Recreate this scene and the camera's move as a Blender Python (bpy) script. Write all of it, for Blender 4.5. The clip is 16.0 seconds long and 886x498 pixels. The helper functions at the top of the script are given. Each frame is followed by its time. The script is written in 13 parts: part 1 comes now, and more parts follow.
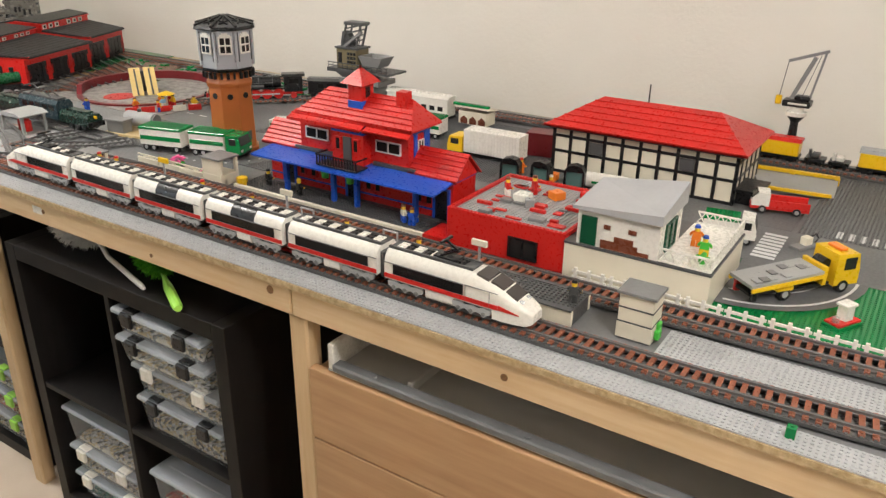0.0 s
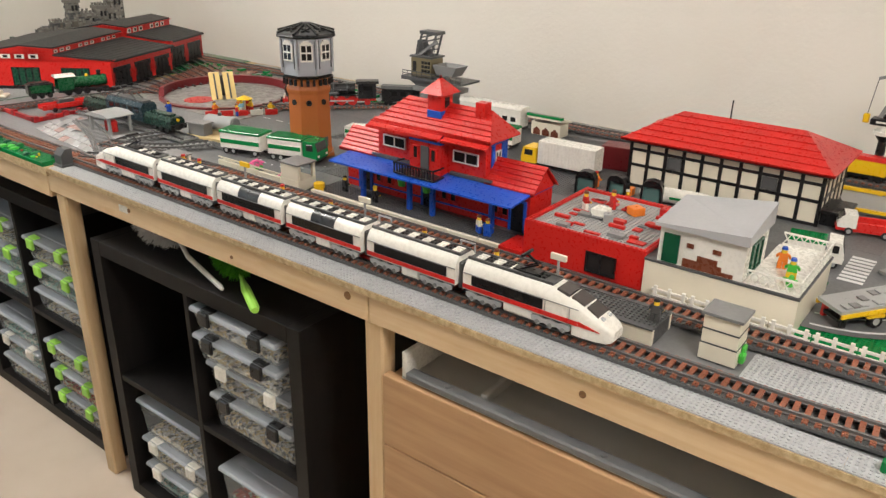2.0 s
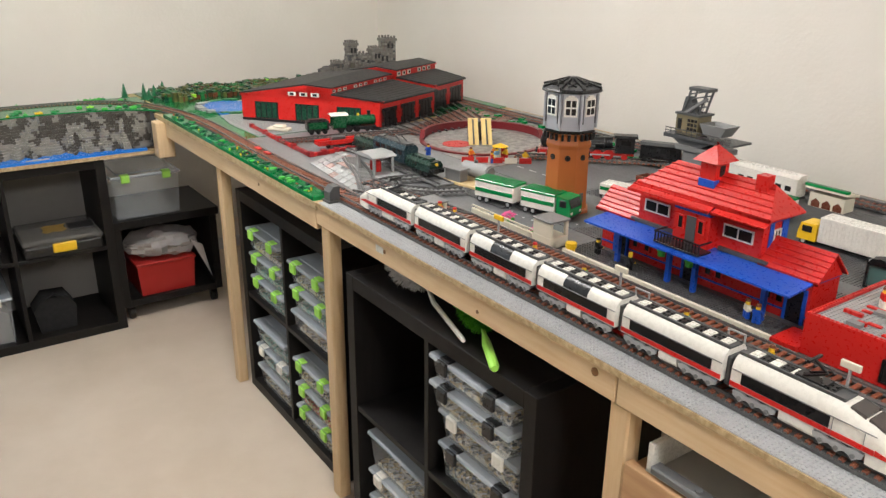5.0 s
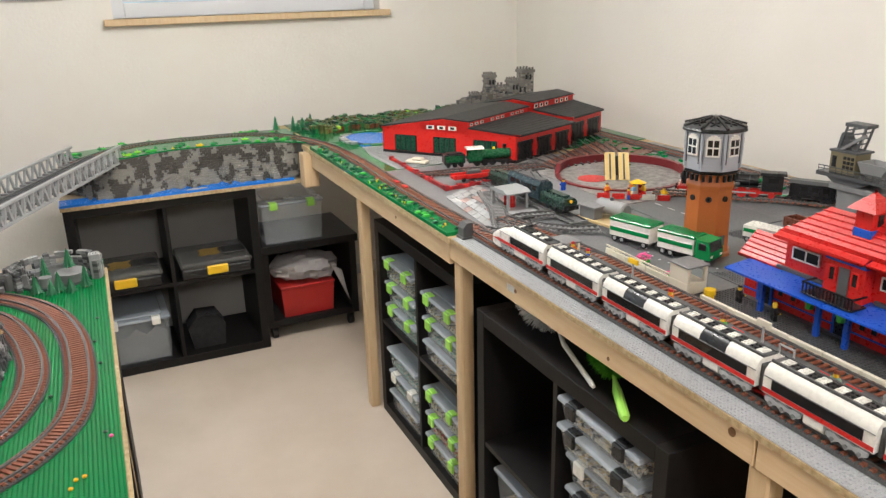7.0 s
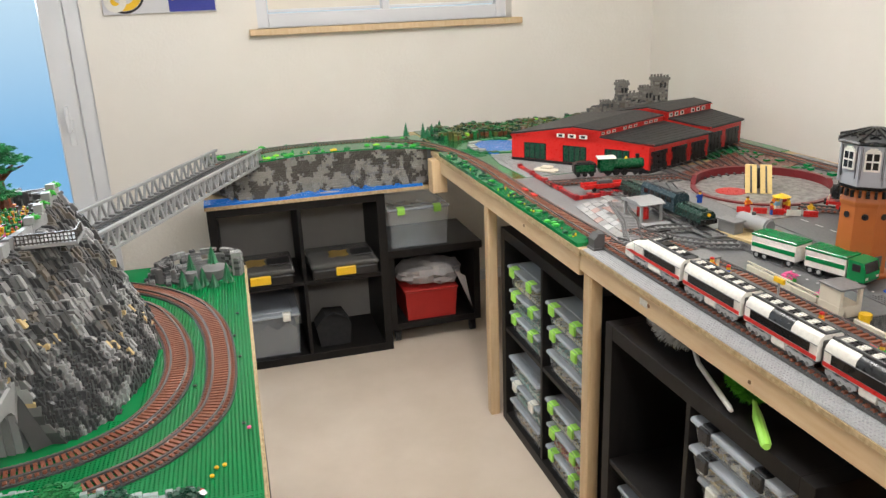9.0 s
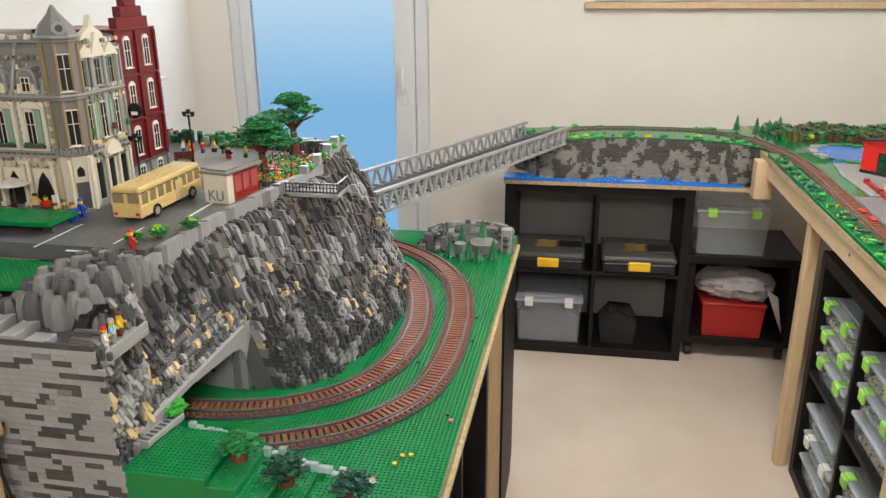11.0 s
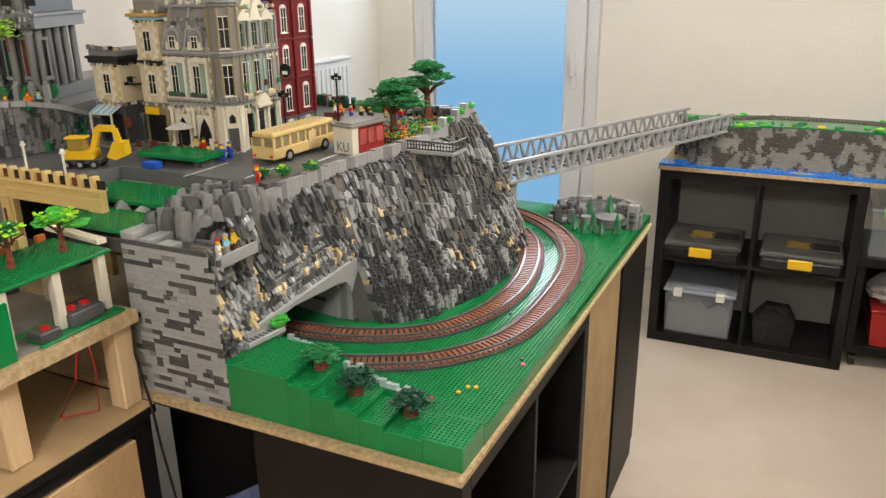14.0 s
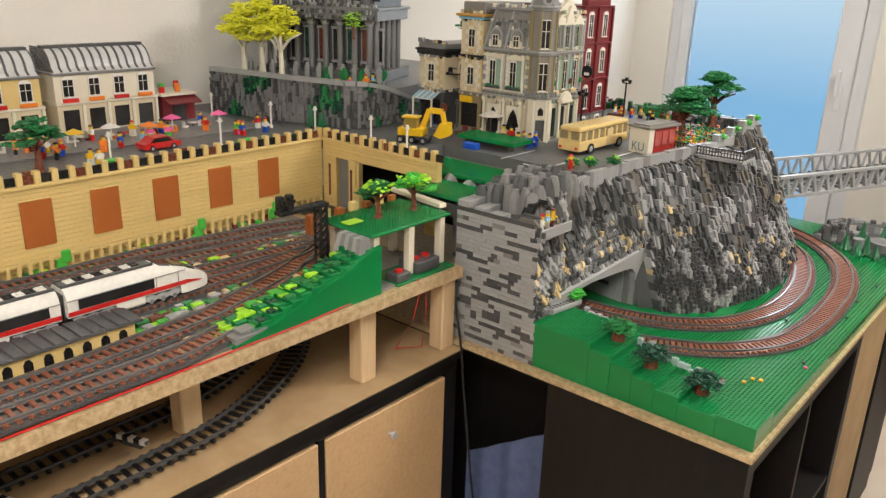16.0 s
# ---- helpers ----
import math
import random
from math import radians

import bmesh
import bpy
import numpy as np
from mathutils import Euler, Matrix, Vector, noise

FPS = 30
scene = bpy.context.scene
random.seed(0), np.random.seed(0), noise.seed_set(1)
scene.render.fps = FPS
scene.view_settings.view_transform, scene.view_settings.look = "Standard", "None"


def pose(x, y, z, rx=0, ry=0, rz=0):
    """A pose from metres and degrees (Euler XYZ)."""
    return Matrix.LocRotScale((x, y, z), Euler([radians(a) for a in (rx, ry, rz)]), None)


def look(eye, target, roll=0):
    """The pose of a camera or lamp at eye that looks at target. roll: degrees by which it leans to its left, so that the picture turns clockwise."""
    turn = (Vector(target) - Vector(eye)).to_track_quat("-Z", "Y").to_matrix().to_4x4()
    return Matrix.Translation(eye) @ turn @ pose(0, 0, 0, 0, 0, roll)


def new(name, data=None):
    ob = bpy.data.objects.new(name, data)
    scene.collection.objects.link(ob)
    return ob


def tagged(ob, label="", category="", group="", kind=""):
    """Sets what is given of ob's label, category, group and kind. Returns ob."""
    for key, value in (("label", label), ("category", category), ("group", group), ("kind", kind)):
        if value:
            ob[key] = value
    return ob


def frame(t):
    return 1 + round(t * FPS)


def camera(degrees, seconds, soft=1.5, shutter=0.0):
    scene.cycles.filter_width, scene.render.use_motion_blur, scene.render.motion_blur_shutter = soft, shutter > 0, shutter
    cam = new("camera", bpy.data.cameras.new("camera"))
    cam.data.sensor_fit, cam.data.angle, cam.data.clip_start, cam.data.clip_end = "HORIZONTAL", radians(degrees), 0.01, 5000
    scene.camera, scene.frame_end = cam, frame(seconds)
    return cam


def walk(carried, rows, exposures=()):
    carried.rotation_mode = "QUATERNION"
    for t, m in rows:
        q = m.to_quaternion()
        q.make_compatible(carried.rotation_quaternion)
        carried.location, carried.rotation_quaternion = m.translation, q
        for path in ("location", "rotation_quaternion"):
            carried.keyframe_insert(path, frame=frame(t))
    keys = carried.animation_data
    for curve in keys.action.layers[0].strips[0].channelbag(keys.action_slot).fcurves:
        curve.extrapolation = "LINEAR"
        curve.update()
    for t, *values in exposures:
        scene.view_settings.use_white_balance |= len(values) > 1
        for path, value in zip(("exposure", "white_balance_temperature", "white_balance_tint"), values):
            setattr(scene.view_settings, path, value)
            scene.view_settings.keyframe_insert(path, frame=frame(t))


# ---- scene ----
cam = camera(59.3, 16.0, 1.4)

PATH = [
    (0, -0.1868, -0.2209, 1.5305, 66.347, -0.702, -56.894),
    (0.5, -0.1869, -0.2220, 1.5284, 66.415, -0.702, -56.887),
    (1, -0.1887, -0.2137, 1.5345, 66.353, -0.697, -56.263),
    (1.5, -0.1976, -0.2023, 1.5335, 66.541, -0.963, -54.835),
    (2, -0.2084, -0.1857, 1.5375, 66.784, -0.946, -52.408),
    (2.5, -0.2363, -0.1596, 1.5467, 67.127, -0.451, -47.844),
    (3, -0.2376, -0.1269, 1.5537, 66.879, -0.055, -44.466),
    (3.5, -0.2495, -0.1123, 1.5527, 67.165, -0.228, -42.880),
    (6, -0.1539, -0.0878, 1.5836, 70.340, 0.152, -29.297),
    (6.5, -0.1662, -0.0936, 1.6031, 70.469, 0.827, -27.428),
    (7, -0.1783, -0.0882, 1.6011, 71.059, 1.321, -24.951),
    (7.5, -0.1851, -0.0728, 1.6011, 71.569, 1.433, -22.926),
    (8, -0.1973, -0.0705, 1.6021, 71.878, 1.255, -21.406),
    (8.5, -0.2044, -0.0703, 1.6022, 71.973, 1.747, -19.296),
    (9, -0.2013, -0.0683, 1.6011, 71.860, 2.148, -16.061),
    (9.5, -0.1888, -0.0594, 1.6071, 71.550, 1.797, -10.805),
    (10, -0.1633, -0.0131, 1.6006, 70.995, 1.262, -4.174),
    (12.5, 0.2062, 0.2105, 1.5107, 70.778, -0.333, 23.365),
    (13, 0.2312, 0.1905, 1.5015, 70.481, -0.047, 24.121),
    (13.5, 0.2271, 0.1406, 1.5099, 70.736, 0.520, 24.507),
    (14, 0.1955, 0.0496, 1.5146, 70.849, 0.615, 24.705),
    (14.5, 0.1685, -0.0639, 1.5276, 70.592, -0.043, 25.818),
    (15, 0.1412, -0.1417, 1.5322, 70.604, -0.794, 28.324),
    (15.5, 0.1120, -0.2155, 1.5348, 70.627, -1.543, 32.566),
    (16, 0.0985, -0.2254, 1.5319, 70.805, -1.729, 40.113),
]
walk(cam, [(t, pose(*p)) for t, *p in PATH], [(0.0, -0.13, 6500, 10), (2.5, -0.12, 6450, 10), (6.0, -0.03, 6200, 10), (9.5, 0.0, 6200, 10), (12.5, -0.06, 6500, 11), (16.0, 0.0, 6550, 11)])

# ---- world and light ----
world = bpy.data.worlds.new("world")
scene.world = world
world.use_nodes = True
wn = world.node_tree
sky = wn.nodes.new("ShaderNodeTexSky")
sky.sky_type = "NISHITA"
sky.sun_disc = False
sky.sun_elevation = radians(30)
sky.sun_rotation = radians(200)
wn.links.new(sky.outputs["Color"], wn.nodes["Background"].inputs["Color"])
wn.nodes["Background"].inputs["Strength"].default_value = 0.08


def globe_lamp(name, x, y, z, radius, power, color):
    d = bpy.data.lights.new(name, "POINT")
    d.shadow_soft_size, d.energy, d.color = radius, power, color
    ob = new(name, d)
    ob.location = (x, y, z)
    return ob


WARM = (1.0, 0.955, 0.90)
LAMPS = [(0.15, -0.75), (0.40, 2.10)]
for lx, ly in LAMPS:
    globe_lamp("ceiling_lamp_light", lx, ly, 2.25, 0.20, 68, WARM)


# ---- materials ----
def nodes_of(name):
    m = bpy.data.materials.new(name)
    m.use_nodes = True
    nt = m.node_tree
    return m, nt, nt.nodes["Principled BSDF"]


def ramp_mix(nt, fac, a, b):
    mix = nt.nodes.new("ShaderNodeMix")
    mix.data_type = "RGBA"
    nt.links.new(fac, mix.inputs["Factor"])
    mix.inputs["A"].default_value, mix.inputs["B"].default_value = (*a, 1), (*b, 1)
    return mix.outputs["Result"]


def tex_noise(nt, scale, detail=3.0, rough=0.55, stretch=(1, 1, 1)):
    co = nt.nodes.new("ShaderNodeTexCoord")
    mp = nt.nodes.new("ShaderNodeMapping")
    mp.inputs["Scale"].default_value = stretch
    nt.links.new(co.outputs["Object"], mp.inputs["Vector"])
    n = nt.nodes.new("ShaderNodeTexNoise")
    n.inputs["Scale"].default_value, n.inputs["Detail"].default_value, n.inputs["Roughness"].default_value = scale, detail, rough
    nt.links.new(mp.outputs["Vector"], n.inputs["Vector"])
    return n.outputs["Fac"]


def remap(nt, value, lo, hi, a=0.0, b=1.0):
    r = nt.nodes.new("ShaderNodeMapRange")
    nt.links.new(value, r.inputs["Value"])
    r.inputs["From Min"].default_value, r.inputs["From Max"].default_value = lo, hi
    r.inputs["To Min"].default_value, r.inputs["To Max"].default_value = a, b
    return r.outputs["Result"]


def bump(nt, bsdf, height, strength, dist):
    b = nt.nodes.new("ShaderNodeBump")
    b.inputs["Strength"].default_value, b.inputs["Distance"].default_value = strength, dist
    nt.links.new(height, b.inputs["Height"])
    nt.links.new(b.outputs["Normal"], bsdf.inputs["Normal"])


def plastic(name, rgb, rough=0.3, vary=0.10, island=0.0):
    """Moulded toy plastic: slightly uneven tone from brick to brick, faint dust and scuffs."""
    m, nt, p = nodes_of(name)
    dark, light = tuple(c * (1 - vary) for c in rgb), tuple(min(1, c * (1 + vary) + 0.004) for c in rgb)
    big = tex_noise(nt, 14.0, 4.0)
    info = nt.nodes.new("ShaderNodeObjectInfo")
    add = nt.nodes.new("ShaderNodeMath")
    add.operation = "MULTIPLY_ADD"
    nt.links.new(info.outputs["Random"], add.inputs[0])
    add.inputs[1].default_value = 0.5
    nt.links.new(remap(nt, big, 0.3, 0.7, 0, 0.5), add.inputs[2])
    fac = add.outputs["Value"]
    if island:
        geo = nt.nodes.new("ShaderNodeNewGeometry")
        mul = nt.nodes.new("ShaderNodeMath")
        mul.operation = "MULTIPLY_ADD"
        nt.links.new(geo.outputs["Random Per Island"], mul.inputs[0])
        mul.inputs[1].default_value = island
        nt.links.new(fac, mul.inputs[2])
        fac = mul.outputs["Value"]
    nt.links.new(ramp_mix(nt, fac, dark, light), p.inputs["Base Color"])
    fine = tex_noise(nt, 160.0, 3.0)
    nt.links.new(remap(nt, fine, 0.3, 0.75, rough - 0.07, rough + 0.14), p.inputs["Roughness"])
    bump(nt, p, fine, 0.05, 0.0006)
    return m


def clear_plastic(name, rgb, rough=0.12, alpha=0.35):
    m, nt, p = nodes_of(name)
    n = tex_noise(nt, 25.0, 3.0)
    nt.links.new(ramp_mix(nt, n, tuple(c * 0.9 for c in rgb), rgb), p.inputs["Base Color"])
    p.inputs["Roughness"].default_value = rough
    p.inputs["Alpha"].default_value = alpha
    return m


def lumber(name, a, b, rough=0.6, axis=(1, 14, 14), scale=5.0, gloss=0.5):
    m, nt, p = nodes_of(name)
    p.inputs["Specular IOR Level"].default_value = gloss
    g = tex_noise(nt, scale, 6.0, 0.6, axis)
    k = tex_noise(nt, scale * 2.2, 2.0, 0.5, tuple(v ** 0.5 for v in axis))
    mid = nt.nodes.new("ShaderNodeMath")
    mid.operation = "MULTIPLY_ADD"
    nt.links.new(remap(nt, g, 0.3, 0.7, 0, 0.75), mid.inputs[0])
    mid.inputs[1].default_value = 1.0
    nt.links.new(remap(nt, k, 0.55, 0.8, 0, 0.4), mid.inputs[2])
    nt.links.new(ramp_mix(nt, mid.outputs["Value"], a, b), p.inputs["Base Color"])
    p.inputs["Roughness"].default_value = rough
    bump(nt, p, g, 0.12, 0.001)
    return m


def mottled(name, a, b, scale, rough, bscale, bstr, bdist=0.002):
    m, nt, p = nodes_of(name)
    n = tex_noise(nt, scale, 5.0, 0.6)
    nt.links.new(ramp_mix(nt, remap(nt, n, 0.35, 0.65), a, b), p.inputs["Base Color"])
    f = tex_noise(nt, bscale, 4.0)
    nt.links.new(remap(nt, f, 0.3, 0.7, rough - 0.08, rough + 0.08), p.inputs["Roughness"])
    bump(nt, p, f, bstr, bdist)
    return m


RED = plastic("red_plastic", (0.58, 0.016, 0.012))
BLUE = plastic("blue_plastic", (0.012, 0.085, 0.50))
WHITE = plastic("white_plastic", (0.78, 0.76, 0.70), 0.26, 0.05)
CREAM = plastic("aged_white_plastic", (0.74, 0.69, 0.56), 0.35, 0.09, 0.3)
LGREY = plastic("light_grey_plastic", (0.34, 0.345, 0.345), 0.33, 0.10, 0.2)
MGREY = plastic("stone_grey_plastic", (0.20, 0.20, 0.20), 0.35, 0.14, 0.3)
DGREY = plastic("dark_grey_plastic", (0.075, 0.077, 0.079), 0.36, 0.15, 0.3)
BLACK = plastic("black_plastic", (0.009, 0.009, 0.010), 0.3, 0.2)
GREEN = plastic("green_plastic", (0.004, 0.21, 0.055), 0.13, 0.08)
LEAF = plastic("leaf_green_plastic", (0.012, 0.17, 0.045), 0.4, 0.3, 0.7)
LIME = plastic("lime_plastic", (0.36, 0.72, 0.03), 0.35, 0.15, 0.4)
BGREEN = plastic("bright_green_plastic", (0.06, 0.44, 0.05), 0.35, 0.15, 0.3)
YELLOW = plastic("yellow_plastic", (0.84, 0.52, 0.012))
TAN = plastic("tan_plastic", (0.66, 0.50, 0.25), 0.35, 0.08)
SAND = plastic("pale_tan_plastic", (0.70, 0.52, 0.21), 0.3, 0.06)
BROWN = plastic("reddish_brown_plastic", (0.15, 0.042, 0.02), 0.27, 0.2, 0.4)
SLEEPERS = plastic("sleeper_brown_plastic", (0.235, 0.078, 0.042), 0.3, 0.16, 0.35)
ORANGE_BROWN = plastic("dark_orange_plastic", (0.40, 0.115, 0.022), 0.36, 0.10)
ORANGE = plastic("orange_plastic", (0.85, 0.22, 0.02), 0.33, 0.1)
DRED = plastic("dark_red_plastic", (0.16, 0.010, 0.014), 0.33, 0.15)
DGREEN = plastic("dark_green_plastic", (0.008, 0.065, 0.035), 0.26, 0.15)
PINK = plastic("pink_plastic", (0.85, 0.12, 0.36), 0.35, 0.12, 0.3)
SKIN = plastic("figure_yellow_plastic", (0.85, 0.55, 0.04), 0.3, 0.05)
RAIL = plastic("rail_grey_plastic", (0.13, 0.127, 0.127), 0.17, 0.12)
SILVER = plastic("silver_plastic", (0.45, 0.46, 0.47), 0.25, 0.06)
SANDGREEN = plastic("sand_green_plastic", (0.27, 0.40, 0.31), 0.35, 0.1)
AZURE = plastic("water_blue_plastic", (0.02, 0.20, 0.72), 0.2, 0.1)
CYAN = plastic("pale_blue_plastic", (0.25, 0.55, 0.75), 0.3, 0.1)
ROAD = plastic("road_grey_plastic", (0.125, 0.128, 0.132), 0.42, 0.1)
DARKGLASS = plastic("smoked_window_plastic", (0.018, 0.017, 0.017), 0.1, 0.2)
GLASSY = clear_plastic("clear_window_plastic", (0.55, 0.70, 0.68), 0.08, 0.3)
GREENGLASS = plastic("green_window_plastic", (0.004, 0.07, 0.03), 0.12, 0.2)
BOXCLEAR = clear_plastic("storage_box_clear", (0.84, 0.91, 0.97), 0.1, 0.2)
LIDCLEAR = clear_plastic("storage_lid_clear", (0.82, 0.89, 0.97), 0.12, 0.38)
PINE = lumber("pine_wood", (0.78, 0.60, 0.38), (0.65, 0.44, 0.23), 0.55, (14, 1, 14))
PINE_UP = lumber("pine_post_wood", (0.72, 0.55, 0.34), (0.60, 0.40, 0.21), 0.55, (14, 14, 1))
OAK = lumber("oak_veneer", (0.55, 0.345, 0.185), (0.39, 0.22, 0.105), 0.42, (1.0, 14, 16), 3.2)
OAK_UP = lumber("pale_oak_veneer", (0.64, 0.44, 0.24), (0.52, 0.33, 0.165), 0.45, (14, 1.2, 14), 7.0)
CHIP = mottled("chipboard", (0.60, 0.46, 0.27), (0.40, 0.28, 0.14), 90.0, 0.8, 180.0, 0.5)
MDF = mottled("fibreboard", (0.50, 0.35, 0.19), (0.42, 0.28, 0.14), 12.0, 0.7, 200.0, 0.1)
BLACKWOOD = lumber("black_brown_laminate", (0.007, 0.0062, 0.006), (0.013, 0.0115, 0.0105), 0.5, (10, 10, 1), 6.0, 0.28)
SHELFBACK = mottled("shelf_back_grey", (0.32, 0.305, 0.285), (0.36, 0.345, 0.325), 3.0, 0.7, 40.0, 0.05)
PLASTER = mottled("wall_plaster", (0.83, 0.79, 0.72), (0.87, 0.835, 0.77), 1.3, 0.85, 75.0, 0.35, 0.004)
CEILING = mottled("ceiling_paint", (0.78, 0.76, 0.72), (0.82, 0.80, 0.76), 2.0, 0.9, 50.0, 0.05)
CARPET = mottled("beige_carpet", (0.63, 0.53, 0.425), (0.69, 0.59, 0.485), 3.0, 0.9, 420.0, 0.55, 0.004)
METAL = mottled("painted_metal_tray", (0.50, 0.49, 0.455), (0.54, 0.53, 0.50), 4.0, 0.4, 80.0, 0.03)
METALRAIL = mottled("metal_rail", (0.13, 0.135, 0.14), (0.19, 0.195, 0.20), 9.0, 0.4, 120.0, 0.05)
PVC = mottled("white_window_frame", (0.76, 0.77, 0.79), (0.78, 0.79, 0.81), 2.0, 0.5, 30.0, 0.005)
ENAMEL = mottled("radiator_enamel", (0.80, 0.80, 0.79), (0.83, 0.83, 0.82), 2.0, 0.35, 30.0, 0.02)
FLEECE = mottled("duster_fleece", (0.90, 0.90, 0.90), (0.80, 0.80, 0.80), 60.0, 0.95, 300.0, 0.9, 0.01)
GFLEECE = mottled("green_duster_fleece", (0.16, 0.62, 0.03), (0.07, 0.40, 0.015), 60.0, 0.95, 300.0, 0.9, 0.01)
BAG = clear_plastic("plastic_bag", (0.72, 0.68, 0.66), 0.2, 0.6)
# blue-grey of the floor cloth, also the painted bluish reflection under the table
CLOTH_SHEEN = mottled("blue_grey_cloth_sheen", (0.09, 0.13, 0.27), (0.13, 0.17, 0.32), 30.0, 0.9, 300.0, 0.4)


def brick_fill(name, colours, scale=120.0):
    """A heap of small bricks of several colours."""
    m, nt, p = nodes_of(name)
    co = nt.nodes.new("ShaderNodeTexCoord")
    vo = nt.nodes.new("ShaderNodeTexVoronoi")
    vo.inputs["Scale"].default_value = scale
    nt.links.new(co.outputs["Object"], vo.inputs["Vector"])
    sep = nt.nodes.new("ShaderNodeSeparateColor")
    nt.links.new(vo.outputs["Color"], sep.inputs["Color"])
    rp = nt.nodes.new("ShaderNodeValToRGB")
    rp.color_ramp.interpolation = "CONSTANT"
    el = rp.color_ramp.elements
    while len(el) < len(colours):
        el.new(0.5)
    for k, c in enumerate(colours):
        el[k].position = k / len(colours)
        el[k].color = (*c, 1)
    nt.links.new(sep.outputs["Red"], rp.inputs["Fac"])
    nt.links.new(rp.outputs["Color"], p.inputs["Base Color"])
    p.inputs["Roughness"].default_value = 0.4
    bump(nt, p, vo.outputs["Distance"], 0.9, 0.008)
    return m


PARTS_MIX = brick_fill("mixed_small_bricks", ((0.62, 0.60, 0.55), (0.55, 0.44, 0.26), (0.22, 0.22, 0.22), (0.66, 0.62, 0.50), (0.62, 0.50, 0.30), (0.12, 0.12, 0.12), (0.6, 0.6, 0.6)))
PARTS_RED = brick_fill("mixed_red_bricks", ((0.50, 0.03, 0.02), (0.60, 0.58, 0.52), (0.45, 0.05, 0.03), (0.55, 0.42, 0.2), (0.20, 0.02, 0.02)))
PARTS_TEAL = brick_fill("mixed_teal_bricks", ((0.22, 0.46, 0.42), (0.62, 0.62, 0.56), (0.10, 0.26, 0.24), (0.40, 0.55, 0.5), (0.3, 0.3, 0.28)))
COBBLE = mottled("cobble_print", (0.34, 0.33, 0.31), (0.15, 0.14, 0.135), 45.0, 0.45, 160.0, 0.2)


def glow(name, top, low, strength, z0, z1):
    m = bpy.data.materials.new(name)
    m.use_nodes = True
    nt = m.node_tree
    nt.nodes.clear()
    out = nt.nodes.new("ShaderNodeOutputMaterial")
    em = nt.nodes.new("ShaderNodeEmission")
    geo = nt.nodes.new("ShaderNodeNewGeometry")
    sep = nt.nodes.new("ShaderNodeSeparateXYZ")
    nt.links.new(geo.outputs["Position"], sep.inputs["Vector"])
    nt.links.new(ramp_mix(nt, remap(nt, sep.outputs["Z"], z0, z1), low, top), em.inputs["Color"])
    em.inputs["Strength"].default_value = strength
    nt.links.new(em.outputs["Emission"], out.inputs["Surface"])
    return m


# ---- mesh building ----
S, BH = 0.008, 0.0096   # stud pitch, brick height


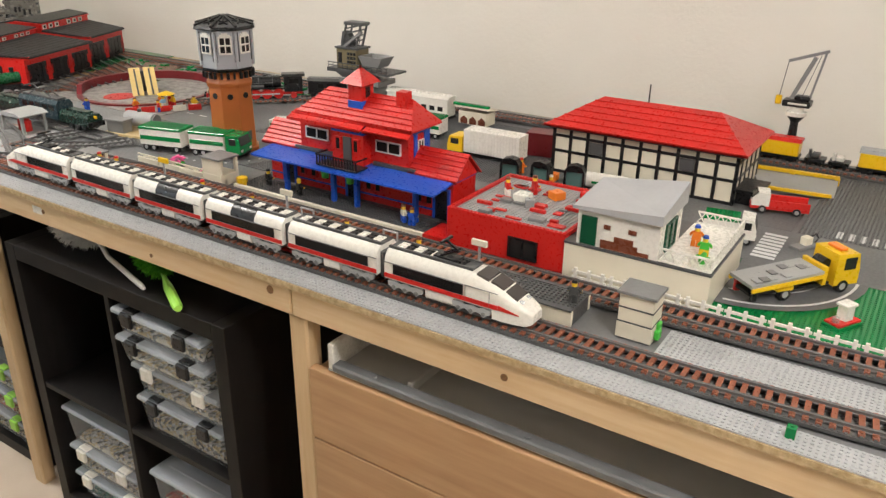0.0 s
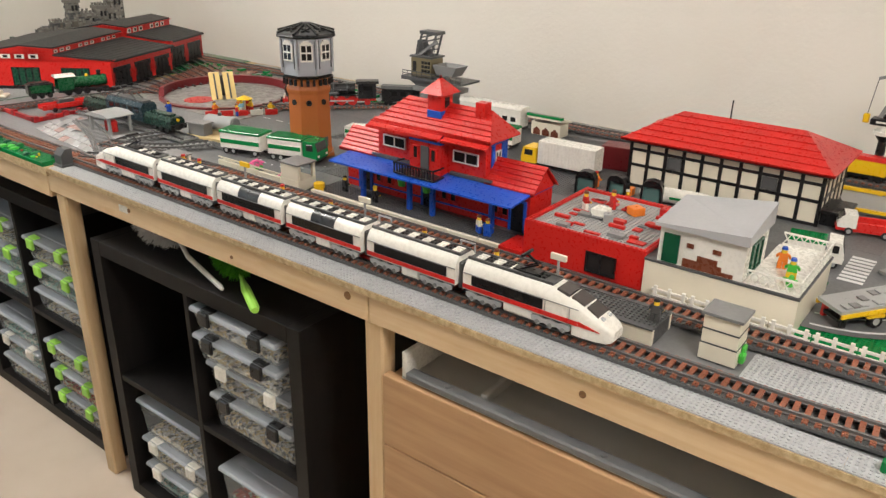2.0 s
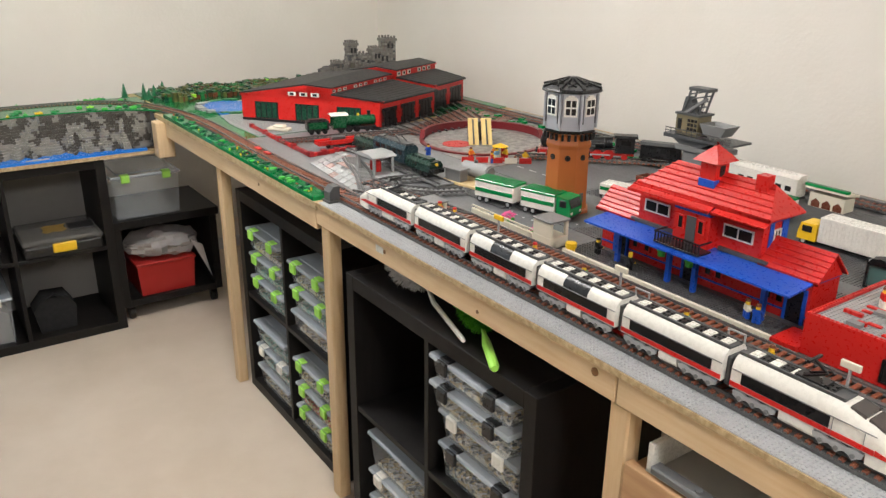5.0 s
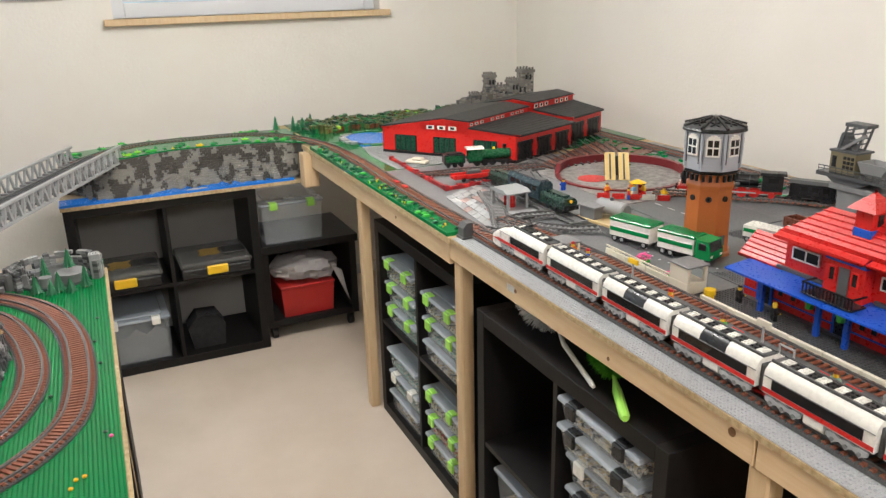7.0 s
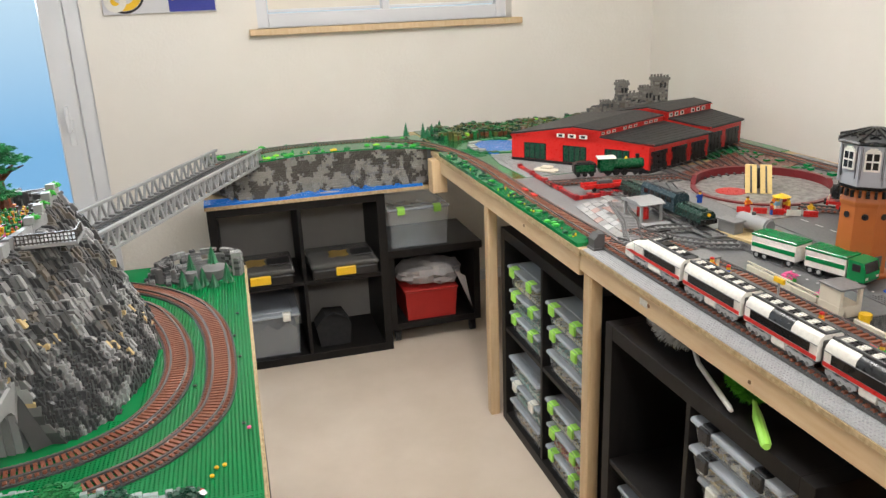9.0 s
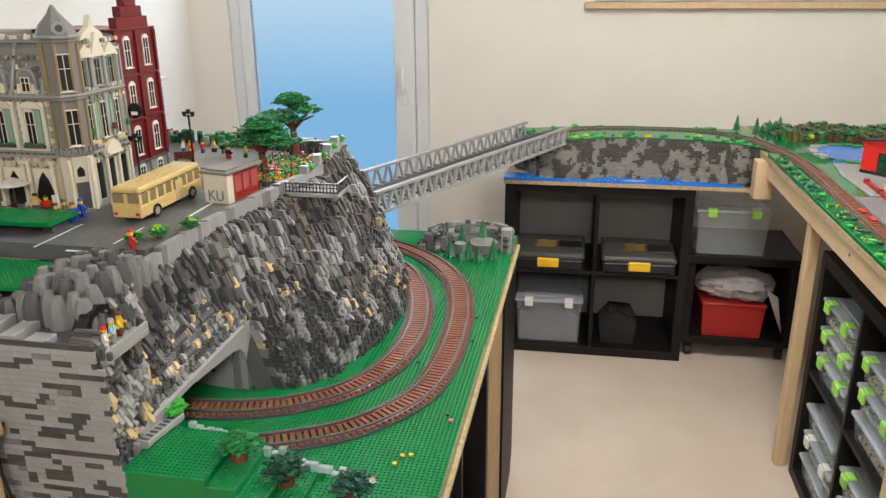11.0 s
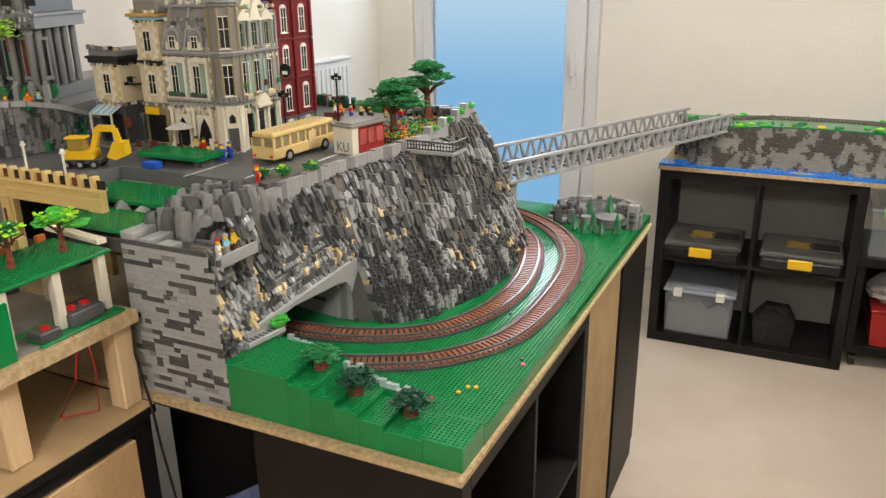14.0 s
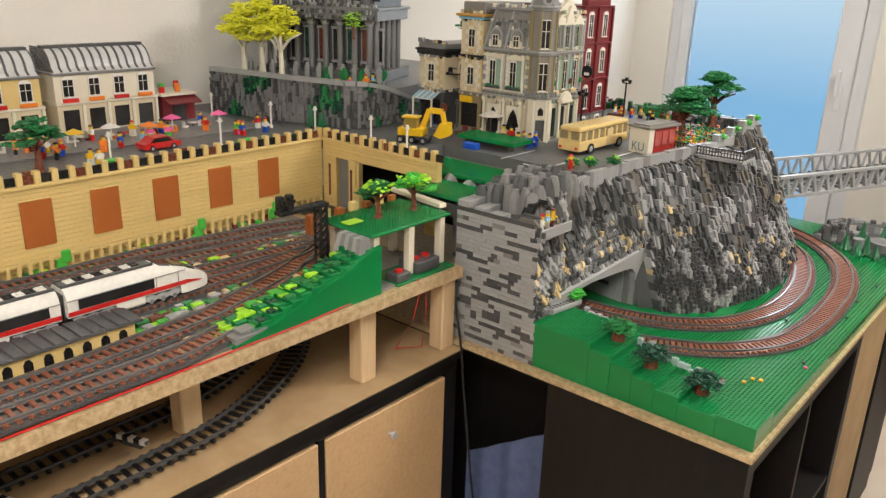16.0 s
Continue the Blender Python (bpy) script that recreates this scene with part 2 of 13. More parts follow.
class MB:
    """Collects vertices and faces of one mesh part, in metres."""

    def __init__(self):
        self.v, self.f = [], []

    def add(self, verts, faces):
        n = len(self.v)
        self.v.extend(verts)
        self.f.extend(tuple(i + n for i in f) for f in faces)
        return self

    def box(self, x0, y0, z0, x1, y1, z1):
        v = [(x0, y0, z0), (x1, y0, z0), (x1, y1, z0), (x0, y1, z0), (x0, y0, z1), (x1, y0, z1), (x1, y1, z1), (x0, y1, z1)]
        return self.add(v, [(0, 3, 2, 1), (4, 5, 6, 7), (0, 1, 5, 4), (1, 2, 6, 5), (2, 3, 7, 6), (3, 0, 4, 7)])

    def cbox(self, x0, y0, z0, x1, y1, z1, c=0.0006):
        """A box whose edges are chamfered by c."""
        lo, hi = (x0, y0, z0), (x1, y1, z1)
        c = min(c, 0.45 * min(hi[k] - lo[k] for k in range(3)))
        vid, v = {}, []
        for sx in (0, 1):
            for sy in (0, 1):
                for sz in (0, 1):
                    s3 = (sx, sy, sz)
                    for a in range(3):
                        p = [(hi[k] if s3[k] else lo[k]) + (0 if k == a else (-c if s3[k] else c)) for k in range(3)]
                        vid[(sx, sy, sz, a)] = len(v)
                        v.append(tuple(p))
        f = []
        for a in range(3):
            b, d = (a + 1) % 3, (a + 2) % 3
            for s in (0, 1):
                q = []
                for sb, sd in ((0, 0), (1, 0), (1, 1), (0, 1)):
                    k = [0, 0, 0]
                    k[a], k[b], k[d] = s, sb, sd
                    q.append(vid[(*k, a)])
                f.append(tuple(q) if s else tuple(reversed(q)))
            for sb in (0, 1):
                for sd in (0, 1):
                    k0, k1 = [0, 0, 0], [0, 0, 0]
                    k0[a], k1[a] = 0, 1
                    k0[b] = k1[b] = sb
                    k0[d] = k1[d] = sd
                    q = [vid[(*k0, b)], vid[(*k1, b)], vid[(*k1, d)], vid[(*k0, d)]]
                    f.append(tuple(q) if sb != sd else tuple(reversed(q)))
        for sx in (0, 1):
            for sy in (0, 1):
                for sz in (0, 1):
                    q = [vid[(sx, sy, sz, a)] for a in range(3)]
                    f.append(tuple(q) if (sx + sy + sz) % 2 else tuple(reversed(q)))
        return self.add(v, f)

    def cyl(self, x, y, z, r, h, n=12, axis="z", r2=None):
        r2 = r if r2 is None else r2
        v = []
        for k, (rr, d) in enumerate(((r, 0), (r2, h))):
            for i in range(n):
                a = 2 * math.pi * i / n
                p, q = rr * math.cos(a), rr * math.sin(a)
                v.append({"z": (x + p, y + q, z + d), "x": (x + d, y + p, z + q), "y": (x + q, y + d, z + p)}[axis])
        f = [(i, (i + 1) % n, n + (i + 1) % n, n + i) for i in range(n)]
        return self.add(v, f + [tuple(reversed(range(n))), tuple(range(n, 2 * n))])

    def prism(self, poly, a, b, axis="x"):
        """A polygon (p, q) drawn out from a to b along an axis: x: (y, z), y: (x, z), z: (x, y)."""
        n = len(poly)
        put = {"x": lambda p, q, d: (d, p, q), "y": lambda p, q, d: (p, d, q), "z": lambda p, q, d: (p, q, d)}[axis]
        v = [put(p, q, a) for p, q in poly] + [put(p, q, b) for p, q in poly]
        f = [(i, (i + 1) % n, n + (i + 1) % n, n + i) for i in range(n)]
        f += [tuple(reversed(range(n))), tuple(range(n, 2 * n))]
        if axis == "y":
            f = [tuple(reversed(q)) for q in f]
        area = sum(poly[i][0] * poly[(i + 1) % n][1] - poly[(i + 1) % n][0] * poly[i][1] for i in range(n))
        if area < 0:
            f = [tuple(reversed(q)) for q in f]
        return self.add(v, f)

    def loft(self, rings, close=True):
        """Joins rings of equal point count."""
        n = len(rings[0])
        v = [p for r in rings for p in r]
        f = []
        for k in range(len(rings) - 1):
            for i in range(n if close else n - 1):
                j = (i + 1) % n
                f.append((k * n + i, k * n + j, (k + 1) * n + j, (k + 1) * n + i))
        f += [tuple(reversed(range(n))), tuple(range((len(rings) - 1) * n, len(rings) * n))]
        return self.add(v, f)

    def bar(self, p, q, w, h=None):
        """A square bar from p to q."""
        h = w if h is None else h
        p, q = Vector(p), Vector(q)
        d = (q - p).normalized()
        up = Vector((0, 0, 1)) if abs(d.z) < 0.95 else Vector((0, 1, 0))
        s = d.cross(up).normalized() * w / 2
        u = s.cross(d).normalized() * h / 2
        rings = [[tuple(o - s - u), tuple(o + s - u), tuple(o + s + u), tuple(o - s + u)] for o in (p, q)]
        return self.loft(rings)

    def tube(self, pts, r, n=8):
        rings = []
        for i, p in enumerate(pts):
            a, b = Vector(pts[max(i - 1, 0)]), Vector(pts[min(i + 1, len(pts) - 1)])
            d = (b - a).normalized()
            up = Vector((0, 0, 1)) if abs(d.z) < 0.9 else Vector((1, 0, 0))
            s = d.cross(up).normalized()
            u = s.cross(d)
            rr = r[i] if isinstance(r, (list, tuple)) else r
            rings.append([tuple(Vector(p) + rr * (math.cos(2 * math.pi * k / n) * s + math.sin(2 * math.pi * k / n) * u)) for k in range(n)])
        return self.loft(rings)

    def studs(self, x0, y0, x1, y1, z, n=8, r=0.0024, h=0.0017, skip=None):
        nx, ny = int(round((x1 - x0) / S)), int(round((y1 - y0) / S))
        ring = [(r * math.cos(2 * math.pi * i / n), r * math.sin(2 * math.pi * i / n)) for i in range(n)]
        side = [(i, (i + 1) % n, n + (i + 1) % n, n + i) for i in range(n)] + [tuple(range(n, 2 * n))]
        for i in range(nx):
            for j in range(ny):
                x, y = x0 + (i + 0.5) * S, y0 + (j + 0.5) * S
                if skip and skip(x, y):
                    continue
                self.add([(x + p, y + q, z) for p, q in ring] + [(x + p, y + q, z + h) for p, q in ring], side)
        return self

    def move(self, m, start=0):
        self.v[start:] = [tuple(m @ Vector(p)) for p in self.v[start:]]
        return self


def mesh_of(name, mb, smooth=True):
    me = bpy.data.meshes.new(name)
    me.from_pydata(mb.v, [], mb.f)
    if smooth:
        me.shade_smooth()
        me.set_sharp_from_angle(angle=radians(32))
    return me


def part(name, mb, material, parent=None, label="", kind=""):
    """One mesh object under a thing or under a part."""
    me = mesh_of(name, mb)
    for m in (material if isinstance(material, (list, tuple)) else (material,)):
        me.materials.append(m)
    ob = new(name, me)
    if parent is not None:
        ob.parent = parent
    return tagged(ob, label, kind=kind)


def thing(name, label, category, m=None, group="", kind=""):
    """An Empty at the base of a thing, that carries its parts."""
    ob = new(name)
    ob.empty_display_size = 0.02
    if m is not None:
        ob.matrix_basis = m
    return tagged(ob, label, category, group, kind)


def solo(name, mb, material, label, category, m=None, group="", kind=""):
    """A thing that is one mesh."""
    ob = part(name, mb, material)
    if m is not None:
        ob.matrix_basis = m
    return tagged(ob, label, category, group, kind)


def joined(name, pieces, label, category, m=None, group="", kind=""):
    """One plain mesh out of several builders, each in its material."""
    allv, allf, idx, mats = [], [], [], []
    for mb, mat in pieces:
        if mat not in mats:
            mats.append(mat)
        n = len(allv)
        allv += mb.v
        allf += [tuple(i + n for i in f) for f in mb.f]
        idx += [mats.index(mat)] * len(mb.f)
    me = bpy.data.meshes.new(name)
    me.from_pydata(allv, [], allf)
    for mat in mats:
        me.materials.append(mat)
    me.polygons.foreach_set("material_index", idx)
    me.shade_smooth()
    me.set_sharp_from_angle(angle=radians(32))
    ob = new(name, me)
    if m is not None:
        ob.matrix_basis = m
    return tagged(ob, label, category, group, kind)


def at_east(x, y, z):
    """A frame on the long table: local x to the south, local y to the long wall."""
    return pose(x, y, z, 0, 0, -90)


TOP = 0.930    # long table's surface
WEST = 0.830   # mountain table's surface
STREET = 1.160  # upper town's street
YARD = 0.985   # upper station yard

# ---- the room ----
XE, XW, YN, YS, ZC = 2.25, -2.08, 4.10, -2.6, 2.5
FLOOR = -0.033


def slab(name, x0, y0, z0, x1, y1, z1, mat, label, category):
    return solo(name, MB().box(x0, y0, z0, x1, y1, z1), mat, label, category, kind="structure")


slab("floor", XW - 0.2, YS - 0.2, FLOOR - 0.12, XE + 0.2, YN + 0.25, FLOOR, CARPET, "beige short-pile carpet floor", "floor")
slab("ceiling", XW - 0.2, YS - 0.2, ZC, XE + 0.2, YN + 0.25, ZC + 0.12, CEILING, "plain white painted ceiling", "ceiling")
slab("wall_east", XE, YS - 0.2, FLOOR, XE + 0.2, YN + 0.25, ZC, PLASTER, "plain cream plastered long wall", "wall")
slab("wall_west", XW - 0.2, YS - 0.2, FLOOR, XW, YN + 0.25, ZC, PLASTER, "plain cream plastered wall behind the town", "wall")
slab("wall_south", XW, YS - 0.2, FLOOR, XE, YS, ZC, PLASTER, "plain cream plastered wall", "wall")
# north wall with the glass door and the window
DX0, DX1, DZ = -1.86, -0.79, 2.10
WX0, WX1, WZ0, WZ1 = 0.025, 1.385, 1.468, 2.25
nw = MB()
for x0, x1, z0, z1 in ((XW, DX0, FLOOR, ZC), (DX0, DX1, DZ + FLOOR, ZC), (DX1, WX0, FLOOR, ZC), (WX0, WX1, FLOOR, WZ0), (WX0, WX1, WZ1, ZC), (WX1, XE, FLOOR, ZC)):
    nw.box(x0, YN, z0, x1, YN + 0.25, z1)
solo("wall_north", nw, PLASTER, "cream plastered wall with a window and a glass door", "wall", kind="structure")
slab("baseboard", DX1, YN - 0.012, FLOOR, XE, YN, FLOOR + 0.06, PVC, "white baseboard along the wall", "baseboard")

OUT_SKY = glow("outside_daylight", (0.78, 0.88, 0.90), (0.26, 0.50, 0.73), 1.0, 0.85, 1.9)
solo("backdrop", MB().box(-2.6, YN + 0.70, -0.1, 2.4, YN + 0.72, 3.0), OUT_SKY, "pale blue hazy daylight outside", "backdrop", kind="structure")

# daylight from the open sky beyond the door
dd = bpy.data.lights.new("door_daylight", "AREA")
dd.shape, dd.size, dd.size_y, dd.energy, dd.color = "RECTANGLE", 0.86, 0.42, 17.0, (0.78, 0.89, 1.0)
new("door_daylight", dd).matrix_world = look((-1.34, YN + 0.012, 1.80), (-1.34, 0.0, 1.80))

door = thing("door_1", "white framed frosted glass door in the wall", "door", pose(DX0, YN, FLOOR), kind="structure")
W = DX1 - DX0
fr = MB().cbox(0, 0.02, 0, 0.06, 0.10, DZ, 0.004).cbox(W - 0.075, 0.02, 0, W, 0.10, DZ, 0.004).cbox(0.06, 0.02, DZ - 0.07, W - 0.075, 0.10, DZ, 0.004)
part("door_frame", fr, PVC, door)
lf = MB().cbox(0.062, 0.0, 0.02, 0.12, 0.07, DZ - 0.072, 0.006).cbox(W - 0.185, 0.0, 0.02, W - 0.077, 0.07, DZ - 0.072, 0.006)
lf.cbox(0.12, 0.0, 0.02, W - 0.185, 0.07, 0.14, 0.006).cbox(0.12, 0.0, DZ - 0.17, W - 0.185, 0.07, DZ - 0.072, 0.006)
leaf = part("door_leaf", lf, PVC, door)
frost, fnt, fp = nodes_of("frosted_glass")
fp.inputs["Base Color"].default_value = (0.85, 0.94, 1.0, 1)
fp.inputs["Roughness"].default_value = 0.35
fp.inputs["Transmission Weight"].default_value = 1.0
fp.inputs["IOR"].default_value = 1.1
pane = part("pane", MB().box(0.12, 0.025, 0.14, W - 0.185, 0.04, DZ - 0.17), frost, leaf, "frosted glass pane")
pane.visible_shadow = False
hd = MB().cbox(W - 0.142, -0.012, 0.99, W - 0.112, 0.0, 1.12, 0.004).cyl(W - 0.127, -0.05, 1.07, 0.009, 0.04, 10, "y").cbox(W - 0.137, -0.062, 1.06, W - 0.117, -0.046, 1.19, 0.005)
part("door_handle", hd, PVC, leaf, "white lever handle")

win = thing("window_1", "white roller-blind window over a pine sill", "window", pose(WX0, YN, WZ0), kind="structure")
ww, wh = WX1 - WX0, WZ1 - WZ0
part("window_sill", MB().cbox(-0.045, -0.05, -0.032, ww + 0.045, 0.09, 0.0, 0.003), PINE_UP, win, "pine board window sill")
part("window_frame", MB().cbox(0, 0.09, 0, 0.06, 0.16, wh, 0.004).cbox(ww - 0.06, 0.09, 0, ww, 0.16, wh, 0.004).cbox(0.06, 0.09, 0, ww - 0.06, 0.16, 0.07, 0.004).cbox(0.06, 0.09, wh - 0.07, ww - 0.06, 0.16, wh, 0.004).cbox(ww * 0.5 - 0.02, 0.085, 0.07, ww * 0.5 + 0.02, 0.16, wh - 0.07, 0.004), PVC, win)
BLIND = mottled("cream_blind", (0.80, 0.75, 0.66), (0.84, 0.80, 0.71), 4.0, 0.8, 200.0, 0.2)
for k in range(2):
    bx = 0.065 + k * (ww * 0.5 - 0.04)
    bl = part("blind", MB().box(bx, 0.125, 0.075, bx + ww * 0.5 - 0.09, 0.129, wh - 0.075), BLIND, win, "closed cream roller blind")
    part("bottom_bar", MB().cbox(bx, 0.118, 0.075, bx + ww * 0.5 - 0.09, 0.132, 0.09, 0.003), PVC, bl)

art = thing("painting", "unframed abstract canvas with blue, yellow and black curves", "painting", pose(-0.685, YN - 0.022, 1.565))
part("canvas", MB().cbox(0, 0, 0, 0.52, 0.02, 0.36, 0.002), mottled("canvas_grey", (0.62, 0.62, 0.64), (0.70, 0.69, 0.70), 6.0, 0.8, 300.0, 0.2), art)
DEEPBLUE = plastic("deep_blue_paint", (0.03, 0.04, 0.30), 0.6)


def ring(mb, cx, cz, r0, r1, y, a0=0.0, a1=360.0, n=28):
    shut = a1 - a0 >= 360
    m = n if shut else n + 1
    pts, fcs = [], []
    for i in range(m):
        a = radians(a0 + (a1 - a0) * i / n)
        pts += [(cx + r * math.cos(a), yy, cz + r * math.sin(a)) for r, yy in ((r0, y), (r1, y), (r1, y + 0.0015), (r0, y + 0.0015))]
    for i in range(n):
        p, q = 4 * i, 4 * ((i + 1) % m)
        fcs += [(p + k, q + k, q + (k + 1) % 4, p + (k + 1) % 4) for k in range(4)]
    if not shut:
        fcs += [(3, 2, 1, 0), (4 * n, 4 * n + 1, 4 * n + 2, 4 * n + 3)]
    return mb.add(pts, fcs) or mb


part("stroke", MB().cbox(0.30, -0.002, 0.004, 0.515, 0.0, 0.10), DEEPBLUE, art, "dark blue painted field")
part("stroke", ring(MB(), 0.10, 0.10, 0.055, 0.085, -0.004), YELLOW, art, "yellow painted loop")
part("stroke", ring(MB(), 0.10, 0.10, 0.087, 0.097, -0.0035), BLACK, art, "black painted loop")
part("stroke", ring(MB(), 0.385, 0.08, 0.05, 0.072, -0.004, 20, 200), YELLOW, art, "yellow painted arc")
part("stroke", ring(MB(), 0.06, 0.06, 0.02, 0.05, -0.006), WHITE, art, "white painted disc")

rad = thing("radiator", "white ribbed panel radiator on the wall", "radiator", pose(XW, 2.50, 0.46))
part("panel", MB().cbox(0.03, 0, 0, 0.045, 1.2, 0.66, 0.004), ENAMEL, rad)
for k in range(29):
    part("rib", MB().cbox(0.045, 0.02 + k * 0.0405, 0.03, 0.053, 0.046 + k * 0.0405, 0.63, 0.004), ENAMEL, rad)
part("top_grille", MB().cbox(0.0, 0, 0.66, 0.06, 1.2, 0.675, 0.004), ENAMEL, rad)

for lx, ly in LAMPS:
    cl = thing("ceiling_light", "white round pendant holder under the ceiling", "ceiling light", pose(lx, ly, ZC), "ceiling lights")
    part("rose", MB().cyl(0, 0, -0.02, 0.10, 0.02, 24), PVC, cl)
    part("stem", MB().cyl(0, 0, -0.045, 0.012, 0.025, 10), PVC, cl)

NORTH = Matrix.Translation((-0.319, 3.335, FLOOR)) @ Matrix.Scale(1.02, 4) @ Matrix.Translation((0.305, -3.25, 0))   # shelf corner of the north end

# ---- the long table ----
table = thing("layout_table", "long pine table with a chipboard top along the wall", "table", pose(0, 0, 0))
part("tabletop", MB().box(0.692, -1.6, 0.916, 2.035, 1.775, TOP - 0.003), CHIP, table, "chipboard top with a rough sawn edge")
part("tabletop", MB().box(0.692, 1.779, 0.905, 2.055, 3.87, TOP - 0.005), CHIP, table, "chipboard top with a rough sawn edge")
part("front_beam", MB().cbox(0.698, -1.6, 0.862, 0.738, 0.668, 0.9155, 0.003), PINE, table, "planed pine beam with knots")
part("front_beam", MB().cbox(0.698, 0.6705, 0.862, 0.738, 1.79, 0.9155, 0.003), PINE, table, "planed pine beam with knots")
part("front_beam", MB().cbox(0.698, 1.7925, 0.845, 0.738, 3.20, 0.9045, 0.003), PINE, table, "planed pine beam with knots")
part("end_beam", MB().cbox(0.66, 3.2025, 0.76, 0.73, 3.27, 0.9045, 0.003), PINE_UP, table)
for y0, y1 in ((0.640, 0.684), (1.728, 1.774), (2.580, 2.622), (-1.3, -1.256)):
    part("leg", MB().cbox(0.703, y0, 0.0, 0.742, y1, 0.844 if y0 > 2 else 0.8615, 0.004), PINE_UP, table, "square pine post")
for (kx, ky, kz, kr) in ((0, 0.237, 0.889, 0.006), (0, 0.718, 0.899, 0.008), (0, 1.05, 0.882, 0.004), (0, 1.42, 0.895, 0.005), (0, 2.2, 0.878, 0.005), (0, -0.4, 0.88, 0.006)):
    part("knot", MB().cyl(0.6965, ky, kz, kr, 0.0025, 10, "x"), mottled("pine_knot", (0.16, 0.075, 0.03), (0.26, 0.13, 0.05), 200.0, 0.6, 200.0, 0.2), table, "dark round knot")
solo("paper_label", MB().box(0.6966, 1.425, 0.885, 0.6976, 1.46, 0.902), WHITE, "small white paper label stuck on the beam", "label")


# ---- shelf units ----
def shelf_unit(m, label, back=True, cols=2, rows=2):
    t, w, h, d = 0.038, 0.77, 0.77, 0.39
    u = thing("shelf_unit", label, "shelf unit", m, "black cube shelf units")
    part("side_panel", MB().cbox(0, 0, 0, t, d, h, 0.001), BLACKWOOD, u)
    part("side_panel", MB().cbox(w - t, 0, 0, w, d, h, 0.001), BLACKWOOD, u)
    part("top_panel", MB().cbox(t, 0, h - t, w - t, d, h, 0.001), BLACKWOOD, u)
    part("bottom_panel", MB().cbox(t, 0, 0, w - t, d, t, 0.001), BLACKWOOD, u)
    part("divider", MB().cbox(w / 2 - 0.008, 0.002, t, w / 2 + 0.008, d, h - t, 0.001), BLACKWOOD, u)
    part("shelf", MB().cbox(t, 0.003, h / 2 - 0.008, w / 2 - 0.008, d, h / 2 + 0.008, 0.001), BLACKWOOD, u)
    part("shelf", MB().cbox(w / 2 + 0.008, 0.003, h / 2 - 0.008, w - t, d, h / 2 + 0.008, 0.001), BLACKWOOD, u)
    if back:
        part("back_panel", MB().box(t, d - 0.006, t, w - t, d - 0.001, h - t), back if back is not True else BLACKWOOD, u)
    return u


def storage_box(m, label, w=0.28, d=0.33, h=0.105, fill=PARTS_MIX, clips=None, level=0.5, lid=True):
    """A clear tub that tapers to its base, with contents, lid and clips; local x across, y to the back."""
    b = thing("storage_box", label, "storage box", m, "clear storage boxes")
    i = 0.012
    tb = MB()
    lo = [(i, i, 0), (w - i, i, 0), (w - i, d - i, 0), (i, d - i, 0)]
    hi = [(0.004, 0.004, h - 0.02), (w - 0.004, 0.004, h - 0.02), (w - 0.004, d - 0.004, h - 0.02), (0.004, d - 0.004, h - 0.02)]
    tb.add(lo + hi, [(0, 1, 2, 3), (0, 4, 5, 1), (1, 5, 6, 2), (2, 6, 7, 3), (3, 7, 4, 0)])
    part("tub", tb, BOXCLEAR, b)
    if fill is not None:
        f = MB()
        n, zt = 7, 0.006 + (h - 0.03) * level * 0.42
        rnd = random.Random(int(w * 1000 + h * 7000 + level * 300))
        grid = []
        for jy in range(n):
            for ix in range(n):
                grid.append((i + 0.006 + (w - 2 * i - 0.012) * ix / (n - 1), i + 0.006 + (d - 2 * i - 0.012) * jy / (n - 1), zt * rnd.uniform(0.82, 1.12)))
        base = [(x, y, 0.003) for x, y, _ in grid]
        fc = [(jy * n + ix, jy * n + ix + 1, (jy + 1) * n + ix + 1, (jy + 1) * n + ix) for jy in range(n - 1) for ix in range(n - 1)]
        k = n * n
        rim = [j for j in range(n)] + [n * j + n - 1 for j in range(1, n)] + [n * (n - 1) + j for j in range(n - 2, -1, -1)] + [n * j for j in range(n - 2, 0, -1)]
        side = [(rim[q] + k, rim[(q + 1) % len(rim)] + k, rim[(q + 1) % len(rim)], rim[q]) for q in range(len(rim))]
        f.add(grid + base, fc + side)
        part("contents", f, fill, b, "loose toy bricks seen through the clear side", "stuff")
    if lid:
        l = MB().cbox(-0.004, -0.004, h - 0.02, w + 0.004, d + 0.004, h - 0.006, 0.004).cbox(0.03, 0.03, h - 0.006, w - 0.03, d - 0.03, h - 0.001, 0.003)
        lo = part("lid", l, LIDCLEAR, b)
    if clips is not None:
        for cx in (w * 0.2, w * 0.8):
            part("clip", MB().cbox(cx - 0.018, -0.012, h - 0.037, cx + 0.018, -0.002, h - 0.004, 0.003).cbox(cx - 0.018, -0.002, h - 0.007, cx + 0.018, 0.02, h - 0.001, 0.002), clips, b)
    return b


LIMECLIP = plastic("lime_clip_plastic", (0.38, 0.78, 0.11), 0.35)
at_unit = lambda y, z=0.0, dx=0.0: pose(0.70 + dx, y, z, 0, 0, -90)
shelf_unit(pose(0.70, 1.63, 0, 0, 0, -90), "black-brown cube shelf unit holding clear storage boxes")
shelf_unit(pose(0.745, 2.556, 0, 0, 0, -90), "black-brown cube shelf unit full of green-clipped boxes")
SH = 0.393
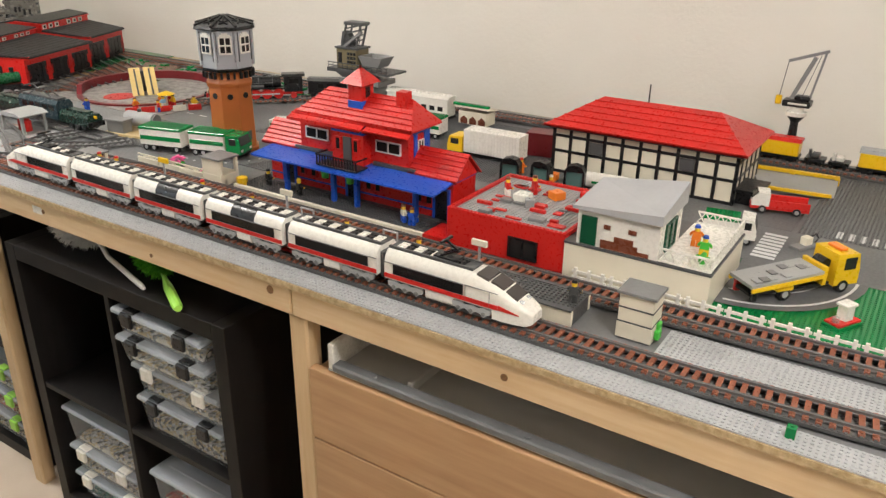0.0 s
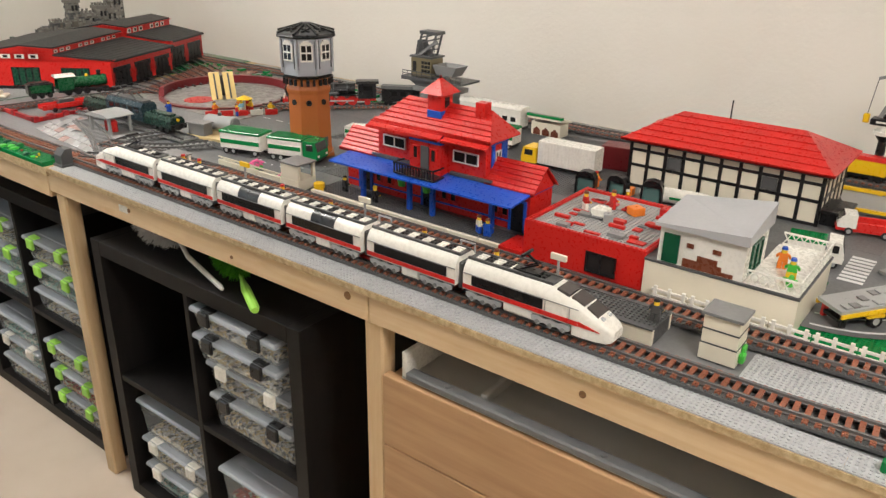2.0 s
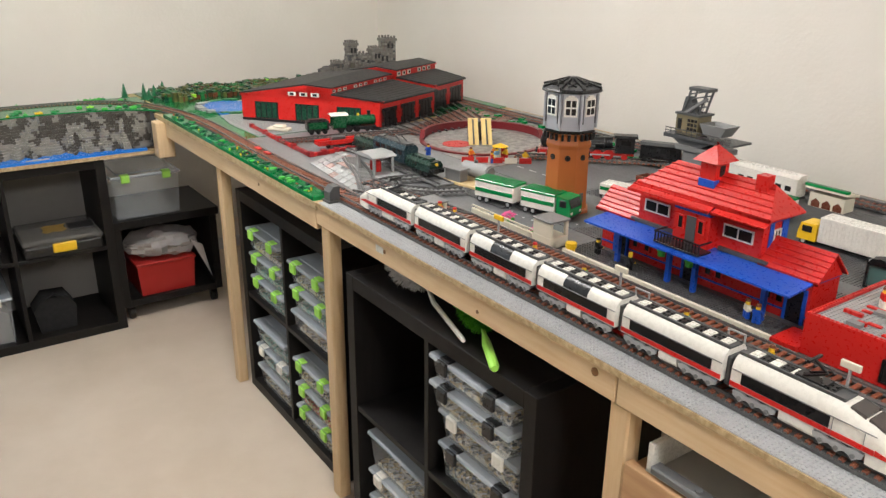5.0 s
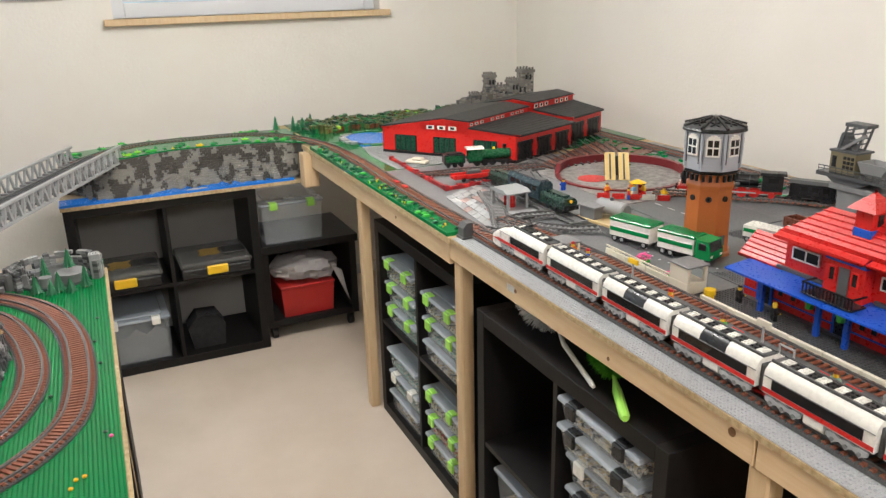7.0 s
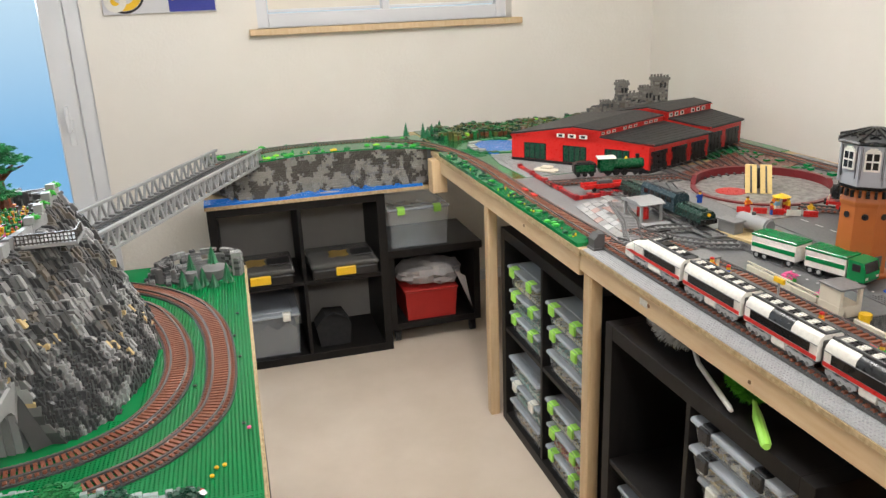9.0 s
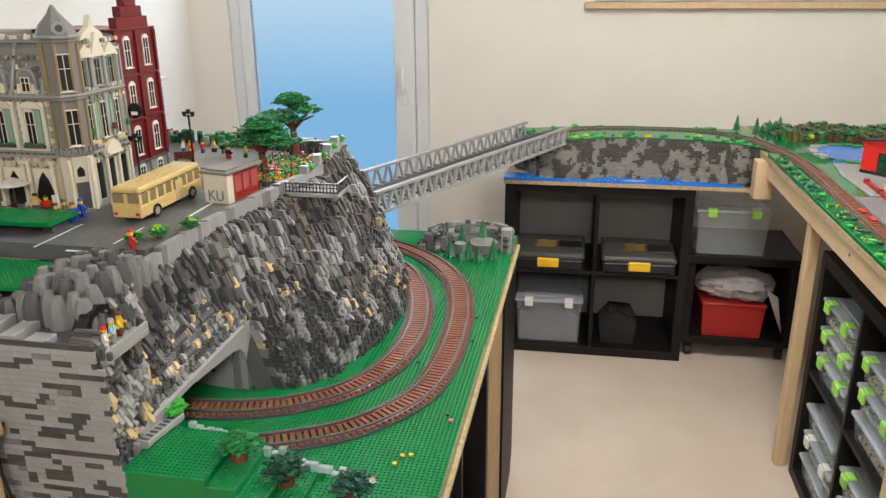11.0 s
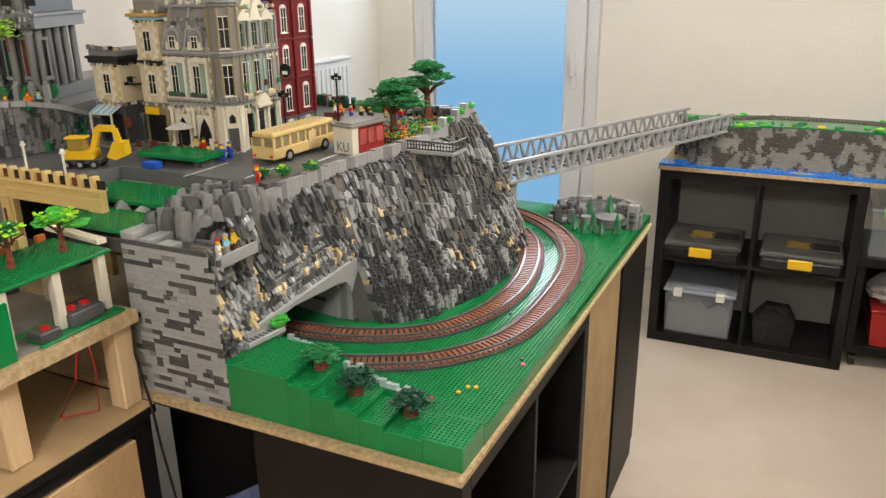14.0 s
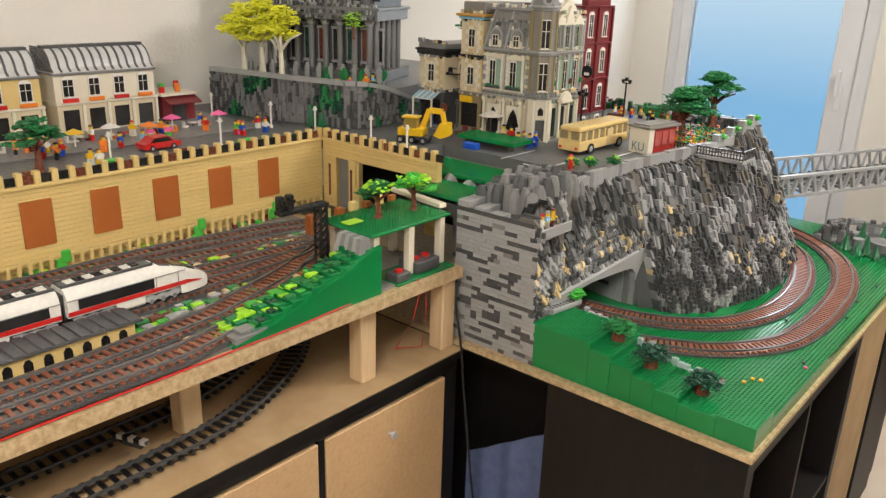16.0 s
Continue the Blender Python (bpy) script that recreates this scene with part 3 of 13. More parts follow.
# unit A: upper south cell, lower cells
zz = SH
for lab, h, cl, fl, lv in (("clear storage box with black clips and tan bricks", 0.10, BLACK, PARTS_MIX, 0.75), ("clear storage box with white clips", 0.085, WHITE, PARTS_MIX, 0.5), ("clear storage box with black clips", 0.072, BLACK, PARTS_MIX, 0.3), ("clear storage box with black clips and tan bricks", 0.066, BLACK, PARTS_MIX, 0.9)):
    storage_box(at_unit(1.215 - (0.004 if h > 0.08 else -0.01), zz, 0.012 + (0.006 if h > 0.08 else -0.012)), lab, 0.285, 0.34, h, fl, cl, lv)
    zz += h + 0.001
zz = 0.04
for lab, h, cl, fl, lv in (("clear storage box with white clips", 0.085, WHITE, PARTS_TEAL, 0.5), ("clear storage box with white clips", 0.085, WHITE, PARTS_MIX, 0.5), ("large clear storage box without clips", 0.118, None, PARTS_MIX, 0.35)):
    storage_box(at_unit(1.565, zz, 0.02), lab, 0.28, 0.34, h, fl, cl, lv)
    zz += h + 0.001
storage_box(at_unit(1.20, 0.04, 0.01), "clear storage box with pale bricks", 0.28, 0.34, 0.12, PARTS_MIX, None, 0.6)
storage_box(at_unit(1.20, 0.161, 0.01), "clear storage box with red bricks", 0.28, 0.34, 0.13, PARTS_RED, None, 0.8)
solo("instruction_sheet", MB().add([(0.72, 1.262, 0.395), (0.92, 1.262, 0.395), (0.92, 1.275, 0.52), (0.73, 1.275, 0.5)], [(0, 1, 2, 3)]).add([(0.72, 1.259, 0.395), (0.92, 1.259, 0.395), (0.92, 1.272, 0.52), (0.73, 1.272, 0.5)], [(3, 2, 1, 0)]), BAG, "clear plastic sheet leaning in the shelf", "sheet")
# unit B: four stacks
for x0, z0, rows in ((2.49, SH, ((0.085, LIMECLIP, PARTS_TEAL), (0.085, LIMECLIP, PARTS_TEAL), (0.085, LIMECLIP, PARTS_MIX))), (2.14, SH, ((0.082, None, PARTS_MIX), (0.082, LIMECLIP, PARTS_TEAL), (0.082, LIMECLIP, PARTS_MIX), (0.02, None, None))), (2.49, 0.04, ((0.085, None, PARTS_MIX), (0.085, WHITE, PARTS_TEAL), (0.085, None, PARTS_TEAL))), (2.14, 0.04, ((0.085, LIMECLIP, PARTS_MIX), (0.085, LIMECLIP, PARTS_RED), (0.085, LIMECLIP, PARTS_MIX)))):
    zz = z0
    for h, cl, fl in rows:
        if h < 0.03:
            continue
        lab = "clear storage box with lime green clips" if cl is LIMECLIP else "clear storage box with white clips" if cl is WHITE else "clear storage box without clips"
        storage_box(pose(0.752, x0 + 0.012 * math.sin(zz * 90), zz, 0, 0, -90), lab, 0.27, 0.33, h, fl, cl, 0.55)
        zz += h + 0.001


# dusters on unit A
def duster(name, label, m, fleece, handle, r, length):
    d = thing(name, label, "duster", m)
    rnd = random.Random(4)
    head = MB()
    nu, nv = 26, 14
    rings = []
    for j in range(nv):
        a = math.pi * (0.04 + 0.92 * j / (nv - 1))
        rings.append([((0.085 * math.cos(a)) * 1.15, r * math.sin(a) * math.cos(2 * math.pi * i / nu) * rnd.uniform(0.82, 1.12), r + 0.9 * r * math.sin(a) * math.sin(2 * math.pi * i / nu) * rnd.uniform(0.85, 1.05)) for i in range(nu)])
    head.loft(rings)
    for _ in range(2600):
        a, b = rnd.uniform(0.1, math.pi - 0.1), rnd.uniform(0, 2 * math.pi)
        p = Vector((0.098 * math.cos(a), r * math.sin(a) * math.cos(b), r + 0.9 * r * math.sin(a) * math.sin(b)))
        o = (p - Vector((0.06 * math.cos(a), 0, r))).normalized()
        q = p + (o + Vector((rnd.uniform(-0.5, 0.5), rnd.uniform(-0.5, 0.5), rnd.uniform(-0.5, 0.3)))) * 0.012
        if q.z < 0.001:
            q.z = 0.001
        if p.z < 0.001:
            continue
        s = Vector((rnd.uniform(-1, 1), rnd.uniform(-1, 1), rnd.uniform(-1, 1))).normalized() * 0.0028
        head.add([tuple(p - s), tuple(p + s), tuple(q)], [(0, 1, 2)])
    part("head", head, fleece, d, "fluffy fleece head")
    part("handle", MB().tube([(-0.08, 0, r * 0.9), (-0.11, 0, r * 0.55), (-0.15, 0, 0.014), (-0.15 - length, 0, 0.010), (-0.16 - length, 0, 0.009)], [0.005, 0.005, handle[1], handle[1], handle[1] * 0.7], 10), handle[0], d)
    return d


duster("duster", "white fluffy duster with a white stick lying on the shelf unit", pose(0.805, 1.455, 0.771, 0, 0, 75), FLEECE, (WHITE, 0.006), 0.062, 0.19)
duster("duster", "green fluffy duster with a lime handle lying on the shelf unit", pose(0.810, 1.20, 0.771, 0, 0, 62), GFLEECE, (LIMECLIP, 0.011), 0.038, 0.085)

# drawer unit with a pulled metal tray
dr = thing("drawer_unit", "oak drawer unit with a grey metal tray on top", "drawer unit", pose(0.70, 0.638, 0, 0, 0, -90))
part("body", MB().cbox(0.0, 0.022, 0.0, 1.5, 0.55, 0.752, 0.002), OAK, dr)
for z0, z1 in ((0.615, 0.762), (0.32, 0.612), (0.03, 0.317)):
    part("drawer_front", MB().cbox(0.0, 0.0, z0, 1.5, 0.02, z1, 0.0015), OAK, dr, "flat oak veneer drawer front")
tr = thing("metal_tray", "grey sheet metal drawer tray on the oak unit", "tray", pose(0.70, 0.60, 0.7645, 0, 0, -90))
part("tray_floor", MB().box(0, 0.01, 0.0, 1.45, 0.52, 0.003), METAL, tr)
part("tray_wall", MB().cbox(0, 0.01, 0.003, 0.012, 0.52, 0.055, 0.002), WHITE, tr, "white end wall")
part("tray_wall", MB().cbox(0.012, 0.505, 0.003, 1.45, 0.52, 0.055, 0.002), METAL, tr)
part("tray_rail", MB().cbox(0.012, 0.005, 0.003, 1.45, 0.03, 0.018, 0.003), METALRAIL, tr, "dark grey front rail")
for k in range(5):
    part("rivet", MB().cyl(0.10 + 0.3 * k, 0.016, 0.018, 0.006, 0.003, 8), METALRAIL, tr)
part("tray_divider", MB().cbox(0.16, 0.03, 0.003, 0.172, 0.505, 0.022, 0.002), METAL, tr)

# north shelf unit, cart, their boxes
before_north = set(bpy.data.objects)
shelf_unit(pose(-0.305, 3.25, 0), "black-brown cube shelf unit with toolboxes", SHELFBACK)
cart = thing("storage_cart", "low black cart on castors beside the shelf unit", "cart", pose(0.472, 3.30, 0))
part("side_panel", MB().cbox(0, 0, 0.07, 0.03, 0.40, 0.44, 0.001), BLACKWOOD, cart)
part("side_panel", MB().cbox(0.42, 0, 0.07, 0.45, 0.40, 0.44, 0.001), BLACKWOOD, cart)
part("top_panel", MB().cbox(-0.01, -0.01, 0.44, 0.46, 0.41, 0.475, 0.001), BLACKWOOD, cart)
part("bottom_panel", MB().cbox(0.03, 0, 0.07, 0.42, 0.40, 0.10, 0.001), BLACKWOOD, cart)
part("back_panel", MB().box(0.03, 0.392, 0.10, 0.42, 0.398, 0.44), BLACKWOOD, cart)
for cx in (0.035, 0.415):
    for cy in (0.04, 0.36):
        c = part("castor", MB().cyl(cx - 0.012, cy, 0.028, 0.028, 0.024, 14, "x"), BLACK, cart)
        part("fork", MB().cbox(cx - 0.016, cy - 0.012, 0.028, cx + 0.016, cy + 0.012, 0.07, 0.002), BLACK, c)


def tool_case(m, label):
    b = thing("tool_case", label, "tool case", m, "black tool cases")
    part("base", MB().cbox(0, 0, 0, 0.30, 0.27, 0.05, 0.008), BLACK, b)
    l = part("lid", MB().cbox(-0.004, -0.004, 0.05, 0.304, 0.274, 0.075, 0.008), clear_plastic("case_lid_clear", (0.17, 0.165, 0.155), 0.2, 0.6), b, "translucent grey lid")
    part("handle_well", MB().cbox(0.19, 0.07, 0.076, 0.29, 0.17, 0.082, 0.004), BLACK, l)
    part("emblem", MB().prism([(0.085, 0.10), (0.105, 0.075), (0.13, 0.095), (0.155, 0.078), (0.185, 0.10), (0.175, 0.15), (0.19, 0.185), (0.15, 0.175), (0.12, 0.19), (0.09, 0.17), (0.10, 0.135)], 0.0755, 0.077, "z"), plastic("mustard_print", (0.24, 0.155, 0.03), 0.4, 0.3), l, "mustard yellow printed shape")
    part("latch", MB().cbox(0.105, -0.018, 0.018, 0.195, -0.004, 0.058, 0.004), YELLOW, b, "yellow latch")
    return b


tool_case(pose(-0.265, 3.245, SH), "black tool case with clear lid and yellow latch")
tool_case(pose(0.115, 3.245, SH), "black tool case with clear lid and yellow latch")
storage_box(pose(-0.25, 3.27, 0.04), "large clear box of grey bricks with white clips", 0.29, 0.33, 0.21, plastic("grey_brick_fill", (0.11, 0.11, 0.11), 0.5, 0.3), WHITE, 1.8)
storage_box(pose(0.49, 3.31, 0.476), "clear box with lime green clips under the table", 0.29, 0.33, 0.20, None, LIMECLIP)
bag = thing("camera_bag", "small black fabric bag in the shelf cell", "bag", pose(0.20, 3.36, 0.038))
FABRIC = mottled("black_fabric", (0.010, 0.010, 0.011), (0.02, 0.02, 0.021), 40.0, 0.9, 300.0, 0.4)
part("body", MB().prism([(-0.07, 0), (0.07, 0), (0.08, 0.10), (0.05, 0.15), (-0.04, 0.155), (-0.085, 0.10)], -0.05, 0.06, "y"), FABRIC, bag)
part("strap", MB().tube([(-0.05, -0.052, 0.14), (0.0, -0.06, 0.17), (0.06, -0.052, 0.13)], 0.005, 6), FABRIC, bag)
rb = thing("storage_bin", "red plastic bin with a lid on the cart", "bin", pose(0.550, 3.315, 0.10) @ Matrix.Diagonal((0.92, 1.0, 0.9, 1.0)))
part("tub", MB().loft([[(0.01, 0.01, 0), (0.27, 0.01, 0), (0.27, 0.28, 0), (0.01, 0.28, 0)], [(0, 0, 0.16), (0.28, 0, 0.16), (0.28, 0.29, 0.16), (0, 0.29, 0.16)]]), plastic("red_bin_plastic", (0.42, 0.018, 0.014), 0.4), rb)
part("lid", MB().cbox(-0.006, -0.006, 0.16, 0.286, 0.296, 0.175, 0.004), plastic("red_lid_plastic", (0.40, 0.018, 0.014), 0.4), rb)
bg = MB()
rings = []
for j in range(15):
    a = math.pi * (0.03 + 0.94 * j / 14)
    ring_ = []
    for i in range(30):
        b = 2 * math.pi * i / 30
        q = 1 + 0.42 * noise.noise(Vector((2.4 * math.cos(b) * math.sin(a), 2.4 * math.sin(b) * math.sin(a), 4.5 * math.cos(a)))) + 0.22 * noise.noise(Vector((7 * math.cos(b), 7 * math.sin(b), 9 * math.cos(a))))
        ring_.append((0.69 + 0.165 * math.cos(a) * (0.8 + 0.2 * q), 3.42 + 0.13 * math.sin(a) * math.cos(b) * q, max(0.2605, 0.318 + 0.058 * math.sin(a) * math.sin(b) * q)))
    rings.append(ring_)
bg.loft(rings)
tail = [[(0.80 + 0.02 * k, 3.312 - 0.004 * k, 0.33 - 0.05 * k), (0.845 + 0.012 * k, 3.306, 0.30 - 0.055 * k), (0.85 + 0.010 * k, 3.310, 0.30 - 0.055 * k), (0.80 + 0.02 * k, 3.318 - 0.004 * k, 0.33 - 0.05 * k)] for k in range(4)]
bg.loft(tail)
solo("plastic_bag", bg, BAG, "crumpled clear plastic bags on the red bin", "plastic bag")

for ob in set(bpy.data.objects) - before_north:
    if ob.parent is None:
        ob.matrix_basis = NORTH @ ob.matrix_basis

# ---- railway tracks ----
SLEEPER = MB().cbox(-0.004, -0.030, 0, 0.004, 0.030, 0.0045, 0.0005)
SLEEPER.cyl(0.0, -0.026, 0.0045, 0.0022, 0.0014, 6).cyl(0.0, 0.026, 0.0045, 0.0022, 0.0014, 6)
SLEEPER_MESH = {}


def resample(pts, step):
    """Evenly spaced points and headings along a polyline."""
    out, carry = [], 0.0
    for a, b in zip(pts[:-1], pts[1:]):
        a, b = Vector(a), Vector(b)
        L = (b - a).length
        d = (b - a) / L
        s = carry
        while s < L:
            out.append((a + d * s, d))
            s += step
        carry = s - L
    return out


def smooth(pts, n=6):
    """A curve through the points."""
    out = []
    for i in range(len(pts) - 1):
        p = [Vector(pts[max(0, min(len(pts) - 1, i + k))]) for k in (-1, 0, 1, 2)]
        for j in range(n):
            t = j / n
            out.append(tuple(0.5 * (2 * p[1] + (p[2] - p[0]) * t + (2 * p[0] - 5 * p[1] + 4 * p[2] - p[3]) * t * t + (3 * p[1] - p[0] - 3 * p[2] + p[3]) * t ** 3)))
    return out + [tuple(pts[-1])]


def track(label, pts, base=None, single=False, pitch=0.016, rail=None, sleeper=None, gauge=0.0375, group="toy railway tracks"):
    t = thing("railway_track", label, "railway track", pose(0, 0, 0), group)
    sl, rails = sleeper or SLEEPERS, [MB(), MB()]
    fine = resample(pts, 0.012)
    for k, s in enumerate((-1, 1)):
        prof = [(-0.0032, 0.003), (0.0032, 0.003), (0.0032, 0.0045), (0.0016, 0.0055), (0.0022, 0.0098), (-0.0022, 0.0098), (-0.0016, 0.0055), (-0.0032, 0.0045)]
        rings = []
        for p, d in fine:
            n = Vector((d.y, -d.x, 0)).normalized()
            rings.append([tuple(p + n * (s * gauge / 2 + q) + Vector((0, 0, h))) for q, h in prof])
        rails[k].loft(rings)
        part("rail", rails[k], rail or RAIL, t)
    if base is not None:
        bs = MB()
        for off in (-0.027, 0.027):
            rings = []
            for p, d in fine:
                n = Vector((d.y, -d.x, 0)).normalized()
                rings.append([tuple(p + n * (off + q) + Vector((0, 0, h))) for q, h in ((-0.008, -0.0032), (0.008, -0.0032), (0.008, 0.0018), (-0.008, 0.0018))])
            bs.loft(rings)
            for p, d in resample(pts, S):
                n = Vector((d.y, -d.x, 0)).normalized()
                o = p + n * (off + (0.0045 if off > 0 else -0.0045))
                bs.cyl(o.x, o.y, o.z + 0.0018, 0.0024, 0.0015, 6)
        part("ballast_strip", bs, base, t, "studded grey plates under the sleepers", "stuff")
    if single:
        if sl.name not in SLEEPER_MESH:
            me = mesh_of("sleeper", SLEEPER)
            me.materials.append(sl)
            SLEEPER_MESH[sl.name] = me
        for p, d in resample(pts, pitch):
            ob = new("sleeper", SLEEPER_MESH[sl.name])
            ob.parent = t
            ob.matrix_basis = Matrix.LocRotScale(p + Vector((0, 0, 0.001)), Euler((0, -math.asin(max(-1, min(1, d.z))), math.atan2(d.y, d.x))), None)
    else:
        js = MB()
        for p, d in resample(pts, pitch):
            n = len(js.v)
            js.add(SLEEPER.v, SLEEPER.f)
            js.move(Matrix.LocRotScale(p + Vector((0, 0, 0.001)), Euler((0, -math.asin(max(-1, min(1, d.z))), math.atan2(d.y, d.x))), None), n)
        part("sleeper_strip", js, sl, t, "brown plastic sleepers", "stuff")
    return t


ZR = TOP + 0.005
track("toy railway track on grey plates along the table front", [(0.86, -0.75, ZR), (0.815, -0.45, ZR), (0.79, -0.22, ZR), (0.777, -0.02, ZR), (0.775, 0.15, ZR), (0.775, 1.80, ZR)], DGREY, True)
CURVE = [(0.775, 1.80), (0.772, 2.1), (0.775, 2.4), (0.785, 2.7), (0.785, 2.95), (0.765, 3.18), (0.715, 3.38), (0.64, 3.53), (0.53, 3.62), (0.40, 3.658), (0.16, 3.662), (0.03, 3.635), (-0.08, 3.57), (-0.165, 3.48), (-0.228, 3.375)]
track("toy railway track curving round the table corner", smooth([(x, y, ZR) for x, y in CURVE], 5), DGREY)
track("second toy railway track behind the platform", [(1.04, -0.85, ZR), (0.985, -0.5, ZR), (0.955, -0.25, ZR), (0.945, 0.0, ZR), (0.942, 0.3, ZR), (0.942, 1.42, ZR), (0.93, 1.6, ZR), (0.895, 1.85, ZR)], DGREY)
for k, pts in enumerate(([(0.775, 1.42), (0.80, 1.6), (0.86, 1.78), (0.93, 1.93), (1.0, 2.15)], [(0.90, 1.83), (0.95, 1.72), (1.0, 1.66), (1.08, 1.62)], [(0.87, 1.80), (0.96, 1.83), (1.07, 1.80), (1.07, 1.70)], [(1.07, 1.70), (1.075, 2.0), (1.06, 2.3), (1.03, 2.45)], [(0.90, 2.47), (1.1, 2.44), (1.36, 2.38)], [(0.94, 1.42), (0.90, 1.55), (0.84, 1.68), (0.79, 1.78)])):
    track("grey toy switch track in the yard", [(x, y, ZR - 0.001) for x, y in pts], sleeper=MGREY if k not in (4,) else BROWN)
track("toy railway track along the long wall", [(1.93, -1.4, ZR), (1.93, 2.4, ZR), (1.93, 3.2, ZR)], DGREY)
track("toy railway track with the black steam train", [(1.842, 1.44, ZR), (1.80, 1.51, ZR), (1.745, 1.585, ZR), (1.64, 1.69, ZR), (1.51, 1.82, ZR), (1.47, 1.87, ZR)], None)

# west table: two curves round the mountain
outer = smooth([(x, y, 0) for x, y in ((-0.86, 1.11), (-0.70, 1.115), (-0.57, 1.13), (-0.47, 1.165), (-0.355, 1.235), (-0.27, 1.36), (-0.245, 1.50), (-0.245, 1.66), (-0.26, 1.82), (-0.30, 1.97), (-0.365, 2.09), (-0.45, 2.185), (-0.55, 2.255), (-0.68, 2.31))])
inner = smooth([(x, y, 0) for x, y in ((-0.86, 1.235), (-0.70, 1.24), (-0.59, 1.255), (-0.49, 1.295), (-0.405, 1.37), (-0.355, 1.48), (-0.338, 1.61), (-0.35, 1.75), (-0.385, 1.89), (-0.435, 2.01), (-0.51, 2.10), (-0.62, 2.17))])
WT = WEST + 0.003
track("outer curve of toy track on the green baseplates", [(x, y, WT) for x, y, _ in outer], DGREY, True, 0.0125)
track("inner curve of toy track at the foot of the mountain", [(x, y, WT) for x, y, _ in inner], DGREY, False, 0.0125)

# yard tracks of the upper station
YZ = YARD + 0.004
for k, pts in enumerate(([(-0.865, -0.9), (-0.865, 0.28), (-0.90, 0.45), (-0.98, 0.62), (-1.06, 0.75)], [(-0.935, -0.9), (-0.935, 0.15), (-0.96, 0.4), (-1.03, 0.62), (-1.12, 0.82)], [(-1.085, -0.9), (-1.085, 0.45), (-1.10, 0.7), (-1.16, 0.95)], [(-1.17, -0.9), (-1.17, 0.3), (-1.15, 0.6), (-1.12, 0.9)], [(-1.26, -0.9), (-1.26, 0.4), (-1.22, 0.7), (-1.15, 1.0)], [(-1.33, -0.9), (-1.33, 0.5), (-1.29, 0.78), (-1.2, 1.05)])):
    track("toy railway track in the upper station yard", [(x, y, YZ) for x, y in pts], DGREY)
for pts in ([(-0.880, -0.9), (-0.888, 0.10), (-0.893, 0.25), (-0.899, 0.34), (-0.921, 0.43), (-0.962, 0.525), (-1.015, 0.612), (-1.085, 0.69), (-1.17, 0.76), (-1.28, 0.81)], [(-1.012, -0.9), (-1.012, 0.25), (-1.03, 0.40), (-1.08, 0.54), (-1.15, 0.64), (-1.27, 0.71)]):
    track("dark toy track on the lower deck", [(x, y, 0.7995) for x, y, _ in smooth([(x, y, 0) for x, y in pts])], sleeper=BLACK, rail=DGREY, pitch=0.0205)

# ---- ground of the long table ----
def plate(name, x0, y0, x1, y1, z, mat, label, studs=True, n=6, t=0.0022, skip=None, category="baseplate"):
    p = thing(name, label, category, pose(x0, y0, z), "baseplates")
    part("sheet", MB().box(0, 0, 0, x1 - x0, y1 - y0, t), mat, p)
    if studs:
        part("stud_field", MB().studs(0, 0, x1 - x0, y1 - y0, t, n, skip=skip), mat, p, "rows of round studs", "stuff")
    return p


PALEGREY = plastic("pale_grey_plastic", (0.43, 0.44, 0.45), 0.3, 0.06)
for k in range(9):
    y0 = -1.05 + k * 0.3125
    plate("baseplate", 0.694, y0, 0.742, y0 + 0.312, TOP - 0.0022, PALEGREY, "pale grey studded plate along the table edge", n=8)
plate("baseplate", 0.81, -0.9, 0.905, 0.055, TOP - 0.0022, PALEGREY, "pale grey studded plate between two tracks", n=6)
plate("baseplate", 0.81, 1.06, 0.905, 1.76, TOP - 0.0022, PALEGREY, "pale grey studded plate beside the switch", n=6)
plate("baseplate", 0.985, -0.75, 1.25, 0.03, TOP - 0.0022, GREEN, "green studded lawn plate beside the road", n=6)
plate("baseplate", 0.985, 0.535, 1.12, 1.13, TOP - 0.002, DGREY, "dark grey studded station forecourt", n=6)
plate("baseplate", 1.08, 1.45, 1.30, 1.66, TOP - 0.002, ROAD, "dark grey studded road plate", n=6)
plate("baseplate", 1.45, -0.75, 1.90, -0.03, TOP - 0.002, ROAD, "grey studded plaza plate", n=6)
solo("ground", MB().box(0.742, -1.6, TOP - 0.0029, 2.03, 1.789, TOP - 0.0025), plastic("plate_grey", (0.15, 0.153, 0.157), 0.4, 0.14), "grey toy plates covering the long table", "ground", kind="structure")
road = thing("road", "grey printed toy road plates", "road", pose(0, 0, TOP), kind="structure")
for x0, y0, x1, y1 in ((1.252, -0.75, 1.449, 0.55), (1.122, 0.55, 1.50, 1.449), (1.302, 1.45, 1.60, 1.80), (1.45, -0.02, 1.62, 0.549), (1.0, 0.04, 1.25, 0.534), (1.502, 0.55, 1.86, 1.30)):
    part("road_sheet", MB().box(x0, y0, -0.003, x1, y1, 0.0), ROAD, road)
PAINTW = plastic("white_road_print", (0.70, 0.70, 0.70), 0.45, 0.06)
mk = MB()
for k in range(8):
    mk.box(1.275 + k * 0.018, -0.020, 0.0005, 1.286 + k * 0.018, 0.024, 0.001)
    mk.box(1.46, -0.10 - k * 0.022, 0.001, 1.50, -0.111 - k * 0.022, 0.0015)
    mk.box(1.37, 0.06 + k * 0.075, 0.0005, 1.374, 0.095 + k * 0.075, 0.001)
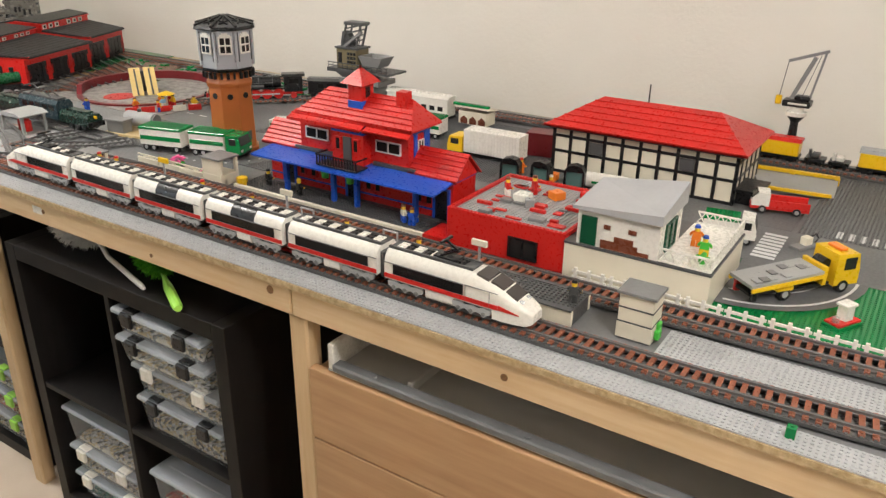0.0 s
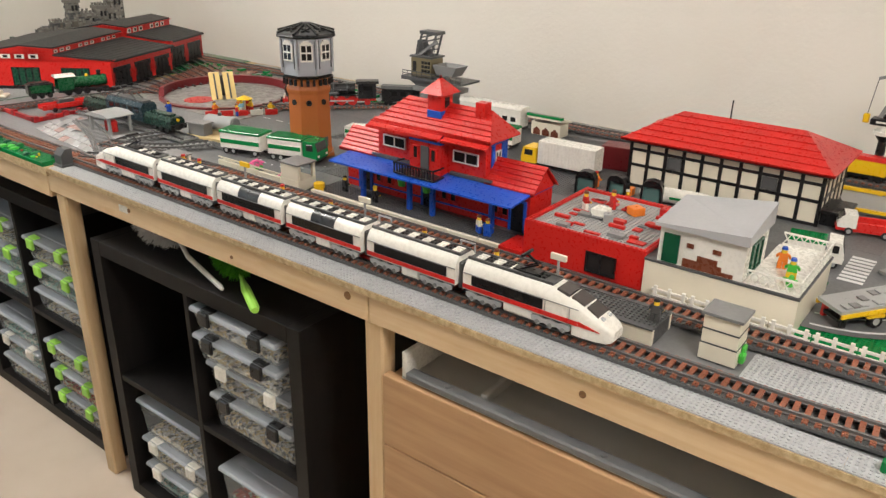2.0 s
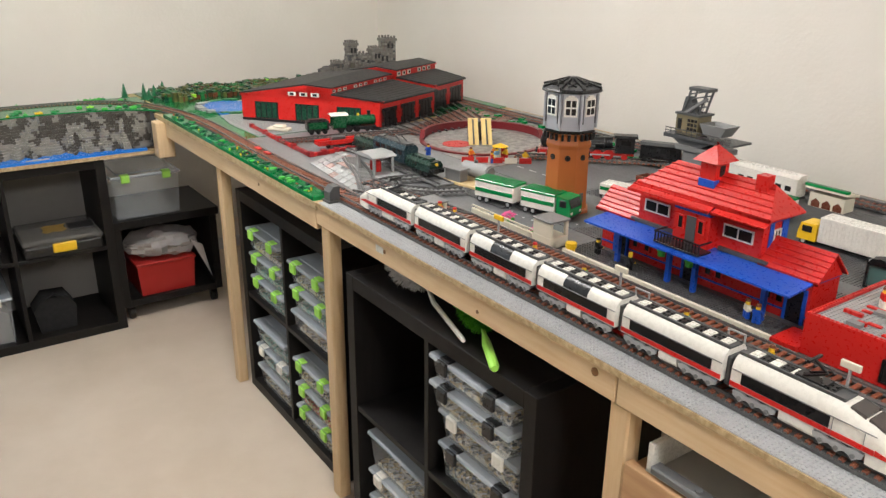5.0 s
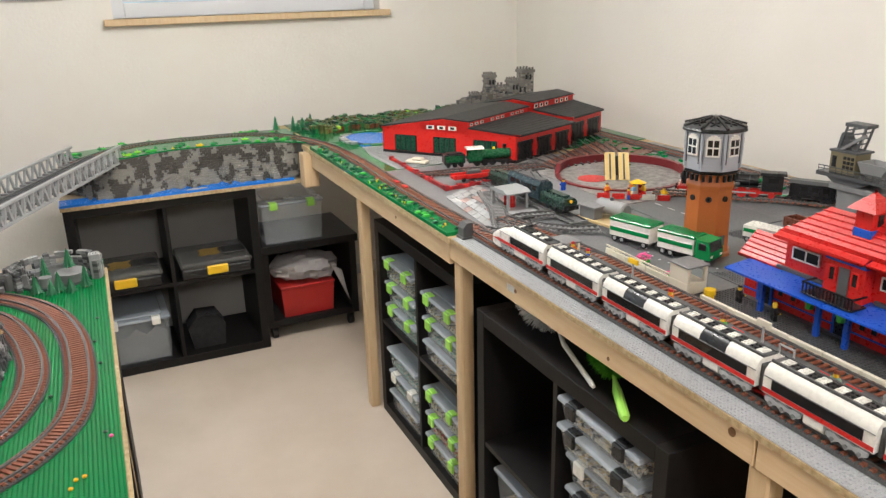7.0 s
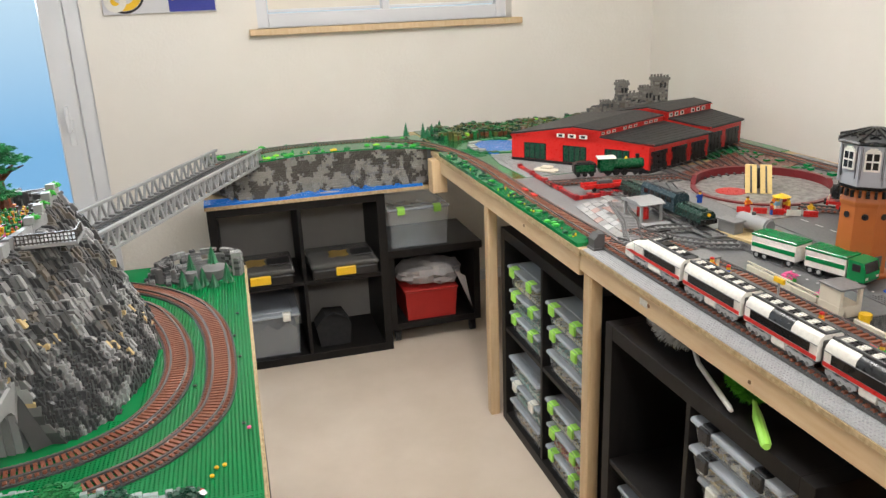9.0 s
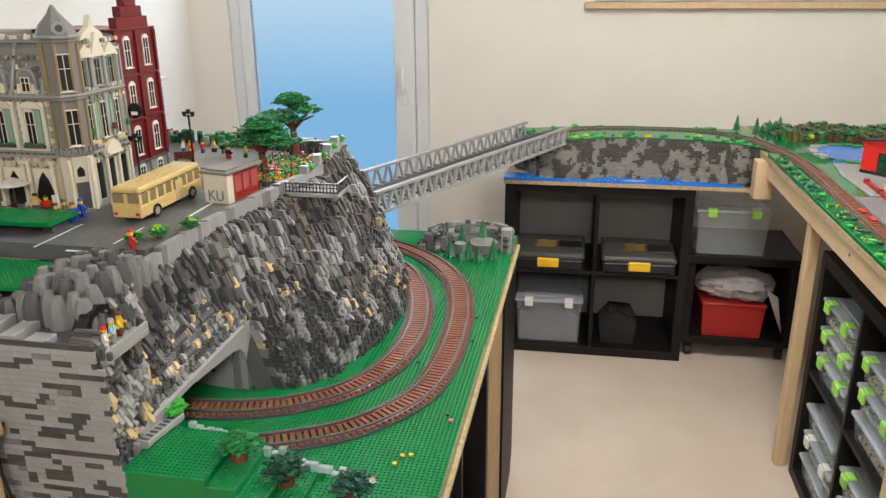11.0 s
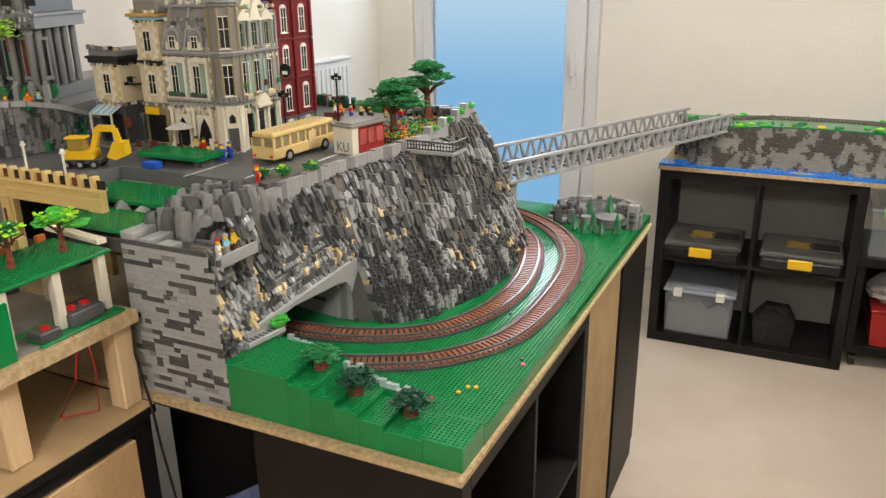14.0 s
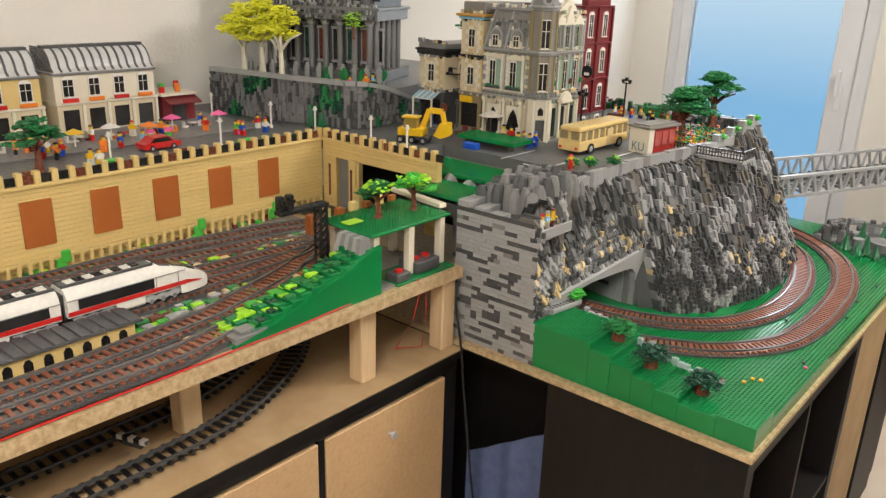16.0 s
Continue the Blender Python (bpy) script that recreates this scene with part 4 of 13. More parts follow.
for k in range(26):
    a = radians(20 + 12.5 * k)
    mk.cyl(1.21 + 0.135 * math.cos(a), 1.36 + 0.135 * math.sin(a), 0.0005, 0.0035, 0.0006, 6)
for k in range(5):
    mk.box(1.40, 1.50 + 0.06 * k, 0.0005, 1.404, 1.53 + 0.06 * k, 0.001)
part("road_corner", MB().prism([(1.252, 0.03)] + [(1.252 - 0.215 * math.cos(radians(a)), 0.03 - 0.215 * math.sin(radians(a))) for a in range(0, 95, 8)], 0.0022, 0.0028, "z"), ROAD, road, "rounded road corner plate")
for r0, r1, a0, a1 in ((0.195, 0.200, 4, 88), (0.150, 0.153, 4, 88)):
    for a in range(a0, a1, 6):
        q = [(1.252 - r * math.cos(radians(b)), 0.03 - r * math.sin(radians(b))) for r, b in ((r0, a), (r0, a + 6), (r1, a + 6), (r1, a))]
        mk.prism(q, 0.0029, 0.0033, "z")
for x0, y0, x1, y1 in ((1.125, 0.56, 1.50, 1.44), (1.505, 0.56, 1.86, 1.29)):
    part("stud_field", MB().studs(x0, y0, x1, y1, 0.0, 6, skip=lambda x, y: (x - 1.215) ** 2 + (y - 1.36) ** 2 < 0.16 ** 2 or 1.30 < x < 1.36), ROAD, road, "rows of studs", "stuff")
part("lane_markings", mk, PAINTW, road, "white dashes and crossings", "stuff")
# north-east ground
solo("ground", MB().box(0.745, 1.79, TOP - 0.004, 1.30, 2.62, TOP - 0.001), plastic("yard_grey", (0.19, 0.192, 0.195), 0.4, 0.12), "grey toy yard plates", "ground", kind="structure")
solo("ground", MB().box(1.302, 1.81, TOP - 0.004, 2.03, 2.55, TOP - 0.001), COBBLE, "mottled grey cobbled plates round the turntable", "ground", kind="structure")
solo("ground", MB().box(0.745, 2.622, TOP - 0.004, 2.05, 3.86, TOP - 0.001), GREEN, "green toy landscape plates", "ground", kind="structure")
apron_t = thing("baseplate", "light grey studded yard plate before the engine shed", "baseplate", pose(0, 0, TOP), "baseplates")
part("sheet", MB().prism([(0.875, 2.625), (1.30, 2.625), (1.30, 2.70), (0.99, 3.08), (0.90, 3.10), (0.868, 2.90)], -0.0005, 0.0015, "z"), LGREY, apron_t)
part("stud_field", MB().studs(0.885, 2.63, 1.20, 3.06, 0.0015, 6, skip=lambda x, y: x + 0.83 * (y - 2.7) > 1.27), LGREY, apron_t, "rows of round studs", "stuff")
solo("stud_field", MB().studs(0.76, 3.08, 1.10, 3.27, TOP - 0.001, 6, skip=lambda x, y: x > 0.88 and y < 3.12), GREEN, "rows of studs on the green plates", "baseplate", kind="stuff")
ed = thing("green_verge", "green plate bank with small plants on the table edge", "verge", pose(0.693, 1.795, 0.9055))
part("bank", MB().cbox(0, 0, 0, 0.052, 0.78, 0.031, 0.001), GREEN, ed)
part("bank", MB().cbox(0, 0.784, 0.012, 0.05, 1.40, 0.034, 0.001), GREEN, ed)
part("stud_field", MB().studs(0.002, 0.0, 0.050, 0.776, 0.031, 6), GREEN, ed, "rows of studs", "stuff")
rnd = random.Random(5)
for mat, n in ((LEAF, 40), (DGREEN, 60), (BGREEN, 10), (LIME, 6), (YELLOW, 12), (RED, 5)):
    mb = MB()
    for _ in range(n):
        x, y = rnd.uniform(0.006, 0.046), rnd.uniform(0.02, 1.36)
        z = 0.031 if y < 0.78 else 0.034
        s = rnd.uniform(0.003, 0.008) if mat in (LEAF, BGREEN, DGREEN) else 0.0025
        mb.cbox(x - s, y - s, z, x + s, y + s, z + rnd.uniform(0.003, 0.009), 0.001)
        if mat in (LEAF, BGREEN, DGREEN):
            mb.cbox(x - s * 1.6, y - s * 0.5, z + 0.001, x + s * 1.6, y + s * 0.5, z + 0.005, 0.001)
    part("planting", mb, mat, ed, "small plastic plants and flowers", "stuff")
bf = thing("buffer_block", "dark grey slope block beside the track", "block", pose(0.715, 1.735, TOP))
part("block", MB().prism([(0, 0), (0.03, 0), (0.03, 0.045), (0.012, 0.045), (0, 0.03)], 0.0, 0.035, "y"), DGREY, bf)
part("foot", MB().cbox(-0.004, -0.004, -0.0005, 0.034, 0.039, 0.006), DGREY, bf)

# ---- the white express train ----
HW = 0.030   # half width of a car
PROFILE = [(-HW, 0.010), (-HW, 0.048), (-HW * 0.93, 0.058), (-HW * 0.70, 0.067), (-HW * 0.55, 0.069), (HW * 0.55, 0.069), (HW * 0.70, 0.067), (HW * 0.93, 0.058), (HW, 0.048), (HW, 0.010)]


def bogie(parent, x):
    b = part("bogie", MB().cbox(x - 0.026, -0.024, 0.006, x + 0.026, 0.024, 0.019, 0.001), DGREY, parent, "grey bogie with scalloped side frames")
    for s in (-1, 1):
        pr = []
        for i in range(13):
            u = -0.034 + 0.068 * i / 12
            pr.append((x + u, 0.0015 + 0.0075 * abs(math.cos(math.pi * i / 6 * 1.5))))
        pr += [(x + 0.035, 0.0165), (x + 0.022, 0.0185), (x + 0.012, 0.0145), (x, 0.0175), (x - 0.012, 0.0145), (x - 0.022, 0.0185), (x - 0.035, 0.0165)]
        part("side_frame", MB().prism(pr, s * 0.0262 - (0.0045 if s < 0 else 0), s * 0.0262 + (0.0045 if s > 0 else 0), "y"), LGREY, b)
        for dx in (-0.0227, 0.0, 0.0227):
            part("axle_box", MB().cyl(x + dx, s * 0.0316 - 0.001, 0.0085, 0.0034, 0.002, 10, "y"), MGREY, b)
    for dx in (-0.016, 0.016):
        w = MB()
        for s in (-1, 1):
            w.cyl(x + dx, s * 0.0175 - 0.003, 0.0068, 0.0068, 0.006, 14, "y")
        part("wheelset", w, BLACK, b)


def express_car(m, L, nose=0, panto=None, black_roof=False):
    """A carriage; nose -1 or 1 makes a streamlined end car."""
    label = "white and red streamlined end car of a toy express train" if nose else "white and red carriage of a toy express train"
    c = thing("train_car", label, "train car", m, "cars of the white express train")
    h = L / 2
    a, b = -h + 0.003, h - 0.003
    flat = [(y, max(z, 0.0200)) for y, z in PROFILE]
    belly = [(-HW, 0.0205), (-HW, 0.009), (-HW * 0.9, 0.0045), (-HW * 0.6, 0.003), (HW * 0.6, 0.003), (HW * 0.9, 0.0045), (HW, 0.009), (HW, 0.0205)]
    if nose == 0:
        part("shell", MB().prism(flat, a, b, "x"), WHITE, c)
        w0, w1 = a + 0.018, b - 0.018
    else:
        # rings from the coach end to the snout
        rings = []
        e0, e1 = (a, b) if nose > 0 else (b, a)
        d = 1 if nose > 0 else -1
        for f, hs, ws, zb in ((0.0, 1, 1, 0.020), (0.56, 1, 1, 0.020), (0.62, 0.985, 1, 0.020), (0.76, 0.81, 0.98, 0.020), (0.765, 0.80, 0.98, 0.005), (0.82, 0.70, 0.95, 0.004), (0.91, 0.49, 0.86, 0.004), (0.965, 0.35, 0.74, 0.004), (0.99, 0.27, 0.60, 0.006), (1.0, 0.22, 0.50, 0.008)):
            x = e0 + (e1 - e0) * f
            rings.append([(x, y * ws, zb if z <= 0.0201 else max(zb + 0.002, 0.010 + (z - 0.010) * hs)) for y, z in flat])
        if nose < 0:
            rings = [list(reversed(r)) for r in rings]
        part("shell", MB().loft(rings), WHITE, c)
        xs = e0 + (e1 - e0) * 0.63
        w0, w1 = (e0 + d * 0.018, e0 + (e1 - e0) * 0.57)
        w0, w1 = min(w0, w1), max(w0, w1)
        # windscreen lies on the sloping nose
        SCREEN = plastic("brown_smoked_screen", (0.055, 0.045, 0.042), 0.1)
        for fa, ha, fb_, hb in ((0.632, 0.972, 0.715, 0.892), (0.728, 0.870, 0.812, 0.722), (0.825, 0.690, 0.900, 0.528)):
            xa_, xb_ = e0 + (e1 - e0) * fa, e0 + (e1 - e0) * fb_
            za_, zb_ = 0.010 + 0.059 * ha + 0.0016, 0.010 + 0.059 * hb + 0.0016
            ya_, yb_ = 0.0175 * (1 - 0.35 * (fa - 0.62)), 0.0175 * (1 - 0.35 * (fb_ - 0.62))
            ra = [(xa_, -ya_, za_), (xa_, ya_, za_), (xa_, ya_ + 0.003, za_ - 0.006), (xa_, -ya_ - 0.003, za_ - 0.006)]
            rb_ = [(xb_, -yb_, zb_), (xb_, yb_, zb_), (xb_, yb_ + 0.003, zb_ - 0.006), (xb_, -yb_ - 0.003, zb_ - 0.006)]
            part("windscreen", MB().loft([ra, rb_] if nose > 0 else [rb_, ra]), SCREEN, c, "smoked brown windscreen pane")
        for s in (-1, 1):
            part("headlight", MB().cbox(min(e0 + (e1 - e0) * 0.90, e0 + (e1 - e0) * 0.93), s * 0.011 - 0.004, 0.031, max(e0 + (e1 - e0) * 0.90, e0 + (e1 - e0) * 0.93), s * 0.011 + 0.004, 0.0395, 0.001), LIDCLEAR, c)
    for s in (-1, 1):
        y = s * (HW + 0.0005)
        lo, hi = min(y, y + s * 0.001), max(y, y + s * 0.001)
        part("window_band", MB().cbox(w0, lo, 0.0312, w1, hi, 0.0490, 0.0004), DARKGLASS, c, "dark window band")
        r0, r1 = (a, b)
        if nose:
            r0, r1 = min(e0, e0 + (e1 - e0) * 0.80), max(e0, e0 + (e1 - e0) * 0.80)
        part("red_stripe", MB().cbox(r0, lo, 0.0225, r1, hi + (0.0006 if s > 0 else 0), 0.0305, 0.0004), RED, c, "red stripe")
        part("trim_line", MB().cbox(r0, lo, 0.0492, r1, hi, 0.0508, 0.0003), MGREY, c, "thin grey line over the windows")
        if nose:
            xa_, xb_ = e0 + (e1 - e0) * 0.80, e0 + (e1 - e0) * 0.93
            ya_, yb_ = s * HW * 0.965, s * HW * 0.845
            ra = [(xa_, ya_, 0.0225), (xa_, ya_ + s * 0.0012, 0.0225), (xa_, ya_ + s * 0.0012, 0.0305), (xa_, ya_, 0.0305)]
            rb_ = [(xb_, yb_, 0.0205), (xb_, yb_ + s * 0.0012, 0.0205), (xb_, yb_ + s * 0.0012, 0.0215), (xb_, yb_, 0.0215)]
            part("red_stripe", MB().loft([ra, rb_] if nose * s > 0 else [rb_, ra]), RED, c, "tapered red stripe end")
            for f0 in (0.585, 0.745):
                xd = e0 + (e1 - e0) * f0
                part("door_joint", MB().cbox(xd - 0.0004, lo, 0.021, xd + 0.0004, hi, 0.049, 0.0001), MGREY, c)
    b0, b1 = (a + 0.082, b - 0.082) if nose == 0 else (min(e0 + d * 0.082, e0 + (e1 - e0) * 0.50), max(e0 + d * 0.082, e0 + (e1 - e0) * 0.50))
    part("belly_fairing", MB().prism(belly, b0, b1, "x"), WHITE, c)
    if black_roof:
        part("roof_window", MB().prism([(y * 1.012, z + 0.0008) for y, z in PROFILE[1:-1]], -h * 0.30, h * 0.30, "x"), BLACK if black_roof is True else DGREY, c, "dark roof panel")
    rb = MB().cbox(a, -0.016, 0.0685, b if nose <= 0 else e0 + (e1 - e0) * 0.60, 0.016, 0.0715, 0.0005) if nose >= 0 else MB().cbox(e0 + (e1 - e0) * 0.60, -0.016, 0.0685, b, 0.016, 0.0715, 0.0005)
    part("roof_rail", rb, DGREY, c, "grey roof strip")
    for s in (-1, 1):
        part("roof_edge", MB().cbox(min(v[0] for v in rb.v), s * 0.0145 - 0.0022, 0.0712, max(v[0] for v in rb.v), s * 0.0145 + 0.0022, 0.0740, 0.0004), DGREY, c, "raised dark grey roof edge")
    x, k = rb.v[0][0] + 0.012, 0
    x_end = max(v[0] for v in rb.v) - 0.02
    while x < x_end:
        part("roof_tile", MB().cbox(x, -0.0105, 0.0713, x + 0.015, 0.0105, 0.0733, 0.0004).cyl(x + 0.0038, -0.005, 0.0733, 0.0026, 0.0015, 8).cyl(x + 0.0112, -0.005, 0.0733, 0.0026, 0.0015, 8).cyl(x + 0.0038, 0.005, 0.0733, 0.0026, 0.0015, 8).cyl(x + 0.0112, 0.005, 0.0733, 0.0026, 0.0015, 8), WHITE if k % 2 == 0 else BLACK, c)
        x += 0.0165
        k += 1
    if panto is not None:
        pg = MB().bar((panto - 0.022, -0.008, 0.0745), (panto + 0.012, -0.006, 0.091), 0.003).bar((panto - 0.022, 0.008, 0.0745), (panto + 0.012, 0.006, 0.091), 0.003)
        pg.bar((panto + 0.012, -0.004, 0.091), (panto - 0.012, 0.0, 0.102), 0.003).bar((panto - 0.012, -0.016, 0.103), (panto - 0.012, 0.016, 0.103), 0.004).cbox(panto - 0.03, -0.012, 0.0735, panto + 0.015, 0.012, 0.0765, 0.0005)
        part("pantograph", pg, BLACK, c, "folded black pantograph")
    for s in (-1, 1):
        if (nose > 0 and s > 0) or (nose < 0 and s < 0):
            continue
        part("gangway", MB().cbox(min(s * h, s * (h - 0.004)), -0.020, 0.012, max(s * h, s * (h - 0.004)) + (0.0035 if s > 0 else 0), 0.020, 0.060, 0.002), DGREY, c, "grey gangway bellows")
    if nose == 0:
        bogie(c, a + 0.042)
        bogie(c, b - 0.042)
    else:
        bogie(c, e0 + d * 0.042)
        bogie(c, e0 + (e1 - e0) * 0.625)
    return c


TX, TZ = 0.775, ZR + 0.0098
Y_END = 0.222
centres = []
LN, LC = 0.276, 0.206
ty = Y_END + LN / 2
centres.append((ty, LN, 1))
ty += LN / 2 + 0.010
for _ in range(4):
    centres.append((ty + LC / 2, LC, 0))
    ty += LC + 0.010
centres.append((ty + LN / 2, LN, -1))
for i, (cy, L, nz) in enumerate(centres):
    express_car(pose(TX, cy, TZ, 0, 0, -90), L, nz, panto=(-0.02 if nz > 0 else 0.03 if nz < 0 else None), black_roof=(i in (2, 3)))


# ---- toy figures ----
def figure(x, y, z, rz, legs, body, hair, seated=False):
    """A small toy figure, one plain mesh."""
    a, b, c, d = MB(), MB(), MB(), MB()
    if seated:
        a.cbox(-0.008, -0.016, 0, 0.008, 0.003, 0.007, 0.001)
    else:
        a.cbox(-0.008, -0.004, 0, -0.0004, 0.004, 0.0125, 0.001).cbox(0.0004, -0.004, 0, 0.008, 0.004, 0.0125, 0.001).cbox(-0.008, -0.0042, 0.0125, 0.008, 0.0042, 0.0155, 0.001)
    o = 0.007 if seated else 0.0155
    b.prism([(-0.0078, o), (0.0078, o), (0.0058, o + 0.0125), (-0.0058, o + 0.0125)], -0.004, 0.004, "y")
    for s in (-1, 1):
        b.tube([(s * 0.0065, 0, o + 0.011), (s * 0.0098, -0.001, o + 0.006), (s * 0.0102, -0.005, o + 0.003)], 0.0024, 6)
        c.cyl(s * 0.0102, -0.008, o + 0.0025, 0.002, 0.004, 6, "y")
    c.cyl(0, 0, o + 0.013, 0.0045, 0.0085, 12)
    d.cyl(0, 0, o + 0.0195, 0.0054, 0.0045, 12, "z", 0.004)
    return joined("toy_figure", [(a, legs), (b, body), (c, SKIN), (d, hair)], "small plastic toy figure with jointed arms", "toy figure", pose(x, y, z, 0, 0, rz), "toy figures")


# ---- platform ----
PZ = TOP + 0.030
pf = thing("platform", "cream-walled grey studded railway platform", "platform", pose(0.822, 0.0, TOP))
for k in range(16):
    y0 = 0.19 + k * 0.080
    part("wall_panel", MB().cbox(0, y0, 0, 0.008, y0 + 0.0785, 0.026, 0.0006).cbox(-0.002, y0 + 0.0765, 0, 0.008, y0 + 0.0797, 0.030, 0.0005), CREAM, pf)
    part("wall_panel", MB().cbox(0.068, y0, 0, 0.076, y0 + 0.0785, 0.026, 0.0006), CREAM, pf)
part("deck", MB().cbox(0.0085, 0.19, 0.0, 0.0675, 1.47, 0.0285, 0.0005), DGREY, pf, "grey studded deck")
part("stud_field", MB().studs(0.010, 0.19, 0.066, 1.47, 0.0285, 6), DGREY, pf, "rows of studs", "stuff")
part("kerb_tiles", MB().cbox(-0.002, 0.19, 0.0265, 0.008, 1.47, 0.0295, 0.0005).cbox(0.068, 0.19, 0.0265, 0.078, 1.47, 0.0295, 0.0005), DGREY, pf, "grey kerb tiles", "stuff")
sp = thing("platform", "cream and grey kerb of the station platform", "platform", pose(0.985, 0.0, TOP))
for k in range(7):
    y0 = 0.555 + k * 0.080
    part("wall_panel", MB().cbox(0, y0, 0, 0.008, y0 + 0.0785, 0.011, 0.0006), CREAM, sp)
for k in range(4):
    y0 = 1.14 + k * 0.08
    part("lattice_panel", MB().cbox(0, y0, 0, 0.006, y0 + 0.078, 0.016, 0.0006).bar((0.003, y0, 0.024), (0.003, y0 + 0.078, 0.024), 0.003).bar((0.003, y0, 0.016), (0.003, y0 + 0.078, 0.024), 0.002).bar((0.003, y0, 0.024), (0.003, y0 + 0.078, 0.016), 0.002), CREAM, sp)


def shelter_pillar(x, y, h=0.062):
    g = thing("platform_hut", "cream platform hut with a flat grey roof", "hut", pose(x, y, TOP), "platform huts")
    part("base", MB().cbox(-0.028, -0.03, 0, 0.028, 0.03, 0.026, 0.0006), CREAM, g)
    part("wall", MB().cbox(-0.028, -0.03, 0.026, -0.020, 0.03, h, 0.0006), CREAM, g)
    part("wall", MB().cbox(-0.020, 0.022, 0.026, 0.028, 0.03, h, 0.0006), CREAM, g)
    part("post", MB().cbox(0.02, -0.03, 0.026, 0.028, -0.022, h, 0.0006), CREAM, g)
    part("roof", MB().cbox(-0.031, -0.033, h, 0.031, 0.033, h + 0.004, 0.0006), MGREY, g)
    return g


shelter_pillar(0.845, 1.44)
shelter_pillar(1.00, 1.17)
tp = thing("gate_pillar", "square cream pillar with a grey slab on top", "pillar", pose(0.862, 0.095, TOP))
part("block", MB().cbox(-0.023, -0.028, 0, 0.023, 0.028, 0.026, 0.0006), CREAM, tp)
part("block", MB().cbox(-0.022, -0.027, 0.0285, 0.022, 0.027, 0.050, 0.0006), CREAM, tp)
part("joint", MB().cbox(-0.0225, -0.0275, 0.026, 0.0225, 0.0275, 0.0285, 0.0004), DGREY, tp)
part("block", MB().cbox(-0.022, -0.027, 0.0525, 0.022, 0.027, 0.074, 0.0006), CREAM, tp)
part("joint", MB().cbox(-0.0225, -0.0275, 0.050, 0.0225, 0.0275, 0.0525, 0.0004), DGREY, tp)
part("cap", MB().cbox(-0.026, -0.031, 0.074, 0.026, 0.031, 0.079, 0.0006), MGREY, tp)
part("ivy", MB().cbox(-0.012, -0.036, 0.004, 0.004, -0.028, 0.02, 0.002).cbox(-0.004, -0.034, 0.016, 0.01, -0.028, 0.03, 0.002), BGREEN, tp)


def bench(y, who=None):
    b = thing("platform_bench", "blue bench with red seats on the platform", "bench", pose(0.853, y, PZ), "platform benches")
    part("beam", MB().cbox(-0.009, -0.042, 0.002, 0.009, 0.042, 0.006, 0.0006), BLUE, b)
    for s in (-0.033, -0.018, 0.018, 0.033):
        st = part("seat", MB().cbox(-0.008, s - 0.007, 0.006, 0.008, s + 0.007, 0.009, 0.0006).cbox(0.005, s - 0.007, 0.009, 0.008, s + 0.007, 0.020, 0.0006), RED, b)
    part("foot", MB().cbox(-0.006, -0.03, 0, 0.006, -0.024, 0.002).cbox(-0.006, 0.024, 0, 0.006, 0.03, 0.002), BLUE, b)


for y in (0.66, 0.905, 0.455):
    bench(y)
for args in ((0.848, 0.66, PZ + 0.009, 90, BLUE, SANDGREEN, BROWN, True), (0.846, 0.905, PZ + 0.009, 90, LIME, BGREEN, BROWN, True), (0.85, 1.345, PZ, 60, BLUE, BLUE, RED), (0.85, 1.055, PZ, 70, BLUE, ORANGE, RED), (0.853, 0.50, PZ, 40, BLUE, YELLOW, BROWN), (0.85, 0.20, PZ, 100, DGREY, DGREY, BLACK), (0.845, 1.40, PZ + 0.002, 20, RED, ORANGE, RED)):
    figure(*args)
for y in (1.20, 0.83, 0.385):
    lp = thing("platform_sign", "grey post with a small pale sign on the platform", "sign post", pose(0.868, y, PZ), "platform signs")
    part("post", MB().cyl(0, 0, 0, 0.0025, 0.045, 8), LGREY, lp)
    part("board", MB().cbox(-0.003, -0.015, 0.045, 0.003, 0.015, 0.056, 0.0006), YELLOW if y > 1 else CREAM, lp)
for y in (0.765, 0.565):
    kb2 = thing("notice_board", "white low notice stand on the platform", "notice board", pose(0.856, y, PZ), "notice boards")
    part("foot", MB().cbox(-0.006, -0.018, 0, 0.006, 0.018, 0.012, 0.0006), WHITE, kb2)
    part("frame", MB().cbox(-0.002, -0.017, 0.012, 0.002, -0.014, 0.032).cbox(-0.002, 0.014, 0.012, 0.002, 0.017, 0.032).cbox(-0.002, -0.017, 0.032, 0.002, 0.017, 0.035), LGREY, kb2)
for y in (0.612, 1.375):
    solo("litter_bin", MB().cyl(0, 0, 0, 0.007, 0.016, 12).cyl(0, 0, 0.016, 0.008, 0.002, 12), DGREY, "round dark grey litter bin", "bin", pose(0.858, y, PZ))
solo("track_tile", MB().cbox(-0.007, -0.024, 0, 0.007, 0.024, 0.006, 0.001), RED, "loose red tile lying between the rails", "tile", pose(0.775, 0.735, ZR + 0.006))
for y in (2.32, 2.40):
    solo("track_tile", MB().cbox(-0.007, -0.018, 0, 0.007, 0.018, 0.005, 0.001), RED, "loose red tile lying between the rails", "tile", pose(0.782, y, ZR + 0.006))


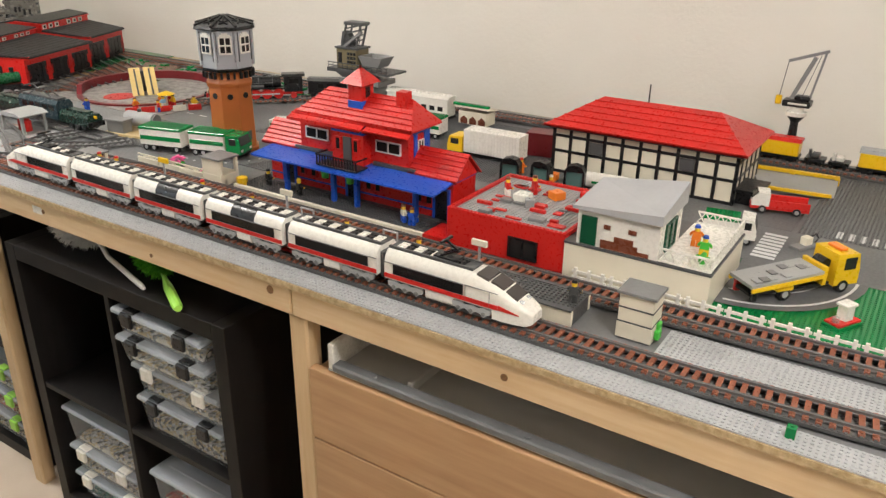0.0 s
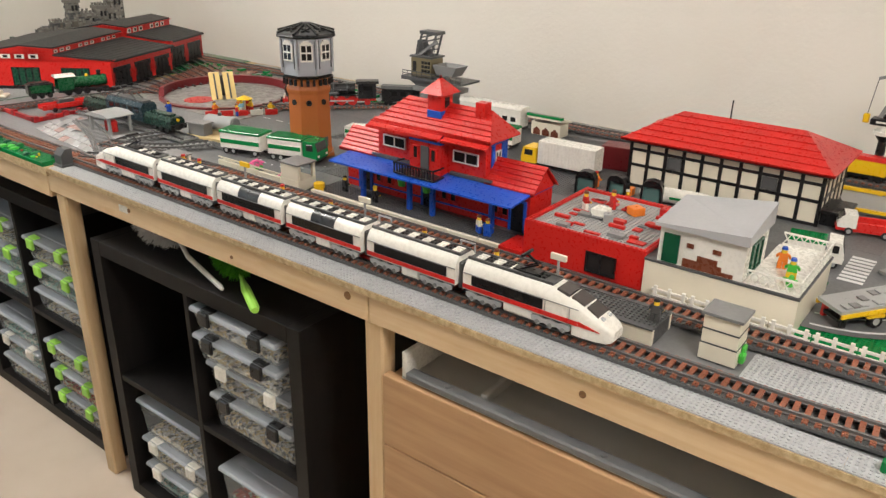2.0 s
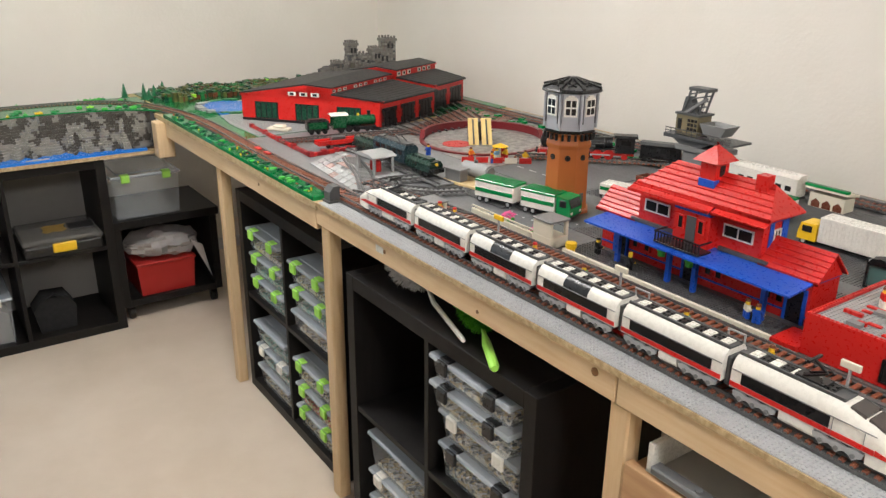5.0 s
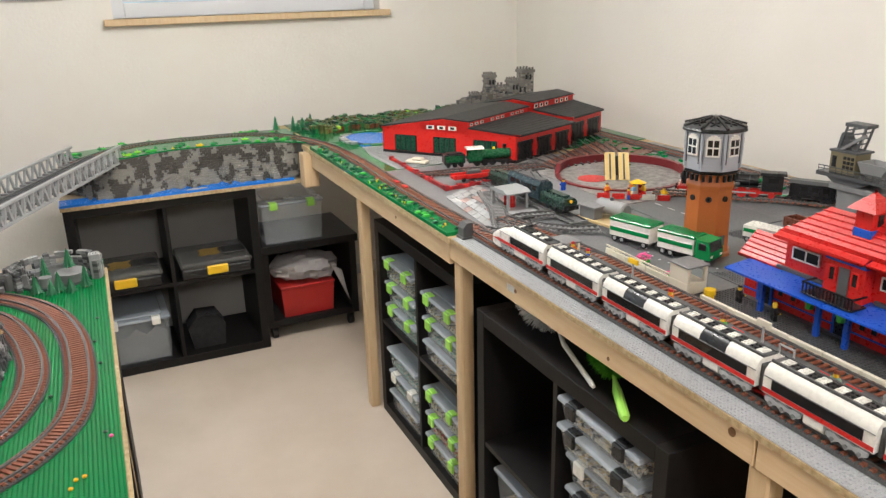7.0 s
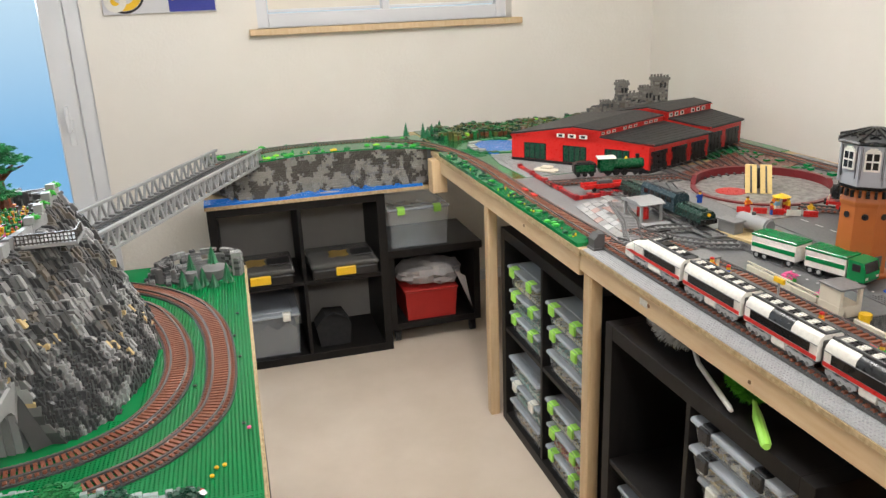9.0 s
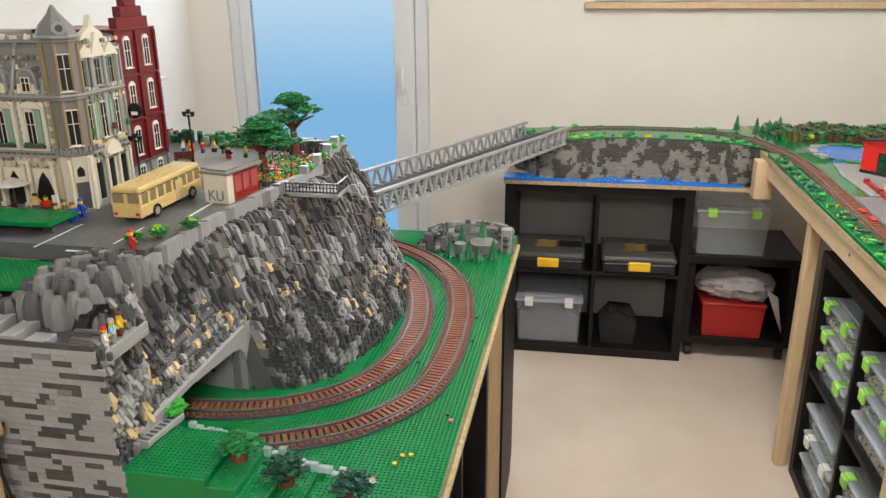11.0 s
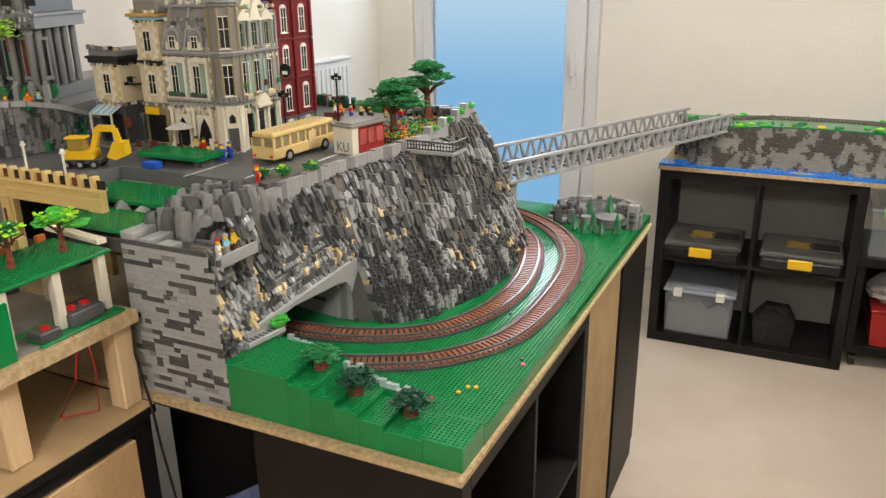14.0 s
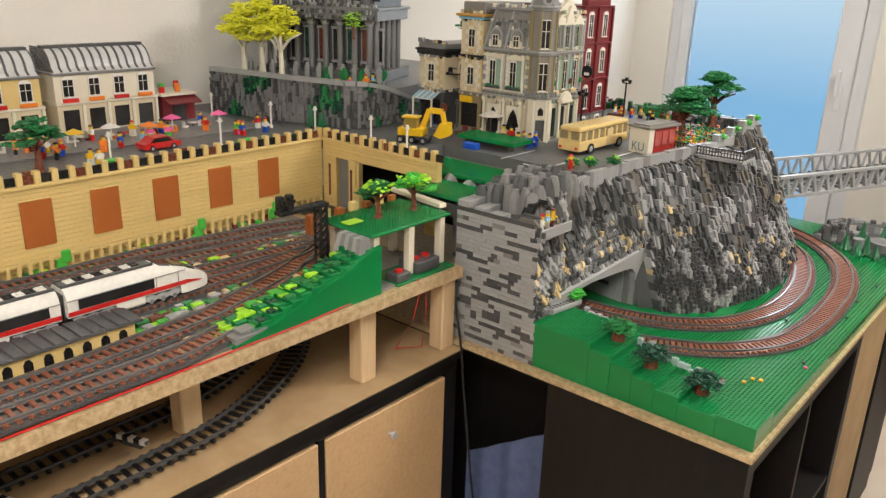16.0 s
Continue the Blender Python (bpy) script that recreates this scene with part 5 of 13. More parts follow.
# ---- station ----
def window(parent, x0, z0, x1, z1, y, fmat, glass, bars=1, axis="y", depth=0.003):
    """A framed window in a wall facing -y (local); returns the frame part."""
    t = 0.0026
    f = MB()
    for a0, c0, a1, c1 in ((x0, z0, x1, z0 + t), (x0, z1 - t, x1, z1), (x0, z0 + t, x0 + t, z1 - t), (x1 - t, z0 + t, x1, z1 - t)):
        f.box(a0, y - depth, c0, a1, y + 0.001, c1)
    for k in range(bars):
        xm = x0 + (x1 - x0) * (k + 1) / (bars + 1)
        f.box(xm - t / 2, y - depth, z0 + t, xm + t / 2, y + 0.001, z1 - t)
    if axis == "x":
        f.move(Matrix.Rotation(radians(90), 4, "Z"))
    w = part("window", f, fmat, parent)
    g = MB().box(x0 + t, y - 0.0012, z0 + t, x1 - t, y + 0.0004, z1 - t)
    if axis == "x":
        g.move(Matrix.Rotation(radians(90), 4, "Z"))
    part("pane", g, glass, w)
    return w


def shingle_roof(parent, x0, x1, y0, y1, z0, z1, mat, rows=7, hip0=0.0, hip1=0.0, two=True, t=0.0035):
    """Courses of overlapping slabs rising to a ridge along x; hips draw the ends in."""
    ym = (y0 + y1) / 2 if two else y1
    for k in range(rows):
        f0, f1 = k / rows, (k + 1) / rows + 0.10 / rows
        xa, xb = x0 + hip0 * f0, x1 - hip1 * f0
        za, zb = z0 + (z1 - z0) * f0, z0 + (z1 - z0) * min(f1, 1)
        ya, yb = y0 + (ym - y0) * f0, y0 + (ym - y0) * min(f1, 1)
        xc, xd = x0 + hip0 * min(f1, 1), x1 - hip1 * min(f1, 1)
        m = MB().loft([[(xa, ya, za), (xc, yb, zb), (xc, yb, zb - t), (xa, ya, za - t)], [(xb, ya, za), (xd, yb, zb), (xd, yb, zb - t), (xb, ya, za - t)]])
        m.box(xa, ya, za - t * 0.9, xb, ya + 0.0015, za + t * 0.95)
        part("roof_course", m, mat, parent)
        if two:
            yc, yd = y1 - (y1 - ym) * f0, y1 - (y1 - ym) * min(f1, 1)
            part("roof_course", MB().loft([[(xb, yc, za), (xd, yd, zb), (xd, yd, zb - t), (xb, yc, za - t)], [(xa, yc, za), (xc, yd, zb), (xc, yd, zb - t), (xa, yc, za - t)]]), mat, parent)
        if hip0 or hip1:
            for hx, hp, sg in ((xa, hip0, 1), (xb, hip1, -1)):
                if hp:
                    xi = hx + sg * hp / rows * 1.1
                    part("roof_course", MB().loft([[(hx, ya, za), (xi, yb, zb), (xi, yb, zb - t), (hx, ya, za - t)], [(hx, (y1 - (y1 - ym) * f0), za), (xi, y1 - (y1 - ym) * min(f1, 1), zb), (xi, y1 - (y1 - ym) * min(f1, 1), zb - t), (hx, y1 - (y1 - ym) * f0, za - t)]]), mat, parent)


st = thing("railway_station", "red and blue toy railway station with shingled roof", "toy building", at_east(1.085, 1.09, TOP))
SL, SD = 0.512, 0.092    # length, depth
part("plinth", MB().box(-0.005, -0.01, 0, SL + 0.005, SD + 0.01, 0.0032), DGREY, st)
part("wall", MB().box(0, 0.004, 0.0035, SL, SD, 0.088), RED, st, "red brick ground storey")
for z in (0.018, 0.084):
    part("band", MB().box(-0.001, 0.003, z, SL + 0.001, SD + 0.001, z + 0.004), BLUE, st, "blue band course")
part("wall", MB().box(0.10, 0.004, 0.088, 0.40, SD - 0.008, 0.180), RED, st, "red upper storey")
part("band", MB().box(0.099, 0.003, 0.166, 0.401, SD - 0.007, 0.1815), BLUE, st, "blue band course")
part("wall", MB().box(0.215, -0.022, 0.088, 0.30, 0.004, 0.158), RED, st, "red oriel wall")
part("band", MB().box(0.214, -0.023, 0.158, 0.301, 0.003, 0.164), BLUE, st)
# awnings
for x0, x1 in ((0.015, 0.255), (0.258, 0.515)):
    part("awning", MB().loft([[(x0, -0.075, 0.084), (x0, 0.004, 0.092), (x0, 0.004, 0.088), (x0, -0.075, 0.080)], [(x1, -0.075, 0.084), (x1, 0.004, 0.092), (x1, 0.004, 0.088), (x1, -0.075, 0.080)]]), BLUE, st, "sloping blue awning")
for x in (0.085, 0.225, 0.290, 0.445):
    part("awning_post", MB().cbox(x - 0.005, -0.040, 0.0, x + 0.005, -0.030, 0.0845, 0.0005), BLUE, st, "blue awning post")
for x0, x1 in ((0.045, 0.075), (0.235, 0.262), (0.47, 0.50)):
    # no opening is cut: black colour gives the shade inside the doorway
    d = part("door", MB().box(x0, 0.0005, 0.0035, x1, 0.0035, 0.068), BLACK, st, "black panel painted as the shade of an open doorway")
    part("door_frame", MB().box(x0 - 0.006, -0.001, 0.0035, x0, 0.0036, 0.072).box(x1, -0.001, 0.0035, x1 + 0.006, 0.0036, 0.072).box(x0, -0.001, 0.068, x1, 0.0036, 0.072), BLUE, d)
for x0 in (0.092, 0.125, 0.165, 0.285, 0.31, 0.42, 0.445):
    window(st, x0, 0.030, x0 + 0.018, 0.052, 0.003, RED, DARKGLASS, 0)
for x0 in (0.117, 0.316):
    window(st, x0, 0.122, x0 + 0.066, 0.148, 0.003, WHITE, DARKGLASS, 1)
window(st, 0.225, 0.118, 0.241, 0.148, -0.023, RED, DARKGLASS, 0)
window(st, 0.274, 0.118, 0.290, 0.148, -0.023, RED, DARKGLASS, 0)
part("door", MB().box(0.247, -0.0245, 0.092, 0.269, -0.0222, 0.150), DGREY, st, "grey balcony door")
bl = MB().cbox(0.20, -0.062, 0.088, 0.312, -0.022, 0.0915, 0.0005).bar((0.20, -0.061, 0.112), (0.312, -0.061, 0.112), 0.003).bar((0.201, -0.061, 0.112), (0.201, -0.024, 0.112), 0.003).bar((0.311, -0.061, 0.112), (0.311, -0.024, 0.112), 0.003)
for k in range(15):
    bl.cbox(0.2015 + k * 0.0077, -0.0625, 0.0915, 0.2045 + k * 0.0077, -0.0595, 0.112, 0.0005)
part("balcony", bl, BLACK, st, "black balustraded balcony")
for gx0, gx1 in ((0.085, 0.20), (0.312, 0.42)):
    part("gallery", MB().box(gx0, -0.004, 0.0925, gx1, 0.003, 0.100), DGREY, st)
part("sign", MB().cbox(0.395, -0.003, 0.052, 0.425, 0.003, 0.062, 0.0005), YELLOW, st, "small yellow sign")
for x in (0.215, 0.285):
    part("hanging_plant", MB().cyl(x, -0.05, 0.058, 0.008, 0.012, 8).cbox(x - 0.009, -0.056, 0.066, x + 0.009, -0.044, 0.076, 0.002), BGREEN, st)
window(st, 0.036, 0.120, 0.058, 0.152, -0.4005, WHITE, DARKGLASS, 1, "x")
part("shutter", MB().box(0.4005, 0.022, 0.110, 0.4025, 0.034, 0.166).box(0.4005, 0.060, 0.110, 0.4025, 0.080, 0.166), BLUE, st)
# roofs: low wings, oriel lean-to, main hipped roof
shingle_roof(st, -0.020, 0.098, -0.004, SD + 0.004, 0.092, 0.140, RED, 6)
part("gable", MB().prism([(0.0, 0.088), (SD, 0.088), (SD / 2, 0.136)], -0.003, 0.004, "x"), RED, st)
shingle_roof(st, 0.402, SL + 0.012, -0.004, SD + 0.004, 0.092, 0.140, RED, 6)
part("gable", MB().prism([(0.0, 0.088), (SD, 0.088), (SD / 2, 0.136)], SL - 0.003, SL + 0.004, "x"), RED, st)
shingle_roof(st, 0.105, 0.422, -0.016, SD + 0.006, 0.1835, 0.236, RED, 6, 0.055, 0.035)
shingle_roof(st, 0.095, 0.300, -0.034, 0.0, 0.1705, 0.186, RED, 2, two=False)
shingle_roof(st, 0.303, 0.420, -0.030, 0.0, 0.1695, 0.185, RED, 2, two=False)
part("turret", MB().cbox(0.240, 0.008, 0.216, 0.276, 0.050, 0.258, 0.0006), RED, st)
part("turret_band", MB().cbox(0.239, 0.007, 0.206, 0.277, 0.051, 0.222, 0.0006), BLUE, st, "blue band course")
part("turret_window", MB().cbox(0.2755, 0.022, 0.228, 0.2768, 0.038, 0.250, 0.0004), BLACK, st)
for k, (e, z) in enumerate(((0.012, 0.258), (0.006, 0.265), (-0.001, 0.272), (-0.008, 0.279), (-0.0145, 0.286))):
    part("turret_roof", MB().loft([[(0.240 - e, 0.008 - e, z), (0.276 + e, 0.008 - e, z), (0.276 + e, 0.050 + e, z), (0.240 - e, 0.050 + e, z)], [(0.240 - e + 0.007, 0.008 - e + 0.007, z + 0.008), (0.276 + e - 0.007, 0.008 - e + 0.007, z + 0.008), (0.276 + e - 0.007, 0.050 + e - 0.007, z + 0.008), (0.240 - e + 0.007, 0.050 + e - 0.007, z + 0.008)]]), RED, st)
part("chimney", MB().cbox(0.356, 0.022, 0.222, 0.380, 0.046, 0.252, 0.0006), RED, st)
for args in ((0.985 + 0.06, 1.06, TOP + 0.001, 80, BLACK, BLACK, BLACK), (1.035, 0.955, TOP + 0.001, 70, BLACK, BLACK, YELLOW), (1.035, 0.665, TOP + 0.001, 60, BLUE, CREAM, BROWN), (1.03, 0.64, TOP + 0.001, 100, BLUE, BLUE, BROWN)):
    figure(*args)
solo("planter", MB().cyl(0, 0, 0, 0.010, 0.012, 8).cyl(0, 0, 0.012, 0.013, 0.012, 8), YELLOW, "yellow plastic trophy cup used as planter", "planter", pose(1.00, 1.10, TOP + 0.001))

# ---- red flat building, white building ----
rd = thing("red_building", "unfinished red toy building with a studded roof", "toy building", at_east(0.995, 0.532, TOP))
part("wall", MB().box(0, 0, 0, 0.248, 0.25, 0.068), RED, rd)
part("parapet", MB().box(0.0, 0, 0.068, 0.248, 0.008, 0.076).box(0, 0.242, 0.068, 0.248, 0.25, 0.076).box(0, 0.008, 0.068, 0.008, 0.242, 0.076).box(0.24, 0.008, 0.068, 0.248, 0.242, 0.076), RED, rd)
part("parapet_studs", MB().studs(0, 0, 0.248, 0.008, 0.076, 8).studs(0, 0.242, 0.248, 0.25, 0.076, 8).studs(0, 0.008, 0.008, 0.24, 0.076, 8).studs(0.24, 0.008, 0.248, 0.24, 0.076, 8), RED, rd, "", "stuff")
part("roof", MB().box(0.008, 0.008, 0.066, 0.24, 0.242, 0.0705), LGREY, rd, "grey studded flat roof")
part("stud_field", MB().studs(0.008, 0.008, 0.24, 0.24, 0.0705, 8), LGREY, rd, "rows of studs", "stuff")
window(rd, 0.135, 0.008, 0.195, 0.048, -0.0005, BLACK, DARKGLASS, 1)
rnd = random.Random(8)
for k in range(24):
    x, y, w, d = rnd.uniform(0.014, 0.20), rnd.uniform(0.014, 0.20), rnd.choice((0.016, 0.024, 0.032)), rnd.choice((0.008, 0.016))
    part("loose_brick", MB().cbox(x, y, 0.0722, x + w, y + d, 0.0722 + rnd.choice((0.0032, 0.0064)), 0.0005), RED if k % 4 else MGREY, rd)
part("lower_wall", MB().box(-0.05, -0.012, 0, 0.0, 0.06, 0.012), RED, rd)
for x, y, m1, m2 in ((0.06, 0.13, RED, WHITE), (0.10, 0.17, RED, RED)):
    p = at_east(0.995, 0.532, TOP) @ Vector((x, y, 0.0725))
    figure(p.x, p.y, p.z, 50, m2, m1, BROWN)
for k, (x, y, mt, w) in enumerate(((0.10, 0.12, WHITE, 0.03), (0.125, 0.10, LGREY, 0.018), (0.15, 0.17, ORANGE, 0.026), (0.20, 0.20, RED, 0.02))):
    p = at_east(0.995, 0.532, TOP) @ Vector((x, y, 0.0725))
    solo("toy_crate", MB().cbox(-w / 2, -w / 2, 0, w / 2, w / 2, 0.016, 0.001).cyl(0, 0, 0.016, 0.0024, 0.0015, 8), mt, "small loose box on the red roof", "toy crate", pose(p.x, p.y, p.z, 0, 0, 30 * k))

ROOFGREY = plastic("roof_slab_grey", (0.40, 0.405, 0.42), 0.35, 0.08)
wb = thing("white_building", "white toy building with grey pent roof and terrace", "toy building", at_east(0.99, 0.283, TOP))
part("wall", MB().box(0, 0, 0, 0.256, 0.215, 0.064), CREAM, wb)
part("band", MB().box(-0.001, -0.001, 0.064, 0.257, 0.216, 0.068), DGREY, wb)
part("upper_wall", MB().box(0.020, 0.004, 0.068, 0.165, 0.12, 0.132).prism([(0.004, 0.132), (0.12, 0.132), (0.12, 0.150)], 0.020, 0.165, "x"), WHITE, wb)
part("roof", MB().loft([[(0.012, -0.004, 0.1325), (0.170, -0.004, 0.1325), (0.170, -0.004, 0.150), (0.012, -0.004, 0.138)], [(0.012, 0.128, 0.136), (0.170, 0.128, 0.136), (0.170, 0.128, 0.174), (0.012, 0.128, 0.152)]]), ROOFGREY, wb, "sloping grey roof slab")
part("door", MB().box(0.028, 0.0005, 0.070, 0.056, 0.0035, 0.122), GREENGLASS, wb, "dark green glass door")
for x0, z0, x1, z1 in ((0.068, 0.104, 0.080, 0.112), (0.112, 0.104, 0.126, 0.112), (0.064, 0.069, 0.150, 0.076), (0.064, 0.076, 0.130, 0.084), (0.088, 0.084, 0.122, 0.094)):
    part("brick_patch", MB().box(x0, 0.0025, z0, x1, 0.0045, z1), BROWN, wb, "bare brown brick patch")
window(wb, 0.03, 0.074, 0.085, 0.125, -0.166, DGREEN, GREENGLASS, 1, "x")
fence = MB()
for (xa, ya, xb, yb) in ((0.170, 0.003, 0.253, 0.003), (0.253, 0.003, 0.253, 0.212), (0.253, 0.212, 0.170, 0.212)):
    n = max(2, int(((xb - xa) ** 2 + (yb - ya) ** 2) ** 0.5 / 0.012))
    fence.bar((xa, ya, 0.093), (xb, yb, 0.093), 0.003).bar((xa, ya, 0.071), (xb, yb, 0.071), 0.003)
    for k in range(n):
        p, q = (xa + (xb - xa) * k / n, ya + (yb - ya) * k / n), (xa + (xb - xa) * (k + 1) / n, ya + (yb - ya) * (k + 1) / n)
        fence.bar((*p, 0.071), (*q, 0.093), 0.0016).bar((*p, 0.093), (*q, 0.071), 0.0016)
part("terrace_fence", fence, WHITE, wb, "white lattice fence")
part("terrace_floor", MB().box(0.166, 0.005, 0.068, 0.250, 0.21, 0.070), WHITE, wb)
for (x, y, m1, m2) in ((0.200, 0.10, ORANGE, ORANGE), (0.225, 0.06, YELLOW, BGREEN)):
    p = at_east(0.99, 0.283, TOP) @ Vector((x, y, 0.0702))
    figure(p.x, p.y, p.z, 100, m1, m2, BLUE)
solo("toy_plant", MB().cyl(0, 0, 0, 0.006, 0.008, 8).cbox(-0.012, -0.004, 0.008, 0.012, 0.004, 0.013, 0.002).cbox(-0.004, -0.012, 0.010, 0.004, 0.012, 0.016, 0.002), BGREEN, "small green potted plant on the terrace", "toy plant", at_east(0.99, 0.283, TOP) @ pose(0.23, 0.035, 0.0702))
fc = thing("picket_fence", "white low plastic fence beside the track", "fence", at_east(0.978, 0.26, TOP))
for k in range(9):
    x0 = k * 0.066
    part("fence_panel", MB().cbox(x0, 0, 0.006, x0 + 0.064, 0.003, 0.011, 0.0005).cbox(x0, 0, 0.017, x0 + 0.064, 0.003, 0.022, 0.0005).cbox(x0 + 0.004, -0.001, 0, x0 + 0.010, 0.004, 0.027, 0.0005).cbox(x0 + 0.029, -0.001, 0, x0 + 0.035, 0.004, 0.027, 0.0005).cbox(x0 + 0.054, -0.001, 0, x0 + 0.060, 0.004, 0.027, 0.0005), WHITE, fc)

# ---- half-timbered house ----
hs = thing("timbered_house", "white half-timbered toy house with red hipped roof", "toy building", at_east(1.535, 0.565, TOP))
HL, HD = 0.44, 0.22
part("wall", MB().box(0, 0, 0, HL, HD, 0.112), CREAM, hs)
for k in range(11):
    x = HL * k / 10
    part("timber_post", MB().box(x - 0.004, -0.0022, 0, x + 0.004, 0.001, 0.112), BLACK, hs)
for z in (0.0, 0.052, 0.090):
    part("timber_rail", MB().box(0.0, -0.0016, z, HL, 0.0008, z + 0.007), BLACK, hs)
for k in range(6):
    y = HD * k / 5
    part("timber_post", MB().box(HL - 0.001, y - 0.004, 0, HL + 0.0022, y + 0.004, 0.112), BLACK, hs)
for z in (0.0, 0.052, 0.090):
    part("timber_rail", MB().box(HL - 0.001, 0, z, HL + 0.0016, HD, z + 0.007), BLACK, hs)
for k in (2, 7):
    part("window", MB().box(HL * k / 10 + 0.005, -0.0018, 0.060, HL * (k + 1) / 10 - 0.005, 0.001, 0.089), DGREY, hs, "dark grey louvred window")
part("eave", MB().box(-0.012, -0.012, 0.112, HL + 0.012, HD + 0.012, 0.118), DGREY, hs)
shingle_roof(hs, -0.022, HL + 0.022, -0.022, HD + 0.022, 0.121, 0.178, RED, 6, 0.10, 0.10)
part("aerial", MB().cyl(0.19, HD / 2, 0.176, 0.0018, 0.045, 6), BLACK, hs)
part("porch", MB().cbox(HL + 0.002, 0.02, 0, HL + 0.05, 0.10, 0.030, 0.001).cbox(HL - 0.002, 0.01, 0.030, HL + 0.056, 0.11, 0.036, 0.001), BLACK, hs, "black low porch")

# ---- water tower ----
tw = thing("water_tower", "dark orange octagonal water tower with a grey head", "toy building", pose(1.219, 1.355, TOP, 0, 0, 1.0))


def octa(r, z):
    r *= 0.72 if z > 0.2124 else 0.78
    return [(r * math.cos(radians(22.5 + 45 * i)), r * math.sin(radians(22.5 + 45 * i)), z) for i in range(8)]


part("plinth", MB().loft([octa(0.084, 0), octa(0.084, 0.008), octa(0.078, 0.011)]), ORANGE_BROWN, tw)
part("shaft", MB().loft([octa(0.076, 0.011), octa(0.073, 0.172)]), ORANGE_BROWN, tw)
part("cornice", MB().loft([octa(0.076, 0.1725), octa(0.079, 0.180), octa(0.079, 0.186), octa(0.074, 0.192), octa(0.074, 0.206), octa(0.080, 0.212)]), ORANGE_BROWN, tw)
part("bracket_ring", MB().loft([octa(0.086, 0.2125), octa(0.092, 0.217), octa(0.092, 0.221)]), BLACK, tw)
TANKGREY = plastic("tank_house_grey", (0.40, 0.42, 0.46), 0.35, 0.1)
part("head", MB().loft([octa(0.092, 0.2215), octa(0.095, 0.236), octa(0.098, 0.316)]), TANKGREY, tw, "grey slatted tank house")
part("eave", MB().loft([octa(0.108, 0.3165), octa(0.113, 0.320), octa(0.108, 0.325)]), BLACK, tw)
part("roof", MB().loft([octa(0.106, 0.3255), octa(0.060, 0.335), octa(0.018, 0.342), octa(0.012, 0.349)]), DGREY, tw)
for i in range(8):
    a = radians(45 * i)
    R = Matrix.Rotation(a, 4, "Z")
    part("roof_rib", MB().bar((0.078, 0, 0.327), (0.008, 0, 0.346), 0.006, 0.005).move(R @ Matrix.Rotation(radians(22.5), 4, "Z")), BLACK, tw)
    w = part("window", MB().cbox(0.0640, -0.0165, 0.258, 0.0685, 0.0165, 0.303, 0.0006).move(R), WHITE, tw, "white framed window")
    part("window_hood", MB().cbox(0.064, -0.013, 0.303, 0.0693, 0.013, 0.307, 0.0006).cbox(0.064, -0.008, 0.307, 0.0698, 0.008, 0.311, 0.0006).move(R), WHITE, w)
    for yy in (-0.0125, 0.0015):
        for zz in (0.263, 0.283):
            part("pane", MB().box(0.0680, yy, zz, 0.0689, yy + 0.011, zz + 0.016).move(R), DARKGLASS, w)
    part("porthole", MB().cyl(0.0505, 0, 0.150, 0.0075, 0.005, 14, "x").move(R), BLACK, tw)
    part("corner_slat", MB().box(0.0655, -0.003, 0.228, 0.0725, 0.003, 0.316).move(R @ Matrix.Rotation(radians(22.5), 4, "Z")), TANKGREY, tw)
    part("roof_rib", MB().bar((0.060, -0.010, 0.332), (0.040, 0.010, 0.338), 0.0035).bar((0.060, 0.010, 0.332), (0.040, -0.010, 0.338), 0.0035).bar((0.050, 0, 0.336), (0.012, 0, 0.347), 0.004).move(R), BLACK, tw)
    if i % 2 == 0:
        part("window", MB().box(0.050, -0.009, 0.03, 0.0560, 0.009, 0.056).move(R), DGREY, tw, "small dark ground window")
    for dy in (-0.021, 0.021):
        part("slat", MB().box(0.0640, dy - 0.0006, 0.240, 0.0672, dy + 0.0006, 0.312).move(R), DGREY, tw)
    part("bracket", MB().cbox(0.058, -0.004, 0.196, 0.066, 0.004, 0.2122, 0.0006).move(R), BLACK, tw)
    part("bracket", MB().cbox(0.058, -0.019, 0.196, 0.065, -0.013, 0.2122, 0.0006).move(R), BLACK, tw)
    part("bracket", MB().cbox(0.058, 0.013, 0.196, 0.065, 0.019, 0.2122, 0.0006).move(R), BLACK, tw)

# ---- mountain table ----
mt = thing("mountain_table", "chipboard top on black cabinets under the mountain", "table", pose(0, 0, 0))
part("tabletop", MB().box(-2.06, 0.935, 0.7888, -0.168, 2.42, 0.799), CHIP, mt, "chipboard top with a sawn edge")
part("underlay", MB().box(-2.06, 0.936, 0.7822, -0.169, 2.419, 0.7886), BLACKWOOD, mt, "black-brown board under the chipboard")
part("edge_band", MB().box(-0.90, 0.9315, 0.7890, -0.168, 0.9345, 0.7985), CHIP, mt, "rough sawn chipboard edge")
part("edge_band", MB().box(-0.1675, 0.9315, 0.7890, -0.1645, 2.42, 0.7985), CHIP, mt, "rough sawn chipboard edge")
cabs = thing("shelf_unit", "black-brown cube shelf unit under the mountain", "shelf unit", pose(0, 0, 0), "black cube shelf units")
part("side_panel", MB().cbox(-0.597, 0.955, 0.0, -0.175, 0.993, 0.781, 0.001), BLACKWOOD, cabs)
part("side_panel", MB().cbox(-0.597, 1.685, 0.0, -0.175, 1.723, 0.781, 0.001), BLACKWOOD, cabs)
part("top_panel", MB().cbox(-0.597, 0.993, 0.743, -0.175, 1.685, 0.781, 0.001), BLACKWOOD, cabs)
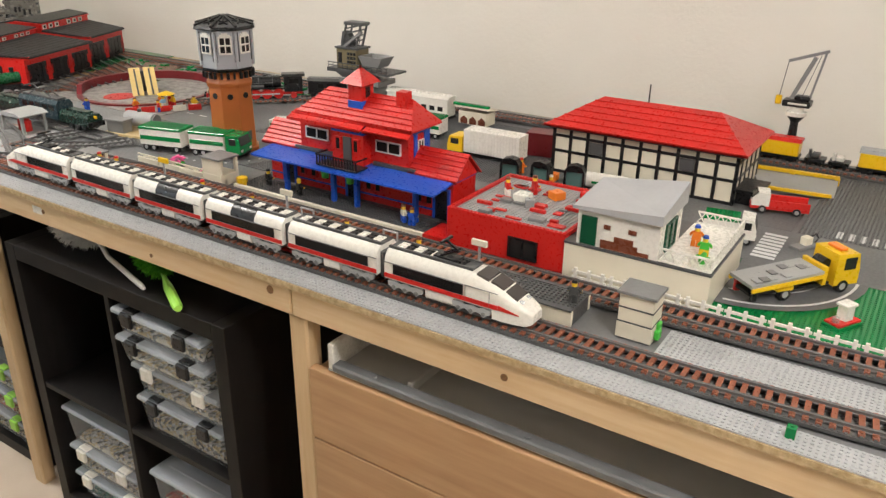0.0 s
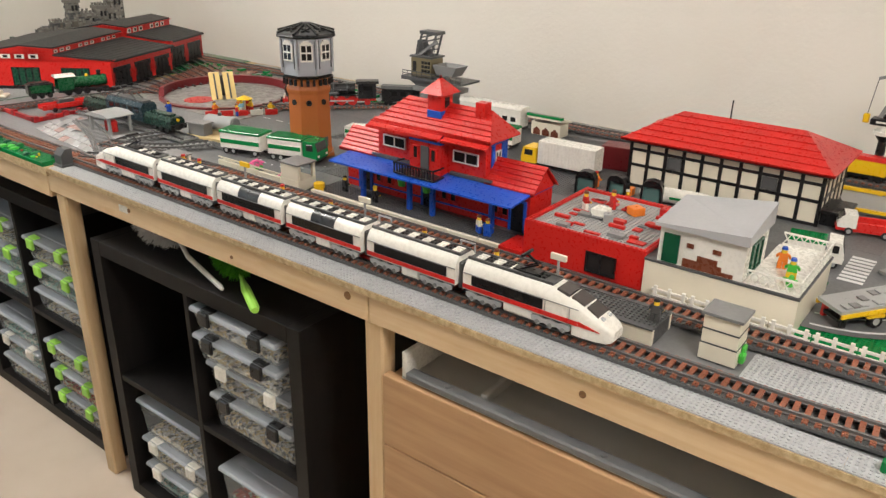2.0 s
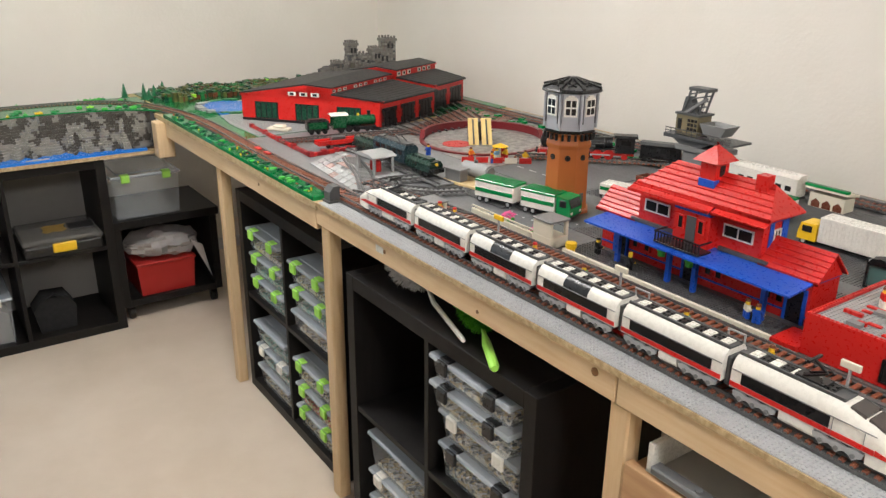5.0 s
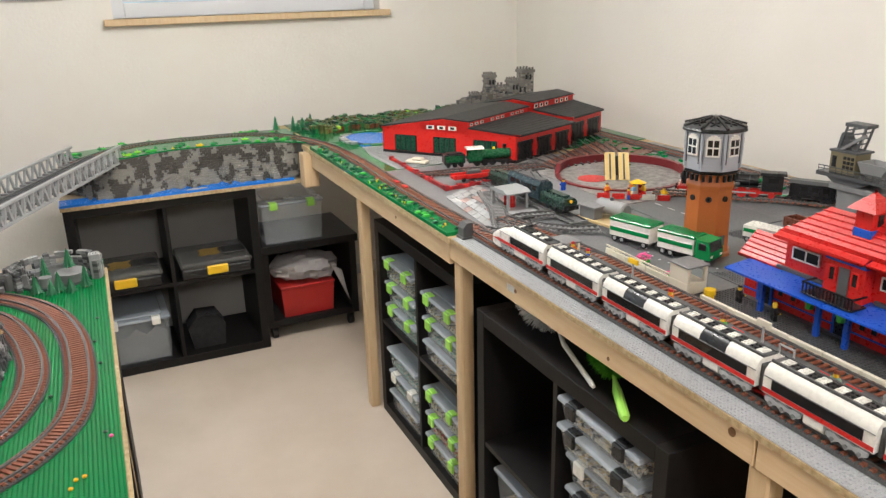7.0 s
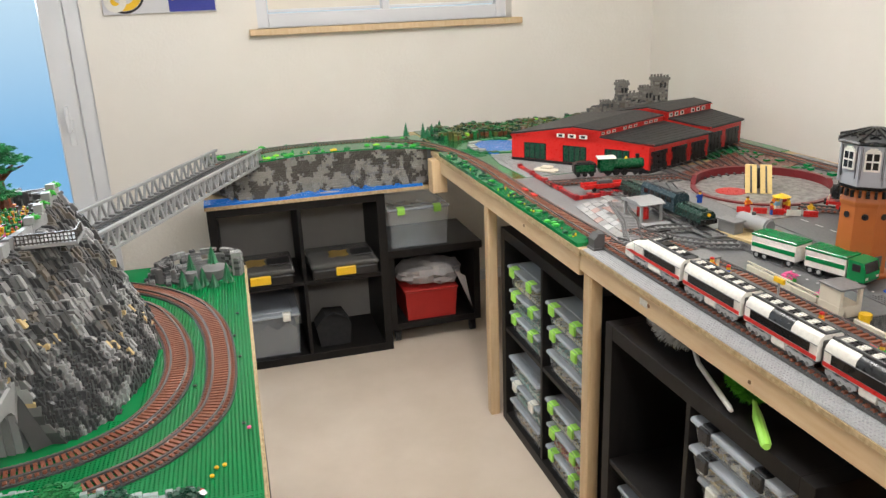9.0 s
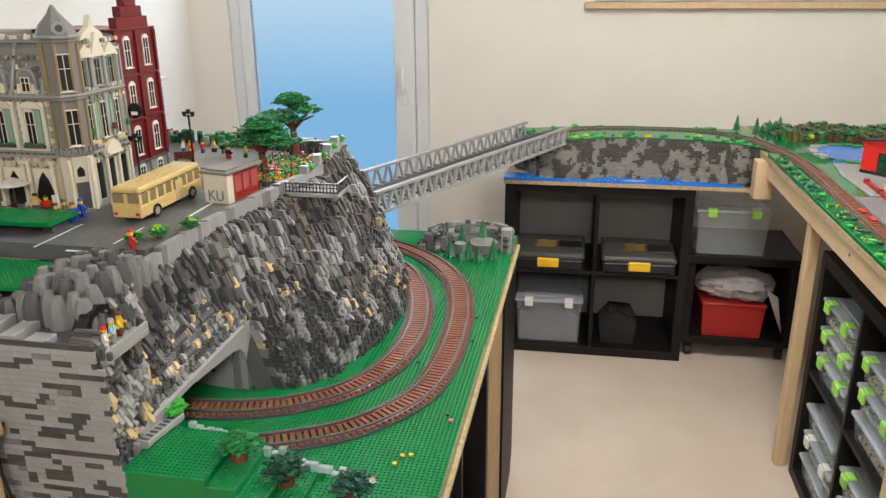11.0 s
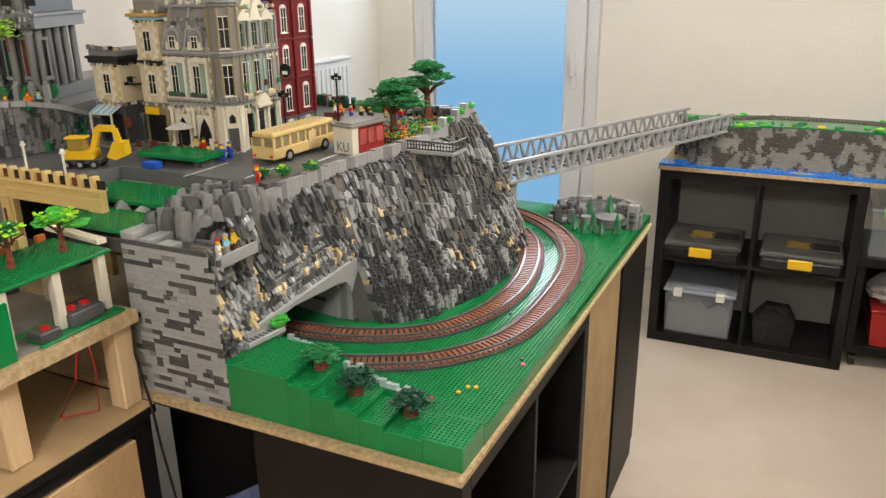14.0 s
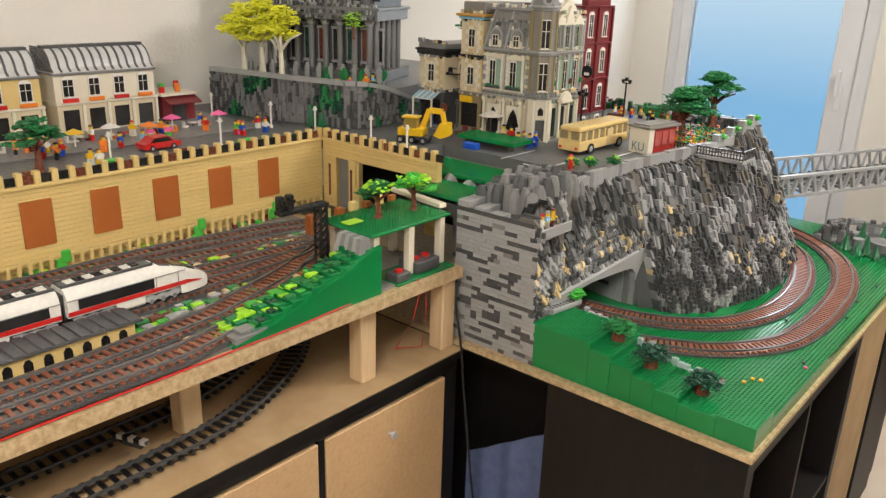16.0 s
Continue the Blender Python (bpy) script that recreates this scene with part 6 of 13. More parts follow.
part("bottom_panel", MB().cbox(-0.597, 0.993, 0.0, -0.175, 1.685, 0.038, 0.001), BLACKWOOD, cabs)
part("divider", MB().cbox(-0.590, 1.331, 0.038, -0.178, 1.347, 0.743, 0.001), BLACKWOOD, cabs)
part("shelf", MB().cbox(-0.590, 0.993, 0.382, -0.178, 1.331, 0.398, 0.001), BLACKWOOD, cabs)
part("shelf", MB().cbox(-0.590, 1.347, 0.382, -0.178, 1.685, 0.398, 0.001), BLACKWOOD, cabs)
part("back_panel", MB().box(-0.596, 0.993, 0.038, -0.591, 1.685, 0.743), BLACKWOOD, cabs)
fbp = thing("fibreboard_panel", "bare brown fibreboard panel under the table", "panel", pose(0, 0, 0))
part("board", MB().cbox(-0.60, 1.726, 0.0, -0.182, 2.0800, 0.781, 0.001), MDF, fbp)
part("batten", MB().cbox(-0.60, 2.0803, 0.0, -0.186, 2.0835, 0.781, 0.0005), PINE_UP, fbp)
cbp = thing("cabinet_panel", "black-brown closed cabinet under the table", "cabinet", pose(0, 0, 0))
part("carcass", MB().cbox(-0.60, 2.084, 0.0, -0.194, 2.415, 0.781, 0.001), BLACKWOOD, cbp)
part("door", MB().cbox(-0.1935, 2.084, 0.062, -0.175, 2.415, 0.779, 0.0015), BLACKWOOD, cbp, "plain black-brown door")
part("plinth", MB().cbox(-0.1935, 2.090, 0.0, -0.178, 2.410, 0.060, 0.001), BLACKWOOD, cbp)
for (x, y, z, mt2, lab) in ((-0.36, 1.10, 0.3985, plastic("red_tub", (0.48, 0.02, 0.04), 0.35), "dark red plastic tub in the shelf"), (-0.36, 1.09, 0.49, plastic("green_tub", (0.12, 0.50, 0.06), 0.35), "green plastic tub stacked in the shelf")):
    tb = thing("plastic_tub", lab, "tub", pose(x, y, z), "stacked plastic tubs")
    part("body", MB().loft([[(-0.11, -0.07, 0), (0.11, -0.07, 0), (0.11, 0.07, 0), (-0.11, 0.07, 0)], [(-0.13, -0.085, 0.075), (0.13, -0.085, 0.075), (0.13, 0.085, 0.075), (-0.13, 0.085, 0.075)]]), mt2, tb)
    part("lid", MB().cbox(-0.138, -0.093, 0.075, 0.138, 0.093, 0.088, 0.006), mt2, tb)
solo("floor_cloth", MB().cbox(-0.80, 0.98, 0.0005, -0.64, 2.0, 0.012, 0.004), CLOTH_SHEEN, "blue-grey woven cloth under the table", "cloth")
# added board that hides the lit wall, so the gap under the table stays dark
solo("dark_board", MB().box(-1.0, 1.14, 0.0, -0.605, 1.15, 0.781), BLACKWOOD, "black-brown board added to shade the gap behind the bluish sheet", "board")
# folded sheet whose blue colour stands in for the reflection on black cabinet panels
solo("hanging_cloth", MB().loft([[(-0.86 + 0.0112 * k, 1.03 + 0.008 * math.sin(k * 0.9), 0.012), (-0.86 + 0.0112 * k, 1.034 + 0.008 * math.sin(k * 0.9), 0.012), (-0.86 + 0.0112 * k, 1.034 + 0.003 * math.sin(k * 0.9), 0.47 + 0.007 * k), (-0.86 + 0.0112 * k, 1.03 + 0.003 * math.sin(k * 0.9), 0.47 + 0.007 * k)] for k in range(22)]), CLOTH_SHEEN, "blue-grey sheet painted as the bluish reflection on black panels", "cloth")
solo("cable", MB().tube([(-0.83, 0.925, 0.96), (-0.822, 0.915, 0.90), (-0.80, 0.915, 0.80), (-0.79, 0.915, 0.72), (-0.77, 0.93, 0.5), (-0.76, 0.95, 0.35), (-0.735, 0.955, 0.2), (-0.74, 0.95, 0.012)], 0.0028, 6), BLACK, "thin black cable hanging down", "cable")

# green land on it, with terraces at the near edge
gl = thing("green_land", "green studded toy landscape with terraced edge", "toy landscape", pose(0, 0, 0))
part("slab", MB().box(-0.86, 1.04, 0.7995, -0.172, 2.415, WEST), GREEN, gl)
STEPS = ((-0.645, -0.508, 0.896), (-0.508, -0.460, 0.884), (-0.460, -0.412, 0.872), (-0.412, -0.365, 0.861), (-0.365, -0.316, 0.851), (-0.316, -0.244, 0.840), (-0.244, -0.172, 0.846))
for i, (x0, x1, z) in enumerate(STEPS):
    yb = 1.085 if i < 4 else 1.040
    part("terrace", MB().cbox(x0, 0.952, 0.7995, x1 - 0.0004, yb, z, 0.0006), GREEN, gl, "green plate terrace")
    part("stud_field", MB().studs(x1 - 0.008 * int((x1 - x0) / 0.008 + 0.01), 0.956, x1, yb - 0.002, z, 8), GREEN, gl, "rows of studs", "stuff")


def near_track(x, y):
    for pts in (outer, inner):
        for px, py, _ in pts[::2]:
            if (px - x) ** 2 + (py - y) ** 2 < 0.031 ** 2:
                return True
    return False


def mountain_side(x, y):
    return (y > 1.30 and x < -0.47) or x < -0.60 or (1.40 < y < 2.0 and x < -0.415) or near_track(x, y) or (y < 1.09 and x < -0.365)


part("stud_field", MB().studs(-0.66, 1.043, -0.174, 2.412, WEST, 8, skip=mountain_side), GREEN, gl, "rows of studs", "stuff")
rnd = random.Random(21)
for (x, y, mat) in ((-0.26, 1.13, YELLOW), (-0.238, 1.16, YELLOW), (-0.252, 1.155, YELLOW), (-0.19, 1.28, PINK), (-0.20, 1.62, DGREEN), (-0.21, 1.75, DGREEN), (-0.20, 1.9, DGREEN), (-0.30, 1.50, DGREEN), (-0.20, 1.30, DGREEN)):
    f = thing("toy_flower", "tiny plastic flower on the green plates", "toy flower", pose(x, y, WEST), "toy flowers")
    part("stem", MB().cyl(0, 0, 0, 0.0016, 0.004, 6), GREEN, f)
    part("blossom", MB().cyl(0, 0, 0.004, 0.0042, 0.003, 8), mat, f)
fl = thing("toy_flower", "white and red toy flower at the terrace edge", "toy flower", pose(-0.275, 1.035, 0.855), "toy flowers")
part("stem", MB().cyl(0, 0, 0, 0.002, 0.008, 6), GREEN, fl)
part("blossom", MB().cyl(0, 0, 0.008, 0.007, 0.004, 10), WHITE, fl)
part("blossom", MB().cyl(0.004, 0.004, 0.012, 0.004, 0.004, 10), RED, fl)

# ---- the mountain ----
DARKTAUPE = plastic("taupe_plastic", (0.13, 0.115, 0.095), 0.4, 0.2, 0.4)
BASE = smooth([(x, y, 0) for x, y in ((-0.650, 0.957), (-0.652, 1.06), (-0.655, 1.16), (-0.645, 1.27), (-0.575, 1.335), (-0.51, 1.375), (-0.455, 1.45), (-0.42, 1.56), (-0.405, 1.70), (-0.415, 1.86), (-0.45, 1.99), (-0.52, 2.09), (-0.64, 2.16), (-0.80, 2.19))], 8)
CREST = smooth([(x, y, 0) for x, y in ((-0.672, 0.957), (-0.695, 1.06), (-0.715, 1.16), (-0.715, 1.27), (-0.705, 1.35), (-0.695, 1.43), (-0.675, 1.52), (-0.655, 1.62), (-0.625, 1.75), (-0.605, 1.87), (-0.605, 1.97), (-0.65, 2.03), (-0.74, 2.06), (-0.85, 2.07))], 8)
ZCREST = [1.10, 1.13, 1.15, 1.156, 1.16, 1.163, 1.167, 1.172, 1.18, 1.19, 1.195, 1.195, 1.19, 1.18]


def along(pts, u):
    k = u * (len(pts) - 1)
    i = min(int(k), len(pts) - 2)
    return Vector(pts[i]).lerp(Vector(pts[i + 1]), k - i)


def crest_z(u):
    k = u * (len(ZCREST) - 1)
    i = min(int(k), len(ZCREST) - 2)
    return ZCREST[i] + (ZCREST[i + 1] - ZCREST[i]) * (k - i)


def hill(u, v):
    """A point of the rock face: u along it, v from foot to crest."""
    a, b, z1 = along(BASE, u), along(CREST, u), crest_z(u)
    e = v ** 1.25
    p = a.lerp(b, e)
    p.z = WEST - 0.002 + (z1 - WEST) * v
    out = (a - b)
    out.z = 0
    out.normalize()
    d = 0.014 * noise.noise(Vector((u * 26, v * 1.3, 0.0))) + 0.010 * noise.noise(Vector((u * 9, v * 4, 3.0)))
    if u < 0.30:
        d *= 0.4
    return p + out * d, out


mn = thing("mountain", "grey toy mountain built of slope bricks", "toy mountain", pose(0, 0, 0))
core = MB()
NU, NV = 60, 10
cv = []
for i in range(NU + 1):
    for j in range(NV + 1):
        p, o = hill(i / NU, j / NV)
        cv.append(tuple(p - o * 0.012))
cf = []
for i in range(NU):
    for j in range(NV):
        u, v = (i + 0.5) / NU, (j + 0.5) / NV
        y = along(BASE, u).y
        if 1.08 < y < 1.335 and u < 0.42 and v < 0.30:
            continue
        cf.append((i * (NV + 1) + j, (i + 1) * (NV + 1) + j, (i + 1) * (NV + 1) + j + 1, i * (NV + 1) + j + 1))
core.add(cv, cf)
part("core", core, DGREY, mn, "dark inner rock face")
part("plateau", MB().prism([(-0.665, 0.97), *[(along(CREST, k / 20).x - 0.01, along(CREST, k / 20).y) for k in range(1, 21)], (-1.0, 2.06), (-1.0, 0.97)], 1.07, 1.098, "z"), DGREY, mn)

LENB = sum((Vector(BASE[i + 1]) - Vector(BASE[i])).length for i in range(len(BASE) - 1))


def in_portal(yb, z):
    """The face cut away for the tunnel portal."""
    return 1.03 < yb < 1.350 and z < WEST + 0.085 + 0.055 * (yb - 1.03) / 0.345


GROUPS = {m.name: MB() for m in (DGREY, MGREY, LGREY, TAN, DARKTAUPE)}
rnd = random.Random(3)
singles = 0
nu = int(LENB / 0.0080)
shared = {}


def rock_brick(h, kind, w=0.0078):
    """kind 0 plain block, 1 steep slope standing proud at its foot, 2 slope with a lip, 3 thin leaning slope."""
    d = -0.036
    if kind == 0:
        return MB().box(-w / 2, d, 0, w / 2, 0.004, h)
    if kind == 1:
        return MB().prism([(d, 0), (0.009, 0), (0.009, 0.003), (-0.001, h - 0.0012), (-0.001, h), (d, h)], -w / 2, w / 2, "x")
    if kind == 2:
        return MB().prism([(d, 0), (0.006, 0), (0.008, h * 0.40), (0.0, h * 0.9), (0.0, h), (d, h)], -w / 2, w / 2, "x")
    return MB().prism([(d, 0), (0.012, 0), (0.012, 0.0025), (0.001, h), (d, h)], -w / 2, w / 2, "x")


def fold(u, v):
    """The flutes of the face: how far a column stands proud."""
    a = 0.013 * noise.noise(Vector((u * 34, v * 1.2, 5.0))) + 0.009 * noise.noise(Vector((u * 88, v * 2.0, 1.0)))
    return 0.004 * round(a / 0.004)


for i in range(nu):
    u = (i + 0.5) / nu
    z1 = crest_z(u)
    top = z1 - (0.026 if 0.14 < u < 0.66 else 0.0) + rnd.uniform(-0.006, 0.004)
    z = WEST - BH * rnd.random()
    yb = along(BASE, u).y
    while z < top:
        v = max(0.0, (z - WEST) / (z1 - WEST))
        edge = v + 0.20 * noise.noise(Vector((u * 13, 2.0, 0.5)))
        upper = edge > (0.46 if u > 0.36 else 0.62)
        pebbly = not upper and 0.34 < u < 0.66 and edge < 0.30
        if pebbly:
            n, kind = 1, 0
        elif upper:
            n, kind = rnd.choices(((3, 1), (2, 1), (3, 2), (2, 0), (3, 3)), (6, 3, 3, 1, 2))[0]
        else:
            n, kind = rnd.choices(((1, 0), (2, 0), (2, 1), (2, 3), (1, 1)), (6, 2, 2, 2, 1))[0]
        h = n * BH
        if in_portal(yb, z) or (0.998 < yb < 1.062 and 1.072 < z < 1.118):
            z += BH
            continue
        p, o = hill(min(1, u), min(1, max(0.0, (z + h * 0.5 - WEST) / (z1 - WEST))))
        p.z = z
        out = fold(u, v) * (1.25 if upper else 0.55) + (rnd.choice((-0.004, 0.0, 0.0, 0.0, 0.004, 0.007)) if not pebbly else 0.004 * (i % 2) + rnd.choice((0.0, 0.0, 0.004)))
        p = p + o * out
        c = 1.35 * noise.noise(Vector((u * 30, v * 5.0, 7.0))) + 0.65 * noise.noise(Vector((u * 105, v * 10, 1.0))) + rnd.uniform(-0.16, 0.16)
        if pebbly:
            c = 1.7 * noise.noise(Vector((u * 46, v * 9.0, 27.0))) + rnd.uniform(-0.12, 0.12)
        elif u < 0.34 and not upper:
            c += 0.20
        elif kind == 3:
            c += 0.30
        tanp = noise.noise(Vector((u * 44, v * 11, 15.0)))
        mat = DGREY if c < 0.19 else MGREY if c < 0.47 else LGREY
        if upper and c < -0.42:
            mat = DARKTAUPE
        if v < 0.66 and not pebbly and tanp > 0.30 and n < 3 and rnd.random() < 0.62:
            mat = TAN
        M = Matrix.Translation(p) @ Matrix.Rotation(math.atan2(o.y, o.x) - math.pi / 2 + rnd.uniform(-0.05, 0.05), 4, "Z")
        wide = upper and kind in (1, 2) and rnd.random() < 0.26 and h < top - z
        if wide:
            M = Matrix.Translation(o * rnd.uniform(0.002, 0.005)) @ M
        hb = min(h, top - z + 0.004)
        if not wide and hb == h and singles < 300 and yb < 1.45 and rnd.random() < 0.22:
            key = (n, kind, mat.name)
            if key not in shared:
                me = mesh_of("rock_brick", rock_brick(h, kind), False)
                me.materials.append(mat)
                shared[key] = me
            ob = new("rock_brick", shared[key])
            ob.parent = mn
            ob.matrix_basis = M
            singles += 1
        else:
            b = rock_brick(hb, kind, 0.0157 if wide else 0.0078)
            g = GROUPS[mat.name]
            g.add([tuple(M @ Vector(k)) for k in b.v], b.f)
            if kind == 0:
                tp_ = M @ Vector((0, 0.0, hb))
                g.cyl(tp_.x, tp_.y, tp_.z, 0.0024, 0.0017, 6)
        z += h
for m in (DGREY, MGREY, LGREY, TAN, DARKTAUPE):
    part("rock_face", GROUPS[m.name], m, mn, "stepped and sloping rock bricks", "stuff")
# grey wall along the crest, under the street
rnd = random.Random(4)
for k in range(46):
    f0, f1 = 0.14 + 0.52 * k / 46, 0.14 + 0.52 * (k + 1) / 46
    a, b = along(CREST, f0), along(CREST, f1)
    za, hh = crest_z(0.14 + 0.52 * (k // 6) / 7.6), 0.005
    pr = 0.012
    part("crest_block", MB().loft([[(a.x - 0.004, a.y, za - 0.030), (a.x + pr, a.y, za - 0.030), (a.x + pr, a.y, za + hh), (a.x - 0.004, a.y, za + hh)], [(b.x - 0.004, b.y - 0.0005, za - 0.030), (b.x + pr, b.y - 0.0005, za - 0.030), (b.x + pr, b.y - 0.0005, za + hh), (b.x - 0.004, b.y - 0.0005, za + hh)]]), LGREY if rnd.random() < 0.85 else MGREY, mn)
# tunnel portal
por = thing("tunnel_portal", "light grey arched tunnel portal in the mountain", "tunnel portal", pose(-0.648, 1.065, WEST, 0, 0, -8))
pts = [(-0.04, 0), (0.045, 0), (0.045, 0.064), (0.052, 0.082), (0.068, 0.094), (0.10, 0.100), (0.235, 0.102), (0.256, 0.097), (0.268, 0.084), (0.271, 0.066), (0.271, 0), (0.335, 0), (0.335, 0.120), (0.305, 0.142), (-0.04, 0.088)]
part("arch", MB().prism(pts, -0.014, 0.0, "x"), LGREY, por, "smooth light grey arch wall")
part("cap", MB().loft([[(0.0, -0.04, 0.0885), (0.0, 0.305, 0.1425), (-0.035, 0.305, 0.1425), (-0.035, -0.04, 0.0885)], [(-0.003, -0.04, 0.0905), (-0.003, 0.305, 0.1445), (-0.035, 0.305, 0.146), (-0.035, -0.04, 0.092)]]), LGREY, por, "thin light grey coping")
scr = {m.name: MB() for m in (DGREY, MGREY, LGREY, TAN)}
rnd = random.Random(41)
for i in range(46):
    s = -0.035 + 0.008 * i
    zc = 0.090 + 0.1565 * (s + 0.04) if s < 0.305 else 0.142 - 0.7 * (s - 0.305)
    for k in range(6):
        c = noise.noise(Vector((s * 30, k * 0.6, 8.0))) + rnd.uniform(-0.3, 0.3)
        mt = DGREY if c < 0.05 else MGREY if c < 0.28 else LGREY if c < 0.42 else TAN
        xo = -0.006 - 0.0075 * k - rnd.choice((0.0, 0.0, 0.004))
        scr[mt.name].prism([(-0.075, zc - 0.004 + 0.012 * k), (xo, zc - 0.004 + 0.012 * k), (xo, zc + 0.002 + 0.012 * k), (xo - (0.0 if k % 2 else 0.005), zc + 0.0085 + 0.012 * k), (-0.075, zc + 0.0085 + 0.012 * k)], s, s + 0.0077, "y")
for i in range(12):
    s = 0.336 + 0.008 * i
    for k in range(15):
        c = noise.noise(Vector((s * 40, k * 0.5, 18.0))) + rnd.uniform(-0.3, 0.3)
        mt = DGREY if c < 0.12 else MGREY if c < 0.34 else LGREY
        xo = 0.030 + 0.35 * (s - 0.336) - 0.0045 * k - rnd.choice((0.0, 0.003, 0.006))
        scr[mt.name].box(-0.08, s, 0.0096 * k, xo, s + 0.0077, 0.0096 * k + 0.0093)
        if rnd.random() < 0.5:
            scr[mt.name].cyl(xo - 0.004, s + 0.004, 0.0096 * k + 0.0093, 0.0024, 0.0016, 6)
for mt in (DGREY, MGREY, LGREY, TAN):
    part("rock_face", scr[mt.name], mt, por, "small stepped rock bricks over the arch", "stuff")
for d, y1, zz, mt in ((-0.0145, 0.270, 0.099, MGREY), (-0.030, 0.267, 0.096, LGREY)):
    part("inner_arch", MB().prism([(y1 - 0.004, 0), (y1 + 0.003, 0), (y1 + 0.003, zz - 0.020), (y1 - 0.006, zz - 0.002), (y1 - 0.024, zz + 0.004), (0.10, zz + 0.004), (0.10, zz - 0.004), (y1 - 0.030, zz - 0.006), (y1 - 0.012, zz - 0.010), (y1 - 0.004, zz - 0.026)], d - 0.014, d, "x"), mt, por)
part("inner_wall", MB().box(-0.30, 0.2635, 0.0, -0.045, 0.270, 0.105), LGREY, por)
part("inner_wall", MB().box(-0.218, -0.04, 0.0, -0.210, 0.263, 0.105), LGREY, por)
part("tunnel_roof", MB().box(-0.31, -0.04, 0.106, -0.06, 0.30, 0.112), DGREY, por)
rnd = random.Random(23)
for r in range(10):
    z = 0.002 + 0.0100 * r
    for k in range(9):
        if noise.noise(Vector((k * 0.5, r * 0.7, 3.3))) > 0.10:
            x = -0.285 + 0.024 * k
            part("dark_brick", MB().box(x, 0.2622, z, x + 0.0236, 0.2640, z + 0.0096), DGREY, por)
            part("dark_brick", MB().box(-0.2105, -0.02 + 0.028 * k, z, -0.2085, 0.0076 + 0.028 * k, z + 0.0096), DGREY, por)
part("bracket", MB().cbox(-0.002, -0.05, 0.070, 0.022, 0.045, 0.080, 0.001).prism([(0.0, 0.044), (0.022, 0.070), (0.0, 0.070)], -0.05, 0.045, "y"), LGREY, por, "light grey sloping bracket")
for k in range(8):
    part("grille_slot", MB().box(0.004, -0.046 + 0.011 * k, 0.0795, 0.018, -0.040 + 0.011 * k, 0.0806), DGREY, por)
part("vine", MB().cbox(0.001, 0.300, 0.070, 0.006, 0.314, 0.082, 0.001).cbox(0.001, 0.293, 0.078, 0.007, 0.304, 0.094, 0.001).cbox(0.001, 0.302, 0.058, 0.006, 0.310, 0.072, 0.001), BGREEN, por)

# cave ledge with figures
lg = thing("rock_ledge", "light grey railed ledge at a small cave", "ledge", pose(-0.665, 0.965, 1.07))
part("slab", MB().cbox(-0.045, 0, 0, 0.018, 0.115, 0.010, 0.0006), LGREY, lg)
part("rail", MB().cbox(0.013, 0.0, 0.010, 0.018, 0.115, 0.022, 0.0006), LGREY, lg)
for k in range(7):
    part("merlon", MB().cbox(-0.046 + 0.011 * k, -0.004, 0.010, -0.039 + 0.011 * k, 0.003, 0.030 if k % 2 else 0.022, 0.0006), DGREY, lg)
# solid black panel in the arch paints the shade of the cave's inside
part("cave_mouth", MB().prism([(0.030, 0.010), (0.098, 0.010), (0.098, 0.040), (0.086, 0.054), (0.064, 0.060), (0.042, 0.054), (0.030, 0.040)], -0.055, -0.046, "x"), BLACK, lg)
part("cave_arch", MB().prism([(0.024, 0.010), (0.033, 0.010), (0.035, 0.037), (0.046, 0.051), (0.064, 0.056), (0.082, 0.051), (0.093, 0.037), (0.095, 0.010), (0.104, 0.010), (0.102, 0.042), (0.090, 0.060), (0.064, 0.068), (0.038, 0.060), (0.026, 0.042)], -0.045, -0.028, "x"), BLACK, lg, "black cave arch")
figure(-0.667, 0.995, 1.0802, 120, WHITE, WHITE, RED)
figure(-0.672, 1.022, 1.0802, 110, LGREY, CYAN, LGREY)
figure(-0.676, 1.048, 1.0802, 110, BROWN, YELLOW, BROWN)
rnd = random.Random(17)
for i in range(7):
    for j in range(8):
        x, y = -0.712 - 0.022 * i, 1.020 + 0.026 * j + 0.011 * (i % 2)
        e = max(0.0, 1 - ((y - 1.112) / 0.115) ** 2) * max(0.0, 1 - ((x + 0.755) / 0.115) ** 2)
        hh = 0.012 + 0.072 * e ** 0.55 + rnd.uniform(-0.006, 0.008)
        if e <= 0.02:
            continue
        a, b, c = 0.0150, 0.0120, 0.0075
        oct_ = lambda r, z: [(r * kx, r * ky, z) for kx, ky in ((-1, -0.5), (-0.5, -1), (0.5, -1), (1, -0.5), (1, 0.5), (0.5, 1), (-0.5, 1), (-1, 0.5))]
        solo("boulder_brick", MB().loft([oct_(a, 0), oct_(a, hh * 0.55), oct_(b, hh * 0.8), oct_(c, hh)]), DGREY if rnd.random() < 0.55 else MGREY, "grey faceted rock block on the mountain", "toy rock", pose(x, y, 1.0985, 0, 0, rnd.choice((0, 20, 45))), "rock blocks")

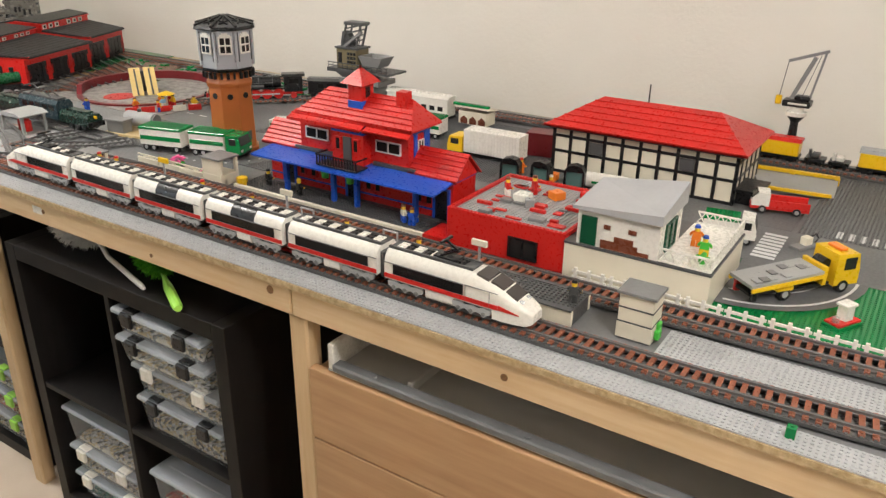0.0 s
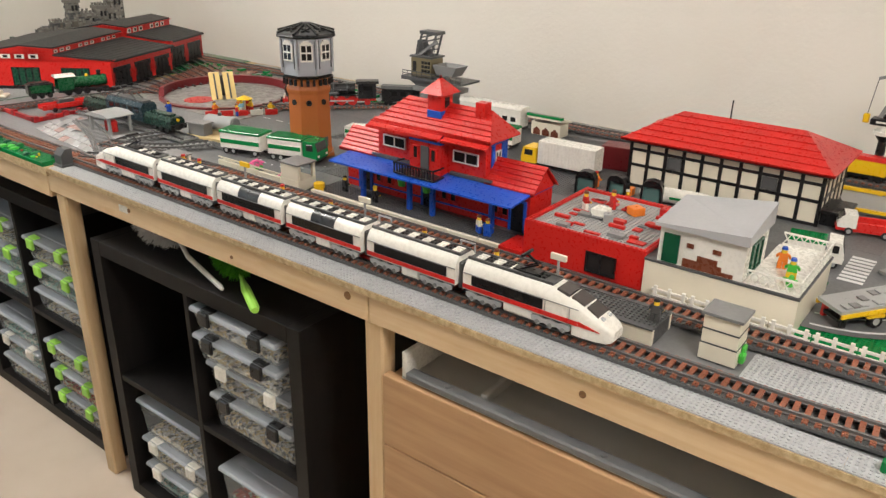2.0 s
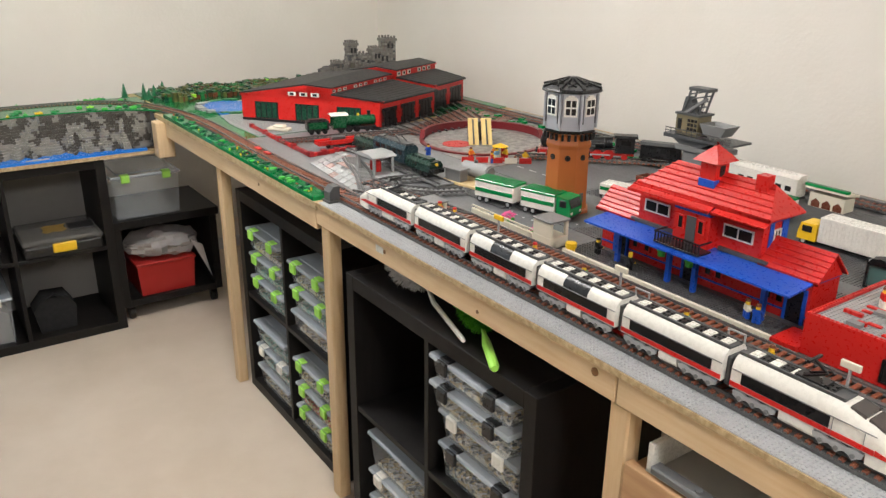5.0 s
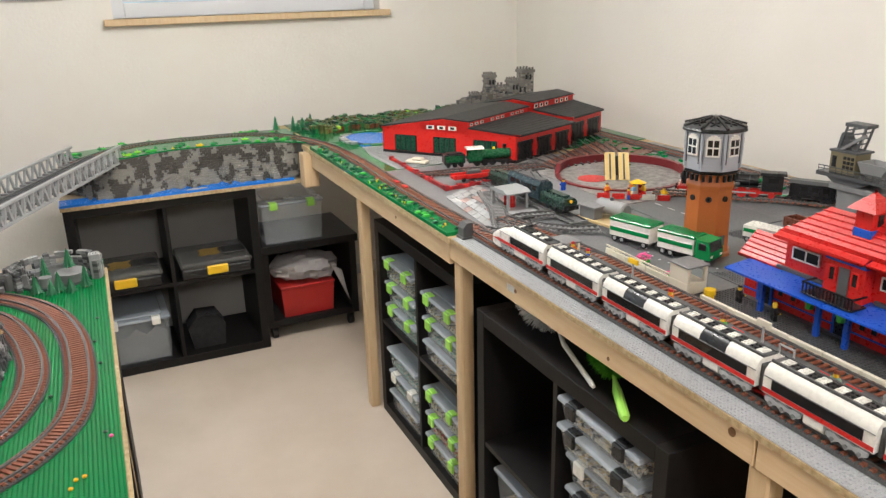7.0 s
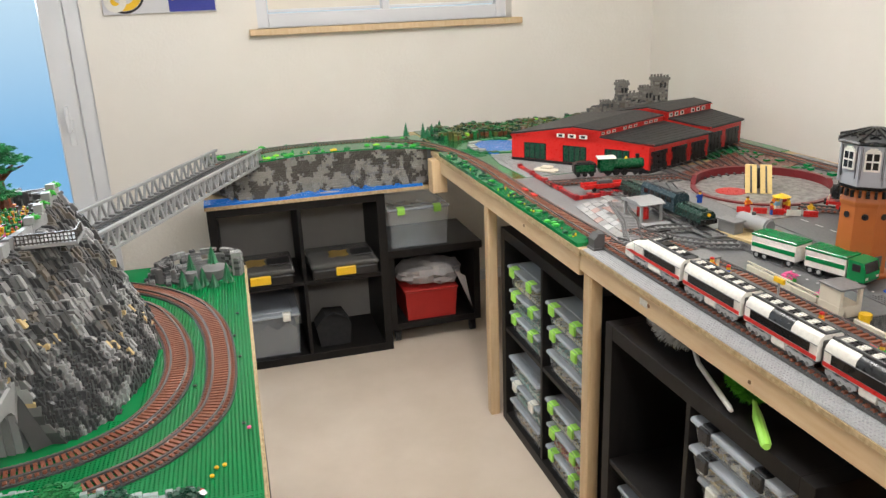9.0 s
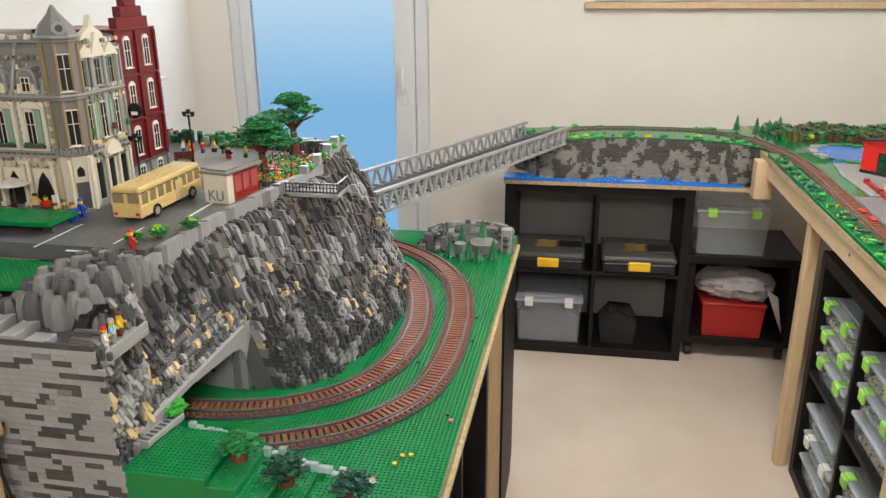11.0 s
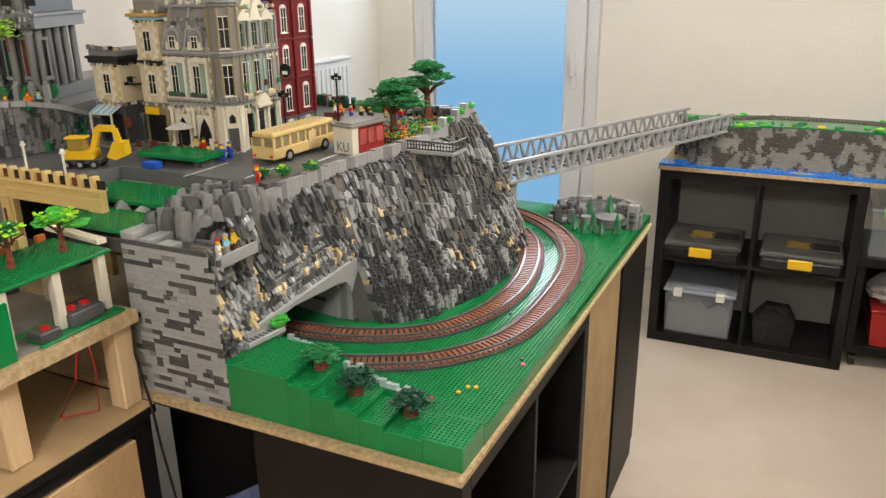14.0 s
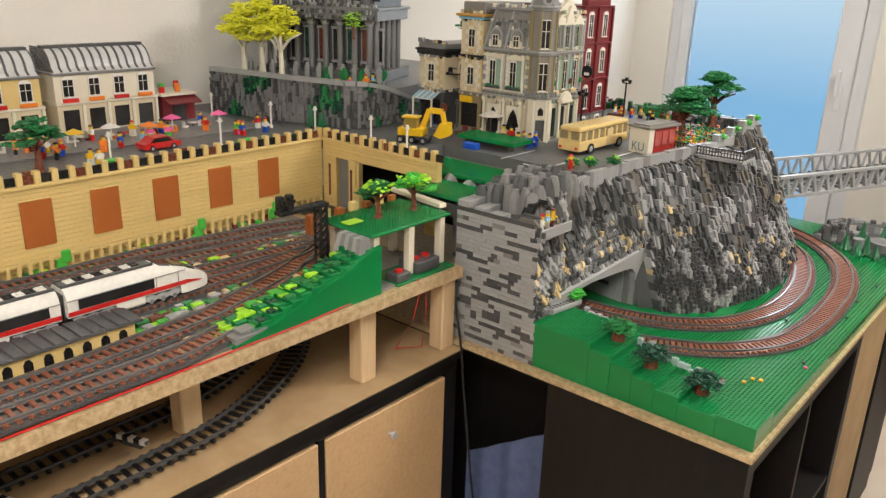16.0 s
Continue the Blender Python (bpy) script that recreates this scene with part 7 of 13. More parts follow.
# the flat end wall of light and dark bricks
wall = thing("brick_end_wall", "light and dark grey brick end wall of the mountain", "toy wall", pose(-0.856, 0.952, 0.7995))
part("backing", MB().box(0.001, 0.003, 0, 0.165, 0.06, 0.296), MGREY, wall)
rnd = random.Random(9)
wm = {}
for r in range(32):
    z = r * 0.00965
    wtop = 0.212 - (0.0 if r > 9 else -0.006)
    x = 0.0
    if z > 0.27:
        wtop = 0.20
    while x < wtop - 0.004:
        n = rnd.choice((2, 2, 3, 4, 4, 6))
        w = min(n * 0.008, wtop - x)
        d = noise.noise(Vector((x * 26, z * 75, 2.0))) + 0.4 * noise.noise(Vector((x * 60, z * 140, 9.0)))
        mat = DGREY if d > 0.16 else MGREY if d > 0.12 else LGREY
        key = (round(w, 4), mat.name)
        if key not in wm:
            me = mesh_of("brick", MB().cbox(0.0001, -0.0005, 0.0001, w - 0.0002, 0.0045, 0.0094, 0.0004))
            me.materials.append(mat)
            wm[key] = me
        ob = new("brick", wm[key])
        ob.parent = wall
        ob.location = (x, -0.001, z)
        x += w
part("top_blocks", MB().cbox(0.0, 0, 0.297, 0.03, 0.06, 0.322, 0.001).cbox(0.045, 0, 0.297, 0.07, 0.06, 0.314, 0.001).cbox(0.085, 0, 0.297, 0.12, 0.03, 0.309, 0.001), LGREY, wall, "", "stuff")

# ---- truss bridge ----
BN, BAX = Vector((-0.27, 3.33, 0.915)), Vector((-0.419, -0.908, 0))
LB = 1.29
WEB = {"near": 0.0105, "far": 0.0075}   # thickness of the web bars
br = thing("truss_bridge", "light grey plastic truss railway bridge", "toy bridge", Matrix.LocRotScale(BN - BAX * 0.155, Euler((0, 0, math.atan2(BAX.y, BAX.x))), None))
for side, y in (("near", 0.160), ("far", -0.045)):
    part("chord", MB().cbox(0, y - 0.006, 0.0, LB, y + 0.006, 0.010, 0.0006), LGREY, br)
    part("chord", MB().cbox(0, y - 0.007, 0.064, LB, y + 0.007, 0.073, 0.0006), LGREY, br)
    n = 22
    for k in range(n):
        x0, x1 = LB * k / n, LB * (k + 1) / n
        xm = (x0 + x1) / 2
        part("truss_web", MB().bar((x0 + 0.005, y, 0.009), (xm - 0.004, y, 0.065), WEB[side]).bar((xm + 0.004, y, 0.065), (x1 - 0.005, y, 0.009), WEB[side]), LGREY, br)
        if side == "near":
            part("truss_panel", MB().cbox(x0 - 0.006, y - 0.004, 0.010, x0 + 0.006, y + 0.005, 0.030, 0.001).cbox(xm - 0.008, y - 0.004, 0.046, xm + 0.008, y + 0.006, 0.064, 0.001), MGREY, br)
for k in range(30):
    part("cross_beam", MB().cbox(LB * k / 30 + 0.010, -0.039, 0.012, LB * k / 30 + 0.022, 0.154, 0.020, 0.0006), MGREY, br)
part("deck", MB().cbox(0, 0.002, 0.0205, LB, 0.104, 0.025, 0.0006), DGREY, br)
part("pier", MB().cbox(LB - 0.05, 0.01, -0.110, LB - 0.005, 0.155, -0.0005, 0.001), LGREY, br)
side_v = Vector((-BAX.y, BAX.x, 0)) * 0.053
c0, c1 = BN - BAX * 0.155 + side_v, BN + BAX * 1.135 + side_v
track("toy railway track crossing the truss bridge", [(c0.x, c0.y, 0.941), (c1.x, c1.y, 0.941)], None, sleeper=DGREY)

# ---- north rocks on the shelf unit ----
NZ = 0.768   # top of the board's chipboard
nb = thing("north_board", "thin board with blue water edge on the shelf unit", "board", pose(0, 0, 0))
part("board", MB().box(-0.325, 3.318, NZ - 0.0155, 0.70, 3.86, NZ), CHIP, nb)
part("water", MB().box(-0.325, 3.319, NZ + 0.0005, 0.645, 3.42, NZ + 0.0105), AZURE, nb, "blue water plate")
part("fish", MB().prism([(0.175, 3.328), (0.215, 3.338), (0.262, 3.330), (0.235, 3.326), (0.218, 3.3215), (0.20, 3.325)], NZ + 0.0105, NZ + 0.015, "z"), LGREY, nb, "flat grey toy fish")
RIM = smooth([(x, y, 0) for x, y in ((-0.30, 3.62), (-0.235, 3.50), (-0.13, 3.395), (-0.045, 3.372), (0.05, 3.415), (0.14, 3.444), (0.26, 3.450), (0.38, 3.443), (0.48, 3.425), (0.573, 3.398), (0.655, 3.345), (0.715, 3.285))], 6)
RT = 0.9385  # turf on the bank
nr = thing("rock_bank", "grey toy rock bank carrying the track", "toy landscape", pose(0, 0, 0))
back = [(0.715, 3.69), (0.55, 3.705), (0.40, 3.722), (0.16, 3.726), (0.0, 3.70), (-0.12, 3.655), (-0.22, 3.62)]
part("core", MB().prism([(x, y + 0.012) for x, y, _ in RIM if x < 0.70] + [(0.695, 3.68), (0.40, 3.71), (0.16, 3.715), (0.0, 3.69), (-0.20, 3.61)], NZ + 0.011, RT - 0.006, "z"), DGREY, nr)
part("turf", MB().prism([(x, y) for x, y, _ in RIM] + back, RT - 0.005, RT, "z"), GREEN, nr)
rnd = random.Random(30)
PALEROCK = plastic("pale_rock_plastic", (0.28, 0.268, 0.24), 0.4, 0.12, 0.3)
ROCKDARK = plastic("dark_rock_plastic", (0.075, 0.068, 0.058), 0.4, 0.2, 0.4)
gr = {m.name: MB() for m in (ROCKDARK, MGREY, PALEROCK)}
run = resample(RIM, 0.0080)
for i, (p, d) in enumerate(run):
    if p.x > 0.70:
        continue
    for r in range(17):
        z = NZ + 0.0108 + r * 0.0096
        if z > RT - 0.008:
            break
        f = r / 16
        u = i * 0.008
        # stepped buttresses that widen towards the water
        but = max(0.0, 1 - abs(((u * 9.5 + 0.35 * math.sin(u * 31)) % 1.0) - 0.5) * 2 - f * 1.15)
        corner = max(0.0, 1 - abs(p.x + 0.05) / 0.12)
        o = 0.060 * but * (1 - f) + 0.030 * (1 - f) ** 1.5 + 0.035 * corner * (1 - f)
        o = 0.008 * int(o / 0.008) + rnd.choice((0.0, 0.0, 0.0, 0.004, -0.004))
        ci = (i + (r % 2)) // 2
        o += 0.004 * ((ci * 7 + r * 3) % 3)
        c = noise.noise(Vector((u * 17, f * 2.6, 4.0))) + 0.6 * noise.noise(Vector((u * 40, f * 5.5, 9.0))) + 0.35 * noise.noise(Vector((ci * 1.3, r * 0.9, 2.0))) + (0.20 if but > 0.05 else -0.05)
        m = ROCKDARK if c < 0.07 else MGREY if c < 0.16 else PALEROCK
        k = len(gr[m.name].v)
        gr[m.name].box(-0.0049, -o, 0, 0.0049, 0.016, 0.0094)
        gr[m.name].move(Matrix.Translation((p.x, max(p.y, 3.338 + o), z)), k)
for m in (ROCKDARK, MGREY, PALEROCK):
    part("rock_bricks", gr[m.name], m, nr, "stepped grey bricks", "stuff")
rnd = random.Random(31)
for mat, n in ((LEAF, 46), (BGREEN, 26), (LIME, 12), (YELLOW, 4)):
    mb = MB()
    for _ in range(n):
        q, d = run[rnd.randrange(len(run))]
        far = rnd.random() < 0.5
        nv = Vector((-d.y, d.x, 0))
        w = q + nv * (rnd.uniform(0.24, 0.29) if far else rnd.uniform(0.008, 0.10))
        if w.y > 3.715 or w.x < -0.30 or w.x > 0.70 or min((w.x - x) ** 2 + (w.y - y) ** 2 for x, y in CURVE[5:]) < 0.062 ** 2:
            continue
        s_ = rnd.uniform(0.006, 0.015)
        mb.cbox(w.x - s_, w.y - s_ * 0.7, RT, w.x + s_, w.y + s_ * 0.7, RT + rnd.uniform(0.003, 0.008), 0.001)
        mb.cyl(w.x, w.y, RT + 0.006, 0.0024, 0.004, 6)
    part("planting", mb, mat, nr, "flat plastic plants", "stuff")


# ---- small pine trees, bushes, broad trees ----
PINEGREEN = plastic("pine_green_plastic", (0.010, 0.155, 0.055), 0.4, 0.25)


def pine(x, y, z, h=0.05, r=0.016, mat=None):
    t = thing("toy_pine", "dark green plastic pine tree", "toy tree", pose(x, y, z, 0, 0, (x * 991 + y * 577) % 360), "toy pines")
    part("trunk", MB().cyl(0, 0, 0, 0.003, h * 0.25, 6), BROWN, t)
    cr = MB()
    rr = random.Random(int((x + 5) * 1e4))
    for k in range(6):
        f = k / 6
        zz, r0 = h * (0.12 + 0.80 * f), r * (1 - f * 0.85)
        n = 9
        v = [(0, 0, zz + h * 0.20)] + [(r0 * (1.0 if i % 2 else 0.62) * rr.uniform(0.9, 1.1) * math.cos(2 * math.pi * i / (2 * n)), r0 * (1.0 if i % 2 else 0.62) * math.sin(2 * math.pi * i / (2 * n)), zz - (0.004 if i % 2 else 0)) for i in range(2 * n)]
        cr.add(v, [(0, i + 1, (i + 1) % (2 * n) + 1) for i in range(2 * n)] + [tuple(range(2 * n, 0, -1))])
    part("crown", cr, mat or PINEGREEN, t)
    return t


def leafy(mb, rr, cx, cy, cz, rx, rz, n, s):
    """A flat clump of many little plastic leaves."""
    for _ in range(n):
        a, d = rr.uniform(0, 2 * math.pi), rr.random() ** 0.55
        x, y, z = cx + rx * d * math.cos(a), cy + rx * d * math.sin(a), cz + rr.uniform(-rz, rz) * (1 - 0.5 * d)
        q = s * rr.uniform(0.6, 1.3)
        k = len(mb.v)
        mb.prism([(-q, -q * 0.4), (0, -q * 0.9), (q, -q * 0.3), (q * 0.8, q * 0.6), (0, q), (-q * 0.8, q * 0.5)], -0.0009, 0.0009, "z")
        mb.move(Matrix.Translation((x, y, z)) @ Euler((rr.uniform(-0.35, 0.35), rr.uniform(-0.35, 0.35), a)).to_matrix().to_4x4(), k)
        if rr.random() < 0.4:
            mb.cyl(x, y, z + 0.001, 0.0022, 0.0022, 6)


def broad_tree(x, y, z, h, r, leafmat=None, seed=1, label="green plastic tree with layered leaf fronds", trunkmat=None, clumps=9, slim=1.0):
    t = thing("toy_tree", label, "toy tree", pose(x, y, z), "toy trees")
    rr = random.Random(seed)
    tr = MB().tube([(0, 0, 0), (0.002, 0, h * 0.18), (-0.002, 0.002, h * 0.42), (0, 0, h * 0.62)], [h * 0.11 * slim, h * 0.065 * slim, h * 0.055 * slim, h * 0.04 * slim], 8)
    part("trunk", tr, trunkmat or BROWN, t)
    for k in range(5):
        a = 2 * math.pi * k / 5 + rr.uniform(-0.3, 0.3)
        part("limb", MB().tube([(0, 0, h * 0.42), (r * 0.35 * math.cos(a), r * 0.35 * math.sin(a), h * 0.58), (r * 0.75 * math.cos(a), r * 0.75 * math.sin(a), h * 0.66)], [h * 0.035 * slim, h * 0.025 * slim, h * 0.012 * slim], 6), trunkmat or BROWN, t)
    cr = MB()
    for k in range(clumps):
        a, f = rr.uniform(0, 2 * math.pi), k / clumps
        d = r * (0.62 * (1 - f) + 0.05)
        leafy(cr, rr, d * math.cos(a), d * math.sin(a), h * (0.58 + 0.42 * f), r * (0.55 - 0.22 * f), h * 0.045, 46, 0.0062)
    part("crown", cr, leafmat or LEAF, t)
    return t


def bush(x, y, z, r, mat, seed, stump=True):
    t = thing("toy_bush", "bushy plastic plant on a brown stump", "toy bush", pose(x, y, z), "toy bushes")
    rr = random.Random(seed)
    if stump:
        part("stump", MB().cyl(0, 0, 0, r * 0.42, r * 0.75, 9, "z", r * 0.34), BROWN, t)
    cr = MB()
    leafy(cr, rr, 0, 0, r * 0.85, r, r * 0.30, 70, 0.0055)
    leafy(cr, rr, 0, 0, r * 1.1, r * 0.7, r * 0.2, 30, 0.0055)
    part("crown", cr, mat, t)
    return t


bush(-0.487, 1.030, 0.884, 0.034, LEAF, 1)
bush(-0.403, 1.012, 0.861, 0.034, DGREEN, 2)
bush(-0.300, 1.020, 0.840, 0.034, DGREEN, 3)
bush(-0.640, 1.105, 0.899, 0.022, BGREEN, 4, False)
wv = MB()
rnd = random.Random(12)
for k in range(26):
    f = k / 25
    x, y = -0.60 + 0.30 * f, 1.095 - 0.05 * f + rnd.uniform(-0.006, 0.006)
    wv.cbox(x - 0.006, y - 0.005, 0.86, x + 0.006, y + 0.005, 0.895 - 0.035 * f + rnd.uniform(0, 0.01), 0.001)
solo("white_shrub_row", wv, LIDCLEAR, "row of translucent white plant pieces along the terrace", "toy plant", kind="stuff")
broad_tree(-0.722, 1.745, 1.160, 0.150, 0.080, seed=3, clumps=20)
broad_tree(-0.708, 1.915, 1.185, 0.155, 0.080, seed=4, clumps=20)
# round castle ruin with pines at the table's far corner
cs = thing("castle_ruin", "grey round toy castle ruin with pines", "toy ruin", pose(-0.305, 2.285, WEST))
rnd = random.Random(61)
RUIN_LIGHT, RUIN_DARK = MB(), MB()
for k in range(30):
    a = radians(-25 + 235 * k / 29)
    x, y = 0.118 * math.cos(a) + 0.008, 0.098 * math.sin(a) - 0.01
    for r in range(6):
        if r > 3 and noise.noise(Vector((k * 0.5, r * 0.4, 2.0))) < -0.05 or (r in (2, 3) and k in (13, 14, 19, 20)):
            continue
        q = MB().cbox(-0.0085, -0.008, r * BH, 0.0085, 0.008, (r + 1) * BH - 0.0003, 0.0006)
        if r == 5:
            q.cyl(-0.004, 0, 6 * BH, 0.0024, 0.0016, 6).cyl(0.004, 0, 6 * BH, 0.0024, 0.0016, 6)
        part("wall_block", q.move(Matrix.Translation((x, y, 0)) @ Matrix.Rotation(a + math.pi / 2, 4, "Z")), MGREY if rnd.random() < 0.62 else DGREY if rnd.random() < 0.5 else LGREY, cs)
part("floor", MB().cyl(0, -0.01, 0, 0.095, 0.008, 20), DGREY, cs)
part("tower", MB().cyl(0.045, -0.045, 0.008, 0.040, 0.020, 18).cyl(0.045, -0.045, 0.028, 0.043, 0.005, 18), MGREY, cs, "round grey tower stump")
part("tower", MB().cyl(-0.022, -0.072, 0.0, 0.017, 0.034, 12), MGREY, cs, "round grey tower stump")
part("pillar", MB().cbox(0.098, -0.052, 0.0, 0.128, -0.022, 0.074, 0.0008).studs(0.100, -0.050, 0.124, -0.026, 0.074, 6), LGREY, cs, "tall light grey pillar")
for k in range(60):
    a, d = rnd.uniform(0, 2 * math.pi), rnd.random() ** 0.6
    x, y = -0.105 + 0.055 * d * math.cos(a), -0.01 + 0.075 * d * math.sin(a)
    hb = BH * max(1, round((0.062 * (1 - d ** 1.6) + rnd.uniform(-0.008, 0.008)) / BH))
    (RUIN_DARK if rnd.random() < 0.62 else RUIN_LIGHT).cbox(x - 0.0078, y - 0.0078, 0, x + 0.0078, y + 0.0078, hb, 0.0008).cyl(x, y, hb, 0.0024, 0.0016, 6)
part("rubble", RUIN_DARK, DGREY, cs, "heap of dark grey bricks", "stuff")
part("rubble", RUIN_LIGHT, MGREY, cs, "heap of grey bricks", "stuff")
for x, y, z, h in ((-0.262, 2.238, WEST + 0.044, 0.062), (-0.330, 2.270, WEST + 0.008, 0.070), (-0.352, 2.178, WEST, 0.058), (-0.292, 2.166, WEST, 0.064), (-0.262, 2.150, WEST, 0.045), (-0.222, 2.172, WEST, 0.070), (-0.312, 2.150, WEST, 0.045)):
    pine(x, y, z, h, 0.021)
for x, y, h in ((0.655, 3.65, 0.075), (0.715, 3.545, 0.085), (0.80, 3.70, 0.06), (0.865, 3.79, 0.06), (0.76, 3.64, 0.05)):
    pine(x, y, RT if x < 0.73 and y < 3.68 else TOP - 0.001, h, 0.022)

# ---- roundhouse ----
def lerp2(a, b, f):
    return (a[0] + (b[0] - a[0]) * f, a[1] + (b[1] - a[1]) * f)


def engine_shed(front, back, bays, label, gable_side=None, zt=0.100, ridge=0.150):
    """A wedge of an engine shed: front and back are pairs of ground points."""
    sh = thing("engine_shed", label, "toy building", pose(0, 0, TOP), "engine sheds")
    (f0, f1), (b0, b1) = front, back

    def face(p, q, z0, z1, t=0.008):
        d = Vector((q[0] - p[0], q[1] - p[1], 0)).normalized()
        n = Vector((d.y, -d.x, 0)) * t
        return MB().loft([[(p[0], p[1], z0), (q[0], q[1], z0), (q[0] - n.x, q[1] - n.y, z0), (p[0] - n.x, p[1] - n.y, z0)], [(p[0], p[1], z1), (q[0], q[1], z1), (q[0] - n.x, q[1] - n.y, z1), (p[0] - n.x, p[1] - n.y, z1)]])

    part("wall", face(b0, f0, 0, zt), RED, sh, "red side wall")
    part("wall", face(f1, b1, 0, zt), RED, sh, "red side wall")
    part("wall", face(b1, b0, 0, zt), RED, sh, "red back wall")
    part("plinth", face(b0, f0, 0, 0.013, -0.003), BLACK, sh)
    part("plinth", face(f0, f1, 0, 0.010, -0.003), BLACK, sh)
    part("lintel", face(f0, f1, zt - 0.020, zt), RED, sh)
    for k in range(bays + 1):
        p, q = lerp2(f0, f1, max(0, (k - 0.09) / bays)), lerp2(f0, f1, min(1, (k + 0.09) / bays))
        part("pier", face(p, q, 0, zt - 0.020), RED, sh)
        p2, q2 = lerp2(f0, f1, max(0, (k - 0.17) / bays)), lerp2(f0, f1, min(1, (k + 0.17) / bays))
        part("pier_cheek", face(p2, q2, 0.030, 0.062, 0.006), RED, sh)
    for k in range(bays):
        p, q = lerp2(f0, f1, (k + 0.10) / bays), lerp2(f0, f1, (k + 0.90) / bays)
        d = part("shed_door", face(p, q, 0, zt - 0.021, 0.004), BLACK, sh, "black shed door")
        for f in (0.25, 0.5, 0.75):
            a, b = lerp2(p, q, f - 0.03), lerp2(p, q, f + 0.03)
            part("door_panel", face(a, b, 0.004, zt - 0.026, -0.0015), BLACK, d)
    m0, m1 = lerp2(f0, b0, 0.52), lerp2(f1, b1, 0.52)
    c0, c1 = lerp2(f0, b0, 0.34), lerp2(f1, b1, 0.34)
    e0, e1 = lerp2(f0, b0, -0.03), lerp2(f1, b1, -0.03)

    def slab3(p, q, r, s, zp, zq, t=0.006):
        return MB().loft([[(*p, zp), (*q, zp), (*r, zq), (*s, zq)], [(*p, zp + t), (*q, zp + t), (*r, zq + t), (*s, zq + t)]])

    roof_black = plastic("roof_black", (0.014, 0.0145, 0.0155), 0.5, 0.3, 0.3)
    part("roof", slab3(e0, e1, c1, c0, zt + 0.002, zt + 0.020), roof_black, sh, "black low-pitched roof")
    for k in range(9):
        h0, h1 = lerp2(f0, b0, -0.03 + 0.37 * (k + 0.15) / 9), lerp2(f1, b1, -0.03 + 0.37 * (k + 0.15) / 9)
        g0, g1 = lerp2(f0, b0, -0.03 + 0.37 * (k + 0.85) / 9), lerp2(f1, b1, -0.03 + 0.37 * (k + 0.85) / 9)
        za, zb = zt + 0.0083 + 0.018 * (k + 0.15) / 9, zt + 0.0083 + 0.018 * (k + 0.85) / 9
        part("roof_course", slab3(h0, h1, g1, g0, za, zb, 0.0012), roof_black, sh)
    part("clerestory", MB().loft([[(*c0, zt + 0.014), (*c1, zt + 0.014), (*m1, zt + 0.014), (*m0, zt + 0.014)], [(*c0, ridge - 0.006), (*c1, ridge - 0.006), (*m1, ridge), (*m0, ridge)]]), RED, sh, "red clerestory wall")
    x0, x1 = lerp2(f0, b0, 0.333), lerp2(f1, b1, 0.333)
    y0, y1 = lerp2(f0, b0, 0.54), lerp2(f1, b1, 0.54)
    part("roof", slab3(x0, x1, y1, y0, ridge - 0.004, ridge + 0.004, 0.005), roof_black, sh, "dark clerestory roof")
    part("roof", slab3(y0, y1, lerp2(f1, b1, 1.02), lerp2(f0, b0, 1.02), ridge + 0.002, zt + 0.006), roof_black, sh, "black rear roof")
    part("roof_trim", face(lerp2(x0, x1, -0.01), lerp2(x0, x1, 1.01), ridge - 0.0075, ridge - 0.0042, -0.004), RED, sh, "thin red roof trim")
    # closed roof ends over the side wall
    for s0, s1, za, zb in ((0.0, 0.34, zt + 0.003, zt + 0.021), (0.335, 0.54, ridge - 0.004, ridge + 0.003), (0.535, 1.0, ridge + 0.003, zt + 0.007)):
        p, q = lerp2(f0, b0, s0), lerp2(f0, b0, s1)
        d_ = Vector((f1[0] - f0[0], f1[1] - f0[1], 0)).normalized() * 0.008
        part("roof_end", MB().loft([[(*p, zt), (*q, zt), (q[0] + d_.x, q[1] + d_.y, zt), (p[0] + d_.x, p[1] + d_.y, zt)], [(*p, za), (*q, zb), (q[0] + d_.x, q[1] + d_.y, zb), (p[0] + d_.x, p[1] + d_.y, za)]]), RED, sh, "red gable end")
    n = bays * 4
    for k in range(n):
        if k % 4 == 3:
            continue
        p, q = lerp2(c0, c1, (k + 0.25) / n), lerp2(c0, c1, (k + 0.85) / n)
        w = part("window", face(p, q, zt + 0.029, ridge - 0.009, -0.002), WHITE, sh, "small white framed window")
        p, q = lerp2(c0, c1, (k + 0.42) / n), lerp2(c0, c1, (k + 0.68) / n)
        part("pane", face(p, q, zt + 0.033, ridge - 0.013, -0.003), DARKGLASS, w)
    part("parapet", face(lerp2(b0, f0, -0.01), lerp2(b0, f0, 1.03), zt, zt + 0.010, 0.010), RED, sh)
    part("parapet", face(lerp2(f0, f1, 0), lerp2(f0, f1, 1), zt, zt + 0.008, 0.008), RED, sh)
    if gable_side:
        for k in range(3):
            p, q = lerp2(b0, f0, 0.10 + 0.30 * k), lerp2(b0, f0, 0.27 + 0.30 * k)
            w = part("window", face(p, q, 0.014, 0.080, -0.002), BLACK, sh, "dark green barred window")
            for j in range(4):
                a, b = lerp2(p, q, 0.05 + 0.24 * j), lerp2(p, q, 0.23 + 0.24 * j)
                part("pane", face(a, b, 0.017, 0.077, -0.003), DGREEN, w)
        g0, g1 = lerp2(b0, f0, 0.30), lerp2(b0, f0, 0.62)
        part("gable", face(g0, g1, zt + 0.010, zt + 0.032), RED, sh, "stepped red gable")
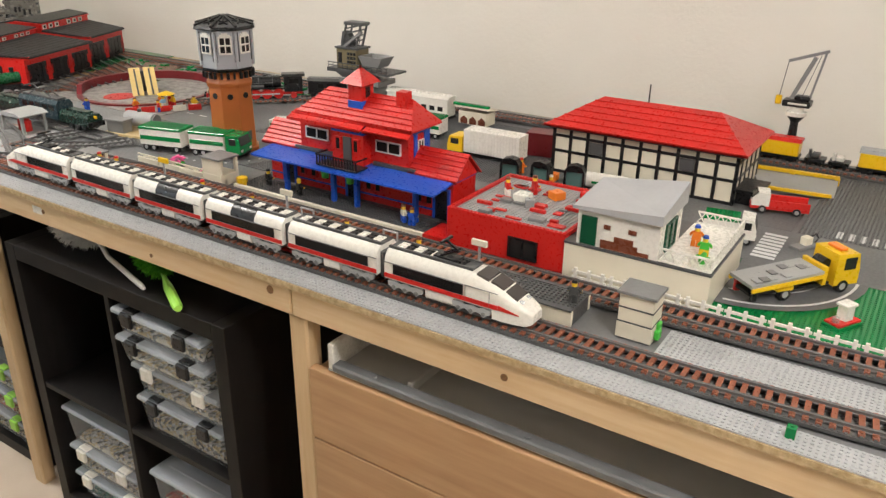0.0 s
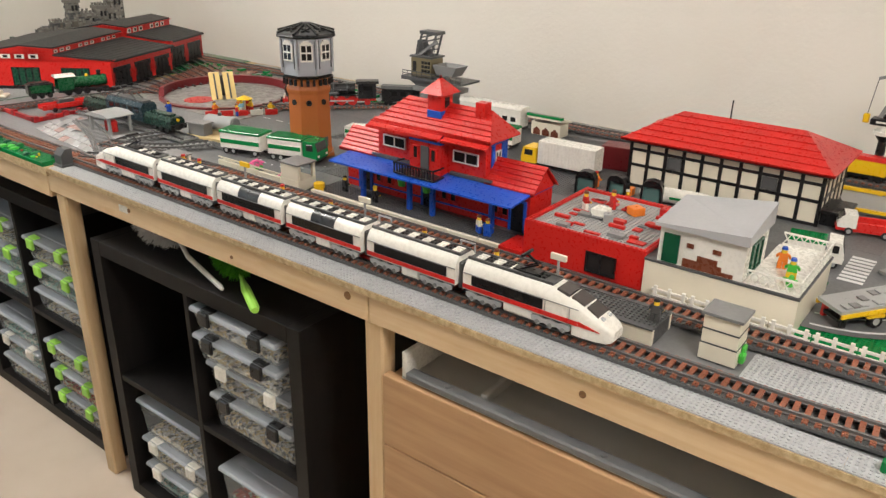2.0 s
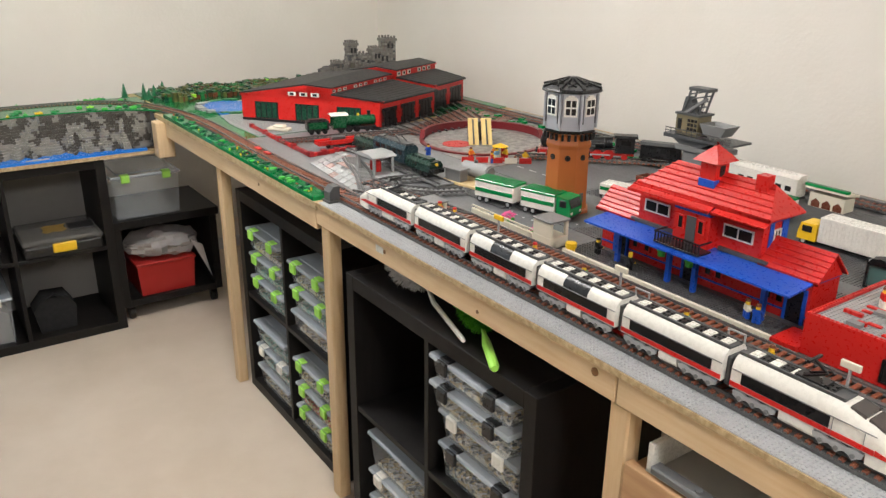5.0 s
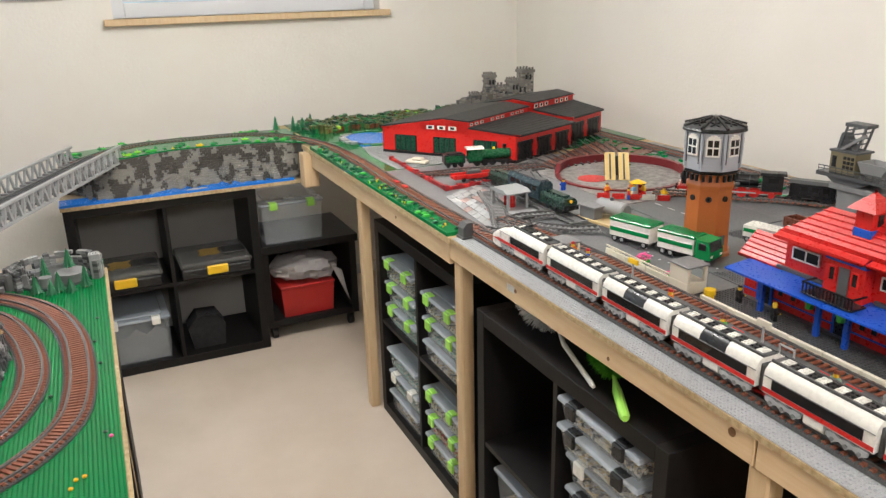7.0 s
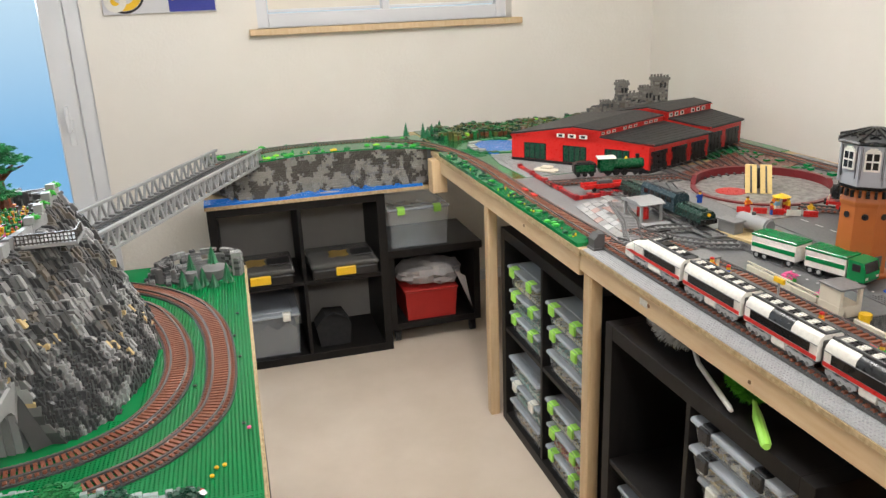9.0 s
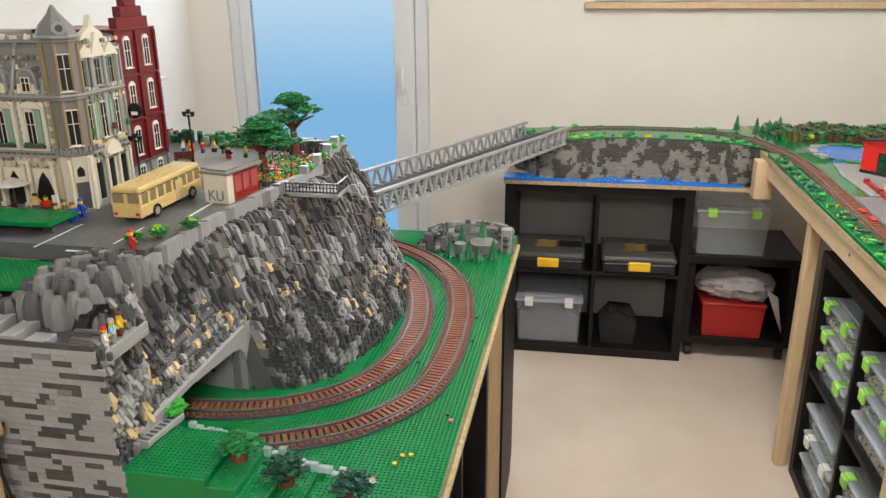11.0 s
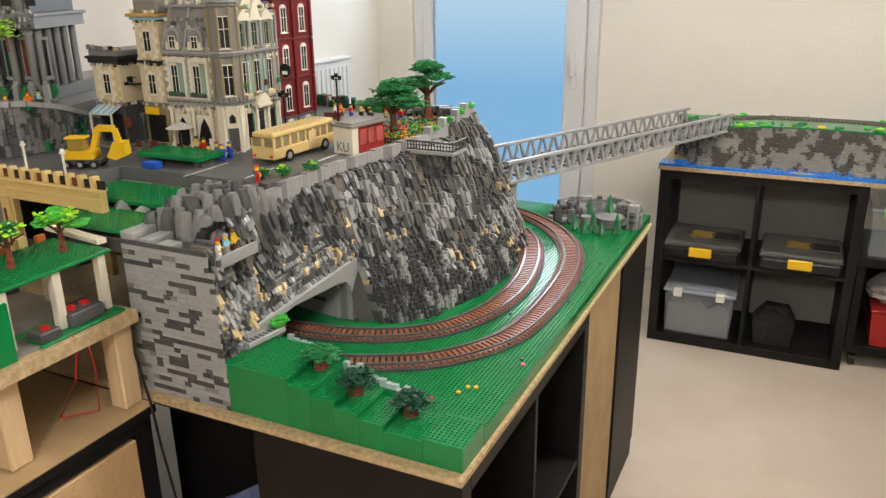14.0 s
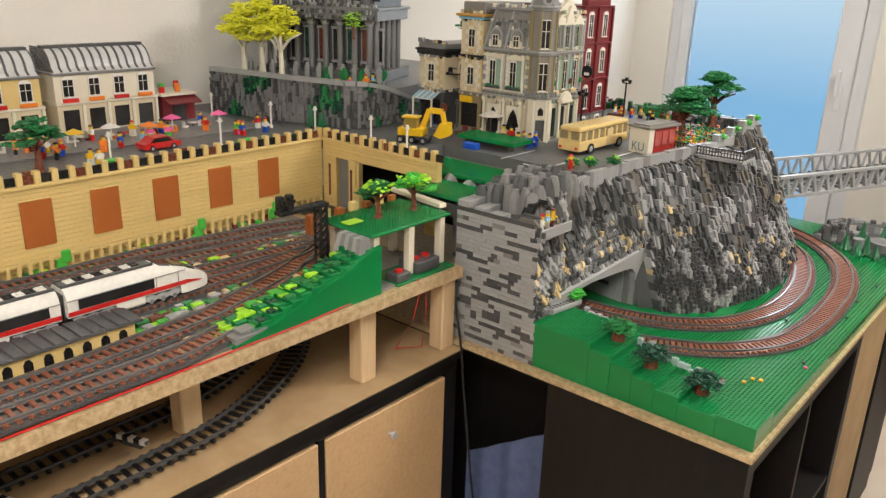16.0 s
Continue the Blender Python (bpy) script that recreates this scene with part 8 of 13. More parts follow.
        for k in range(3):
            p, q = lerp2(g0, g1, 0.16 + 0.26 * k), lerp2(g0, g1, 0.34 + 0.26 * k)
            w = part("window", face(p, q, zt + 0.011, zt + 0.026, -0.002), WHITE, sh, "small white framed window")
            p, q = lerp2(p, q, 0.25), lerp2(p, q, 0.75)
            part("pane", face(p, q, zt + 0.014, zt + 0.023, -0.003), DARKGLASS, w)
    return sh


engine_shed(((1.312, 2.485), (1.665, 2.635)), ((0.945, 2.955), (1.45, 3.30)), 3, "red toy roundhouse wing with black roof and doors", True)
engine_shed(((1.70, 2.70), (1.955, 2.825)), ((1.49, 3.24), (1.90, 3.42)), 2, "red toy roundhouse wing with black doors", None, 0.104, 0.160)
fan = MB()
fan.prism([(1.36, 2.40), (1.66, 2.58), (1.96, 2.75), (1.93, 2.40), (1.72, 2.30), (1.52, 2.375), (1.38, 2.33)], 0.0, 0.004, "z")
fan_t = thing("track_fan", "brown plank apron with rails before the sheds", "toy landscape", pose(0, 0, TOP))
part("apron", fan, BROWN, fan_t)
for f in range(6):
    p, q = lerp2((1.345, 2.50), (1.93, 2.80), (f + 0.5) / 6), lerp2((1.36, 2.30), (1.75, 2.33), (f + 0.5) / 6)
    for s in (-0.018, 0.018):
        part("rail", MB().bar((p[0] + s, p[1], 0.007), (q[0] + s * 0.9, q[1], 0.007), 0.005), DGREY, fan_t)

# ---- turntable ----
tt = thing("turntable_pit", "round cobbled turntable pit with a dark red rim", "turntable", pose(1.535, 2.125, TOP))
n = 40
rim = MB()
r0, r1 = 0.215, 0.232
v, f = [], []
for i in range(n):
    a = 2 * math.pi * i / n
    h = 0.030 if math.cos(a - 1.0) > 0.15 else 0.005
    v += [(r0 * math.cos(a), r0 * math.sin(a), 0), (r0 * math.cos(a), r0 * math.sin(a), h), (r1 * math.cos(a), r1 * math.sin(a), h), (r1 * math.cos(a), r1 * math.sin(a), 0)]
for i in range(n):
    j = (i + 1) % n
    f += [(4 * i + k, 4 * j + k, 4 * j + (k + 1) % 4, 4 * i + (k + 1) % 4) for k in range(3)]
rim.add(v, f)
part("rim", rim, DRED, tt, "dark red rim")
part("pit_floor", MB().cyl(0, 0, -0.0005, 0.214, 0.003, 40), COBBLE, tt, "mottled grey floor")
part("red_patch", MB().cyl(-0.118, 0.0, 0.0026, 0.052, 0.001, 18), RED, tt)
part("green_patch", MB().cbox(0.07, 0.10, 0.0026, 0.13, 0.15, 0.004), GREEN, tt)
rm = thing("tan_ramp", "tan two-lane toy ramp leaning upright", "toy ramp", pose(1.475, 2.06, TOP + 0.004, 0, 0, -32) @ Matrix.Diagonal((1.4, 1.0, 1.0, 1.0)))
for x in (-0.030, 0.004):
    part("lane", MB().loft([[(x, 0, 0), (x + 0.026, 0, 0), (x + 0.026, 0.01, 0), (x, 0.01, 0)], [(x, 0.075, 0.080), (x + 0.026, 0.075, 0.080), (x + 0.026, 0.085, 0.080), (x, 0.085, 0.080)]]), SAND, rm)
    part("groove", MB().loft([[(x + 0.011, -0.0015, 0.004), (x + 0.015, -0.0015, 0.004), (x + 0.015, 0.001, 0.002), (x + 0.011, 0.001, 0.002)], [(x + 0.011, 0.0715, 0.078), (x + 0.015, 0.0715, 0.078), (x + 0.015, 0.075, 0.076), (x + 0.011, 0.075, 0.076)]]), DGREY, rm)
part("support", MB().cbox(-0.028, 0.070, 0.0, 0.028, 0.105, 0.070, 0.001), DGREY, rm)
cu = thing("fairground_ride", "small toy carousel with a yellow canopy", "toy ride", pose(1.41, 1.87, TOP))
part("base", MB().cyl(0, 0, 0, 0.030, 0.006, 16), RED, cu)
part("pole", MB().cyl(0, 0, 0.006, 0.003, 0.040, 8), WHITE, cu)
part("canopy", MB().cyl(0, 0, 0.045, 0.028, 0.010, 12, "z", 0.004), YELLOW, cu)
for k in range(4):
    a = k * math.pi / 2 + 0.4
    figure(1.41 + 0.022 * math.cos(a), 1.87 + 0.022 * math.sin(a), TOP + 0.006, 90 * k, (RED, YELLOW, WHITE, RED)[k], (RED, ORANGE, CYAN, YELLOW)[k], (YELLOW, RED, BROWN, BLACK)[k])
for k in range(5):
    fx, fy = 1.30 + 0.036 * k, 1.90 - 0.030 * k
    solo("toy_barrier", MB().cbox(-0.020, -0.002, 0, 0.020, 0.002, 0.018, 0.0006).cbox(-0.016, -0.003, 0.006, -0.004, -0.002, 0.012), RED if k != 3 else WHITE, "low red toy barrier panel", "toy barrier", pose(fx, fy, TOP, 0, 0, -35), "toy barriers")
for k, (x, y, c1, c2) in enumerate(((1.335, 1.93, RED, ORANGE), (1.36, 1.85, BLUE, RED), (1.46, 1.80, WHITE, YELLOW), (1.245, 2.05, BLUE, BLUE))):
    figure(x, y, TOP, 60 * k, c1, c2, BROWN)


# ---- locomotives and wagons ----
def wheels(parent, xs, r, w=0.019, mat=None):
    for x in xs:
        m = MB()
        for s in (-1, 1):
            m.cyl(x, s * w - 0.003, r, r, 0.006, 14, "y")
        m.cyl(x, -w, r, r * 0.25, 2 * w, 6, "y")
        part("wheelset", m, mat or BLACK, parent)


HOODGREEN = plastic("blackish_green_plastic", (0.008, 0.032, 0.024), 0.24, 0.15)


def crocodile(m):
    l = thing("locomotive", "dark green articulated toy electric locomotive", "toy locomotive", m, "toy locomotives")
    wheels(l, (-0.20, -0.17, -0.14, 0.14, 0.17, 0.20), 0.012)
    for s in (-1, 1):
        a, b = sorted((s * 0.095, s * 0.225))
        part("hood", MB().prism([(-0.024, 0.014), (0.024, 0.014), (0.024, 0.036), (0.016, 0.046), (-0.016, 0.046), (-0.024, 0.036)], a, b, "x"), HOODGREEN, l, "long sloping green hood")
        part("hood_vents", MB().cbox(a + 0.02, -0.012, 0.0465, b - 0.02, 0.012, 0.051, 0.001), HOODGREEN, l)
        part("buffer_beam", MB().cbox(s * 0.228 - 0.004, -0.026, 0.012, s * 0.228 + 0.004, 0.026, 0.026, 0.001), BLACK, l)
        for y in (-0.015, 0.015):
            part("buffer", MB().cyl(s * 0.232, y, 0.020, 0.005, s * 0.008, 8, "x"), BLACK, l)
        part("headlight", MB().cyl(s * 0.226, 0, 0.038, 0.005, s * 0.004, 8, "x"), YELLOW, l)
        pg = MB().bar((s * 0.05, -0.012, 0.074), (s * 0.02, -0.010, 0.088), 0.003).bar((s * 0.05, 0.012, 0.074), (s * 0.02, 0.010, 0.088), 0.003).bar((s * 0.02, 0, 0.088), (s * 0.05, 0, 0.098), 0.003).bar((s * 0.05, -0.024, 0.099), (s * 0.05, 0.024, 0.099), 0.004)
        part("pantograph", pg, DGREY, l)
    part("cab", MB().prism([(-0.026, 0.016), (0.026, 0.016), (0.026, 0.058), (0.018, 0.069), (-0.018, 0.069), (-0.026, 0.058)], -0.092, 0.092, "x"), plastic("steel_blue_plastic", (0.030, 0.055, 0.070), 0.22), l, "blue-green cab body")
    for s in (-1, 1):
        for k in range(5):
            part("window", MB().cbox(-0.078 + 0.032 * k, s * 0.0265 - 0.0008, 0.040, -0.054 + 0.032 * k, s * 0.0265 + 0.0008, 0.055, 0.0004), DARKGLASS, l)
    part("roof", MB().cbox(-0.085, -0.014, 0.069, 0.085, 0.014, 0.074, 0.001), DGREY, l)
    return l


crocodile(pose(1.075, 1.985, ZR + 0.0098, 0, 0, 91))


LOCOGREEN = plastic("locomotive_green", (0.004, 0.085, 0.028), 0.25)


def steam(m, body, label):
    l = thing("locomotive", label, "toy locomotive", m, "toy locomotives")
    wheels(l, (-0.05, -0.02, 0.01), 0.013)
    wheels(l, (0.05, 0.07), 0.008)
    part("frame_plate", MB().cbox(-0.08, -0.022, 0.012, 0.085, 0.022, 0.020, 0.001), BLACK, l)
    part("boiler", MB().cyl(-0.03, 0, 0.040, 0.019, 0.11, 16, "x"), body, l)
    part("smokebox_door", MB().cyl(0.08, 0, 0.040, 0.017, 0.004, 16, "x"), BLACK, l)
    part("chimney", MB().cyl(0.062, 0, 0.056, 0.006, 0.018, 10, "z", 0.008), BLACK, l)
    part("dome", MB().cyl(0.02, 0, 0.056, 0.007, 0.010, 10, "z", 0.004), YELLOW, l)
    part("cab", MB().box(-0.08, -0.024, 0.020, -0.030, -0.021, 0.064).box(-0.08, 0.021, 0.020, -0.030, 0.024, 0.064).box(-0.034, -0.021, 0.020, -0.030, 0.021, 0.064), body, l)
    part("cab_roof", MB().prism([(-0.027, 0.064), (0.027, 0.064), (0.018, 0.070), (-0.018, 0.070)], -0.088, -0.022, "x"), WHITE, l)
    wheels(l, (-0.16, -0.135, -0.11), 0.009)
    part("tender", MB().cbox(-0.175, -0.022, 0.014, -0.095, 0.022, 0.048, 0.001).cbox(-0.165, -0.016, 0.048, -0.105, 0.016, 0.053, 0.002), BLACK, l)
    part("tender_side", MB().cbox(-0.168, -0.0232, 0.020, -0.102, -0.0218, 0.044, 0.0004), body, l)
    part("tender_side", MB().cbox(-0.168, 0.0218, 0.020, -0.102, 0.0232, 0.044, 0.0004), body, l)
    return l


steam(pose(1.185, 2.468, ZR + 0.0095, 0, 0, -14), LOCOGREEN, "small green toy steam locomotive with white roof")


def express_steam(m):
    """A long black steam locomotive with its nose towards local x."""
    l = thing("locomotive", "long black toy steam locomotive with red wheels", "toy locomotive", m, "toy locomotives")
    part("frame_plate", MB().cbox(-0.155, -0.018, 0.013, 0.150, 0.018, 0.023, 0.001), RED, l)
    wheels(l, (-0.075, -0.038, -0.001, 0.036), 0.0165, mat=RED)
    wheels(l, (0.085, 0.118), 0.010, mat=RED)
    wheels(l, (-0.125,), 0.010, mat=RED)
    for s in (-1, 1):
        part("side_rod", MB().cbox(-0.080, s * 0.0245 - 0.0015, 0.014, 0.042, s * 0.0245 + 0.0015, 0.018, 0.0006).cbox(0.040, s * 0.0245 - 0.001, 0.018, 0.092, s * 0.0245 + 0.001, 0.021, 0.0005), SILVER, l, "grey connecting rod")
        part("cylinder", MB().cyl(0.088, s * 0.020, 0.020, 0.0085, 0.030, 12, "x"), RED, l)
        part("running_board", MB().cbox(-0.100, s * 0.019 - 0.008, 0.033, 0.140, s * 0.019 + 0.008, 0.036, 0.0006), BLACK, l)
        part("smoke_deflector", MB().cbox(0.098, s * 0.0265 - 0.001, 0.036, 0.138, s * 0.0265 + 0.001, 0.064, 0.0006), BLACK, l)
        part("pipe", MB().bar((-0.06, s * 0.0215, 0.052), (0.12, s * 0.0215, 0.050), 0.003), DGREY, l)
        part("air_tank", MB().cyl(-0.03, s * 0.021, 0.041, 0.006, 0.045, 10, "x"), DGREY, l)
    part("boiler", MB().cyl(-0.085, 0, 0.052, 0.0200, 0.190, 18, "x"), BLACK, l)
    for x in (-0.06, -0.015, 0.03, 0.075):
        part("boiler_band", MB().cyl(x, 0, 0.052, 0.0206, 0.003, 18, "x"), DGREY, l)
    part("smokebox", MB().cyl(0.105, 0, 0.052, 0.0208, 0.038, 18, "x").cyl(0.143, 0, 0.052, 0.016, 0.005, 14, "x", 0.008), BLACK, l)
    part("chimney", MB().cyl(0.122, 0, 0.070, 0.0075, 0.014, 12, "z", 0.009), BLACK, l)
    for x, r in ((0.070, 0.009), (0.020, 0.010), (-0.035, 0.008)):
        part("dome", MB().cyl(x, 0, 0.069, r, 0.008, 12, "z", r * 0.7), BLACK, l)
    part("hand_rail", MB().bar((-0.08, -0.012, 0.071), (0.09, -0.012, 0.071), 0.002).bar((-0.08, 0.012, 0.071), (0.09, 0.012, 0.071), 0.002), DGREY, l)
    part("cab", MB().box(-0.155, -0.026, 0.023, -0.095, -0.022, 0.072).box(-0.155, 0.022, 0.023, -0.095, 0.026, 0.072).box(-0.099, -0.022, 0.023, -0.095, 0.022, 0.072), BLACK, l)
    for s in (-1, 1):
        part("cab_window", MB().cbox(-0.142, s * 0.0265 - 0.0006, 0.050, -0.112, s * 0.0265 + 0.0006, 0.064, 0.0003), DARKGLASS, l)
    part("cab_roof", MB().prism([(-0.029, 0.072), (0.029, 0.072), (0.020, 0.079), (-0.020, 0.079)], -0.164, -0.088, "x"), BLACK, l)
    part("buffer_beam", MB().cbox(0.148, -0.026, 0.012, 0.155, 0.026, 0.024, 0.001), RED, l)
    for y in (-0.016, 0.016):
        part("buffer", MB().cyl(0.155, y, 0.018, 0.0055, 0.007, 10, "x"), BLACK, l)
        part("headlight", MB().cyl(0.148, y, 0.030, 0.005, 0.004, 10, "x"), CREAM, l)
    return l


express_steam(pose(1.632, 1.700, ZR + 0.0098, 0, 0, 135))


def coach(m, L, wallmat, roofmat, label, win=True, h=0.055):
    c = thing("railway_wagon", label, "toy wagon", m, "toy wagons")
    wheels(c, (-L * 0.36, -L * 0.26, L * 0.26, L * 0.36), 0.008)
    part("underframe", MB().cbox(-L / 2, -0.021, 0.010, L / 2, 0.021, 0.016, 0.001), BLACK, c)
    part("body", MB().cbox(-L / 2 + 0.003, -0.024, 0.016, L / 2 - 0.003, 0.024, h, 0.002), wallmat, c)
    part("roof", MB().prism([(-0.025, h), (0.025, h), (0.015, h + 0.008), (-0.015, h + 0.008)], -L / 2, L / 2, "x"), roofmat, c)
    if win:
        for s in (-1, 1):
            for k in range(int(L / 0.03) - 1):
                x = -L / 2 + 0.02 + k * 0.03
                part("window", MB().cbox(x, s * 0.0242 - 0.0006, 0.032, x + 0.018, s * 0.0242 + 0.0006, 0.046, 0.0003), DARKGLASS, c)
    return c


coach(pose(1.793, 1.520, ZR + 0.0098, 0, 0, 121), 0.135, BLACK, DGREY, "black toy tender coach with ribbed roof")
for x, y, lab in ((1.545, 1.33, "reddish brown open toy wagon"), (1.545, 1.21, "reddish brown open toy wagon")):
    ow = thing("railway_wagon", lab, "toy wagon", pose(x, y, TOP, 0, 0, 90), "toy wagons")
    wheels(ow, (-0.03, 0.03), 0.008)
    part("underframe", MB().cbox(-0.052, -0.021, 0.010, 0.052, 0.021, 0.016, 0.001), BLACK, ow)
    part("side", MB().cbox(-0.052, -0.024, 0.016, 0.052, -0.020, 0.042, 0.001), BROWN, ow)
    part("side", MB().cbox(-0.052, 0.020, 0.016, 0.052, 0.024, 0.042, 0.001), BROWN, ow)
    part("end", MB().cbox(-0.052, -0.020, 0.016, -0.048, 0.020, 0.042, 0.001), BROWN, ow)
    part("end", MB().cbox(0.048, -0.020, 0.016, 0.052, 0.020, 0.042, 0.001), BROWN, ow)
coach(pose(1.80, 1.15, TOP, 0, 0, 90), 0.235, WHITE, WHITE, "white toy railcar standing behind the station", True, 0.070)
for y, a, b, lab in ((0.60, YELLOW, RED, "yellow toy wagon with a red roof"), (0.121, YELLOW, RED, "yellow toy wagon with a red roof"), (-0.14, YELLOW, LGREY, "yellow toy hopper wagon")):
    coach(pose(1.93, y, ZR + 0.0098, 0, 0, 90), 0.128, a, b, lab, False, 0.052)
for y in (0.020, -0.036):
    c = thing("railway_wagon", "black flat toy wagon with white parts", "toy wagon", pose(1.93, y, ZR + 0.0098, 0, 0, 90) @ Matrix.Scale(0.5, 4, (1, 0, 0)), "toy wagons")
    wheels(c, (-0.03, 0.03), 0.008)
    part("underframe", MB().cbox(-0.048, -0.021, 0.010, 0.048, 0.021, 0.018, 0.001), BLACK, c)
    part("load", MB().cbox(-0.02, -0.012, 0.018, 0.02, 0.012, 0.030, 0.003).cyl(0.03, 0, 0.018, 0.008, 0.018, 10), DGREY if y > 0 else WHITE, c)
for y, lab, mat in ((2.30, "low red toy flat wagon", RED),):
    c = thing("railway_wagon", lab, "toy wagon", pose(1.03, y, ZR + 0.004, 0, 0, -5), "toy wagons")
    wheels(c, (-0.04, 0.04), 0.008)
    part("deck", MB().cbox(-0.075, -0.022, 0.010, 0.075, 0.022, 0.018, 0.001).cbox(-0.075, -0.022, 0.018, 0.075, -0.018, 0.026, 0.001).cbox(-0.075, 0.018, 0.018, 0.075, 0.022, 0.026, 0.001), mat, c)
    part("load", MB().cbox(-0.02, -0.012, 0.018, 0.03, 0.012, 0.036, 0.002), DGREY, c)
CRIMSON = plastic("crimson_plastic", (0.33, 0.012, 0.016), 0.33, 0.15)
bd = thing("red_kerb", "red and dark red low wall along the yard", "toy wall", pose(0, 0, TOP))
for p, q in (((0.914, 2.785), (0.903, 2.249)), ((0.903, 2.243), (1.104, 2.262))):
    for k in range(9):
        a_, b_ = lerp2(p, q, k / 9 + 0.004), lerp2(p, q, (k + 1) / 9 - 0.004)
        part("wall", MB().bar((*a_, 0.006), (*b_, 0.006), 0.011, 0.012), CRIMSON if k % 3 else RED, bd)
    for k in range(5):
        w_ = lerp2(p, q, k / 4)
        part("post", MB().cbox(w_[0] - 0.008, w_[1] - 0.008, 0, w_[0] + 0.008, w_[1] + 0.008, 0.017, 0.0008), CRIMSON, bd)
solo("toy_car", MB().cbox(-0.045, -0.02, 0.004, 0.045, 0.02, 0.016, 0.004).cbox(-0.02, -0.018, 0.016, 0.025, 0.018, 0.026, 0.004), CREAM, "low cream toy vehicle in the yard", "toy car", pose(0.977, 2.67, TOP, 0, 0, -50))

yp = thing("yard_paving", "pale grey and pinkish paving tiles by the shelter", "paving", pose(0, 0, TOP), kind="structure")
PALETILE = plastic("pale_paving_tile", (0.48, 0.49, 0.50), 0.18, 0.10)
PINKTILE = plastic("pinkish_paving_tile", (0.46, 0.33, 0.30), 0.2, 0.12)
ra_ = random.Random(12)
for i_ in range(10):
    for j_ in range(5):
        if ra_.random() < 0.14:
            continue
        cell = []
        for u_, v_ in ((i_ + 0.03, j_ + 0.03), (i_ + 0.97, j_ + 0.03), (i_ + 0.97, j_ + 0.97), (i_ + 0.03, j_ + 0.97)):
            u_, v_ = u_ / 10, v_ / 5
            cell.append(((0.819 + 0.040 * u_) * (1 - v_) + (1.001 + 0.026 * u_) * v_, (1.765 + 0.393 * u_) * (1 - v_) + (1.904 + 0.366 * u_) * v_))
        part("tile", MB().prism(cell, 0.0, 0.0022, "z"), PINKTILE if ra_.random() < 0.14 else LGREY if ra_.random() < 0.3 else PALETILE, yp)

sp2 = thing("yard_shelter", "grey-roofed open shelter with red pumps", "toy shelter", pose(0.985, 1.955, TOP, 0, 0, 2))
part("base", MB().cbox(-0.045, -0.09, 0, 0.045, 0.06, 0.006, 0.0006), LGREY, sp2)
part("tile_floor", MB().cbox(-0.05, 0.06, 0, 0.03, 0.16, 0.004, 0.0006), plastic("pinkish_tile", (0.45, 0.30, 0.27), 0.2), sp2)
for x in (-0.033, 0.033):
    for y in (-0.045, 0.045):
        part("post", MB().cbox(x - 0.004, y - 0.004, 0.006, x + 0.004, y + 0.004, 0.055, 0.0005), LGREY, sp2)
part("roof", MB().prism([(-0.055, 0.055), (0.055, 0.055), (0.055, 0.058), (0.03, 0.066), (-0.03, 0.066), (-0.055, 0.058)], -0.043, 0.043, "x"), LGREY, sp2, "light grey curved roof")
for y in (-0.015, 0.015):
    part("pump", MB().cyl(0, y, 0.006, 0.010, 0.030, 12).cyl(0, y, 0.036, 0.007, 0.006, 12), RED, sp2)
tk = thing("tank_depot", "grey tank on a tan and brown toy base", "toy depot", pose(1.165, 1.70, TOP, 0, 0, 10))
part("base", MB().cbox(-0.055, -0.07, 0, 0.055, 0.07, 0.008, 0.0006), TAN, tk)
part("kerb", MB().cbox(-0.02, -0.07, 0.008, 0.055, -0.062, 0.020, 0.0006).cbox(0.047, -0.062, 0.008, 0.055, 0.03, 0.020, 0.0006), ORANGE_BROWN, tk)
part("tank", MB().cyl(0.02, -0.055, 0.034, 0.022, 0.10, 18, "y"), LGREY, tk)
part("end_cap", MB().cyl(0.02, -0.060, 0.034, 0.018, 0.005, 16, "y"), MGREY, tk)
part("shed", MB().cbox(-0.05, 0.0, 0.008, -0.015, 0.06, 0.040, 0.001).cbox(-0.054, -0.004, 0.040, -0.011, 0.064, 0.045, 0.001), MGREY, tk)
part("valve", MB().cyl(0.02, 0.0, 0.056, 0.006, 0.008, 10), DGREY, tk)


# ---- road vehicles ----
def tyre(parent, x, y, r=0.0085, w=0.007):
    t = part("wheel", MB().cyl(x, y - w / 2, r, r, w, 16, "y"), BLACK, parent, "black rubber tyre")
    part("rim", MB().cyl(x, y - w / 2 - 0.0004, r, r * 0.55, w + 0.0008, 10, "y"), LGREY, t)


